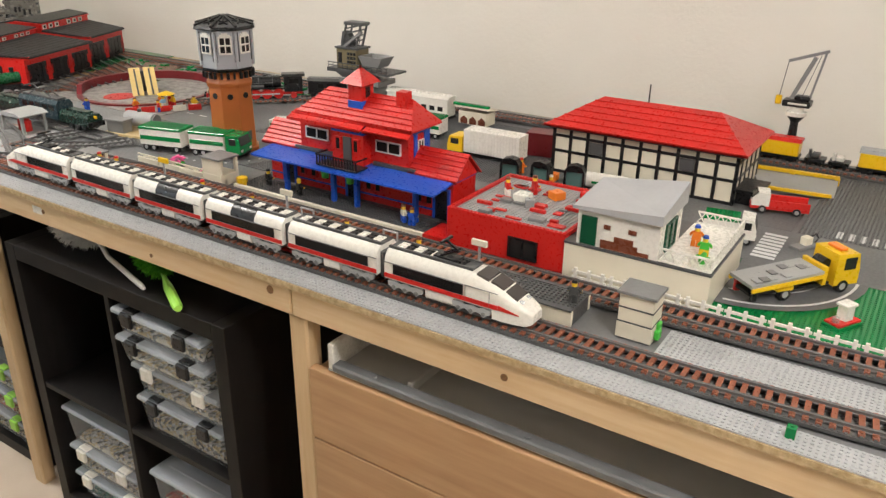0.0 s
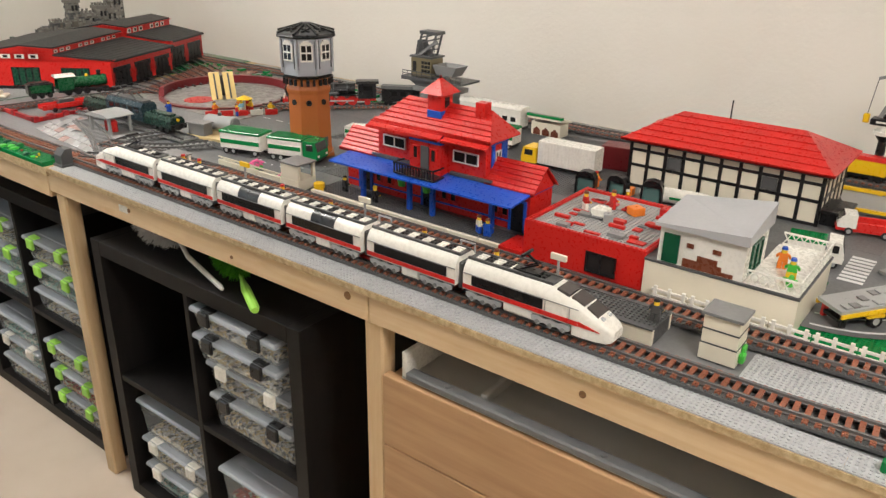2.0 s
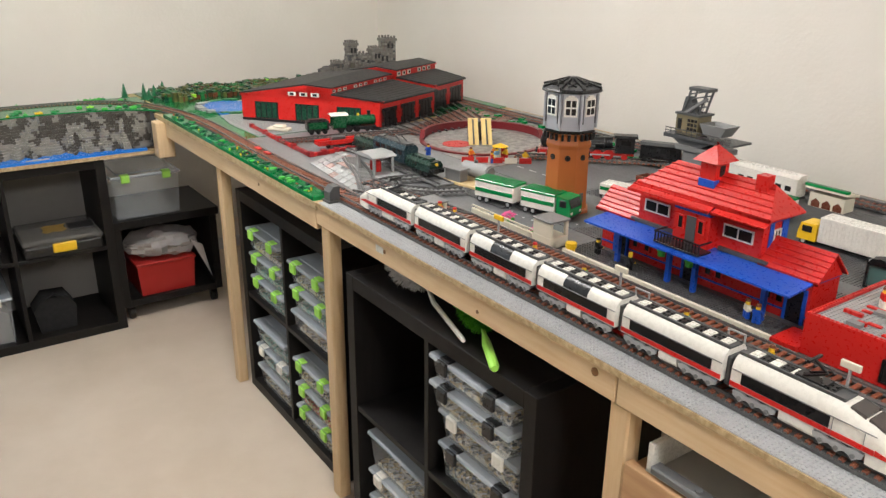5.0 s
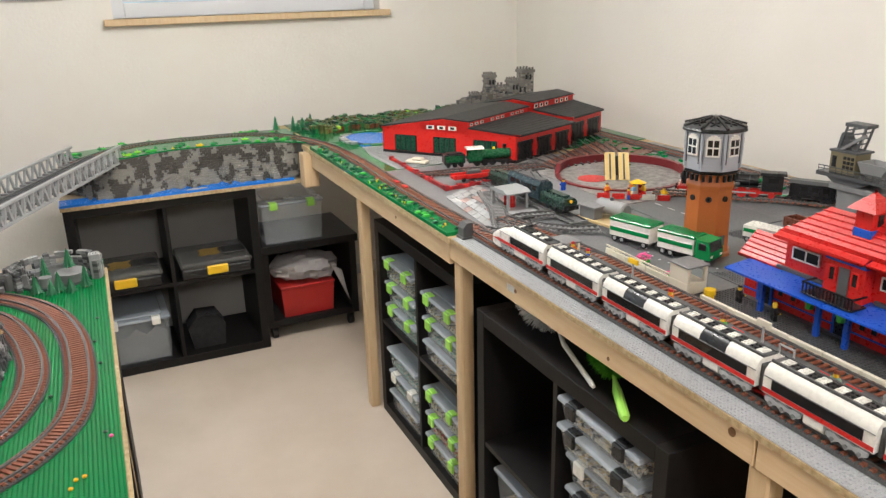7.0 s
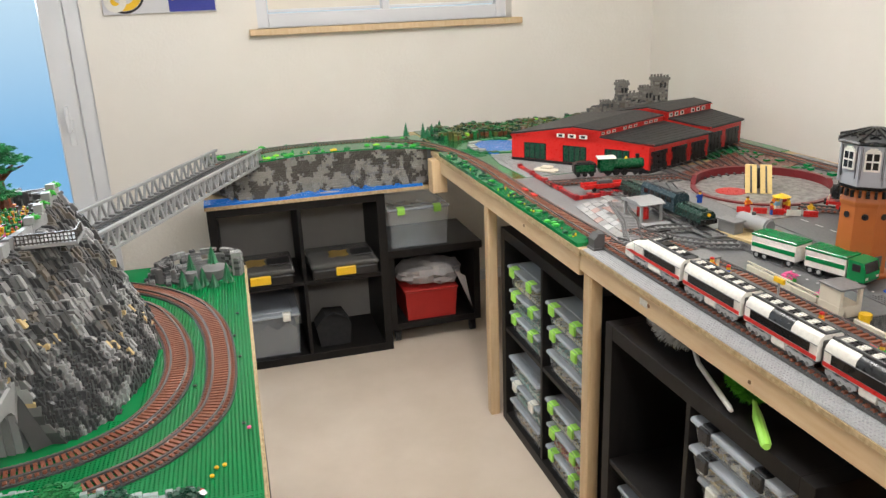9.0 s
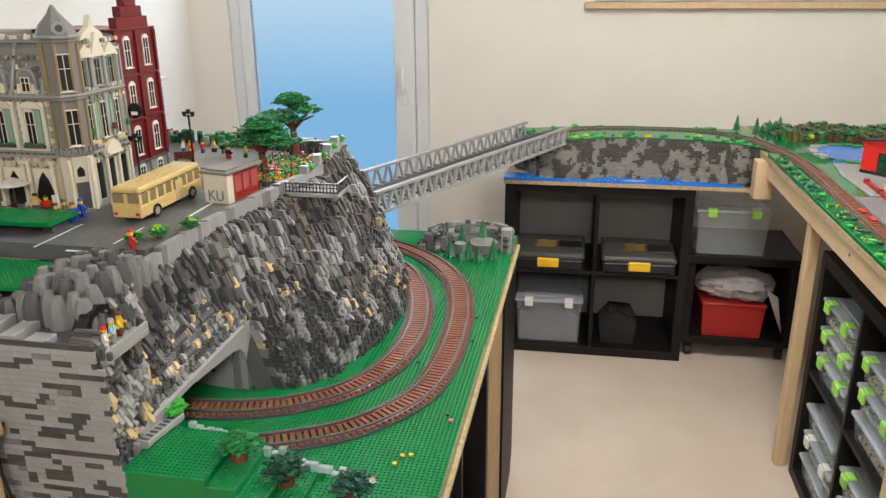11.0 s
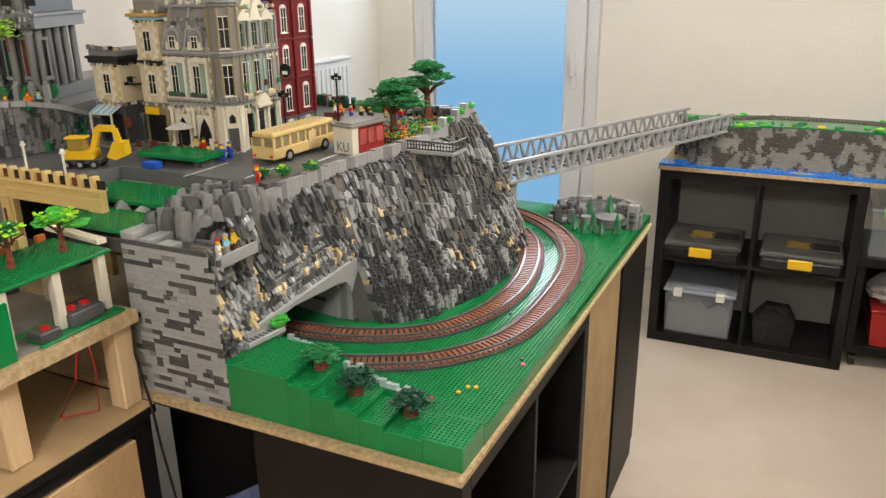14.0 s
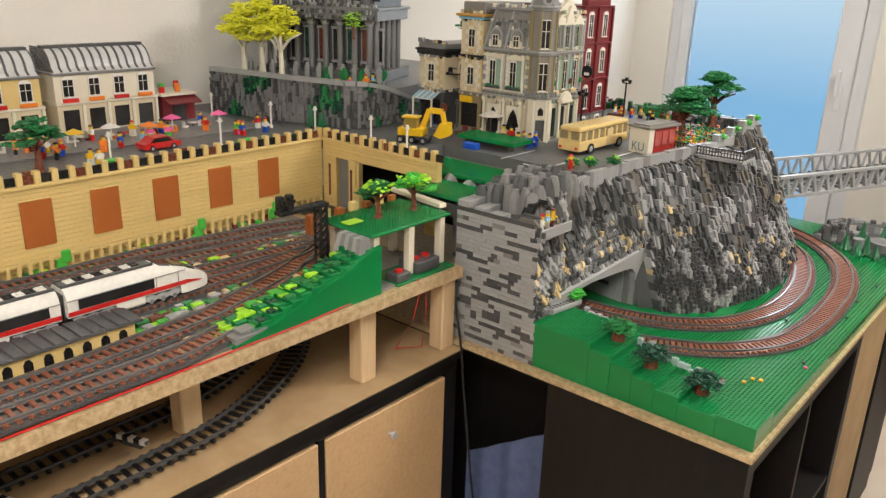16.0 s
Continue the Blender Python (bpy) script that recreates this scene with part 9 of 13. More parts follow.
def truck(m, label, L, cab, body, roofmat=None, cabL=0.034, h=0.062, stripe=None, ribs=False, category="toy truck"):
    t = thing("toy_truck", label, category, m, "toy trucks")
    w = 0.026
    for x in (-L / 2 + 0.014, -L / 2 + 0.034, L / 2 - 0.016):
        for s in (-1, 1):
            tyre(t, x, s * (w - 0.004))
    part("chassis", MB().cbox(-L / 2, -w * 0.75, 0.008, L / 2, w * 0.75, 0.014, 0.001), BLACK, t)
    c = part("cab", MB().prism([(L / 2 - cabL, 0.012), (L / 2, 0.012), (L / 2, 0.030), (L / 2 - 0.006, 0.052), (L / 2 - cabL, 0.054)], -w, w, "y"), cab, t)
    part("windscreen", MB().loft([[(L / 2 + 0.0006, -w * 0.85, 0.031), (L / 2 + 0.0006, w * 0.85, 0.031), (L / 2 - 0.0012, w * 0.85, 0.031), (L / 2 - 0.0012, -w * 0.85, 0.031)], [(L / 2 - 0.0048, -w * 0.85, 0.050), (L / 2 - 0.0048, w * 0.85, 0.050), (L / 2 - 0.0066, w * 0.85, 0.050), (L / 2 - 0.0066, -w * 0.85, 0.050)]]), DARKGLASS, c)
    for s in (-1, 1):
        part("side_window", MB().cbox(L / 2 - cabL * 0.75, s * w - 0.0008, 0.032, L / 2 - 0.010, s * w + 0.0008, 0.047, 0.0004), DARKGLASS, c)
        part("headlight", MB().cbox(L / 2, s * w * 0.7 - 0.004, 0.017, L / 2 + 0.0012, s * w * 0.7 + 0.004, 0.022, 0.0004), WHITE, c)
    if body is not None:
        b = part("box_body", MB().cbox(-L / 2, -w, 0.0145, L / 2 - cabL - 0.004, w, h, 0.001), body, t)
        if roofmat is not None:
            part("roof", MB().cbox(-L / 2 - 0.001, -w - 0.001, h, L / 2 - cabL - 0.003, w + 0.001, h + 0.006, 0.001), roofmat, t)
            part("roof_studs", MB().studs(-L / 2, -w, L / 2 - cabL - 0.004, w, h + 0.006, 6), roofmat, t, "", "stuff")
        if stripe is not None:
            for s in (-1, 1):
                part("stripe", MB().cbox(-L / 2 + 0.002, s * w - 0.0008, 0.028, L / 2 - cabL - 0.006, s * w + 0.0008, 0.038, 0.0003), stripe, b)
        if ribs:
            k = -L / 2 + 0.006
            while k < L / 2 - cabL - 0.010:
                for s in (-1, 1):
                    part("rib", MB().cbox(k, s * w - 0.0010, 0.018, k + 0.004, s * w + 0.0010, h - 0.003, 0.0004), body, b)
                k += 0.0085
    return t


truck(pose(1.150, 1.335, TOP + 0.0012, 0, 0, -74) @ Matrix.Scale(1.15, 4), "white and green toy lorry with green studded roof", 0.13, GREEN, WHITE, GREEN, 0.036, 0.050, GREEN)
tl = thing("toy_trailer", "white and green toy trailer with green roof", "toy trailer", pose(1.105, 1.490, TOP + 0.0012, 0, 0, -74) @ Matrix.Scale(1.15, 4))
for x in (-0.04, -0.02, 0.04):
    for s in (-1, 1):
        tyre(tl, x, s * 0.022)
part("box_body", MB().cbox(-0.055, -0.026, 0.014, 0.055, 0.026, 0.050, 0.001), WHITE, tl)
for s in (-1, 1):
    part("stripe", MB().cbox(-0.053, s * 0.026 - 0.0008, 0.026, 0.053, s * 0.026 + 0.0008, 0.036, 0.0003), GREEN, tl)
part("roof", MB().cbox(-0.056, -0.027, 0.050, 0.056, 0.027, 0.056, 0.001), GREEN, tl)
part("roof_studs", MB().studs(-0.056, -0.024, 0.056, 0.024, 0.056, 6), GREEN, tl, "", "stuff")
truck(pose(1.528, 0.752, TOP + 0.0012, 0, 0, 92), "yellow toy lorry with a white ribbed container", 0.21, YELLOW, WHITE, None, 0.045, 0.075, None, True)
solo("toy_container", MB().cbox(-0.09, -0.03, 0, 0.09, 0.03, 0.062, 0.001), DRED, "dark red toy freight container", "toy container", pose(1.66, 0.60, TOP, 0, 0, 100))
truck(pose(1.40, 1.31, TOP + 0.0012, 0, 0, -75), "white and green toy tanker lorry", 0.13, WHITE, WHITE, None, 0.034, 0.046, GREEN)
truck(pose(1.335, 0.08, TOP + 0.0012, 0, 0, -80), "white and green toy mixer lorry", 0.10, WHITE, WHITE, GREEN, 0.03, 0.044)
tow = thing("toy_truck", "white and red toy tow truck with an open bed", "toy truck", pose(1.555, 0.03, TOP + 0.0012, 0, 0, -75), "toy trucks")
for x in (-0.035, 0.035):
    for s in (-1, 1):
        tyre(tow, x, s * 0.021)
part("chassis", MB().cbox(-0.06, -0.022, 0.008, 0.06, 0.022, 0.015, 0.001), RED, tow)
part("bed_wall", MB().cbox(-0.02, -0.024, 0.015, 0.06, -0.020, 0.030, 0.001).cbox(-0.02, 0.020, 0.015, 0.06, 0.024, 0.030, 0.001), RED, tow)
part("cab", MB().prism([(-0.058, 0.015), (-0.022, 0.015), (-0.022, 0.044), (-0.046, 0.044), (-0.058, 0.030)], -0.022, 0.022, "y"), WHITE, tow)
part("windscreen", MB().prism([(-0.0585, 0.031), (-0.0465, 0.0435), (-0.0480, 0.0435), (-0.0600, 0.031)], -0.019, 0.019, "y"), DARKGLASS, tow)

fb = thing("toy_truck", "yellow toy recovery lorry with grey tilted bed", "toy truck", pose(1.165, -0.085, TOP + 0.003, 0, 0, -40), "toy trucks")
for x in (-0.055, 0.062):
    for s in (-1, 1):
        tyre(fb, x, s * 0.024, 0.0115, 0.009)
part("chassis", MB().cbox(-0.12, -0.018, 0.012, 0.09, 0.018, 0.018, 0.001), BLACK, fb)
part("mudguard", MB().cbox(-0.072, -0.029, 0.016, -0.038, 0.029, 0.026, 0.003), YELLOW, fb)
part("cab", MB().prism([(0.042, 0.014), (0.092, 0.014), (0.092, 0.040), (0.086, 0.070), (0.042, 0.072)], -0.028, 0.028, "y"), YELLOW, fb)
part("windscreen", MB().loft([[(0.0926, -0.025, 0.041), (0.0926, 0.025, 0.041), (0.091, 0.025, 0.041), (0.091, -0.025, 0.041)], [(0.0875, -0.025, 0.066), (0.0875, 0.025, 0.066), (0.0858, 0.025, 0.066), (0.0858, -0.025, 0.066)]]), DARKGLASS, fb)
for s in (-1, 1):
    part("side_window", MB().cbox(0.058, s * 0.028 - 0.0008, 0.042, 0.082, s * 0.028 + 0.0008, 0.064, 0.0004), DARKGLASS, fb)
part("beacon", MB().cbox(0.055, -0.016, 0.072, 0.070, 0.016, 0.077, 0.001), ORANGE, fb)
part("headboard", MB().cbox(0.018, -0.028, 0.018, 0.026, 0.028, 0.052, 0.001), YELLOW, fb)
part("winch", MB().cyl(0.034, -0.012, 0.050, 0.010, 0.024, 14, "y"), BLACK, fb)
bed = MB().loft([[(-0.125, -0.030, 0.030), (0.016, -0.030, 0.040), (0.016, 0.030, 0.040), (-0.125, 0.030, 0.030)], [(-0.125, -0.030, 0.036), (0.016, -0.030, 0.046), (0.016, 0.030, 0.046), (-0.125, 0.030, 0.036)]])
part("bed", bed, LGREY, fb, "light grey plated bed")
rnd = random.Random(2)
for k in range(9):
    x, y = -0.115 + 0.0145 * k, rnd.choice((-0.018, 0.0, 0.012))
    part("bed_tile", MB().cbox(x, y - 0.008, 0.0375 + 0.0007 * k + 0.0005, x + 0.013, y + 0.008, 0.0405 + 0.0007 * k, 0.0005), MGREY if k % 2 else LGREY, fb)
for s in (-1, 1):
    part("bed_edge", MB().loft([[(-0.125, s * 0.0305 - 0.002, 0.024), (0.016, s * 0.0305 - 0.002, 0.034), (0.016, s * 0.0305 + 0.002, 0.034), (-0.125, s * 0.0305 + 0.002, 0.024)], [(-0.125, s * 0.0305 - 0.002, 0.031), (0.016, s * 0.0305 - 0.002, 0.041), (0.016, s * 0.0305 + 0.002, 0.041), (-0.125, s * 0.0305 + 0.002, 0.031)]]), YELLOW, fb)
    part("rear_leg", MB().cbox(-0.118, s * 0.022 - 0.004, 0.004, -0.108, s * 0.022 + 0.004, 0.026, 0.001), RED if s > 0 else BLACK, fb)

fp2 = thing("fuel_pump", "white and red toy fuel pump with hose", "toy fuel pump", pose(1.075, -0.165, TOP, 0, 0, -30))
part("base", MB().cbox(-0.028, -0.016, 0, 0.028, 0.016, 0.006, 0.0006), GREEN, fp2)
part("island", MB().cbox(-0.026, -0.014, 0.006, 0.026, 0.014, 0.010, 0.0006), RED, fp2)
part("pump", MB().cbox(-0.006, -0.009, 0.010, 0.012, 0.009, 0.034, 0.001).cbox(-0.010, -0.011, 0.034, 0.016, 0.011, 0.039, 0.001), WHITE, fp2)
part("glass", MB().cyl(-0.018, 0, 0.010, 0.006, 0.008, 12), GLASSY, fp2)
part("hose", MB().tube([(0.012, 0.004, 0.028), (0.026, 0.008, 0.030), (0.034, 0.008, 0.018), (0.026, 0.004, 0.008), (0.012, 0.004, 0.011)], 0.0016, 6), BLACK, fp2)
fp3 = thing("fuel_pump", "white toy fuel pump with a black hose", "toy fuel pump", pose(1.375, -0.055, TOP, 0, 0, -30))
part("base", MB().cbox(-0.028, -0.012, 0, 0.028, 0.012, 0.006, 0.0006), MGREY, fp3)
part("pump", MB().cbox(-0.004, -0.008, 0.006, 0.014, 0.008, 0.022, 0.001), CREAM, fp3)
part("hose", MB().tube([(0.014, 0, 0.018), (0.03, 0, 0.024), (0.04, 0, 0.012), (0.03, 0, 0.004)], 0.0016, 6), BLACK, fp3)

TEALPANE = plastic("teal_glazed_plastic", (0.10, 0.20, 0.19), 0.08, 0.25)
# glazed black booths, crates, figures behind the red building
for x, y, r in ((1.372, 0.600, 8), (1.387, 0.528, -5), (1.405, 0.450, 12)):
    b = thing("glazed_booth", "black framed glazed toy booth with arched top", "toy booth", pose(x, y, TOP, 0, 0, r - 90), "glazed booths")
    part("door_frame", MB().cbox(-0.024, -0.004, 0, -0.019, 0.02, 0.052, 0.001).cbox(0.019, -0.004, 0, 0.024, 0.02, 0.052, 0.001).prism([(-0.024, 0.052), (0.024, 0.052), (0.016, 0.064), (0, 0.068), (-0.016, 0.064)], -0.004, 0.02, "y").cbox(-0.019, -0.004, 0, 0.019, 0.02, 0.006, 0.001), BLACK, b)
    part("pane", MB().box(-0.019, 0.002, 0.006, 0.019, 0.004, 0.052), TEALPANE, b)
    part("desk", MB().cbox(-0.015, 0.006, 0.006, 0.015, 0.019, 0.022, 0.001), DGREEN, b)
for x, y, c in ((1.45, 0.565, ORANGE), (1.47, 0.53, ORANGE), (1.40, 0.30, ORANGE)):
    solo("toy_crate", MB().cbox(-0.010, -0.010, 0, 0.010, 0.010, 0.018, 0.001).cyl(0, 0, 0.018, 0.0024, 0.0016, 8), c, "small orange toy barrel box", "toy crate", pose(x, y, TOP))
figure(1.47, 0.62, TOP, 80, ORANGE, ORANGE, RED)
figure(1.39, 0.50, TOP, 60, ORANGE, ORANGE, WHITE)
hel = thing("toy_aircraft", "white toy aircraft body behind the red building", "toy vehicle", pose(1.45, 0.40, TOP, 0, 0, -80))
part("body", MB().tube([(-0.09, 0, 0.024), (-0.075, 0, 0.026), (-0.03, 0, 0.028), (0.05, 0, 0.028), (0.085, 0, 0.030)], [0.006, 0.014, 0.018, 0.017, 0.008], 12), WHITE, hel)
part("skid", MB().cbox(-0.05, -0.016, 0, 0.05, -0.012, 0.010, 0.001).cbox(-0.05, 0.012, 0, 0.05, 0.016, 0.010, 0.001), DGREY, hel)
part("stripe", MB().cbox(-0.02, -0.019, 0.024, 0.04, 0.019, 0.030, 0.001), GREEN, hel)

# ---- coaling crane, green kiosk, dock crane, yellow ramp ----
cr = thing("coaling_crane", "dark grey toy coaling crane on a high deck", "toy crane", at_east(1.80, 1.38, TOP))
part("pedestal", MB().cbox(-0.036, -0.036, 0, 0.075, 0.036, 0.080, 0.001), MGREY, cr, "grey block pedestal")
part("pedestal_cap", MB().cbox(-0.060, -0.046, 0.0802, 0.100, 0.046, 0.0955, 0.001), MGREY, cr)
part("deck", MB().prism([(-0.105, 0.112), (0.14, 0.118), (0.14, 0.124), (-0.105, 0.124), (-0.105, 0.119)], -0.05, 0.05, "y").prism([(-0.08, 0.112), (0.06, 0.112), (0.03, 0.096), (-0.05, 0.096)], -0.04, 0.04, "y"), DGREY, cr)
rl = MB()
for k in range(13):
    x = -0.10 + 0.0195 * k
    rl.cbox(x, -0.050, 0.124, x + 0.002, -0.048, 0.142)
rl.bar((-0.10, -0.049, 0.142), (0.138, -0.049, 0.142), 0.0025).bar((-0.10, -0.049, 0.133), (0.138, -0.049, 0.133), 0.002)
part("railing", rl, DGREY, cr)
part("cabin", MB().cbox(-0.078, -0.032, 0.124, 0.004, 0.032, 0.184, 0.001), plastic("olive_gold_plastic", (0.20, 0.165, 0.09), 0.35), cr)
for k in range(3):
    for j in range(3):
        part("window", MB().cbox(-0.034 + 0.0125 * k, -0.0335, 0.140 + 0.013 * j, -0.0245 + 0.0125 * k, -0.0315, 0.149 + 0.013 * j, 0.0004), BLACK, cr)
part("window", MB().cbox(-0.070, -0.0335, 0.140, -0.056, -0.0315, 0.172, 0.0004), BLACK, cr)
part("cabin_roof", MB().cbox(-0.082, -0.036, 0.1842, 0.010, 0.036, 0.190, 0.001), DGREY, cr)
jib = MB()
for y in (-0.016, 0.016):
    jib.bar((-0.07, y, 0.178), (-0.045, y, 0.262), 0.005).bar((-0.012, y, 0.178), (0.012, y, 0.262), 0.005).bar((-0.045, y, 0.262), (0.014, y, 0.262), 0.005)
    for k in range(5):
        f0, f1 = k / 5, (k + 1) / 5
        jib.bar((-0.07 + 0.025 * f0, y, 0.178 + 0.084 * f0), (-0.012 + 0.024 * f1, y, 0.178 + 0.084 * f1), 0.004)
for k in range(5):
    jib.bar((-0.045 + 0.012 * k, -0.016, 0.262), (-0.045 + 0.012 * k, 0.016, 0.266), 0.004)
part("lattice_jib", jib, DGREY, cr)
part("machinery_house", MB().prism([(-0.078, 0.178), (-0.018, 0.178), (-0.030, 0.205), (-0.050, 0.236), (-0.066, 0.236)], -0.013, 0.013, "y"), DGREY, cr, "dark grey machinery housing")
part("derrick_arm", MB().bar((-0.060, -0.018, 0.185), (0.016, -0.018, 0.240), 0.010, 0.008), MGREY, cr)
part("jib_head", MB().cbox(-0.052, -0.022, 0.258, 0.020, 0.022, 0.268, 0.001), DGREY, cr)
part("grab", MB().cyl(-0.005, -0.022, 0.160, 0.012, 0.02, 10, "y").bar((-0.005, -0.012, 0.172), (0.012, -0.012, 0.26), 0.0015), DGREY, cr)
part("hopper", MB().loft([[(0.025, -0.028, 0.135), (0.085, -0.028, 0.135), (0.085, 0.028, 0.135), (0.025, 0.028, 0.135)], [(0.012, -0.034, 0.168), (0.105, -0.034, 0.168), (0.105, 0.034, 0.168), (0.012, 0.034, 0.168)], [(0.018, -0.028, 0.168), (0.099, -0.028, 0.168), (0.099, 0.028, 0.168), (0.018, 0.028, 0.168)], [(0.03, -0.02, 0.150), (0.08, -0.02, 0.150), (0.08, 0.02, 0.150), (0.03, 0.02, 0.150)]]), MGREY, cr)
kk = thing("market_stall", "white and green toy stall with arched front", "toy stall", at_east(1.80, 1.01, TOP))
part("body", MB().cbox(0, 0, 0, 0.10, 0.05, 0.040, 0.001), CREAM, kk)
for k in range(3):
    part("arch", MB().prism([(0.008 + 0.031 * k, 0.002), (0.032 + 0.031 * k, 0.002), (0.032 + 0.031 * k, 0.016), (0.020 + 0.031 * k, 0.026), (0.008 + 0.031 * k, 0.016)], -0.001, 0.001, "y"), BROWN, kk)
part("canopy", MB().loft([[(-0.01, -0.012, 0.052), (0.11, -0.012, 0.052), (0.11, 0.05, 0.042), (-0.01, 0.05, 0.042)], [(-0.01, -0.012, 0.062), (0.11, -0.012, 0.062), (0.11, 0.05, 0.048), (-0.01, 0.05, 0.048)]]), CREAM, kk)
part("canopy_trim", MB().cbox(-0.011, -0.014, 0.058, 0.111, 0.0, 0.066, 0.001), GREEN, kk)
truck(pose(1.62, 1.02, TOP + 0.001, 0, 0, 95), "white and green toy delivery van", 0.14, WHITE, WHITE, GREEN, 0.03, 0.055, GREEN)
dk = thing("dock_crane", "grey lattice toy dock crane on a black column", "toy crane", at_east(1.99, 0.095, TOP))
part("column", MB().cyl(0, 0, 0, 0.013, 0.10, 10, "z", 0.010).cyl(0, 0, 0.10, 0.010, 0.018, 10, "z", 0.024), BLACK, dk)
part("turntable", MB().cyl(0, 0, 0.118, 0.026, 0.010, 14).cyl(0, 0, 0.128, 0.016, 0.014, 12), WHITE, dk)
part("cab", MB().cbox(-0.036, -0.02, 0.142, 0.032, 0.02, 0.158, 0.002).cbox(-0.010, -0.014, 0.158, 0.028, 0.014, 0.170, 0.003), BLACK, dk)
part("cab_stripe", MB().cbox(-0.022, -0.0206, 0.148, 0.024, -0.0198, 0.153, 0.0003), WHITE, dk)
part("jib", MB().bar((-0.018, 0, 0.160), (0.022, 0, 0.268), 0.012, 0.010), MGREY, dk)
part("stay", MB().bar((0.026, -0.004, 0.165), (0.044, 0, 0.280), 0.005), MGREY, dk)
part("rocker_arm", MB().bar((0.050, 0, 0.286), (-0.040, 0, 0.254), 0.010, 0.007), MGREY, dk)
part("cable", MB().bar((-0.040, 0, 0.252), (-0.048, 0, 0.165), 0.0016).bar((0.006, 0, 0.165), (0.034, 0, 0.274), 0.0014), BLACK, dk)
part("hook", MB().cbox(-0.056, -0.006, 0.142, -0.041, 0.006, 0.165, 0.002), YELLOW, dk)
yr = thing("yellow_ramp", "yellow and grey toy ramp rails on the plaza", "toy ramp", pose(0, 0, TOP))
part("beam", MB().bar((1.79, 0.15, 0.024), (1.82, -0.053, 0.020), 0.010, 0.008), YELLOW, yr)
part("beam", MB().bar((1.675, 0.095, 0.012), (1.705, -0.055, 0.008), 0.008, 0.007), YELLOW, yr)
part("slope", MB().loft([[(1.68, 0.095, 0), (1.785, 0.14, 0), (1.812, -0.053, 0), (1.71, -0.06, 0)], [(1.68, 0.095, 0.006), (1.785, 0.14, 0.018), (1.812, -0.053, 0.015), (1.71, -0.06, 0.004)]]), LGREY, yr)
for x, y in ((1.793, 0.14), (1.806, 0.05), (1.822, -0.05)):
    part("post", MB().cbox(x - 0.005, y - 0.005, 0, x + 0.005, y + 0.005, 0.018, 0.001), YELLOW, yr)
for x, y, c in ((1.55, -0.34, BGREEN), (1.56, -0.42, BLUE)):
    solo("toy_bin", MB().cyl(0, 0, 0, 0.012, 0.026, 12).cyl(0, 0, 0.026, 0.014, 0.004, 12), c, "green toy bin on the plaza" if c is BGREEN else "blue toy bin on the plaza", "toy bin", pose(x, y, TOP))
dg = thing("toy_digger", "yellow toy digger at the plaza edge", "toy vehicle", pose(1.60, -0.52, TOP))
part("tracks", MB().cbox(-0.03, -0.022, 0, 0.03, -0.010, 0.014, 0.003).cbox(-0.03, 0.010, 0, 0.03, 0.022, 0.014, 0.003), BLACK, dg)
part("body", MB().cbox(-0.026, -0.02, 0.014, 0.026, 0.02, 0.040, 0.002), YELLOW, dg)
part("arm", MB().bar((0.0, 0.02, 0.034), (-0.02, 0.07, 0.065), 0.010).bar((-0.02, 0.07, 0.065), (-0.03, 0.10, 0.030), 0.008), YELLOW, dg)
solo("kerb_brick", MB().cbox(-0.006, -0.006, 0, 0.006, 0.006, 0.016, 0.0006).cyl(0, 0, 0.016, 0.0024, 0.0016, 8), GREEN, "loose green brick on the grey edge plates", "toy brick", pose(0.722, -0.155, TOP))
for x, y, s in ((1.03, 1.36, 0.016), (1.02, 1.24, 0.014)):
    f = thing("flower_bush", "pink flowering plastic bush", "toy plant", pose(x, y, TOP), "flower bushes")
    part("leaves", MB().cbox(-0.012, -0.012, 0, 0.012, 0.012, 0.008, 0.002), BGREEN, f)
    c = MB()
    leafy(c, random.Random(int(x * 1000)), 0, 0, 0.015, s, 0.008, 30, 0.005)
    part("blossoms", c, PINK, f)

# ---- grey castle in the corner, north-east greenery ----
OLDSTONE = plastic("old_stone_plastic", (0.19, 0.18, 0.16), 0.42, 0.16, 0.35)
ca = thing("castle", "light grey toy castle on a rock in the room corner", "toy castle", pose(1.80, 3.46, TOP))
rnd = random.Random(44)
rk = {m.name: MB() for m in (DGREY, OLDSTONE, DARKTAUPE)}
for k in range(330):
    a, d = rnd.uniform(0, 2 * math.pi), rnd.random() ** 0.5
    x, y = -0.12 + 0.32 * d * math.cos(a), 0.02 + 0.16 * d * math.sin(a)
    h = 0.018 + 0.130 * max(0, 1 - ((x - 0.03) / 0.34) ** 2) ** 1.3 * (1 - 0.45 * d) + rnd.uniform(-0.012, 0.022)
    m = rnd.choice((DGREY, OLDSTONE, OLDSTONE, DARKTAUPE))
    rk[m.name].box(x - 0.012, y - 0.012, 0, x + 0.012, y + 0.012, max(0.01, h))
    rk[m.name].cyl(x - 0.005, y, max(0.01, h), 0.0024, 0.0017, 6)
for m in (DGREY, OLDSTONE, DARKTAUPE):
    part("rock", rk[m.name], m, ca, "stepped grey rock", "stuff")
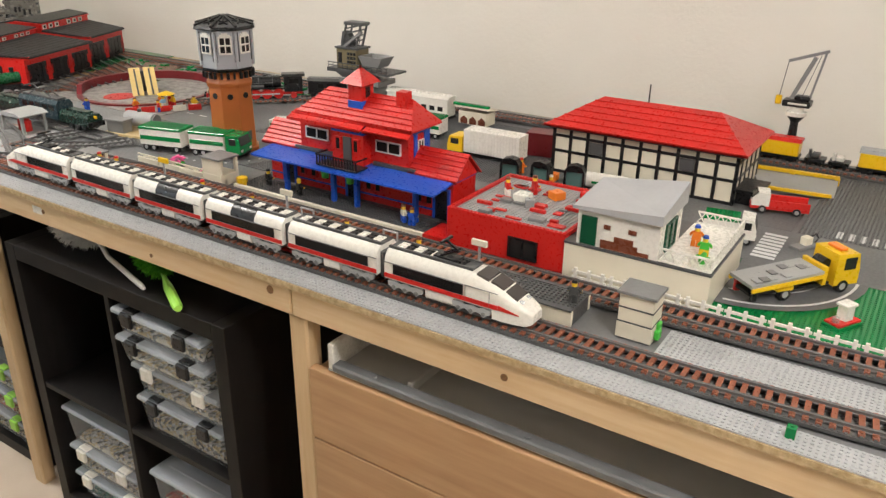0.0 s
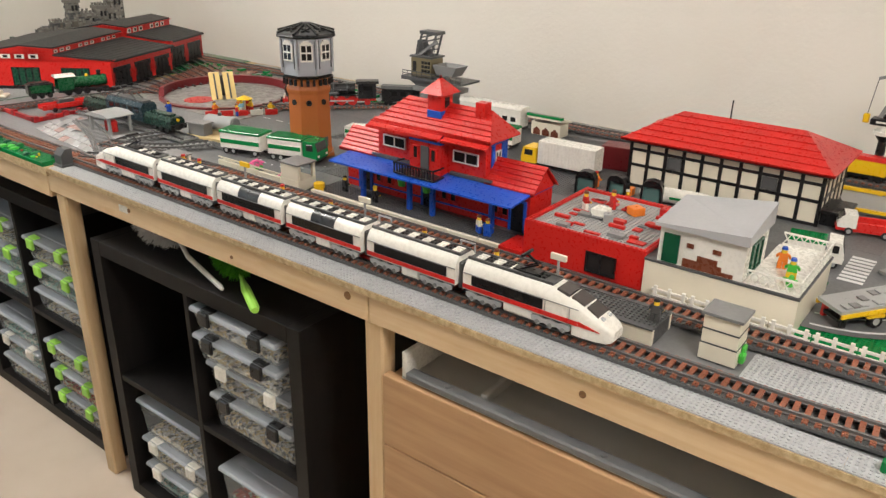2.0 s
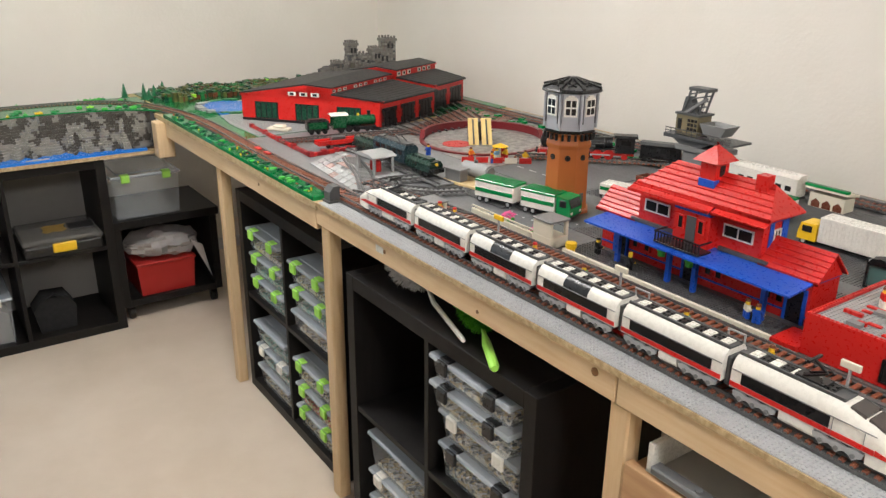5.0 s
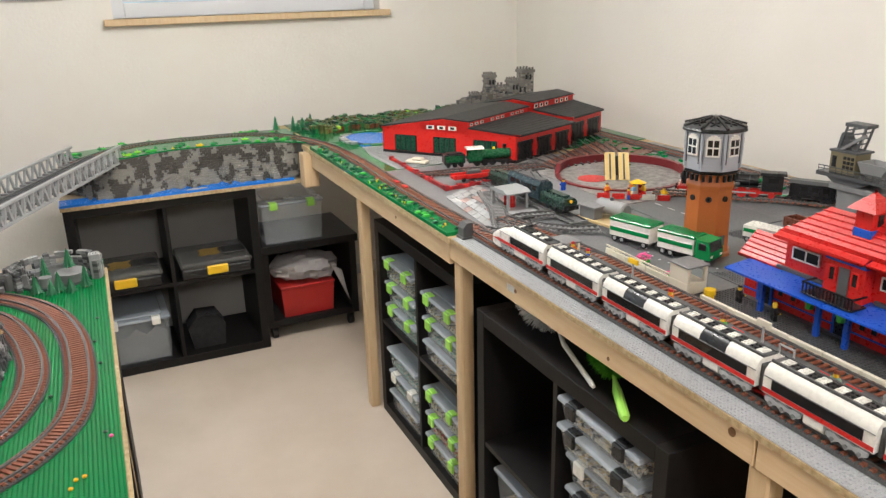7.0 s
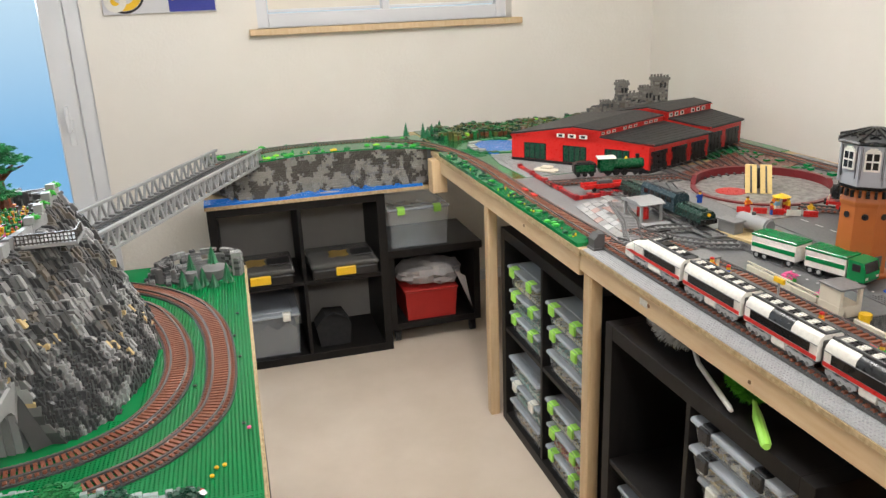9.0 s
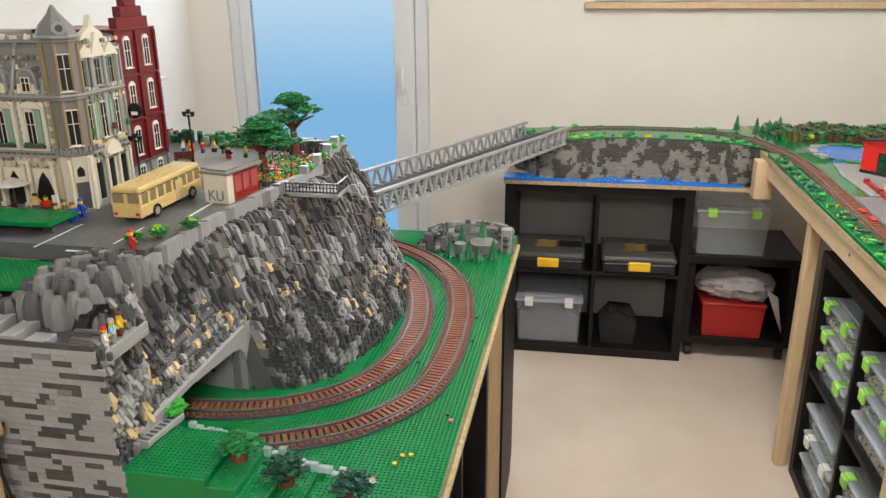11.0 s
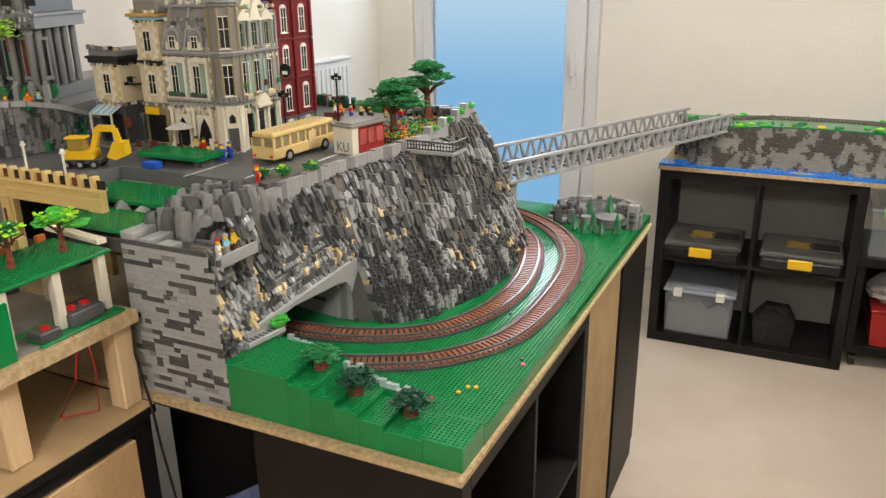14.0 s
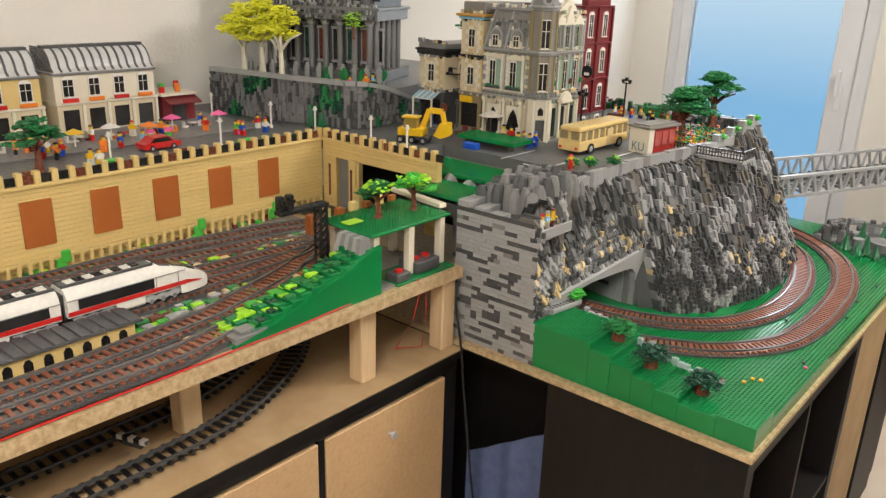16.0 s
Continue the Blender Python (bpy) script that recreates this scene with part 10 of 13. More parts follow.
for x, y, w, z0, z1 in ((0.13, 0.0, 0.033, 0.06, 0.235), (0.045, -0.02, 0.026, 0.06, 0.190), (-0.08, 0.0, 0.024, 0.06, 0.222), (-0.015, 0.01, 0.040, 0.06, 0.160), (0.09, -0.01, 0.034, 0.06, 0.175), (-0.16, 0.0, 0.026, 0.04, 0.130), (-0.225, 0.0, 0.020, 0.02, 0.095)):
    t = part("tower", MB().cbox(x - w, y - w, z0, x + w, y + w, z1, 0.002), OLDSTONE, ca)
    bk = {m.name: MB() for m in (OLDSTONE, PALEROCK, DARKTAUPE, DGREY)}
    for r in range(int((z1 - z0) / 0.0096)):
        for j in range(int(2 * w / 0.012)):
            if rnd.random() < 0.55:
                m = rnd.choice((OLDSTONE, PALEROCK, DARKTAUPE, DGREY))
                pr = rnd.uniform(0.001, 0.004)
                bk[m.name].box(x - w + 0.012 * j, y - w - pr, z0 + 0.0096 * r, x - w + 0.012 * j + 0.0115, y - w + 0.002, z0 + 0.0096 * r + 0.0092)
                bk[m.name].box(x - w - pr, y - w + 0.012 * j, z0 + 0.0096 * r, x - w + 0.002, y - w + 0.012 * j + 0.0115, z0 + 0.0096 * r + 0.0092)
    for m in (OLDSTONE, PALEROCK, DARKTAUPE, DGREY):
        if bk[m.name].v:
            part("stonework", bk[m.name], m, t, "uneven grey stone bricks", "stuff")
    if z1 > 0.18:
        part("battlement", MB().cbox(x - w - 0.005, y - w - 0.005, z1 - 0.014, x + w + 0.005, y + w + 0.005, z1, 0.001), OLDSTONE, t)
    for k in range(4):
        for j in (-1, 1):
            part("merlon", MB().cbox(x - w + k * w * 0.55, y + j * w * 0.9 - 0.004, z1, x - w + k * w * 0.55 + 0.009, y + j * w * 0.9 + 0.004, z1 + 0.012, 0.001), OLDSTONE, t)
    for dx in (-0.4, 0.35):
        part("window", MB().cbox(x + dx * w - 0.005, y - w - 0.005, z1 - 0.048, x + dx * w + 0.005, y - w + 0.002, z1 - 0.024, 0.001), BLACK, t)
part("gate_arch", MB().cyl(0.01, -0.055, 0.115, 0.020, 0.012, 16, "y"), DGREY, ca)
lk = thing("toy_lake", "blue toy lake with a ragged green shore", "toy landscape", pose(0, 0, TOP))
part("water", MB().prism([(0.905, 3.10), (0.985, 3.095), (1.09, 3.20), (1.13, 3.33), (1.02, 3.42), (0.91, 3.41), (0.885, 3.28)], 0.0, 0.004, "z"), AZURE, lk, "blue water plates")
rnd = random.Random(6)
for k in range(26):
    a = 2 * math.pi * k / 26
    x, y = 1.0 + 0.125 * math.cos(a), 3.26 + 0.165 * math.sin(a)
    part("shore_plate", MB().cbox(x - 0.016, y - 0.016, 0, x + 0.016, y + 0.016, 0.004 + 0.0032 * rnd.randrange(3), 0.0006), rnd.choice((GREEN, LEAF, LGREY)), lk)
bk = thing("wooded_bank", "low brown and green plant bank at the back wall", "toy landscape", pose(0, 0, TOP))
OLIVE = plastic("olive_green_plastic", (0.11, 0.115, 0.03), 0.4, 0.2, 0.5)
tops = {m.name: MB() for m in (OLIVE, LEAF, DGREEN, BROWN, LIME)}
for i in range(58):
    x = 0.80 + 0.016 * i
    yf = 3.53 - 0.035 * math.sin(i * 0.33) + 0.02 * math.sin(i * 1.7)
    hh = 0.018 + 0.014 * noise.noise(Vector((i * 0.21, 1.0, 0.0)))
    hh = 0.0096 * round(hh / 0.0096)
    m = rnd.choice((BROWN, BROWN, OLIVE, DGREEN, LEAF))
    tops[m.name].box(x, yf - rnd.choice((0.0, 0.006, 0.012)), 0, x + 0.0156, yf + 0.03, hh)
    for j in range(9):
        y = yf + 0.03 * j
        m = rnd.choices((OLIVE, LEAF, DGREEN, BROWN, LIME), (6, 5, 5, 2, 0.5))[0]
        tops[m.name].box(x, y, hh - 0.004, x + 0.0156, y + 0.0295, hh + rnd.choice((0.0, 0.0032, 0.0064, 0.012)))
        tops[m.name].cyl(x + 0.008, y + 0.012, hh + 0.0, 0.0045, rnd.uniform(0.005, 0.013), 6)
for m in (OLIVE, LEAF, DGREEN, BROWN, LIME):
    part("planted_bricks", tops[m.name], m, bk, "stepped bricks and low plants", "stuff")
mb = MB()
for _ in range(60):
    x, y = rnd.uniform(1.80, 1.90), rnd.uniform(1.4, 2.7)
    s = rnd.uniform(0.006, 0.014)
    mb.cbox(x - s, y - s, 0, x + s, y + s, rnd.uniform(0.004, 0.012), 0.001)
solo("verge_planting", mb, GREEN, "green plate verge along the wall track", "toy plants", pose(0, 0, TOP), kind="stuff")

# ---- upper town: ground ----
solo("town_ground", MB().prism([(-0.725, 1.22), (-0.71, 1.45), (-0.665, 1.65), (-0.64, 1.80), (-0.62, 1.95), (-0.66, 2.06), (-0.85, 2.10), (-2.07, 2.40), (-2.07, 1.048), (-1.36, 1.048), (-1.13, 1.048), (-1.13, 1.22)], STREET - 0.030, STREET, "z"), ROAD, "dark grey toy street plates of the upper town", "ground", kind="structure")
solo("town_ground", MB().box(-2.07, -1.5, STREET - 0.012, -1.402, 1.0475, STREET), ROAD, "grey toy street plates above the yard", "ground", kind="structure")
pv = thing("town_pavement", "light grey tiled toy pavement", "pavement", pose(0, 0, STREET), kind="structure")
for x0, y0, x1, y1 in ((-1.42, 1.36, -0.965, 1.80), (-1.03, 1.82, -0.80, 2.05), (-1.95, 0.2, -1.62, 1.02), (-2.02, 1.42, -1.45, 2.0)):
    part("slab", MB().box(x0, y0, 0.0005, x1, y1, 0.004), MGREY, pv)
part("lane_markings", MB().box(-0.93, 1.20, 0.0006, -0.926, 1.34, 0.0012).box(-0.86, 1.19, 0.0006, -0.75, 1.196, 0.0012).box(-0.80, 1.24, 0.0006, -0.796, 1.34, 0.0012).box(-0.75, 1.42, 0.0006, -0.744, 1.75, 0.0014), PAINTW, pv, "", "stuff")


# ---- town houses ----
def pane_window(parent, side, a, z0, w, h, plane, trim, glass=None, arch=False):
    """A framed window on the south (S) or east (E) face of a block."""
    t = 0.0022
    hh = h + (0.007 if arch else 0.0)
    f = MB().prism([(-w / 2 - t, z0 - t), (w / 2 + t, z0 - t), (w / 2 + t, z0 + h + t), (w / 4, z0 + hh + t), (-w / 4, z0 + hh + t), (-w / 2 - t, z0 + h + t)], -0.0011, 0.001, "y")
    rim = MB().box(-w / 2 - t, -0.003, z0, -w / 2, -0.0012, z0 + h)
    rim2 = MB().box(w / 2, -0.003, z0, w / 2 + t, -0.0012, z0 + h)
    head = MB().prism([(-w / 2 - t, z0 + h), (w / 2 + t, z0 + h), (w / 2 + t, z0 + h + t), (w / 4, z0 + hh + t), (-w / 4, z0 + hh + t), (-w / 2 - t, z0 + h + t)], -0.0038, -0.0012, "y")
    mull = MB().box(-t / 3, -0.0026, z0, t / 3, -0.0013, z0 + h)
    tran = MB().box(-w / 2, -0.0025, z0 + h * 0.6, w / 2, -0.0014, z0 + h * 0.6 + t * 0.6)
    sill = MB().box(-w / 2 - 0.004, -0.006, z0 - 0.004, w / 2 + 0.004, 0.001, z0 - t - 0.0001)
    g = MB().box(-w / 2, -0.0019, z0, w / 2, -0.0013, z0 + h)
    M = Matrix.Translation((*a, 0)) @ Matrix.Rotation(radians(45), 4, "Z") @ Matrix.Translation((0, plane, 0)) if side == "D" else Matrix.Translation((a, plane, 0)) if side == "S" else Matrix.Translation((plane, a, 0)) @ Matrix.Rotation(radians(90), 4, "Z")
    p = part("window", f.move(M), trim, parent)
    for name, piece in (("jamb", rim), ("jamb", rim2), ("head", head), ("mullion", mull), ("transom", tran), ("sill", sill)):
        part(name, piece.move(M), trim, p)
    part("pane", g.move(M), glass or DARKGLASS, p)


def town_house(name, label, x, y, w, d, floors, group=""):
    """A block with its south-east corner at x, y; floors: height, wall, trim, windows south, windows east, window size, band."""
    b = thing(name, label, "toy building", pose(x, y, STREET), group)
    z = 0.004
    for h, wall_m, trim, ns, ne, ww, wh, band in floors:
        part("storey", MB().box(-w, 0, z, 0, d, z + h - 0.004), wall_m, b)
        part("cornice", MB().cbox(-w - 0.003, -0.004, z + h - 0.004, 0.004, d + 0.002, z + h, 0.0006).cbox(-w - 0.005, -0.006, z + h - 0.0015, 0.006, d + 0.002, z + h + 0.002, 0.0006), band, b)
        for k in range(ns):
            pane_window(b, "S", -w + w * (k + 0.5) / ns, z + (h - wh) * 0.45, ww, wh, 0.0, trim, None, True)
        for k in range(ne):
            pane_window(b, "E", d * (k + 0.5) / ne, z + (h - wh) * 0.45, ww, wh, 0.0, trim, None, True)
        for k in range(ns + 1):
            xx = -w + w * k / ns if ns else -w
            part("pilaster", MB().cbox(xx - 0.004, -0.0055, z, xx + 0.004, 0.001, z + h - 0.004, 0.0006), trim if trim is not WHITE else wall_m, b)
        for k in range(1, ne + 1):
            yy = d * k / ne
            part("pilaster", MB().cbox(-0.001, yy - 0.004, z, 0.0055, yy + 0.004, z + h - 0.004, 0.0006), trim if trim is not WHITE else wall_m, b)
        z += h
    return b, z


TANW = plastic("cream_stone_plastic", (0.68, 0.58, 0.40), 0.35, 0.1)
GREYW = plastic("warm_grey_plastic", (0.22, 0.21, 0.19), 0.35, 0.15, 0.2)
OLIVE = plastic("olive_tan_plastic", (0.27, 0.215, 0.115), 0.35, 0.12)
cb = thing("corner_house", "grey and cream corner toy hotel with ornate facade", "toy building", pose(-0.985, 1.435, STREET))
CW, CD = 0.19, 0.19
part("storey", MB().box(-CW, 0, 0.004, 0, CD, 0.108), TANW, cb, "cream ground storey")
part("storey", MB().box(-CW, 0, 0.122, 0, CD, 0.226), LGREY, cb, "light grey upper storey")
part("storey", MB().box(-CW + 0.02, 0.02, 0.236, 0, CD, 0.325), GREYW, cb, "grey attic storey")
for z0, z1, e, m in ((0.108, 0.114, 0.006, LGREY), (0.114, 0.119, 0.003, GREYW), (0.119, 0.1225, 0.007, LGREY), (0.226, 0.231, 0.005, GREYW), (0.231, 0.2365, 0.008, LGREY)):
    part("cornice", MB().cbox(-CW - 0.002, -e, z0, e, CD, z1, 0.0006), m, cb)
for k in range(20):
    part("ornament", MB().cbox(-CW + 0.004 + 0.0078 * k, -0.0085, 0.1145, -CW + 0.008 + 0.0078 * k, -0.001, 0.1188, 0.0004), LGREY if k % 2 else OLIVE, cb)
    part("ornament", MB().cbox(0.001, 0.034 + 0.0078 * k, 0.1145, 0.0085, 0.038 + 0.0078 * k, 0.1188, 0.0004), LGREY if k % 2 else OLIVE, cb)
    part("ornament", MB().cyl(-CW + 0.006 + 0.0078 * k, -0.006, 0.2365, 0.0026, 0.006, 6), MGREY if k % 2 else LGREY, cb)
# south face
for k, xx in enumerate((-0.150, -0.082)):
    d = part("shop_arch", MB().prism([(xx - 0.022, 0.006), (xx + 0.022, 0.006), (xx + 0.022, 0.070), (xx + 0.012, 0.086), (xx - 0.012, 0.086), (xx - 0.022, 0.070)], -0.0025, 0.0015, "y"), DARKGLASS, cb, "dark arched shop front")
    part("drapery", MB().prism([(xx - 0.022, 0.086), (xx - 0.022, 0.030), (xx - 0.012, 0.062), (xx, 0.080), (xx + 0.012, 0.062), (xx + 0.022, 0.030), (xx + 0.022, 0.086)], -0.0045, -0.0026, "y"), CREAM, d, "cream swagged arch trim")
    for dx in (-0.028, 0.028):
        part("column", MB().cyl(xx + dx, -0.009, 0.004, 0.0042, 0.098, 10).cbox(xx + dx - 0.006, -0.015, 0.004, xx + dx + 0.006, -0.003, 0.014, 0.0008).cbox(xx + dx - 0.006, -0.015, 0.096, xx + dx + 0.006, -0.003, 0.104, 0.0008), CREAM, cb)
    part("surround", MB().cbox(xx - 0.029, -0.007, 0.128, xx - 0.020, 0.0, 0.222, 0.0006).cbox(xx + 0.020, -0.007, 0.128, xx + 0.029, 0.0, 0.222, 0.0006).cbox(xx - 0.020, -0.007, 0.208, xx + 0.020, 0.0, 0.222, 0.0006).cbox(xx - 0.031, -0.010, 0.124, xx + 0.031, 0.0, 0.130, 0.0006), CREAM, cb, "cream quoined window surround")
    for q in range(6):
        for dx in (-0.0295, 0.0215):
            part("quoin", MB().cbox(xx + dx, -0.0085, 0.134 + 0.0145 * q, xx + dx + 0.008, -0.006, 0.142 + 0.0145 * q, 0.0005), WHITE, cb)
    pane_window(cb, "S", xx - 0.008, 0.136, 0.018, 0.066, -0.002, WHITE, None, True)
    part("shutter", MB().cbox(xx + 0.004, -0.0060, 0.132, xx + 0.018, -0.001, 0.206, 0.0005), SANDGREEN, cb, "sand green shutter")
    part("window_box", MB().cbox(xx - 0.024, -0.016, 0.130, xx + 0.024, -0.010, 0.137, 0.0008), DGREY, cb)
roof_s = MB().loft([[(-CW, -0.004, 0.2365), (-0.034, -0.004, 0.2365), (-0.034, 0.10, 0.2365), (-CW, 0.10, 0.2365)], [(-CW + 0.012, 0.030, 0.335), (-0.040, 0.030, 0.335), (-0.040, 0.10, 0.335), (-CW + 0.012, 0.10, 0.335)]])
part("mansard_roof", roof_s, MGREY, cb, "steep grey mansard roof")
for xx in (-0.186, -0.117, -0.048):
    part("roof_rib", MB().bar((xx, -0.006, 0.237), (xx + (0.010 if xx < -0.15 else 0), 0.028, 0.336), 0.007), LGREY, cb)
part("roof_crest", MB().cbox(-CW, 0.022, 0.335, -0.034, 0.10, 0.342, 0.001), LGREY, cb)
for xx in (-0.150, -0.082):
    part("dormer", MB().cbox(xx - 0.021, -0.006, 0.240, xx + 0.021, 0.04, 0.270, 0.001).cyl(xx, -0.006, 0.270, 0.021, 0.046, 18, "y"), LGREY, cb, "round-topped grey dormer")
    part("dormer_arch", MB().cyl(xx, -0.0085, 0.271, 0.014, 0.003, 16, "y"), MGREY, cb)
    pane_window(cb, "S", xx, 0.244, 0.016, 0.026, -0.0070, CREAM)
    for dx in (-0.016, 0.016):
        part("ornament", MB().cyl(xx + dx, -0.009, 0.240, 0.0045, 0.018, 8, "z", 0.003), CREAM, cb)
# masonry, slates and small mouldings of the facades
rm = random.Random(205)
for _ in range(90):
    m_ = rm.choice((LGREY, GREYW, TANW, LGREY, CREAM))
    xx, zz, w_ = rm.uniform(-CW + 0.004, -0.05), 0.1245 + 0.0064 * rm.randint(0, 15), rm.choice((0.0078, 0.0156))
    if min(abs(xx + w_ / 2 - c_) for c_ in (-0.150, -0.082)) > 0.030 + w_ / 2:
        part("stone", MB().cbox(xx, -0.0011, zz, xx + w_, 0.001, zz + 0.0060, 0.0003), m_, cb)
    yy = rm.uniform(0.045, CD - 0.012)
    if min(abs(yy + 0.004 - c_) for c_ in (0.062, 0.105, 0.150)) > 0.0245:
        part("stone", MB().cbox(-0.001, yy, zz, 0.0012, yy + 0.0078, zz + 0.0060, 0.0003), m_, cb)
for r_ in range(8):
    for c_ in range(9):
        f_ = (r_ + 0.1) / 8.3
        xx = -CW + 0.008 + 0.012 * f_ + 0.0165 * c_ + (0.006 if r_ % 2 else 0)
        if xx + 0.013 < -0.040 and rm.random() < 0.75:
            y_, z_ = -0.004 + 0.034 * f_, 0.2375 + 0.0975 * f_
            part("slate", MB().bar((xx, y_ - 0.0006, z_), (xx + 0.0145, y_ - 0.0006, z_), 0.003, 0.009), rm.choice((MGREY, GREYW, MGREY, DGREY)), cb)
for q in range(8):
    for x0_ in (-CW - 0.0015, -0.050):
        part("quoin", MB().cbox(x0_, -0.0045, 0.1265 + 0.0125 * q, x0_ + (0.013 if q % 2 else 0.009), 0.0, 0.1360 + 0.0125 * q, 0.0005), CREAM if q % 2 else LGREY, cb)
for q in range(11):
    xx = -CW + 0.003 + 0.0142 * q
    if xx < -0.046:
        part("bracket", MB().prism([(0.0, 0.2255), (-0.0075, 0.2255), (0.0, 0.2150)], xx, xx + 0.0045, "x"), LGREY if q % 2 else OLIVE, cb)
        part("baluster", MB().cyl(xx + 0.002, -0.0045, 0.0905, 0.0022, 0.012, 6, "z", 0.0014), CREAM, cb)
for xx in (-0.150, -0.082):
    part("pediment", MB().prism([(xx - 0.026, 0.2125), (xx + 0.026, 0.2125), (xx + 0.014, 0.2205), (xx, 0.2245), (xx - 0.014, 0.2205)], -0.0115, -0.007, "y"), CREAM, cb, "cream arched window head")
    part("planting", MB().cbox(xx - 0.021, -0.0175, 0.137, xx - 0.004, -0.0105, 0.1415, 0.001).cbox(xx + 0.003, -0.0180, 0.137, xx + 0.020, -0.0105, 0.1400, 0.001), LEAF, cb)
# scrolls, consoles and lamps crowding the facades
def mouldings(parent, place, width, rows, seed, mats):
    """Rows of small scrolls, blocks and finials; place maps (along, out, up) to the house."""
    rr = random.Random(seed)
    for z0, pitch, size in rows:
        a = pitch * 0.4
        while a < width:
            mb, k = MB(), rr.random()
            if k < 0.35:
                mb.cyl(0, 0, 0, size * 0.5, size * rr.uniform(0.8, 1.6), 8, "z", size * 0.3)
            elif k < 0.6:
                mb.cyl(0, -size * 0.5, size * 0.5, size * 0.55, size * 0.8, 10, "y")
            elif k < 0.85:
                mb.cbox(-size * 0.5, -size * 0.6, 0, size * 0.5, size * 0.4, size * rr.uniform(0.5, 1.4), 0.0005)
            else:
                mb.prism([(-size * 0.6, 0), (size * 0.6, 0), (size * 0.2, size), (-size * 0.2, size)], -size * 0.5, size * 0.4, "y")
            part("moulding", mb.move(place(a, rr.uniform(0.001, 0.004), z0 + rr.uniform(-0.001, 0.001))), rr.choice(mats), parent)
            a += pitch * rr.uniform(0.8, 1.25)


SOUTH = lambda x0, y0: (lambda a, o, z: Matrix.Translation((x0 + a, y0 - o, z)))
EAST = lambda x0, y0: (lambda a, o, z: Matrix.Translation((x0 + o, y0 + a, z)) @ Matrix.Rotation(radians(90), 4, "Z"))
PALES = (CREAM, LGREY, TANW, GREYW, MGREY, CREAM)
mouldings(cb, SOUTH(-CW, 0.0), CW - 0.045, ((0.088, 0.011, 0.006), (0.100, 0.013, 0.007), (0.1235, 0.011, 0.007), (0.214, 0.012, 0.007), (0.2375, 0.010, 0.007)), 501, PALES)
mouldings(cb, SOUTH(-CW + 0.005, 0.012), CW - 0.06, ((0.285, 0.016, 0.008), (0.305, 0.015, 0.007)), 502, (MGREY, LGREY, GREYW, CREAM))
mouldings(cb, SOUTH(-CW, 0.026), CW - 0.04, ((0.342, 0.009, 0.008),), 503, (LGREY, MGREY, CREAM))
mouldings(cb, EAST(0.0, 0.040), CD - 0.045, ((0.088, 0.010, 0.006), (0.100, 0.012, 0.007), (0.1235, 0.010, 0.007), (0.214, 0.011, 0.007), (0.2375, 0.010, 0.008), (0.312, 0.012, 0.009), (0.330, 0.011, 0.008)), 504, PALES + (OLIVE, SANDGREEN))
for k in range(7):
    part("pilaster", MB().cbox(-0.001, 0.040 + 0.0243 * k, 0.124, 0.0055, 0.0455 + 0.0243 * k, 0.226, 0.0006).cbox(-0.001, 0.040 + 0.0243 * k, 0.238, 0.0055, 0.0455 + 0.0243 * k, 0.322, 0.0006), (LGREY, GREYW, OLIVE)[k % 3], cb)
for k, y in enumerate((0.048, 0.126, 0.178)):
    part("flower_box", MB().cbox(0.006, y - 0.004, 0.148, 0.014, y + 0.004, 0.155, 0.001).cbox(0.007, y - 0.005, 0.155, 0.015, y + 0.004, 0.162, 0.002), BROWN if k % 2 else LEAF, cb)
part("hanging_sign", MB().cyl(0.018, 0.195, 0.176, 0.017, 0.006, 16, "y"), BLACK, cb, "round black hanging sign")
part("hanging_sign", MB().cbox(0.010, 0.1935, 0.166, 0.026, 0.1950, 0.174, 0.0005), WHITE, cb, "white shape on the sign")
part("menu_board", MB().cbox(-0.060, -0.020, 0.004, -0.044, -0.016, 0.034, 0.001), WHITE, cb)
# corner tower
def octr(r, z, cx=-0.012, cy=0.012):
    return [(cx + r * math.cos(radians(22.5 + 45 * i)), cy + r * math.sin(radians(22.5 + 45 * i)), z) for i in range(8)]


part("corner_bay", MB().loft([octr(0.034, 0.004), octr(0.034, 0.116)]), CREAM, cb, "cream corner entrance bay")
part("corner_turret", MB().loft([octr(0.033, 0.1165), octr(0.033, 0.352)]), GREYW, cb, "projecting corner turret")
for z0, r in ((0.116, 0.040), (0.122, 0.044), (0.226, 0.039), (0.233, 0.041), (0.338, 0.038), (0.346, 0.042)):
    part("turret_band", MB().loft([octr(r - 0.002, z0), octr(r, z0 + 0.003), octr(r - 0.001, z0 + 0.006)]), LGREY if r > 0.0395 else MGREY, cb)
for z0 in (0.140, 0.248):
    pane_window(cb, "D", (-0.012, 0.012), z0, 0.021, 0.068, -0.0312, WHITE)
for i in range(8):
    a = radians(22.5 + 45 * i)
    if math.cos(a) - math.sin(a) > -0.9:
        part("turret_pilaster", MB().cyl(-0.012 + 0.0345 * math.cos(a), 0.012 + 0.0345 * math.sin(a), 0.129, 0.0036, 0.097, 8).cyl(-0.012 + 0.0345 * math.cos(a), 0.012 + 0.0345 * math.sin(a), 0.240, 0.0036, 0.097, 8), OLIVE, cb, "olive tan corner shaft")
for k in range(9):
    a = radians(-100 + 14 * k)
    part("balcony_ornament", MB().cyl(-0.012 + 0.046 * math.cos(a), 0.012 + 0.046 * math.sin(a), 0.124, 0.0042, 0.012, 8, "z", 0.003), MGREY, cb)
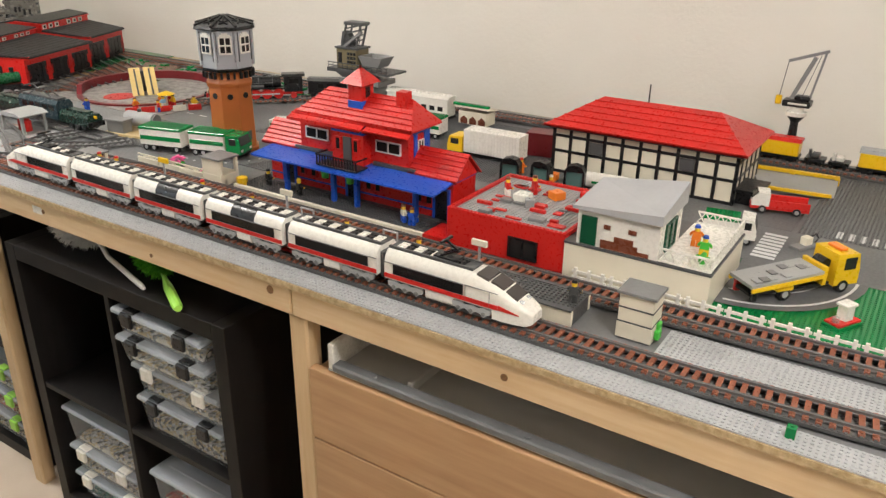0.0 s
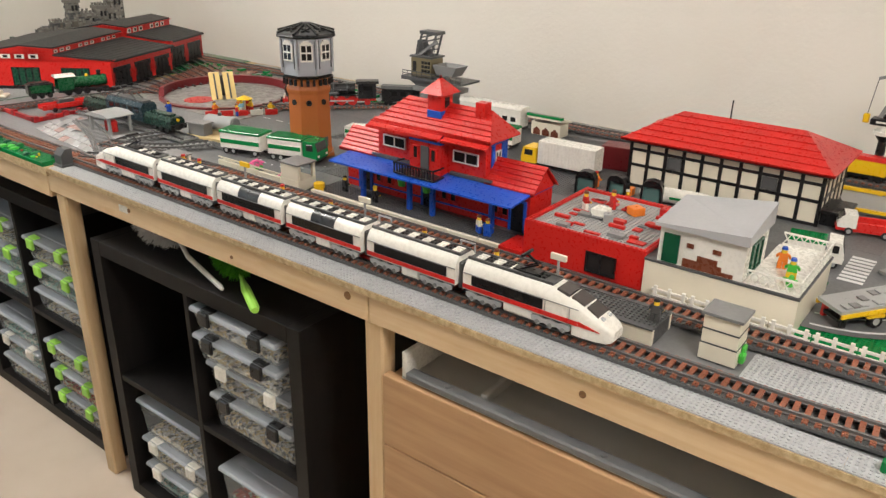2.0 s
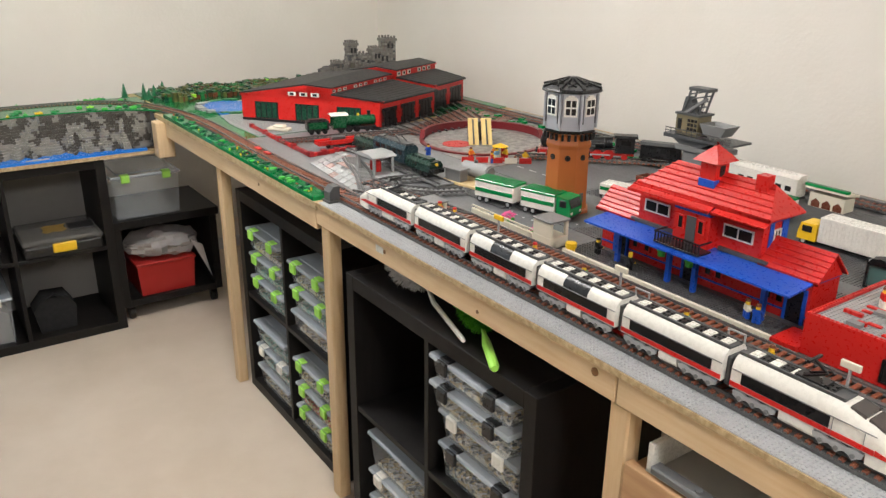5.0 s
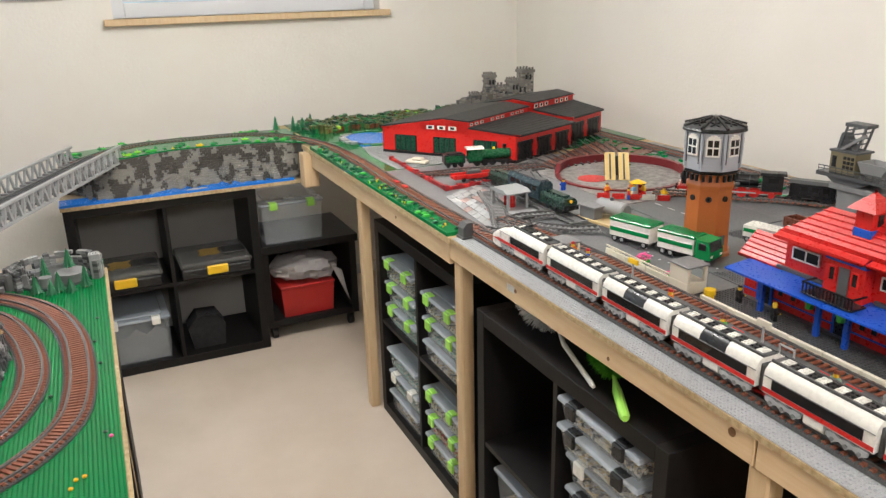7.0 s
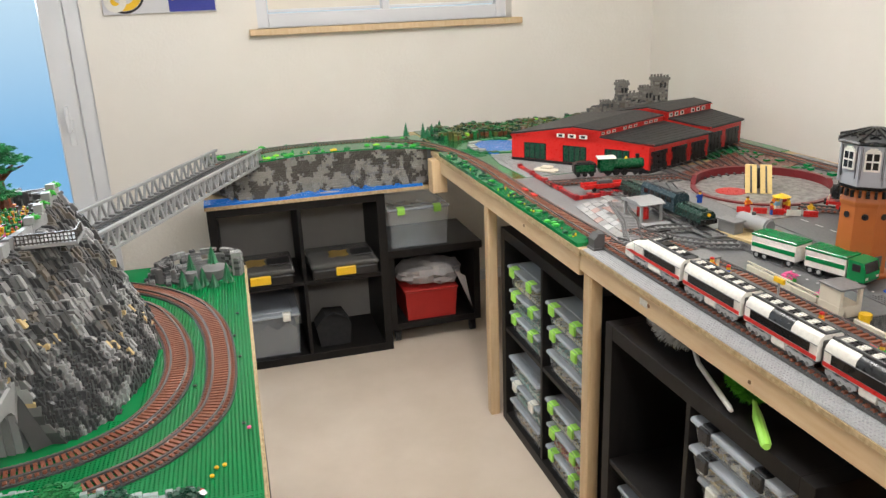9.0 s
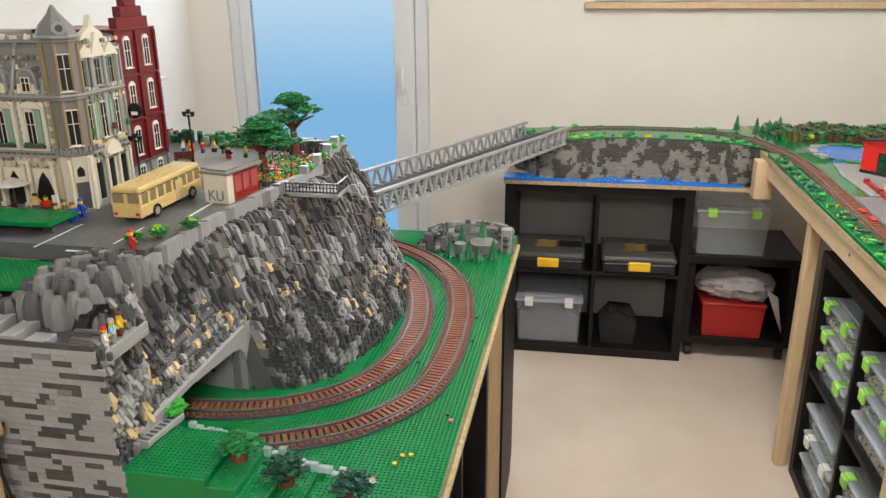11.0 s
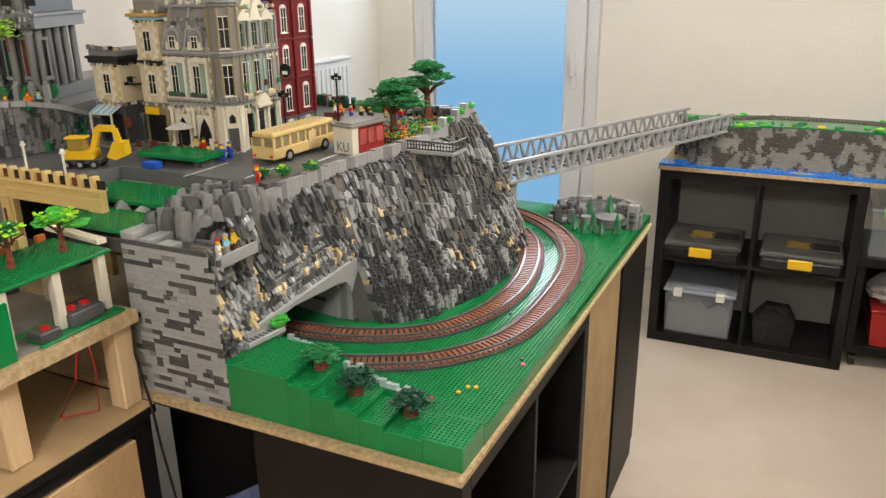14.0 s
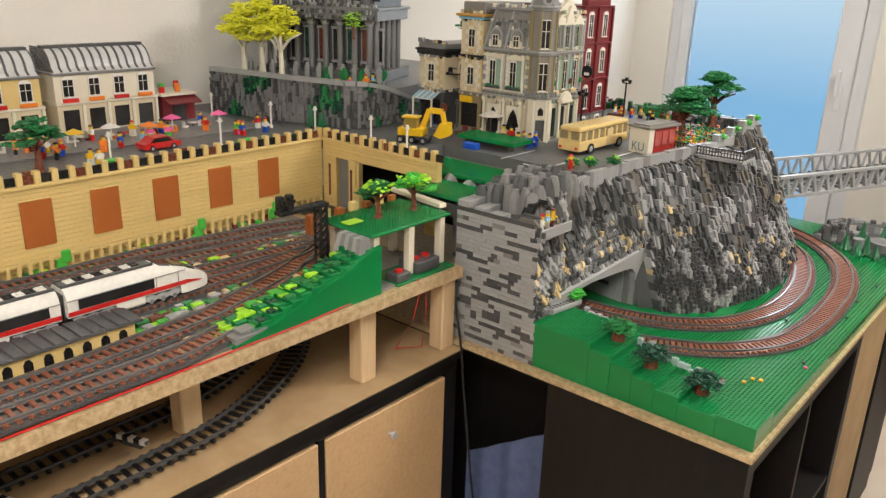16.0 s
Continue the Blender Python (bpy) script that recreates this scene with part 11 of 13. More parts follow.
R45 = Matrix.Translation((-0.012, 0.012, 0)) @ Matrix.Rotation(radians(45), 4, "Z")
part("door", MB().cbox(-0.012, -0.0335, 0.006, 0.012, -0.0305, 0.062, 0.0005).move(R45), DGREY, cb, "dark corner door")
part("fanlight", MB().prism([(-0.007, 0.074), (0.007, 0.074), (0.007, 0.088), (0.0, 0.096), (-0.007, 0.088)], -0.0332, -0.0305, "y").move(R45), BLACK, cb)
for dx in (-0.020, 0.020):
    part("column", MB().cyl(dx, -0.036, 0.004, 0.004, 0.108, 10).move(R45), CREAM, cb)
part("turret_cap", MB().loft([octr(0.040, 0.3525), octr(0.030, 0.372), octr(0.012, 0.392), octr(0.003, 0.408)]), MGREY, cb)
part("turret_oculus", MB().cyl(0, -0.040, 0.366, 0.013, 0.012, 16, "y").move(R45), LGREY, cb)
part("oculus_pane", MB().cyl(0, -0.0415, 0.366, 0.007, 0.003, 14, "y").move(R45), DGREY, cb)
# east face
for k, y in enumerate((0.062, 0.105, 0.150)):
    part("shop_window", MB().box(-0.001, y - 0.014, 0.008, 0.0025, y + 0.014, 0.086), DARKGLASS, cb, "tall dark shop window")
    part("mullion", MB().cbox(0.001, y - 0.0165, 0.006, 0.005, y - 0.0125, 0.090, 0.0005).cbox(0.001, y + 0.0125, 0.006, 0.005, y + 0.0165, 0.090, 0.0005), SANDGREEN if k != 1 else CREAM, cb)
    pane_window(cb, "E", y, 0.136, 0.020, 0.072, 0.001, WHITE, None, False)
    part("shutter", MB().cbox(-0.001, y - 0.0205, 0.134, 0.0045, y - 0.0125, 0.212, 0.0005), SANDGREEN, cb)
    part("shutter", MB().cbox(-0.001, y + 0.0125, 0.134, 0.0045, y + 0.0205, 0.212, 0.0005), SANDGREEN, cb)
    part("window_box", MB().cbox(0.001, y - 0.014, 0.124, 0.009, y + 0.014, 0.133, 0.0008), TAN if k % 2 == 0 else OLIVE, cb)
    pane_window(cb, "E", y, 0.246, 0.018, 0.052, 0.001, SANDGREEN, None, True)
    part("pediment", MB().prism([(y - 0.020, 0.304), (y + 0.020, 0.304), (y + 0.018, 0.316), (y + 0.008, 0.324 + 0.014 * (k == 1)), (y, 0.330 + 0.022 * (k == 1)), (y - 0.008, 0.324 + 0.014 * (k == 1)), (y - 0.018, 0.316)], 0.001, 0.010, "x"), CREAM, cb, "scrolled cream pediment")
    for dy in (-0.022, 0.022):
        part("ornament", MB().cyl(0.005, y + dy, 0.240, 0.004, 0.062, 8), LGREY, cb)
        part("ornament", MB().cyl(0.006, y + dy, 0.302, 0.006, 0.008, 8, "z", 0.003), CREAM, cb)
        part("column", MB().cyl(0.009, y + dy, 0.004, 0.0036, 0.098, 8), CREAM, cb)
part("portico", MB().cbox(0.001, 0.080, 0.098, 0.020, 0.132, 0.105, 0.001).prism([(0.080, 0.105), (0.132, 0.105), (0.128, 0.117), (0.116, 0.127), (0.106, 0.130), (0.096, 0.127), (0.084, 0.117)], 0.002, 0.016, "x"), CREAM, cb, "round cream pediment over the entrance")
part("roof_gable", MB().prism([(0.055, 0.325), (0.160, 0.325), (0.140, 0.350), (0.118, 0.362), (0.108, 0.385), (0.098, 0.362), (0.076, 0.350)], -0.012, 0.0, "x"), CREAM, cb, "scrolled cream gable")
part("roof", MB().cbox(-CW + 0.02, 0.10, 0.325, -0.013, CD, 0.345, 0.001), DGREY, cb)
rb2, z = town_house("red_house", "dark red toy town house with white windows", -0.992, 1.632, 0.20, 0.155, [(0.045, MGREY, WHITE, 2, 2, 0.020, 0.024, DGREY), (0.10, DRED, WHITE, 2, 2, 0.020, 0.056, DRED), (0.10, DRED, WHITE, 2, 2, 0.020, 0.058, DRED), (0.10, DRED, WHITE, 2, 2, 0.020, 0.058, DRED)])
part("stepped_gable", MB().cbox(-0.02, 0.015, 0.349, 0.0, 0.14, 0.375, 0.001).cbox(-0.02, 0.035, 0.375, 0.0, 0.12, 0.398, 0.001).cbox(-0.02, 0.055, 0.398, 0.0, 0.10, 0.42, 0.001), DRED, rb2)
th = thing("tan_house", "tan stone toy town house with dark bands and shop", "toy building", pose(-1.182, 1.430, STREET))
for (x0, x1, y0, n) in ((-0.080, -0.002, 0.008, 3), (-0.205, -0.112, -0.025, 2)):
    part("storey", MB().box(x0, y0, 0.004, x1, 0.20, 0.100), OLIVE if n == 3 else DGREY, th, "dark shop storey")
    part("shop_window", MB().box(x0 + 0.010, y0 - 0.002, 0.010, x1 - 0.012, y0 + 0.001, 0.078), BLACK, th)
    for k in range(1, n):
        z0 = 0.108 + 0.103 * (k - 1)
        part("storey", MB().box(x0, y0, z0, x1, 0.20, z0 + 0.092), TANW, th, "tan stone storey")
        part("band", MB().cbox(x0 - 0.003, y0 - 0.004, z0 - 0.008, x1 + 0.003, 0.20, z0 - 0.0005, 0.0006), MGREY if k == 1 else BLACK, th)
        part("band", MB().cbox(x0 - 0.002, y0 - 0.003, z0 + 0.0925, x1 + 0.002, 0.20, z0 + 0.0945, 0.0006), BLACK, th)
        for r in range(7):
            for c_ in range(int((x1 - x0) / 0.013)):
                xx = x0 + 0.002 + 0.013 * c_ + (0.0065 if r % 2 else 0)
                if abs(xx + 0.006 - (x0 + x1) / 2) < 0.017 and 1 <= r <= 5:
                    continue
                part("stone", MB().cbox(xx, y0 - 0.0022, z0 + 0.003 + 0.0128 * r, min(xx + 0.0122, x1), y0 + 0.001, z0 + 0.0148 + 0.0128 * r, 0.0006), (TANW, CREAM, TAN)[(r * 3 + c_) % 3], th)
        pane_window(th, "S", (x0 + x1) / 2, z0 + 0.022, 0.020, 0.046, y0 - 0.001, CREAM, DARKGLASS, True)
        if n == 2:
            pane_window(th, "E", 0.05, z0 + 0.022, 0.020, 0.046, x1, CREAM, DARKGLASS, True)
part("cornice", MB().cbox(-0.086, 0.0, 0.306, 0.002, 0.20, 0.313, 0.001), CYAN, th, "pale blue cornice")
part("cornice", MB().cbox(-0.092, -0.006, 0.3135, 0.006, 0.20, 0.321, 0.001), plastic("orange_tan_cornice", (0.55, 0.30, 0.07), 0.35), th, "orange tan cornice")
part("attic", MB().cbox(-0.080, 0.012, 0.3215, -0.004, 0.20, 0.352, 0.002), GREYW, th)
part("cornice", MB().cbox(-0.212, -0.032, 0.2035, -0.106, 0.20, 0.221, 0.001).cbox(-0.216, -0.036, 0.2140, -0.102, 0.20, 0.2200, 0.001), BLACK, th, "thick black cornice")
for k in range(5):
    part("roof_scroll", MB().cyl(-0.198 + 0.0195 * k, -0.026, 0.233, 0.0095, 0.012, 12, "y"), MGREY, th)
part("roof_scroll", MB().cbox(-0.208, -0.028, 0.221, -0.110, 0.19, 0.234, 0.001), MGREY, th)
part("awning", MB().loft([[(-0.200, -0.062, 0.080), (-0.125, -0.062, 0.080), (-0.125, -0.026, 0.098), (-0.200, -0.026, 0.098)], [(-0.200, -0.062, 0.083), (-0.125, -0.062, 0.083), (-0.125, -0.026, 0.101), (-0.200, -0.026, 0.101)]]), WHITE, th, "white shop awning")
for k in range(4):
    part("awning_stripe", MB().loft([[(-0.196 + 0.02 * k, -0.063, 0.0832), (-0.187 + 0.02 * k, -0.063, 0.0832), (-0.187 + 0.02 * k, -0.026, 0.1014), (-0.196 + 0.02 * k, -0.026, 0.1014)], [(-0.196 + 0.02 * k, -0.063, 0.0842), (-0.187 + 0.02 * k, -0.063, 0.0842), (-0.187 + 0.02 * k, -0.026, 0.1024), (-0.196 + 0.02 * k, -0.026, 0.1024)]]), CYAN, th, "pale blue awning stripe")
for x in (-0.198, -0.127):
    part("awning_post", MB().cyl(x, -0.059, 0.004, 0.003, 0.077, 8), CREAM, th)
part("sign", MB().cyl(-0.100, -0.036, 0.060, 0.013, 0.004, 14, "y"), BROWN, th, "round brown shop sign")
part("sign", MB().cbox(-0.076, 0.002, 0.078, -0.030, 0.007, 0.096, 0.001), YELLOW, th, "plain yellow shop sign")
mouldings(th, SOUTH(-0.080, 0.006), 0.078, ((0.100, 0.010, 0.006), (0.198, 0.011, 0.007), (0.2115, 0.010, 0.006), (0.300, 0.012, 0.007), (0.322, 0.010, 0.008)), 505, (CREAM, TAN, OLIVE, BLACK, TANW))
mouldings(th, SOUTH(-0.205, -0.027), 0.093, ((0.100, 0.010, 0.006), (0.108, 0.012, 0.006), (0.196, 0.011, 0.007), (0.236, 0.012, 0.009)), 506, (CREAM, TAN, MGREY, BLACK, LGREY))
mouldings(th, EAST(-0.112, -0.02), 0.12, ((0.100, 0.011, 0.006), (0.150, 0.014, 0.007), (0.198, 0.011, 0.007)), 507, (CREAM, TAN, MGREY, BLACK))
part("balcony", MB().cbox(-0.112, -0.008, 0.150, -0.080, 0.010, 0.154, 0.0008).cbox(-0.112, -0.008, 0.154, -0.110, 0.010, 0.170, 0.0005).cbox(-0.110, -0.008, 0.168, -0.080, -0.006, 0.170, 0.0005), BLACK, th, "small black balcony between the houses")
part("lantern", MB().cyl(-0.070, -0.012, 0.070, 0.006, 0.014, 8).cyl(-0.070, -0.012, 0.004, 0.002, 0.068, 6), DGREY, th)
broad_tree(-1.34, 1.56, STREET + 0.234, 0.06, 0.04, seed=8, clumps=5)

# temple-like dark grey hall on its terrace
tm = thing("columned_hall", "dark grey columned toy hall on a stone terrace", "toy building", pose(-1.765, 1.415, STREET + 0.1005, 0, 0, 24) @ Matrix.Diagonal((0.92, 0.92, 1.06, 1.0)))
part("base", MB().cbox(-0.22, -0.15, 0, 0.22, 0.15, 0.030, 0.001), MGREY, tm)
part("hall", MB().box(-0.17, -0.10, 0.030, 0.17, 0.12, 0.24), DGREY, tm)
for k in range(8):
    x = -0.18 + 0.0514 * k
    part("column", MB().cyl(x, -0.125, 0.030, 0.010, 0.14, 12).cbox(x - 0.013, -0.138, 0.030, x + 0.013, -0.112, 0.038, 0.001).cbox(x - 0.013, -0.138, 0.165, x + 0.013, -0.112, 0.172, 0.001), MGREY, tm)
    part("capital", MB().cyl(x, -0.125, 0.158, 0.012, 0.008, 10, "z", 0.015), LGREY, tm)
    part("window", MB().box(x + 0.014, -0.102, 0.06, x + 0.038, -0.0995, 0.145), (BROWN, DARKGLASS, DGREEN)[k % 3], tm)
    part("window_frame", MB().cbox(x + 0.0125, -0.1035, 0.058, x + 0.016, -0.0995, 0.145, 0.0004), LGREY, tm)
    part("window_frame", MB().cbox(x + 0.0360, -0.1035, 0.058, x + 0.0395, -0.0995, 0.145, 0.0004), LGREY, tm)
    part("sill", MB().cbox(x + 0.010, -0.107, 0.050, x + 0.042, -0.0995, 0.058, 0.0006), LGREY, tm)
    part("lintel", MB().cbox(x + 0.010, -0.106, 0.145, x + 0.042, -0.0995, 0.152, 0.001), LGREY, tm)
for k in range(5):
    y = -0.10 + 0.05 * k
    part("column", MB().cyl(0.195, y, 0.030, 0.010, 0.14, 12), MGREY, tm)
part("entablature", MB().cbox(-0.215, -0.145, 0.172, 0.215, 0.145, 0.200, 0.001).cbox(-0.222, -0.152, 0.200, 0.222, 0.152, 0.208, 0.001), MGREY, tm)
part("upper_hall", MB().cbox(-0.195, -0.12, 0.208, 0.195, 0.13, 0.40, 0.001), DGREY, tm)
for k in range(6):
    part("pilaster", MB().cbox(-0.18 + 0.068 * k, -0.127, 0.212, -0.162 + 0.068 * k, -0.118, 0.39, 0.001), MGREY, tm)
    part("window", MB().box(-0.152 + 0.068 * k, -0.1225, 0.225, -0.125 + 0.068 * k, -0.1195, 0.36), DARKGLASS if k < 5 else BLACK, tm)
for k in range(12):
    part("terrace_post", MB().cbox(-0.235 + 0.042 * k, -0.185, -0.02, -0.220 + 0.042 * k, -0.170, 0.046, 0.001).cyl(-0.2275 + 0.042 * k, -0.1775, 0.046, 0.006, 0.008, 8), LGREY, tm)
FRONT = lambda a, o, z: Matrix.Translation((-0.215 + a, -0.150 - o, z))
mouldings(tm, FRONT, 0.43, ((0.176, 0.011, 0.008), (0.190, 0.013, 0.009), (0.208, 0.012, 0.009), (0.024, 0.014, 0.008)), 511, (MGREY, DGREY, LGREY, DGREY))
mouldings(tm, lambda a, o, z: Matrix.Translation((-0.195 + a, -0.122 - o, z)), 0.39, ((0.216, 0.013, 0.009), (0.365, 0.012, 0.009), (0.30, 0.016, 0.008)), 512, (MGREY, DGREY, LGREY))
mouldings(tm, lambda a, o, z: Matrix.Translation((-0.17 + a, -0.101 - o, z)), 0.34, ((0.155, 0.010, 0.007), (0.045, 0.012, 0.007)), 513, (DGREY, MGREY, BLACK))
part("terrace_wall", MB().cbox(-0.24, -0.182, -0.02, 0.245, -0.173, 0.012, 0.001), MGREY, tm)
rw = thing("rock_terrace", "grey rock retaining wall with moss and shrubs", "toy landscape", pose(0, 0, STREET))
RWP = smooth([(x, y, 0) for x, y in ((-1.92, 1.06), (-1.80, 1.09), (-1.68, 1.115), (-1.55, 1.15), (-1.44, 1.20), (-1.435, 1.36), (-1.48, 1.54))], 8)
RWH = [0.125, 0.122, 0.118, 0.10, 0.07, 0.045, 0.03]
top = [(p[0], p[1]) for p in RWP]
part("terrace", MB().prism(top[:-6] + [(-1.49, 1.56), (-1.60, 2.0), (-2.06, 2.0), (-2.06, 1.30)], 0.0, 0.10, "z"), MGREY, rw)
groups = {m.name: MB() for m in (DGREY, MGREY, DGREEN, LEAF)}
rnd = random.Random(77)
for p, d in resample(RWP, 0.009):
    f = min(0.999, max(0, (p.y - 1.06) / 0.50))
    k = f * 6
    h = RWH[int(k)] + (RWH[min(6, int(k) + 1)] - RWH[int(k)]) * (k - int(k))
    z = 0.001
    a = math.atan2(d.y, d.x)
    while z < h:
        hh = rnd.choice((0.0096, 0.0192, 0.0288))
        r = rnd.random()
        c = noise.noise(Vector((p.x * 16, p.y * 16, z * 14)))
        m = (DGREEN if r < 0.5 else LEAF) if c > 0.38 and r < 0.85 else MGREY if r + 0.5 * noise.noise(Vector((p.x * 30, p.y * 30, z * 9))) < 0.62 else DGREY
        g = groups[m.name]
        s = len(g.v)
        dd = rnd.uniform(0.002, 0.010) + (0.006 if m in (LEAF, DGREEN) else 0)
        g.cbox(-0.0046, -dd, z, 0.0046, 0.03, min(z + hh * 0.97, h), 0.0008)
        g.move(Matrix.Translation((p.x, p.y, 0)) @ Matrix.Rotation(a, 4, "Z"), s)
        z += hh
for m in (DGREY, MGREY, DGREEN, LEAF):
    part("rock_bricks", groups[m.name], m, rw, "upright grey bricks and moss", "stuff")
for i in range(0, len(RWP) - 2, 2):
    p, q = RWP[i], RWP[i + 2] if i + 2 < len(RWP) else RWP[-1]
    f0 = min(0.999, max(0, (p[1] - 1.06) / 0.50)) * 6
    h0 = RWH[int(f0)] + (RWH[min(6, int(f0) + 1)] - RWH[int(f0)]) * (f0 - int(f0))
    f1 = min(0.999, max(0, (q[1] - 1.06) / 0.50)) * 6
    h1 = RWH[int(f1)] + (RWH[min(6, int(f1) + 1)] - RWH[int(f1)]) * (f1 - int(f1))
    part("coping", MB().bar((p[0], p[1], h0 + 0.006), (q[0], q[1], h1 + 0.006), 0.022, 0.012), LGREY, rw)
for x, y, h in ((-1.53, 1.115, 0.07), (-1.50, 1.13, 0.05)):
    pine(x, y, STREET, h, 0.018)
YLIME = plastic("yellow_lime_plastic", (0.80, 0.80, 0.04), 0.35, 0.3, 0.6)
for k, (x, y, hgt) in enumerate(((-1.86, 1.135, 0.12), (-1.79, 1.150, 0.14), (-1.72, 1.165, 0.12))):
    broad_tree(x, y, STREET + 0.10, hgt + 0.10, 0.085, YLIME, 50 + k, "yellow-green plastic tree with a white trunk", CREAM, 18, 0.55)
hd = random.Random(91)
for mat, nn in ((LEAF, 150), (BGREEN, 60), (LIME, 30), (DRED, 26), (YELLOW, 12)):
    mb = MB()
    for _ in range(nn):
        f = hd.random()
        x, y, s = -1.90 + 0.40 * f, 1.135 + 0.12 * f + hd.uniform(-0.012, 0.022), hd.uniform(0.004, 0.009)
        z0 = 0.0 if mat in (LEAF, BGREEN) else hd.uniform(0.004, 0.012)
        mb.cbox(x - s, y - s, z0, x + s, y + s, z0 + hd.uniform(0.004, 0.010), 0.001)
    solo("hedge", mb, mat, "low plastic hedge with flowers before the hall", "toy plants", pose(0, 0, STREET + 0.1005), kind="stuff")
for x, y, tall in ((-1.600, 1.305, False), (-1.545, 1.325, True), (-1.520, 1.385, False), (-1.655, 1.285, True)):
    tp = thing("topiary", "clipped dark green toy topiary on the terrace", "toy plant", pose(x, y, STREET + 0.1005), "topiaries")
    part("pot", MB().cbox(-0.010, -0.010, 0, 0.010, 0.010, 0.010, 0.001), LGREY, tp)
    for q in range(6):
        rr = 0.017 * (math.sin(math.pi * (q + 0.8) / 6.6) if not tall else 1 - q / 7.5)
        part("leaf_disc", MB().cyl(0, 0, 0.010 + 0.0062 * q, rr, 0.0058, 12), LEAF, tp)
ls = thing("leaf_sprig", "lime green fern sprig on the hall", "toy plant", pose(-1.585, 1.33, STREET + 0.25))
c = MB()
leafy(c, random.Random(5), 0, 0, 0.03, 0.030, 0.03, 40, 0.007)
part("fronds", c, LIME, ls)
part("stem", MB().cyl(0, 0, -0.02, 0.003, 0.05, 6), BROWN, ls)

# houses over the yard
def attic_house(x, y, w, label, wallm, lower):
    b = thing("town_house", label, "toy building", pose(x, y, STREET, 0, 0, 90), "houses above the yard")
    part("storey", MB().box(0, 0, 0.004, w, 0.12, 0.075), lower, b)
    part("cornice", MB().cbox(-0.004, -0.006, 0.075, w + 0.004, 0.12, 0.082, 0.001), CREAM, b)
    part("storey", MB().box(0, 0.004, 0.082, w, 0.12, 0.150), wallm, b)
    part("cornice", MB().cbox(-0.004, -0.004, 0.150, w + 0.004, 0.12, 0.156, 0.001), MGREY, b)
    n = max(2, int(w / 0.06))
    for k in range(n):
        xx = w * (k + 0.5) / n
        pane_window(b, "S", xx, 0.096, 0.026, 0.042, 0.0035, WHITE, None, True)
        part("shop_front", MB().box(xx - 0.020, -0.002, 0.008, xx + 0.020, 0.001, 0.062), DARKGLASS, b)
        part("column", MB().cbox(xx + w / n / 2 - 0.006, -0.006, 0.004, xx + w / n / 2 + 0.002, 0.001, 0.074, 0.001), CREAM, b)
        part("flower_box", MB().cbox(xx - 0.020, -0.010, 0.082, xx + 0.020, -0.004, 0.092, 0.001), ORANGE if k % 2 else RED, b)
    pr = [(0.0, 0.156)] + [(0.012 + 0.10 * (1 - math.cos(radians(a))) * 0.5, 0.156 + 0.058 * math.sin(radians(a))) for a in range(10, 100, 15)] + [(0.12, 0.214), (0.12, 0.156)]
    part("curved_roof", MB().prism(pr, 0.0, w, "x"), plastic("pale_roof_plastic", (0.62, 0.62, 0.62), 0.3), b, "curved pale roof")
    m = int(w / 0.022)
    for k in range(m + 1):
        xx = w * k / m
        part("roof_rib", MB().prism([(p - 0.002, q + 0.002) for p, q in pr], max(0, xx - 0.0025), min(w, xx + 0.0025), "x"), DGREY, b)
    part("ridge_rail", MB().cbox(0, 0.05, 0.212, w, 0.07, 0.220, 0.001), DGREY, b)
    return b


attic_house(-1.845, 0.56, 0.27, "cream toy house with curved ribbed roof and flower boxes", CREAM, TANW)
attic_house(-1.83, 0.24, 0.28, "tan toy house with curved roof and dark windows", SAND, TANW)
attic_house(-1.84, -0.1, 0.30, "tan toy house with curved roof", TANW, CREAM)
cf = thing("cafe_terrace", "dark red roofed toy cafe with rooftop flowers", "toy building", pose(-1.84, 0.845, STREET, 0, 0, 90))
part("room", MB().cbox(0, 0, 0.004, 0.10, 0.11, 0.075, 0.001), DRED, cf)
part("roof", MB().cbox(-0.006, -0.012, 0.075, 0.106, 0.115, 0.082, 0.001), CREAM, cf)
part("awning", MB().loft([[(0, -0.04, 0.055), (0.10, -0.04, 0.055), (0.10, 0, 0.072), (0, 0, 0.072)], [(0, -0.04, 0.058), (0.10, -0.04, 0.058), (0.10, 0, 0.075), (0, 0, 0.075)]]), DRED, cf)
for k, m in enumerate((RED, BGREEN, BLUE, ORANGE, LEAF, RED)):
    part("roof_plant", MB().cyl(0.012 + 0.016 * k, 0.02 + 0.03 * (k % 3), 0.082, 0.008, 0.016 + 0.006 * (k % 2), 8), m, cf)
part("door", MB().box(0.03, -0.002, 0.006, 0.07, 0.001, 0.06), DARKGLASS, cf)
for x, y, c in ((-1.70, 0.62, WHITE), (-1.72, 0.80, PINK), (-1.68, 0.52, YELLOW), (-1.70, 0.93, PINK), (-1.66, 0.70, ORANGE)):
    u = thing("parasol", "small toy parasol over a cafe table", "toy parasol", pose(x, y, STREET + 0.0042), "parasols")
    part("pole", MB().cyl(0, 0, 0, 0.0018, 0.035, 6), WHITE, u)
    part("canopy", MB().cyl(0, 0, 0.032, 0.024, 0.010, 10, "z", 0.003), c, u)
    part("table", MB().cyl(0, 0, 0.012, 0.010, 0.002, 10), WHITE, u)
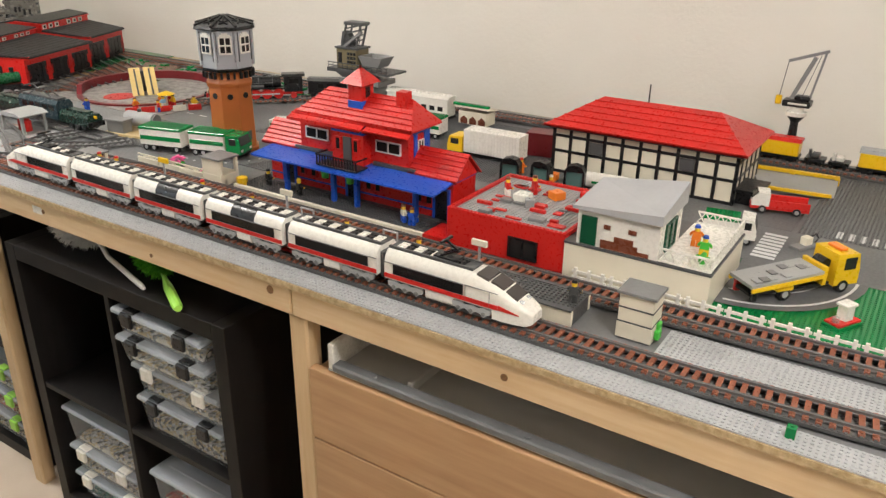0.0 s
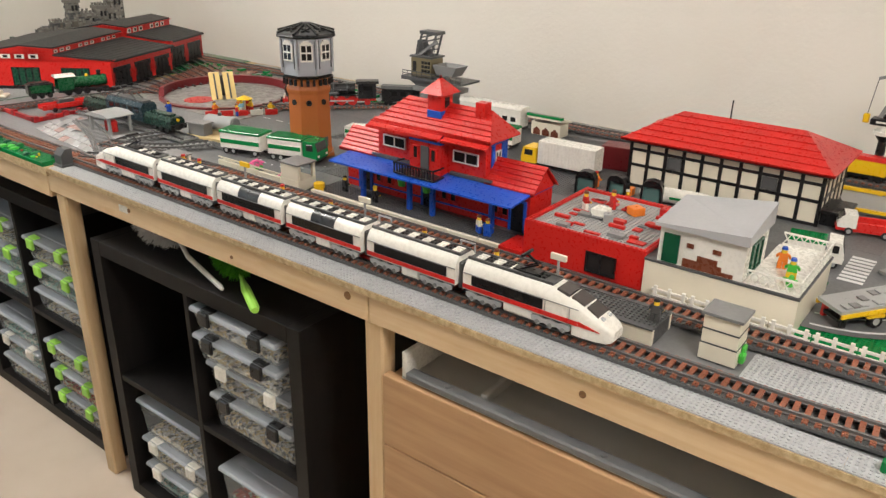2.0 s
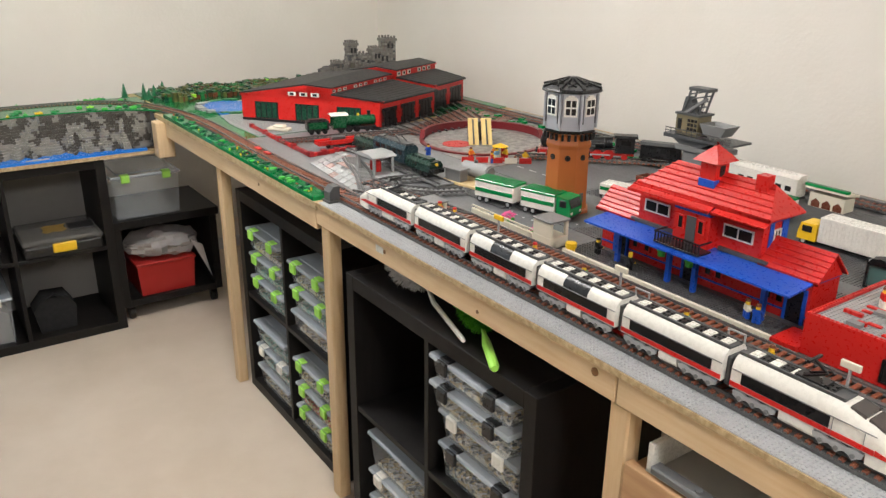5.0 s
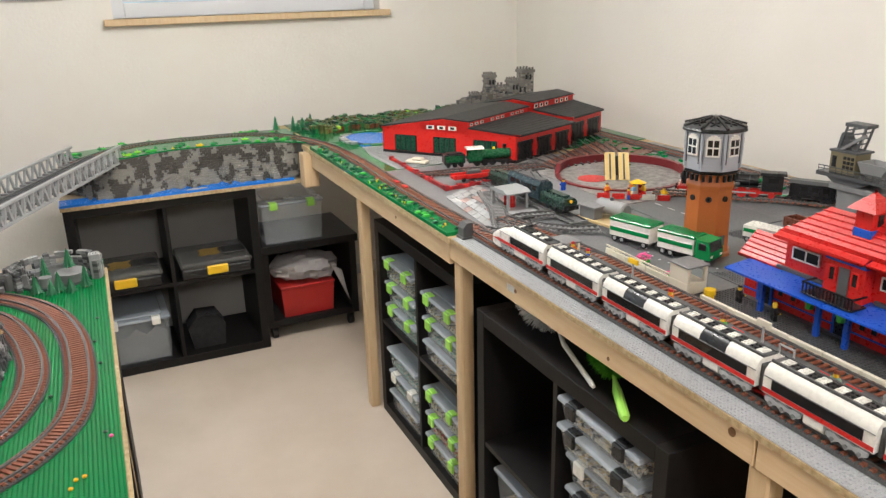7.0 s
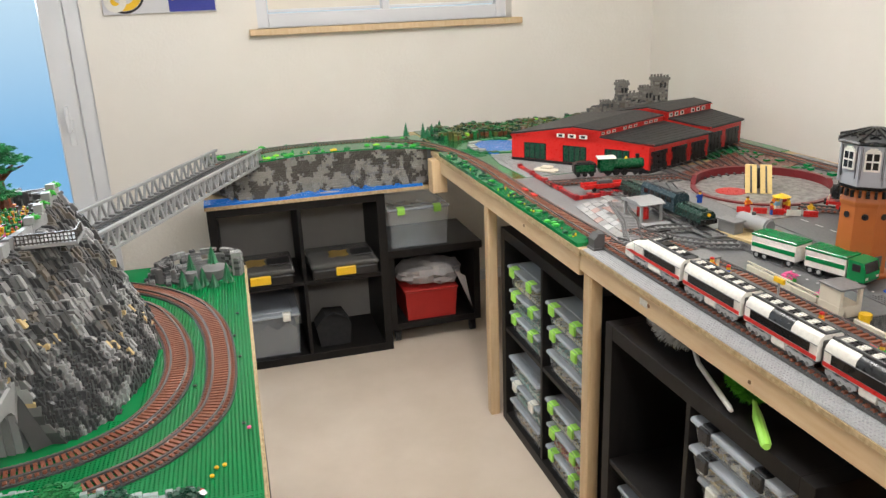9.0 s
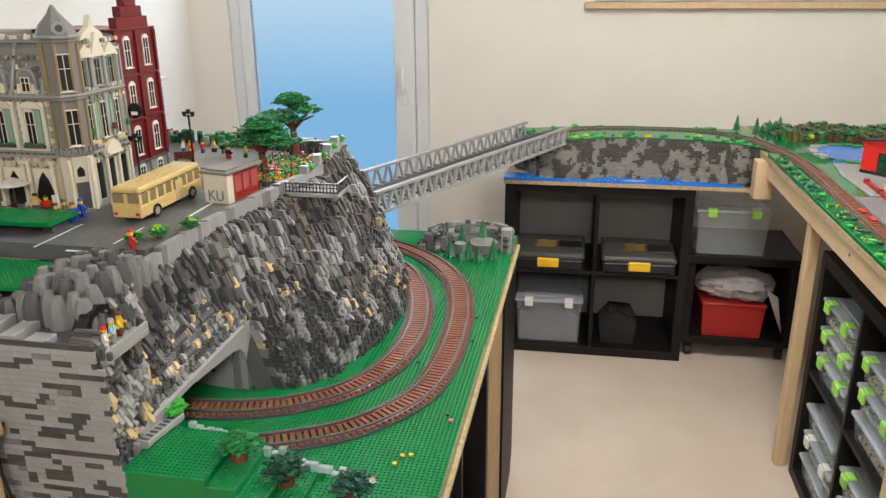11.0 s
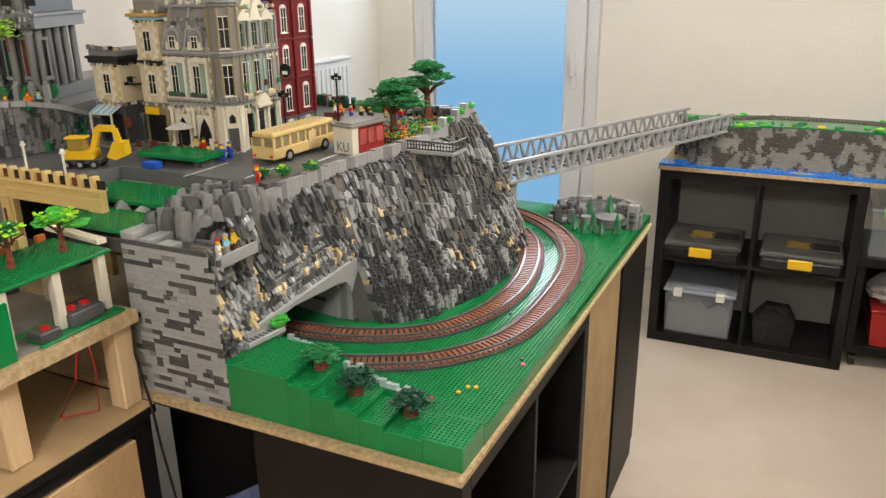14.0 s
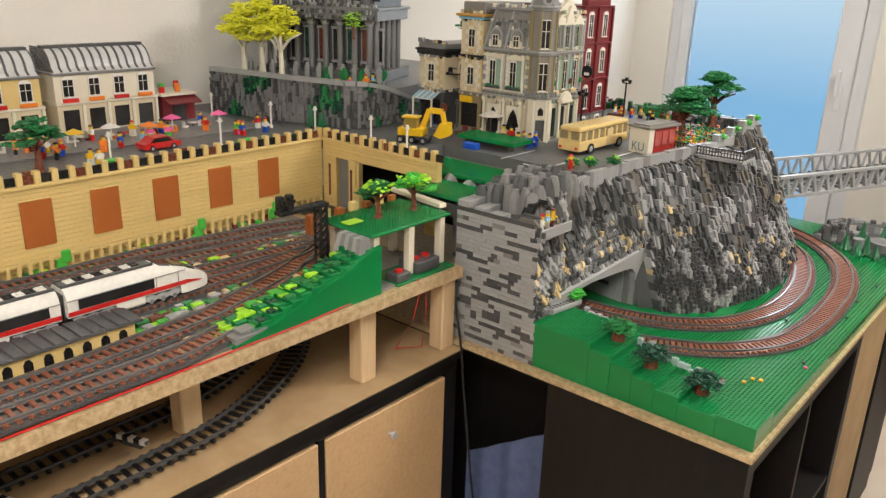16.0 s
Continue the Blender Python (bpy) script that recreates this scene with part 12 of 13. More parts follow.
for k, (x, y) in enumerate(((-1.72, 0.58), (-1.69, 0.75), (-1.66, 0.86), (-1.73, 0.89), (-1.58, 0.90), (-1.56, 0.98), (-1.60, 0.55), (-1.62, 1.0), (-1.62, 0.42))):
    figure(x, y, STREET + 0.0042 if x < -1.62 else STREET, 40 * k, (RED, BLUE, ORANGE, WHITE)[k % 4], (WHITE, ORANGE, RED, BLUE, BGREEN)[k % 5], (BROWN, BLACK, RED)[k % 3])
car = thing("toy_car", "red toy sedan parked above the yard", "toy car", pose(-1.55, 0.66, STREET, 0, 0, 92))
for x in (-0.028, 0.028):
    for s in (-1, 1):
        tyre(car, x, s * 0.018, 0.007, 0.006)
part("body", MB().prism([(-0.048, 0.006), (0.048, 0.006), (0.050, 0.016), (0.030, 0.020), (0.018, 0.032), (-0.022, 0.032), (-0.036, 0.020), (-0.048, 0.018)], -0.020, 0.020, "y"), RED, car)
part("windows", MB().prism([(0.026, 0.0205), (0.0165, 0.0305), (-0.021, 0.0305), (-0.031, 0.0205)], -0.0205, 0.0205, "y"), DARKGLASS, car)
broad_tree(-1.50, 0.36, STREET, 0.115, 0.055, seed=21)


# ---- lamps, furniture of the street ----
def street_lamp(x, y, z, h=0.06, double=False):
    l = thing("street_lamp", "black double toy street lamp" if double else "white column toy street lamp", "toy lamp", pose(x, y, z), "street lamps")
    part("column", MB().cyl(0, 0, 0, 0.005, 0.008, 8).cyl(0, 0, 0.008, 0.0026, h, 8), BLACK if double else WHITE, l)
    if double:
        for s in (-1, 0, 1):
            part("lantern", MB().cyl(0.011 * s, 0, h + 0.004 + (0.006 if s == 0 else 0), 0.0045, 0.011, 8, "z", 0.006), BLACK, l)
        part("arm", MB().bar((-0.012, 0, h + 0.004), (0.012, 0, h + 0.004), 0.0025), BLACK, l)
    else:
        part("lantern", MB().cyl(0, 0, h + 0.008, 0.0065, 0.004, 10).cyl(0, 0, h + 0.012, 0.004, 0.006, 8), WHITE, l)
    return l


street_lamp(-0.955, 1.845, STREET, 0.125, True)
for x, y in ((-1.84, 1.00), (-1.46, 1.07), (-1.26, 1.085), (-1.60, 1.03), (-1.11, 1.06), (-1.47, 0.78), (-1.47, 0.50)):
    street_lamp(x, y, STREET, 0.055)
street_lamp(-0.955, 1.60, STREET, 0.11, True)
pr2 = thing("white_parasol", "white parasol with red cafe chairs", "toy parasol", pose(-1.117, 1.400, STREET))
part("pole", MB().cyl(0, 0, 0, 0.002, 0.062, 6), DGREY, pr2)
part("canopy", MB().cyl(0, 0, 0.058, 0.034, 0.014, 12, "z", 0.004), WHITE, pr2)
for k in range(6):
    solo("planter", MB().cbox(-0.013, -0.006, 0, 0.013, 0.006, 0.009, 0.001).cbox(-0.0115, -0.0045, 0.009, 0.0115, 0.0045, 0.012, 0.001), BROWN if k % 3 else MGREY, "brown toy planter box on the cafe pavement", "toy planter", pose(-1.215 + 0.0285 * k, 1.352 + 0.004 * (k % 2), STREET + 0.0002), "cafe planters")
for k in range(5):
    solo("cafe_chair", MB().cbox(-0.008, -0.008, 0, 0.008, 0.008, 0.010, 0.001).cbox(-0.008, 0.005, 0.010, 0.008, 0.008, 0.022, 0.001), DRED if k % 2 else BROWN, "small dark red toy cafe chair", "toy chair", pose(-1.24 + 0.045 * k, 1.375 + 0.01 * (k % 2), STREET, 0, 0, 30 * k), "cafe chairs")
for k, (x, y, c1, c2) in enumerate(((-0.985, 1.345, BLACK, DGREY), (-0.955, 1.355, BLUE, BLUE), (-0.86, 1.95, LEAF, TAN), (-0.90, 1.93, RED, BLACK), (-0.83, 1.98, BLUE, RED), (-0.99, 1.90, ORANGE, RED), (-1.33, 1.40, BLUE, BLUE), (-1.37, 1.43, CYAN, YELLOW), (-1.45, 1.35, WHITE, TAN))):
    figure(x, y, STREET + 0.0045 if -1.42 < x < -0.965 and 1.36 < y < 1.8 else STREET, 50 * k, c1, c2, (BLACK, BROWN, RED)[k % 3])
bn = thing("park_bench", "dark brown toy park bench", "toy bench", pose(-1.00, 1.88, STREET, 0, 0, 20))
part("seat", MB().cbox(-0.025, -0.008, 0.010, 0.025, 0.008, 0.013, 0.001), BROWN, bn)
part("back", MB().cbox(-0.025, 0.006, 0.013, 0.025, 0.009, 0.028, 0.001), BROWN, bn)
for s in (-0.02, 0.02):
    part("leg", MB().cbox(s - 0.002, -0.007, 0, s + 0.002, 0.008, 0.010, 0.0005), BLACK, bn)

# bus, kiosk, flower bed, railing
bus = thing("toy_bus", "pale tan toy bus with dark wheels", "toy bus", pose(-0.840, 1.480, STREET, 0, 0, 89) @ Matrix.Diagonal((1.20, 1.05, 1.12, 1.0)))
BL = 0.20
part("body", MB().cbox(-BL / 2, -0.030, 0.010, BL / 2, 0.030, 0.032, 0.002).cbox(-BL / 2 + 0.001, -0.029, 0.053, BL / 2 - 0.001, 0.029, 0.064, 0.003), SAND, bus)
for k in range(9):
    x = -BL / 2 + 0.003 + 0.0243 * k
    for s in (-1, 1):
        part("pillar", MB().cbox(x - 0.003, s * 0.0285 - 0.0015, 0.032, x + 0.003, s * 0.0285 + 0.0015, 0.053, 0.0004), SAND, bus)
part("end_pillar", MB().cbox(-BL / 2 + 0.0005, -0.0285, 0.032, -BL / 2 + 0.003, 0.0285, 0.036, 0.0004).cbox(-BL / 2 + 0.0005, -0.004, 0.036, -BL / 2 + 0.003, 0.004, 0.053, 0.0004), SAND, bus)
part("window_glass", MB().box(-BL / 2 + 0.0018, -0.0272, 0.0325, BL / 2 - 0.0018, 0.0272, 0.0525), plastic("bus_glass", (0.30, 0.24, 0.14), 0.12), bus)
part("door", MB().cbox(0.008, -0.0312, 0.012, 0.032, -0.0298, 0.050, 0.0004), TAN, bus)
for x in (-0.055, 0.062):
    for s in (-1, 1):
        tyre(bus, x, s * 0.028, 0.0125, 0.007)
for s in (-1, 1):
    part("tail_light", MB().cbox(-BL / 2 - 0.001, s * 0.022 - 0.004, 0.015, -BL / 2, s * 0.022 + 0.004, 0.020, 0.0004), RED, bus)
ki = thing("kiosk", "red and white toy kiosk with flat roof", "toy kiosk", pose(-0.725, 1.585, STREET, 0, 0, 80) @ Matrix.Diagonal((1.0, 1.0, 1.1, 1.0)))
part("body", MB().cbox(-0.058, -0.026, 0, 0.058, 0.026, 0.058, 0.001), plastic("kiosk_red", (0.36, 0.03, 0.022), 0.3), ki)
part("side_panel", MB().cbox(-0.062, -0.030, 0, -0.040, 0.030, 0.058, 0.001), CREAM, ki, "white end panel")
part("roof", MB().cbox(-0.068, -0.034, 0.058, 0.066, 0.034, 0.064, 0.001).cbox(-0.058, -0.026, 0.064, 0.056, 0.026, 0.067, 0.001), GREYW, ki, "warm grey flat roof")
for k in range(3):
    part("window", MB().cbox(-0.032 + 0.03 * k, -0.0275, 0.016, -0.010 + 0.03 * k, -0.0258, 0.050, 0.0004), plastic("kiosk_pane", (0.42, 0.10, 0.09), 0.15), ki)
cur = bpy.data.curves.new("kiosk_lettering", "FONT")
cur.body = "KU"
cur.size, cur.extrude = 0.030, 0.0006
txt = new("lettering", cur)
cur.materials.append(plastic("grey_blue_print", (0.16, 0.26, 0.30), 0.4))
txt.parent = ki
txt.matrix_basis = pose(-0.0627, 0.021, 0.006, 90, 0, -90)
fbd = thing("flower_bed", "colourful plastic flower bed under the trees", "toy plants", pose(-0.70, 1.78, STREET))
rnd = random.Random(19)
for m, nn in ((ORANGE, 70), (YELLOW, 60), (PINK, 40), (BGREEN, 110), (LEAF, 120), (BROWN, 40)):
    mb = MB()
    for _ in range(nn):
        x, y = rnd.uniform(-0.075, 0.06), rnd.uniform(-0.11, 0.15)
        s = rnd.uniform(0.002, 0.0045)
        z = rnd.uniform(0.004, 0.026)
        mb.cbox(x - s, y - s, z, x + s, y + s, z + 0.004, 0.001).cbox(x - 0.0008, y - 0.0008, 0, x + 0.0008, y + 0.0008, z, 0.0002)
    part("planting", mb, m, fbd, "plastic flowers and leaves", "stuff")
for k, (y0, y1, h, x0) in enumerate(((1.738, 1.800, 0.030, -0.622), (1.800, 1.866, 0.044, -0.612), (1.866, 1.925, 0.056, -0.606), (1.925, 1.985, 0.064, -0.606))):
    w = thing("parapet_wall", "light grey stepped parapet with green lattice", "toy wall", pose(x0, y0, STREET), "parapets")
    part("wall", MB().cbox(-0.008, 0, -0.004, 0.008, y1 - y0, h - 0.012, 0.0008), LGREY, w)
    part("pier", MB().cbox(-0.010, 0, h - 0.012, 0.010, 0.018, h + 0.006, 0.0008).cbox(-0.010, y1 - y0 - 0.016, h - 0.012, 0.010, y1 - y0, h, 0.0008), LGREY, w)
    c = MB()
    for q in range(3):
        yy = 0.020 + 0.009 * q
        c.bar((0.004, yy, h - 0.012), (0.004, yy + 0.006, h + 0.006), 0.003).bar((0.004, yy + 0.006, h - 0.012), (0.004, yy, h + 0.006), 0.003)
    leafy(c, random.Random(k), 0.004, 0.032, h - 0.002, 0.014, 0.008, 16, 0.0045)
    part("lattice", c, BGREEN, w, "bright green lattice plant")
rl2 = thing("balcony_rail", "grey balcony slab with a dark railing", "toy balcony", pose(-0.700, 1.652, 1.146))
part("slab", MB().cbox(0, 0, 0, 0.190, 0.086, 0.008, 0.0008), LGREY, rl2)
rr = MB().bar((0.002, 0.003, 0.031), (0.188, 0.003, 0.031), 0.004).bar((0.002, 0.003, 0.012), (0.188, 0.003, 0.012), 0.003).bar((0.187, 0.003, 0.031), (0.187, 0.084, 0.031), 0.004).bar((0.187, 0.003, 0.012), (0.187, 0.084, 0.012), 0.003).bar((0.002, 0.003, 0.022), (0.188, 0.003, 0.022), 0.002)
for k in range(24):
    rr.cbox(0.002 + 0.008 * k, 0.002, 0.008, 0.0045 + 0.008 * k, 0.004, 0.031)
for k in range(10):
    rr.cbox(0.186, 0.003 + 0.0085 * k, 0.008, 0.188, 0.0055 + 0.0085 * k, 0.031)
part("railing", rr, plastic("bronze_grey_plastic", (0.085, 0.078, 0.070), 0.25), rl2, "dark wrought railing")
for x, y in ((-0.735, 1.285), (-0.705, 1.345), (-0.76, 1.25)):
    sb = thing("shrub", "low green toy shrub with yellow flowers on the crest", "toy plant", pose(x, y, STREET), "crest shrubs")
    part("stem", MB().cyl(0, 0, 0, 0.003, 0.010, 6), BROWN, sb)
    c = MB()
    leafy(c, random.Random(int(-x * 1000)), 0, 0, 0.013, 0.015, 0.012, 34, 0.0055)
    part("fronds", c, LEAF, sb)
    c = MB()
    leafy(c, random.Random(int(-x * 2000)), 0, 0, 0.020, 0.012, 0.006, 8, 0.0035)
    part("flowers", c, LIME, sb)
figure(-0.745, 1.215, STREET, 130, RED, RED, RED)
for k, (x, y) in enumerate(((-0.985, 1.372), (-0.958, 1.385), (-1.075, 1.405), (-1.045, 1.398))):
    figure(x, y, STREET, 120 + 40 * k, (BLACK, BLUE, DGREY, BROWN)[k], (DGREY, BLUE, TAN, RED)[k], (BROWN, BLUE, BLACK, BLACK)[k])
for k, (x, y) in enumerate(((-1.00, 1.985), (-0.975, 2.0), (-1.03, 1.975), (-0.94, 1.99), (-1.06, 1.99))):
    figure(x, y, STREET, 100 + 50 * k, (BLUE, BLACK, BROWN, DGREY, BLUE)[k], (RED, TAN, ORANGE, BLACK, WHITE)[k], (BLACK, BROWN, RED, BLACK, BROWN)[k])

# excavator
ex = thing("toy_excavator", "yellow toy wheeled excavator", "toy vehicle", pose(-1.205, 1.19, STREET, 0, 0, 25) @ Matrix.Scale(1.18, 4))
for x in (-0.026, 0.0, 0.026):
    for s in (-1, 1):
        tyre(ex, x, s * 0.020, 0.008, 0.008)
part("chassis", MB().cbox(-0.036, -0.018, 0.008, 0.036, 0.018, 0.016, 0.001), DGREY, ex)
part("body", MB().cbox(-0.034, -0.020, 0.016, 0.024, 0.020, 0.034, 0.002), YELLOW, ex)
part("cab", MB().cbox(-0.020, -0.020, 0.034, 0.010, 0.004, 0.056, 0.001), plastic("cab_pane", (0.32, 0.22, 0.05), 0.15), ex)
part("cab_roof", MB().cbox(-0.024, -0.022, 0.056, 0.014, 0.006, 0.060, 0.001), YELLOW, ex)
part("boom", MB().bar((0.014, 0.010, 0.028), (0.030, 0.010, 0.072), 0.011).bar((0.030, 0.010, 0.072), (0.060, 0.010, 0.070), 0.011).bar((0.060, 0.010, 0.070), (0.066, 0.010, 0.044), 0.009), YELLOW, ex)
part("bucket", MB().prism([(0.058, 0.046), (0.078, 0.046), (0.080, 0.020), (0.060, 0.012), (0.044, 0.018)], -0.004, 0.026, "y"), YELLOW, ex)

# canal-side green roofs between street and yard
for x0, y0, x1, y1, z, lab in ((-1.12, 1.085, -0.855, 1.205, 1.133, "green studded toy roof between street and yard"), (-1.045, 0.965, -0.865, 1.070, 1.118, "green studded toy roof beside the wall"), (-1.12, 1.262, -0.94, 1.345, STREET + 0.026, "green studded toy plate over the canal")):
    g = thing("green_roof", lab, "toy roof", pose(x0, y0, z), "green roofs")
    part("sheet", MB().cbox(0, 0, -0.010, x1 - x0, y1 - y0, 0, 0.001), GREEN, g)
    part("stud_field", MB().studs(0, 0, x1 - x0, y1 - y0, 0, 6), GREEN, g, "", "stuff")
    part("support", MB().box(0.01, 0.02, -0.10 if z < 1.15 else -0.026, 0.03, y1 - y0 - 0.02, -0.0105).box(x1 - x0 - 0.03, 0.02, -0.10 if z < 1.15 else -0.026, x1 - x0 - 0.01, y1 - y0 - 0.02, -0.0105), DGREY, g)
solo("toy_tarp", MB().cbox(-0.02, -0.012, 0, 0.02, 0.012, 0.016, 0.002), BLUE, "blue toy box beside the green plate", "toy crate", pose(-1.05, 1.235, STREET))
for k, (x0, y0, L2) in enumerate(((-1.05, 0.945, 0.17), (-1.10, 1.085, 0.14), (-1.0, 1.05, 0.12))):
    solo("conveyor_strip", MB().cbox(0, 0, 0, L2, 0.02, 0.010, 0.001).studs(0, 0, L2, 0.016, 0.010, 6), LGREY if k else CREAM, "light studded strip by the green roofs", "toy strip", pose(x0, y0, 1.100, 0, 0, -8))
for k, (x, y, h) in enumerate(((-1.075, 1.085, 0.050), (-1.055, 1.070, 0.034), (-0.985, 1.078, 0.022), (-0.93, 1.080, 0.016))):
    solo("slope_rock", MB().loft([[(-0.016, -0.012, 0), (0.016, -0.012, 0), (0.016, 0.012, 0), (-0.016, 0.012, 0)], [(-0.010, -0.008, h * 0.6), (0.012, -0.008, h * 0.6), (0.012, 0.010, h * 0.6), (-0.010, 0.010, h * 0.6)], [(-0.004, -0.003, h), (0.004, -0.003, h), (0.004, 0.005, h), (-0.004, 0.005, h)]]), (DGREY, MGREY, MGREY, LGREY)[k], "small toy rock beside the green roofs", "toy rock", pose(x, y, 1.110, 0, 0, 30 * k), "slope rocks")

# ---- station yard on the west cabinet ----
# passers-by and street furniture above the yard
rs = random.Random(61)
COATS = (RED, BLUE, WHITE, ORANGE, BGREEN, TAN, CYAN, PINK, BLACK, YELLOW)
for k in range(18):
    x, y = -1.47 - 0.30 * rs.random(), 0.20 + 0.72 * rs.random()
    if abs(x + 1.55) < 0.04 and abs(y - 0.66) < 0.08:
        x -= 0.09
    figure(x, y, STREET, 37 * k, COATS[(k * 7) % 10], COATS[(k * 3 + 1) % 10], (BLACK, BROWN, RED, ORANGE)[k % 4])
for k in range(7):
    y = 0.24 + 0.105 * k
    tb_ = thing("cafe_table", "small round toy cafe table on the street", "toy table", pose(-1.735 + 0.02 * (k % 3), y, STREET), "cafe tables")
    part("tabletop", MB().cyl(0, 0, 0.014, 0.013, 0.003, 12), (WHITE, RED, TAN)[k % 3], tb_)
    part("pedestal", MB().cyl(0, 0, 0, 0.003, 0.014, 8).cyl(0, 0, 0, 0.008, 0.002, 10), DGREY, tb_)
    for s_ in (-1, 1):
        solo("cafe_chair", MB().cbox(-0.007, -0.007, 0, 0.007, 0.007, 0.009, 0.001).cbox(-0.007, s_ * 0.005 - 0.002, 0.009, 0.007, s_ * 0.005 + 0.002, 0.020, 0.001), (ORANGE, DRED, WHITE)[(k + s_) % 3], "small plastic toy cafe chair on the street", "toy chair", pose(-1.735 + 0.02 * (k % 3), y + s_ * 0.024, STREET), "cafe chairs")
for k in range(5):
    solo("planter", MB().cbox(-0.010, -0.022, 0, 0.010, 0.022, 0.010, 0.001).cbox(-0.008, -0.020, 0.010, 0.008, 0.020, 0.017, 0.003), BROWN if k % 2 else BGREEN, "low planted toy box by the kerb", "toy planter", pose(-1.455, 0.16 + 0.17 * k, STREET), "street planters")

yd = thing("yard_table", "chipboard yard deck on pine posts over cabinets", "table", pose(0, 0, 0))
part("deck", MB().box(-1.42, -1.6, 0.958, -0.818, 0.932, 0.980), CHIP, yd, "chipboard upper deck")
part("lower_deck", MB().box(-1.42, -1.6, 0.782, -0.8085, 0.93, 0.7985), MDF, yd, "chipboard lower deck")
part("front_strip", MB().box(-0.8082, -1.6, 0.7815, -0.806, 0.93, 0.7965), BLACKWOOD, yd, "black-brown front edge")
for x0, y0 in ((-0.889, 0.662), (-0.872, 0.886), (-0.974, 0.314), (-0.974, -0.06)):
    part("post", MB().cbox(x0, y0, 0.799, x0 + 0.039, y0 + 0.041, 0.9575, 0.003), PINE_UP, yd, "square pine post")
part("back_board", MB().box(-1.42, -1.6, 0.0, -1.41, 0.93, 0.957), BLACKWOOD, yd)
dc = thing("drawer_cabinet", "black cabinet with pale wooden drawer fronts", "drawer cabinet", pose(-0.82, 0.925, 0, 0, 0, 90))
CABW = 0.365
part("top_rail", MB().cbox(-2.4, -0.002, 0.743, 0, 0.55, 0.781, 0.001), BLACKWOOD, dc)
part("back_body", MB().cbox(-2.4, 0.02, 0.0, 0, 0.55, 0.742, 0.001), BLACKWOOD, dc)
for k in range(6):
    x1 = -0.045 - k * CABW
    part("upright", MB().cbox(x1 + 0.006, -0.001, 0.0, x1 + (0.045 if k == 0 else 0.020), 0.019, 0.7425, 0.001), BLACKWOOD, dc)
    for z0, z1 in ((0.40, 0.735), (0.04, 0.385)):
        f = part("drawer_front", MB().cbox(x1 - CABW + 0.022, -0.003, z0, x1 + 0.003, 0.018, z1, 0.0015), OAK_UP, dc, "pale oak drawer front")
        part("knob", MB().cyl(x1 - CABW * 0.47, -0.003, (z0 + z1) * 0.5 + 0.11, 0.004, -0.010, 10, "y").cyl(x1 - CABW * 0.47, -0.013, (z0 + z1) * 0.5 + 0.11, 0.0075, -0.007, 14, "y"), SILVER, f, "small metal knob")
solo("wire", MB().tube([(-0.832, 0.80, 0.985), (-0.822, 0.80, 0.97), (-0.83, 0.79, 0.90), (-0.86, 0.77, 0.83), (-0.90, 0.80, 0.802), (-0.86, 0.85, 0.803), (-0.84, 0.84, 0.90), (-0.835, 0.83, 0.957)], 0.0014, 6), RED, "thin red wire hanging from the deck", "wire")
solo("wire", MB().tube([(-0.826, -0.2, 0.984), (-0.826, 0.30, 0.984), (-0.828, 0.50, 0.984), (-0.835, 0.62, 0.984)], 0.0016, 6), RED, "thin red wire along the deck edge", "wire")
for y in (0.235, 0.02):
    tg = thing("track_bumper", "black and white striped track bumper", "toy bumper", pose(-0.962, y, 0.799, 0, 0, 20), "track bumpers")
    part("bar", MB().cbox(-0.030, -0.005, 0.010, 0.030, 0.005, 0.018, 0.0006), BLACK, tg)
    for s in (-0.024, 0.0, 0.024):
        part("stripe", MB().cbox(s - 0.006, -0.0056, 0.0096, s + 0.006, 0.0056, 0.0184, 0.0006), WHITE, tg)
    part("foot", MB().cbox(-0.02, -0.004, 0, 0.02, 0.004, 0.010, 0.0006), DGREY, tg)
# ballast and grass between yard tracks
rnd = random.Random(55)
solo("yard_ground", MB().box(-1.40, -1.6, 0.9805, -0.84, 0.90, YARD), plastic("yard_brown_grey", (0.24, 0.225, 0.21), 0.45, 0.25), "grey-brown plates between the yard tracks", "ground", kind="structure")
for m, nn in ((LEAF, 120), (BGREEN, 80), (TAN, 90), (LIME, 40), (BROWN, 70), (LGREY, 90)):
    mb = MB()
    for _ in range(nn):
        if rnd.random() < 0.55:
            y = rnd.uniform(-0.4, 0.55)
            x = -1.01 - 0.10 * max(0, y - 0.35) + rnd.uniform(-0.022, 0.022)
        elif rnd.random() < 0.6:
            y = rnd.uniform(0.25, 0.85)
            x = -1.20 + rnd.uniform(-0.02, 0.02)
        else:
            y = rnd.uniform(-0.4, 0.9)
            x = -1.365 + rnd.uniform(-0.012, 0.012)
        s = rnd.uniform(0.003, 0.009)
        mb.cbox(x - s, y - s * 1.5, YARD, x + s, y + s * 1.5, YARD + rnd.uniform(0.003, 0.011), 0.001)
    solo("yard_planting", mb, m, "plastic grass and rubble between the tracks", "toy plants", kind="stuff")
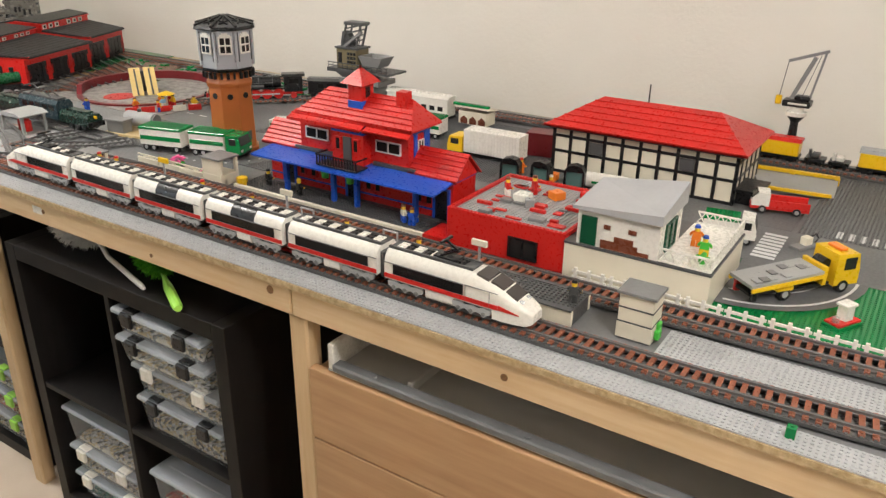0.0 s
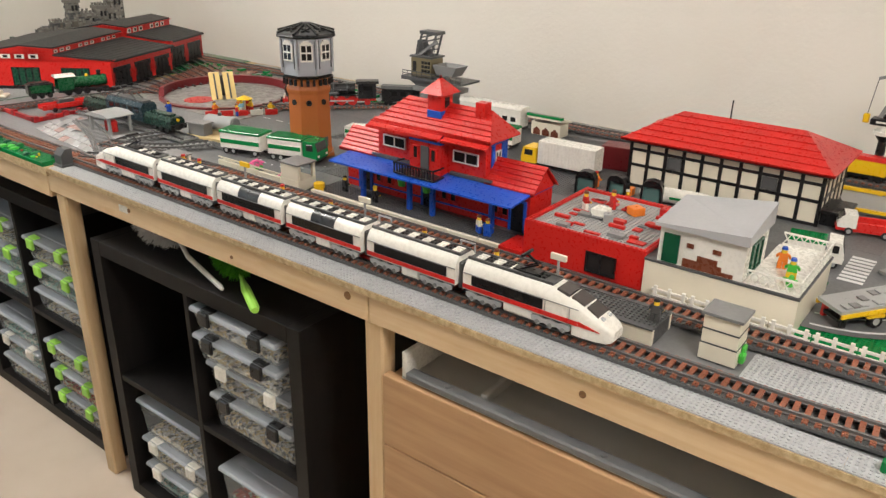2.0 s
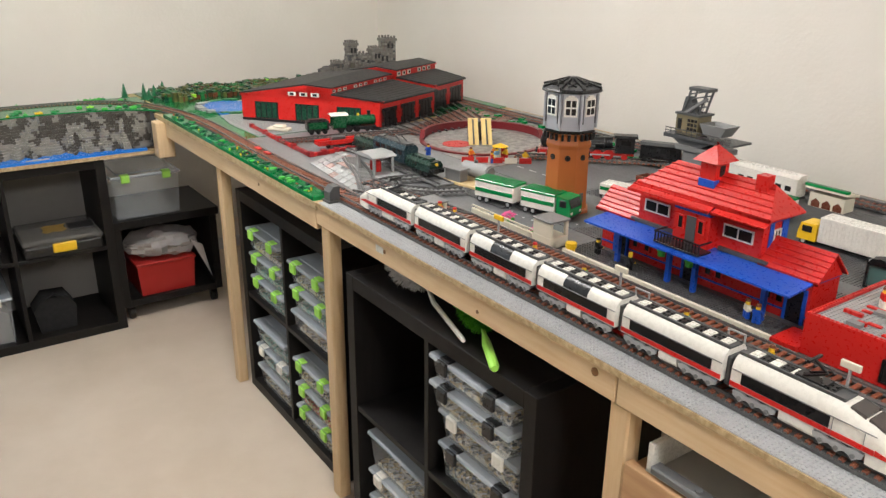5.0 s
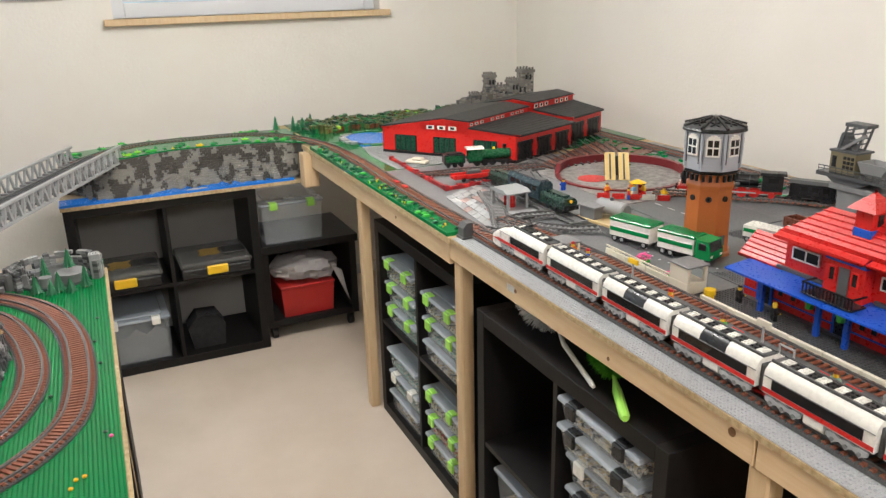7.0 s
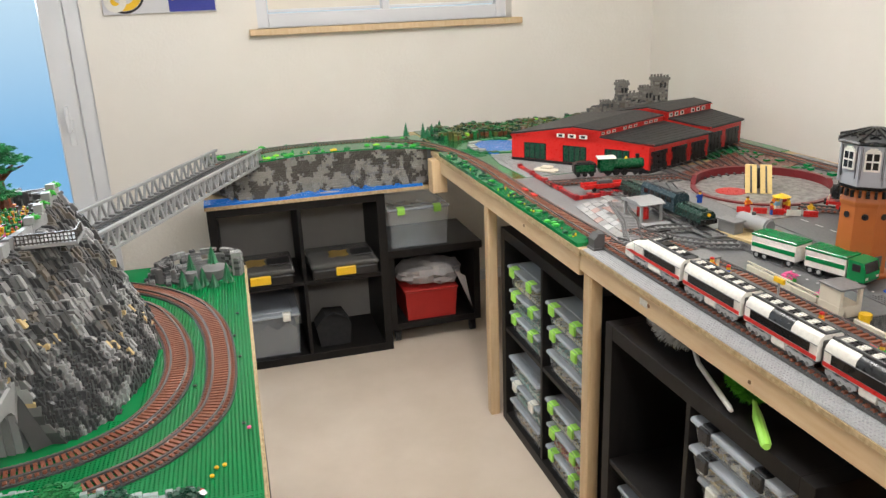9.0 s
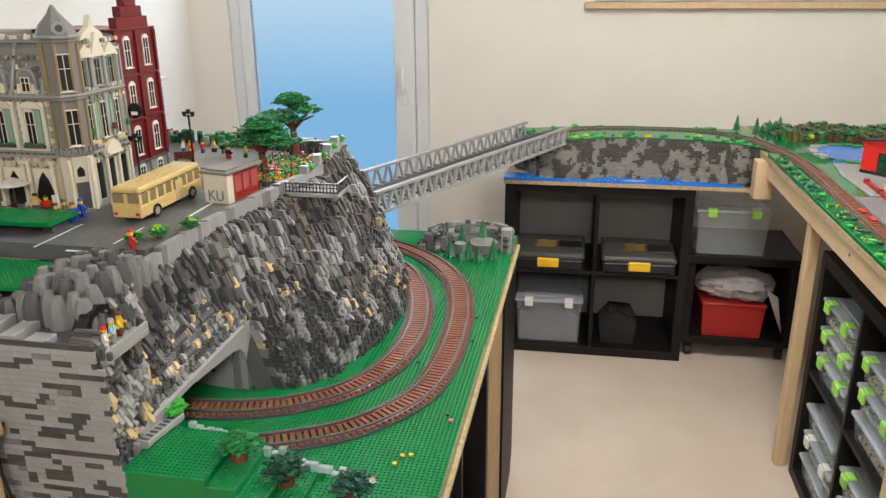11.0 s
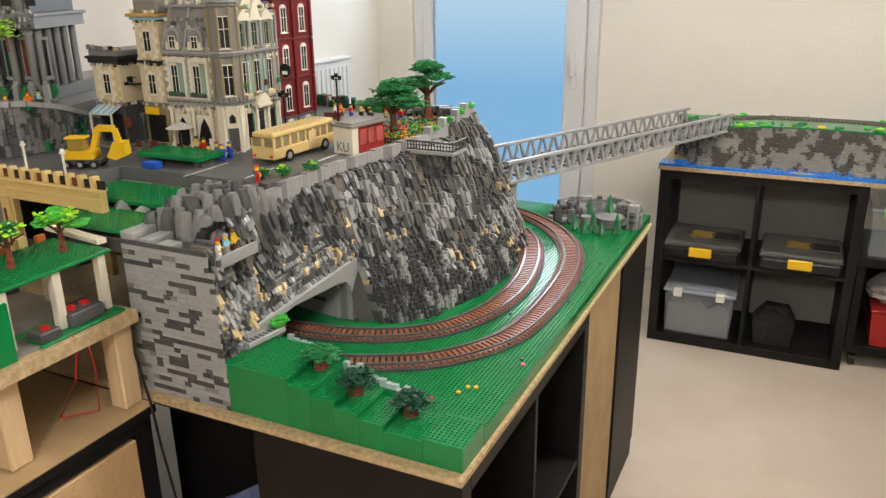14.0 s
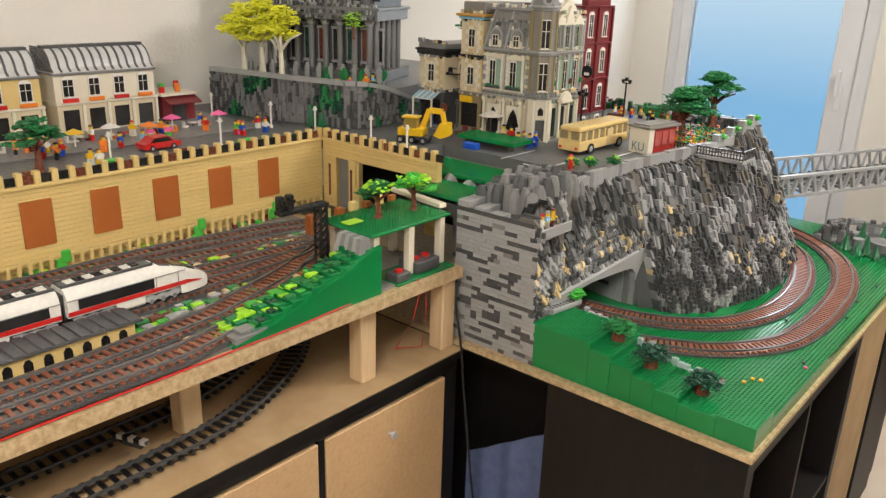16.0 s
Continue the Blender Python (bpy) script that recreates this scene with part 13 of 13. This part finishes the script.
# tan retaining wall with brown doors
yw = thing("yard_wall", "tan toy retaining wall with brown doors and railing", "toy wall", pose(-1.385, 0, YARD))
part("backing", MB().box(-0.013, -1.5, 0.0, -0.003, 1.027, 0.1745), SAND, yw)
for r in range(18):
    z0 = r * 0.0097
    part("brick_course", MB().cbox(-0.016, -1.5, z0, 0.0, 1.028, z0 + 0.0092, 0.0007), SAND, yw)
for k in range(13):
    y0 = 0.823 - 0.139 * k
    part("brown_door", MB().cbox(-0.001, y0, 0.055, 0.003, y0 + 0.061, 0.150, 0.0006), ORANGE_BROWN, yw, "plain brown door panel")
part("cornice", MB().cbox(-0.02, -1.5, 0.1747, 0.006, 1.034, 0.182, 0.001), SAND, yw)
for k in range(60):
    y0 = 1.022 - 0.034 * k
    part("railing_post", MB().cbox(-0.012, y0 - 0.006, 0.182, 0.004, y0 + 0.006, 0.207, 0.001), SAND, yw)
    part("railing_panel", MB().cbox(-0.005, y0 - 0.028, 0.182, -0.002, y0 - 0.006, 0.200, 0.0006), BLACK if k % 3 else BROWN, yw)
part("low_fence", MB().bar((0.022, -1.5, 0.034), (0.022, 1.0, 0.034), 0.004), SAND, yw)
for k in range(75):
    y0 = 1.0 - 0.0205 * k
    part("fence_post", MB().cbox(0.020, y0 - 0.0035, 0.0, 0.025, y0 + 0.0035, 0.032, 0.0006), SAND, yw)
for k, y0 in enumerate((0.62, 0.31, 0.05, 0.83)):
    part("climbing_plant", MB().cbox(0.024, y0, 0.004, 0.030, y0 + 0.022, 0.030, 0.002).cbox(0.024, y0 + 0.012, 0.02, 0.032, y0 + 0.03, 0.046, 0.002), BGREEN, yw)
ys = thing("yard_portal", "tan toy portal wall with dark openings", "toy wall", pose(-1.384, 1.03, YARD))
for r in range(18):
    z0 = r * 0.0097
    segs = ((0.0, 0.05), (0.100, 0.135), (0.36, 0.40)) if z0 < 0.135 else ((0.0, 0.40),)
    for a, b in segs:
        part("brick_course", MB().cbox(a, 0, z0, b, 0.016, z0 + 0.0092, 0.0007), SAND, ys)
# black sheet behind the openings: the shade of the depth put in as colour
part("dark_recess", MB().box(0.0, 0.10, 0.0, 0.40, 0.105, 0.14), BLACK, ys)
part("backing", MB().box(0.0, 0.003, 0.1345, 0.40, 0.013, 0.1748), SAND, ys)
part("backing", MB().box(0.0, 0.003, 0.0, 0.05, 0.013, 0.134).box(0.100, 0.003, 0.0, 0.135, 0.013, 0.134).box(0.36, 0.003, 0.0, 0.40, 0.013, 0.134), SAND, ys)
part("grey_gate", MB().cbox(0.050, 0.012, 0.0, 0.100, 0.016, 0.134, 0.001), MGREY, ys)
part("pillar", MB().cbox(0.106, -0.008, 0.0, 0.130, 0.0, 0.140, 0.001), SAND, ys)
part("niche", MB().cbox(0.113, -0.0095, 0.03, 0.121, -0.0078, 0.115, 0.001).cbox(0.022, -0.0015, 0.03, 0.030, 0.0003, 0.115, 0.001), BROWN, ys)
part("cornice", MB().cbox(-0.004, -0.006, 0.1747, 0.40, 0.020, 0.182, 0.001), SAND, ys)
for k in range(12):
    x0 = 0.012 + 0.034 * k
    part("railing_post", MB().cbox(x0 - 0.006, -0.004, 0.182, x0 + 0.006, 0.012, 0.207, 0.001), SAND, ys)
    part("railing_panel", MB().cbox(x0 + 0.006, 0.002, 0.182, x0 + 0.028, 0.005, 0.200, 0.0006), BLACK if k % 3 else BROWN, ys)

# second white train standing in the yard
for k in range(3):
    express_car(pose(-1.085, 0.47 - LN / 2 if k == 0 else 0.47 - LN - 0.005 - LC / 2 - (k - 1) * (LC + 0.005), YZ + 0.0098, 0, 0, 90), LN if k == 0 else LC, 1 if k == 0 else 0)
# island platform with tan arcade
ip = thing("island_platform", "grey-roofed tan arcade platform in the yard", "platform", pose(-1.005, 0.27, YARD))
part("arcade", MB().cbox(-0.026, -1.4, 0, 0.026, 0, 0.030, 0.001), SAND, ip)
for k in range(30):
    y0 = -0.022 - 0.030 * k
    part("arch", MB().prism([(y0 - 0.007, 0.003), (y0 + 0.007, 0.003), (y0 + 0.007, 0.016), (y0 + 0.003, 0.022), (y0 - 0.003, 0.022), (y0 - 0.007, 0.016)], 0.0255, 0.0268, "x"), BLACK, ip)
part("roof", MB().cbox(-0.034, -1.41, 0.030, 0.034, 0.012, 0.034, 0.001), DGREY, ip)
for k in range(70):
    part("roof_slat", MB().cbox(-0.034, -1.405 + 0.0202 * k, 0.034, 0.034, -1.389 + 0.0202 * k, 0.0365, 0.0008), DGREY, ip)

# signal
sg = thing("signal_gantry", "black lattice toy signal with a cantilever arm", "toy signal", pose(-0.945, 0.645, YARD) @ Matrix.Diagonal((1.5, 1.2, 1.05, 1.0)))
sm = MB()
for x in (-0.006, 0.006):
    for y in (-0.006, 0.006):
        sm.cbox(x - 0.0018, y - 0.0018, 0.0, x + 0.0018, y + 0.0018, 0.155)
for k in range(11):
    sm.bar((-0.006, -0.006, 0.014 * k), (0.006, -0.006, 0.014 * (k + 1)), 0.003).bar((0.006, -0.006, 0.014 * k), (0.006, 0.006, 0.014 * (k + 1)), 0.003)
part("mast", sm, BLACK, sg)
part("arm", MB().cbox(-0.008, -0.085, 0.155, 0.008, 0.010, 0.162, 0.001), BLACK, sg)
for y in (-0.080, -0.062):
    part("signal_head", MB().cbox(-0.005, y - 0.006, 0.162, 0.005, y + 0.006, 0.190, 0.002).cyl(0.005, y, 0.180, 0.004, 0.004, 8, "x"), BLACK, sg)
part("foot", MB().cbox(-0.012, -0.012, 0, 0.012, 0.012, 0.008, 0.001), BLACK, sg)

# tan and orange rock blocks between the tracks and the canopy
ro = random.Random(33)
for k in range(16):
    a_, hh = ro.uniform(0.007, 0.012), ro.uniform(0.014, 0.034)
    solo("rock_block", MB().cbox(-a_, -a_ * 0.8, 0, a_, a_ * 0.8, hh, 0.002).cbox(-a_ * 0.6, -a_ * 0.5, hh, a_ * 0.7, a_ * 0.6, hh + 0.008, 0.0015), (TAN, ORANGE_BROWN, TAN, BROWN, LGREY)[k % 5], "tan and brown toy rock block by the track", "toy rock", pose(-0.940 - 0.012 * ro.random() + 0.0012 * k, 0.585 + 0.0105 * k, 0.9855, 0, 0, ro.choice((0, 20, -15))), "track rocks")
# green embankment on the deck edge, canopy with trees
em = thing("embankment", "green terraced toy embankment at the deck edge", "toy landscape", pose(0, 0, 0.9805))
part("side_wall", MB().prism([(0.36, 0.0), (0.70, 0.0), (0.70, 0.100), (0.665, 0.092), (0.60, 0.066), (0.52, 0.040), (0.44, 0.018), (0.36, 0.004)], -0.842, -0.834, "x"), GREEN, em, "smooth green side of the bank")
rnd = random.Random(70)
for k in range(15):
    y0, h = 0.355 + k * 0.0225, 0.006 + 0.0064 * k
    xw = -0.900 - 0.030 * max(0.0, 1 - k / 9)
    part("terrace", MB().cbox(xw, y0, 0, -0.8425, y0 + 0.0225, h, 0.0008), GREEN, em)
    for q in range(5):
        x0 = xw + 0.001 + 0.0135 * q + rnd.uniform(0, 0.004)
        if x0 + 0.016 < -0.843:
            part("plate", MB().cbox(x0, y0 - rnd.choice((0.0, 0.004, 0.008)), h + 0.0002, x0 + rnd.choice((0.012, 0.016)), y0 + 0.016, h + rnd.choice((0.0032, 0.0032, 0.0064)), 0.0005), rnd.choice((GREEN, GREEN, LEAF, LEAF, DGREEN, BGREEN, LIME)), em)
for m, nn in ((LEAF, 26), (BGREEN, 18), (LIME, 10), (TAN, 34), (BROWN, 20)):
    mb = MB()
    for _ in range(nn):
        k = rnd.uniform(0, 14)
        y, x = 0.36 + k * 0.0225, rnd.uniform(-0.905, -0.850)
        z = 0.006 + int(k) * 0.0064 + 0.003
        s_ = rnd.uniform(0.003, 0.007)
        if m in (TAN, BROWN):
            x, y, z = rnd.uniform(-0.952, -0.912) + 0.05 * rnd.random() * (m is TAN), rnd.uniform(0.24, 0.64), 0.004
            s_ *= 1.5
        mb.cbox(x - s_, y - s_ * 0.6, z, x + s_, y + s_ * 0.6, z + rnd.uniform(0.002, 0.006), 0.0008)
    part("planting", mb, m, em, "plants and tan edging", "stuff")
for k in range(6):
    part("rock", MB().loft([[(-0.915 + 0.011 * k, 0.65, 0.08), (-0.90 + 0.011 * k, 0.65, 0.08), (-0.90 + 0.011 * k, 0.69, 0.08), (-0.915 + 0.011 * k, 0.69, 0.08)], [(-0.913 + 0.011 * k, 0.66, 0.118), (-0.904 + 0.011 * k, 0.66, 0.118), (-0.904 + 0.011 * k, 0.68, 0.118), (-0.913 + 0.011 * k, 0.68, 0.118)]]), MGREY if k % 2 else LGREY, em)
cp = thing("green_canopy", "green studded toy canopy on white posts", "toy roof", pose(-1.0, 0.69, 1.092))
part("sheet", MB().cbox(0, 0, 0, 0.150, 0.232, 0.006, 0.001), GREEN, cp)
part("stud_field", MB().studs(0.0, 0, 0.144, 0.232, 0.006, 6), GREEN, cp, "", "stuff")
for x, y in ((0.135, 0.02), (0.135, 0.12), (0.135, 0.215), (0.01, 0.03), (0.01, 0.20)):
    part("post", MB().cbox(x - 0.008, y - 0.008, -0.106, x + 0.008, y + 0.008, 0, 0.001), CREAM, cp)
for k in range(7):
    part("parapet_block", MB().cbox(-0.012 + 0.001 * k, -0.03 + 0.038 * k, -0.020, 0.004, -0.012 + 0.038 * k, 0.020 + 0.006 * (k % 2), 0.001), SAND if k % 2 else ORANGE_BROWN, cp)
part("lime_tile", MB().cbox(0.05, 0.01, 0.008, 0.075, 0.05, 0.011, 0.001), LIME, cp)
for k, (x, y) in enumerate(((-0.925, 0.78), (-0.915, 0.875))):
    broad_tree(x, y, 1.100, 0.080, 0.040, BGREEN if k else LEAF, 80 + k, "small green toy tree with lime leaves", None, 6)
    c = MB()
    leafy(c, random.Random(k), 0, 0, 0.066, 0.036, 0.014, 40, 0.005)
    t = thing("leaf_tuft", "lime leaf tuft in a small tree", "toy plant", pose(x, y, 1.100), "leaf tufts")
    part("fronds", c, LIME, t)
gb = thing("motor_block", "dark grey motor block with red knobs on green plate", "toy motor", pose(-0.865, 0.835, 0.9805))
part("plate", MB().cbox(-0.05, -0.09, 0, 0.032, 0.085, 0.005, 0.001), GREEN, gb)
part("block", MB().cbox(-0.035, -0.02, 0.005, 0.020, 0.050, 0.030, 0.002), DGREY, gb)
for y in (0.0, 0.03):
    part("knob", MB().cyl(-0.005, y, 0.030, 0.009, 0.005, 12), RED, gb)
part("block", MB().cbox(-0.010, -0.085, 0.005, 0.026, -0.045, 0.022, 0.002), DGREY, gb)
part("knob", MB().cyl(0.01, -0.065, 0.022, 0.008, 0.005, 12), RED, gb)
solo("switch_motor", MB().cbox(-0.02, -0.035, 0, 0.02, 0.035, 0.012, 0.001).cbox(-0.012, -0.02, 0.012, 0.012, 0.01, 0.018, 0.001), MGREY, "grey switch motor box beside the yard track", "switch motor", pose(-0.855, 0.40, YARD))

# hedges and iron fence along the far edge of the town
rnd = random.Random(91)
for m, nn in ((LEAF, 60), (DGREEN, 40), (BROWN, 20), (LGREY, 14)):
    mb = MB()
    for _ in range(nn):
        f = rnd.random()
        x, y = -0.72 - 0.75 * f, 2.05 + 0.17 * f + rnd.uniform(-0.015, 0.01)
        s_ = rnd.uniform(0.005, 0.012)
        mb.cbox(x - s_, y - s_, STREET, x + s_, y + s_, STREET + rnd.uniform(0.012, 0.040), 0.002)
    solo("back_hedge", mb, m, "low plastic hedge along the town's far edge", "toy plants", kind="stuff")

# hedges and figures on the hall's terrace
for k in range(7):
    bush(-1.66 + 0.03 * k, 1.205 + 0.016 * k, STREET + 0.1005, 0.014, LEAF if k % 2 else DGREEN, 200 + k, False)
for k, (x, y) in enumerate(((-1.47, 1.235), (-1.462, 1.29), (-1.475, 1.33))):
    figure(x - 0.03, y, STREET + 0.1005, 70 * k, (ORANGE, BLUE, WHITE)[k], (PINK, ORANGE, CYAN)[k], (BROWN, RED, BLACK)[k])

# ---- setting the sides in place: the west side to its true size, the furniture down to the floor ----
WEST_AXES = Matrix.Rotation(-0.0130, 4, "Z") @ Matrix.Diagonal((0.9675, 0.9675, 1.0, 1.0))
WEST_CORNER = Vector((-0.17, 0.934, 0.0))
KEEP = ("wall", "floor", "ceiling", "door_", "window_", "baseboard", "backdrop", "painting", "radiator")


def west_height(z):
    return FLOOR + z * (0.7918 - FLOOR) / 0.80 if z < 0.80 else 0.7918 + 0.9605 * (z - 0.80)


def east_height(z):
    return FLOOR + z * (0.77 - FLOOR) / 0.77 if z < 0.77 else z


def bounds(ob):
    """The lowest and highest corner of a thing with its parts."""
    pts = []
    for o in [ob] + list(ob.children_recursive):
        if o.type == "MESH":
            m, p = o.matrix_basis, o.parent
            while p is not None:
                m, p = p.matrix_basis @ m, p.parent
            pts += [m @ Vector(c) for c in o.bound_box]
    return [(min(p[k] for p in pts), max(p[k] for p in pts)) for k in range(3)]


for ob in [o for o in bpy.data.objects if o.parent is None and o.type in ("MESH", "EMPTY")]:
    if ob.name.startswith(KEEP) and not ob.name.startswith("floor_"):
        continue
    (ax0, ax1), (ay0, ay1), (az0, az1) = bounds(ob)
    west = ax0 + ax1 < -0.24 and ay0 + ay1 < 4.9
    if not west and (az0 > 0.765 or ay0 > 3.2):
        continue
    rule = west_height if west else east_height
    low, high = rule(az0), rule(az1)
    M = Matrix.Translation((0, 0, low)) @ Matrix.Diagonal((1, 1, (high - low) / max(az1 - az0, 1e-6), 1)) @ Matrix.Translation((0, 0, -az0))
    if west:
        M = Matrix.Translation(WEST_CORNER + Vector((-0.0386, 0.0354, 0))) @ WEST_AXES @ Matrix.Translation(-WEST_CORNER) @ M
    ob.matrix_basis = M @ ob.matrix_basis
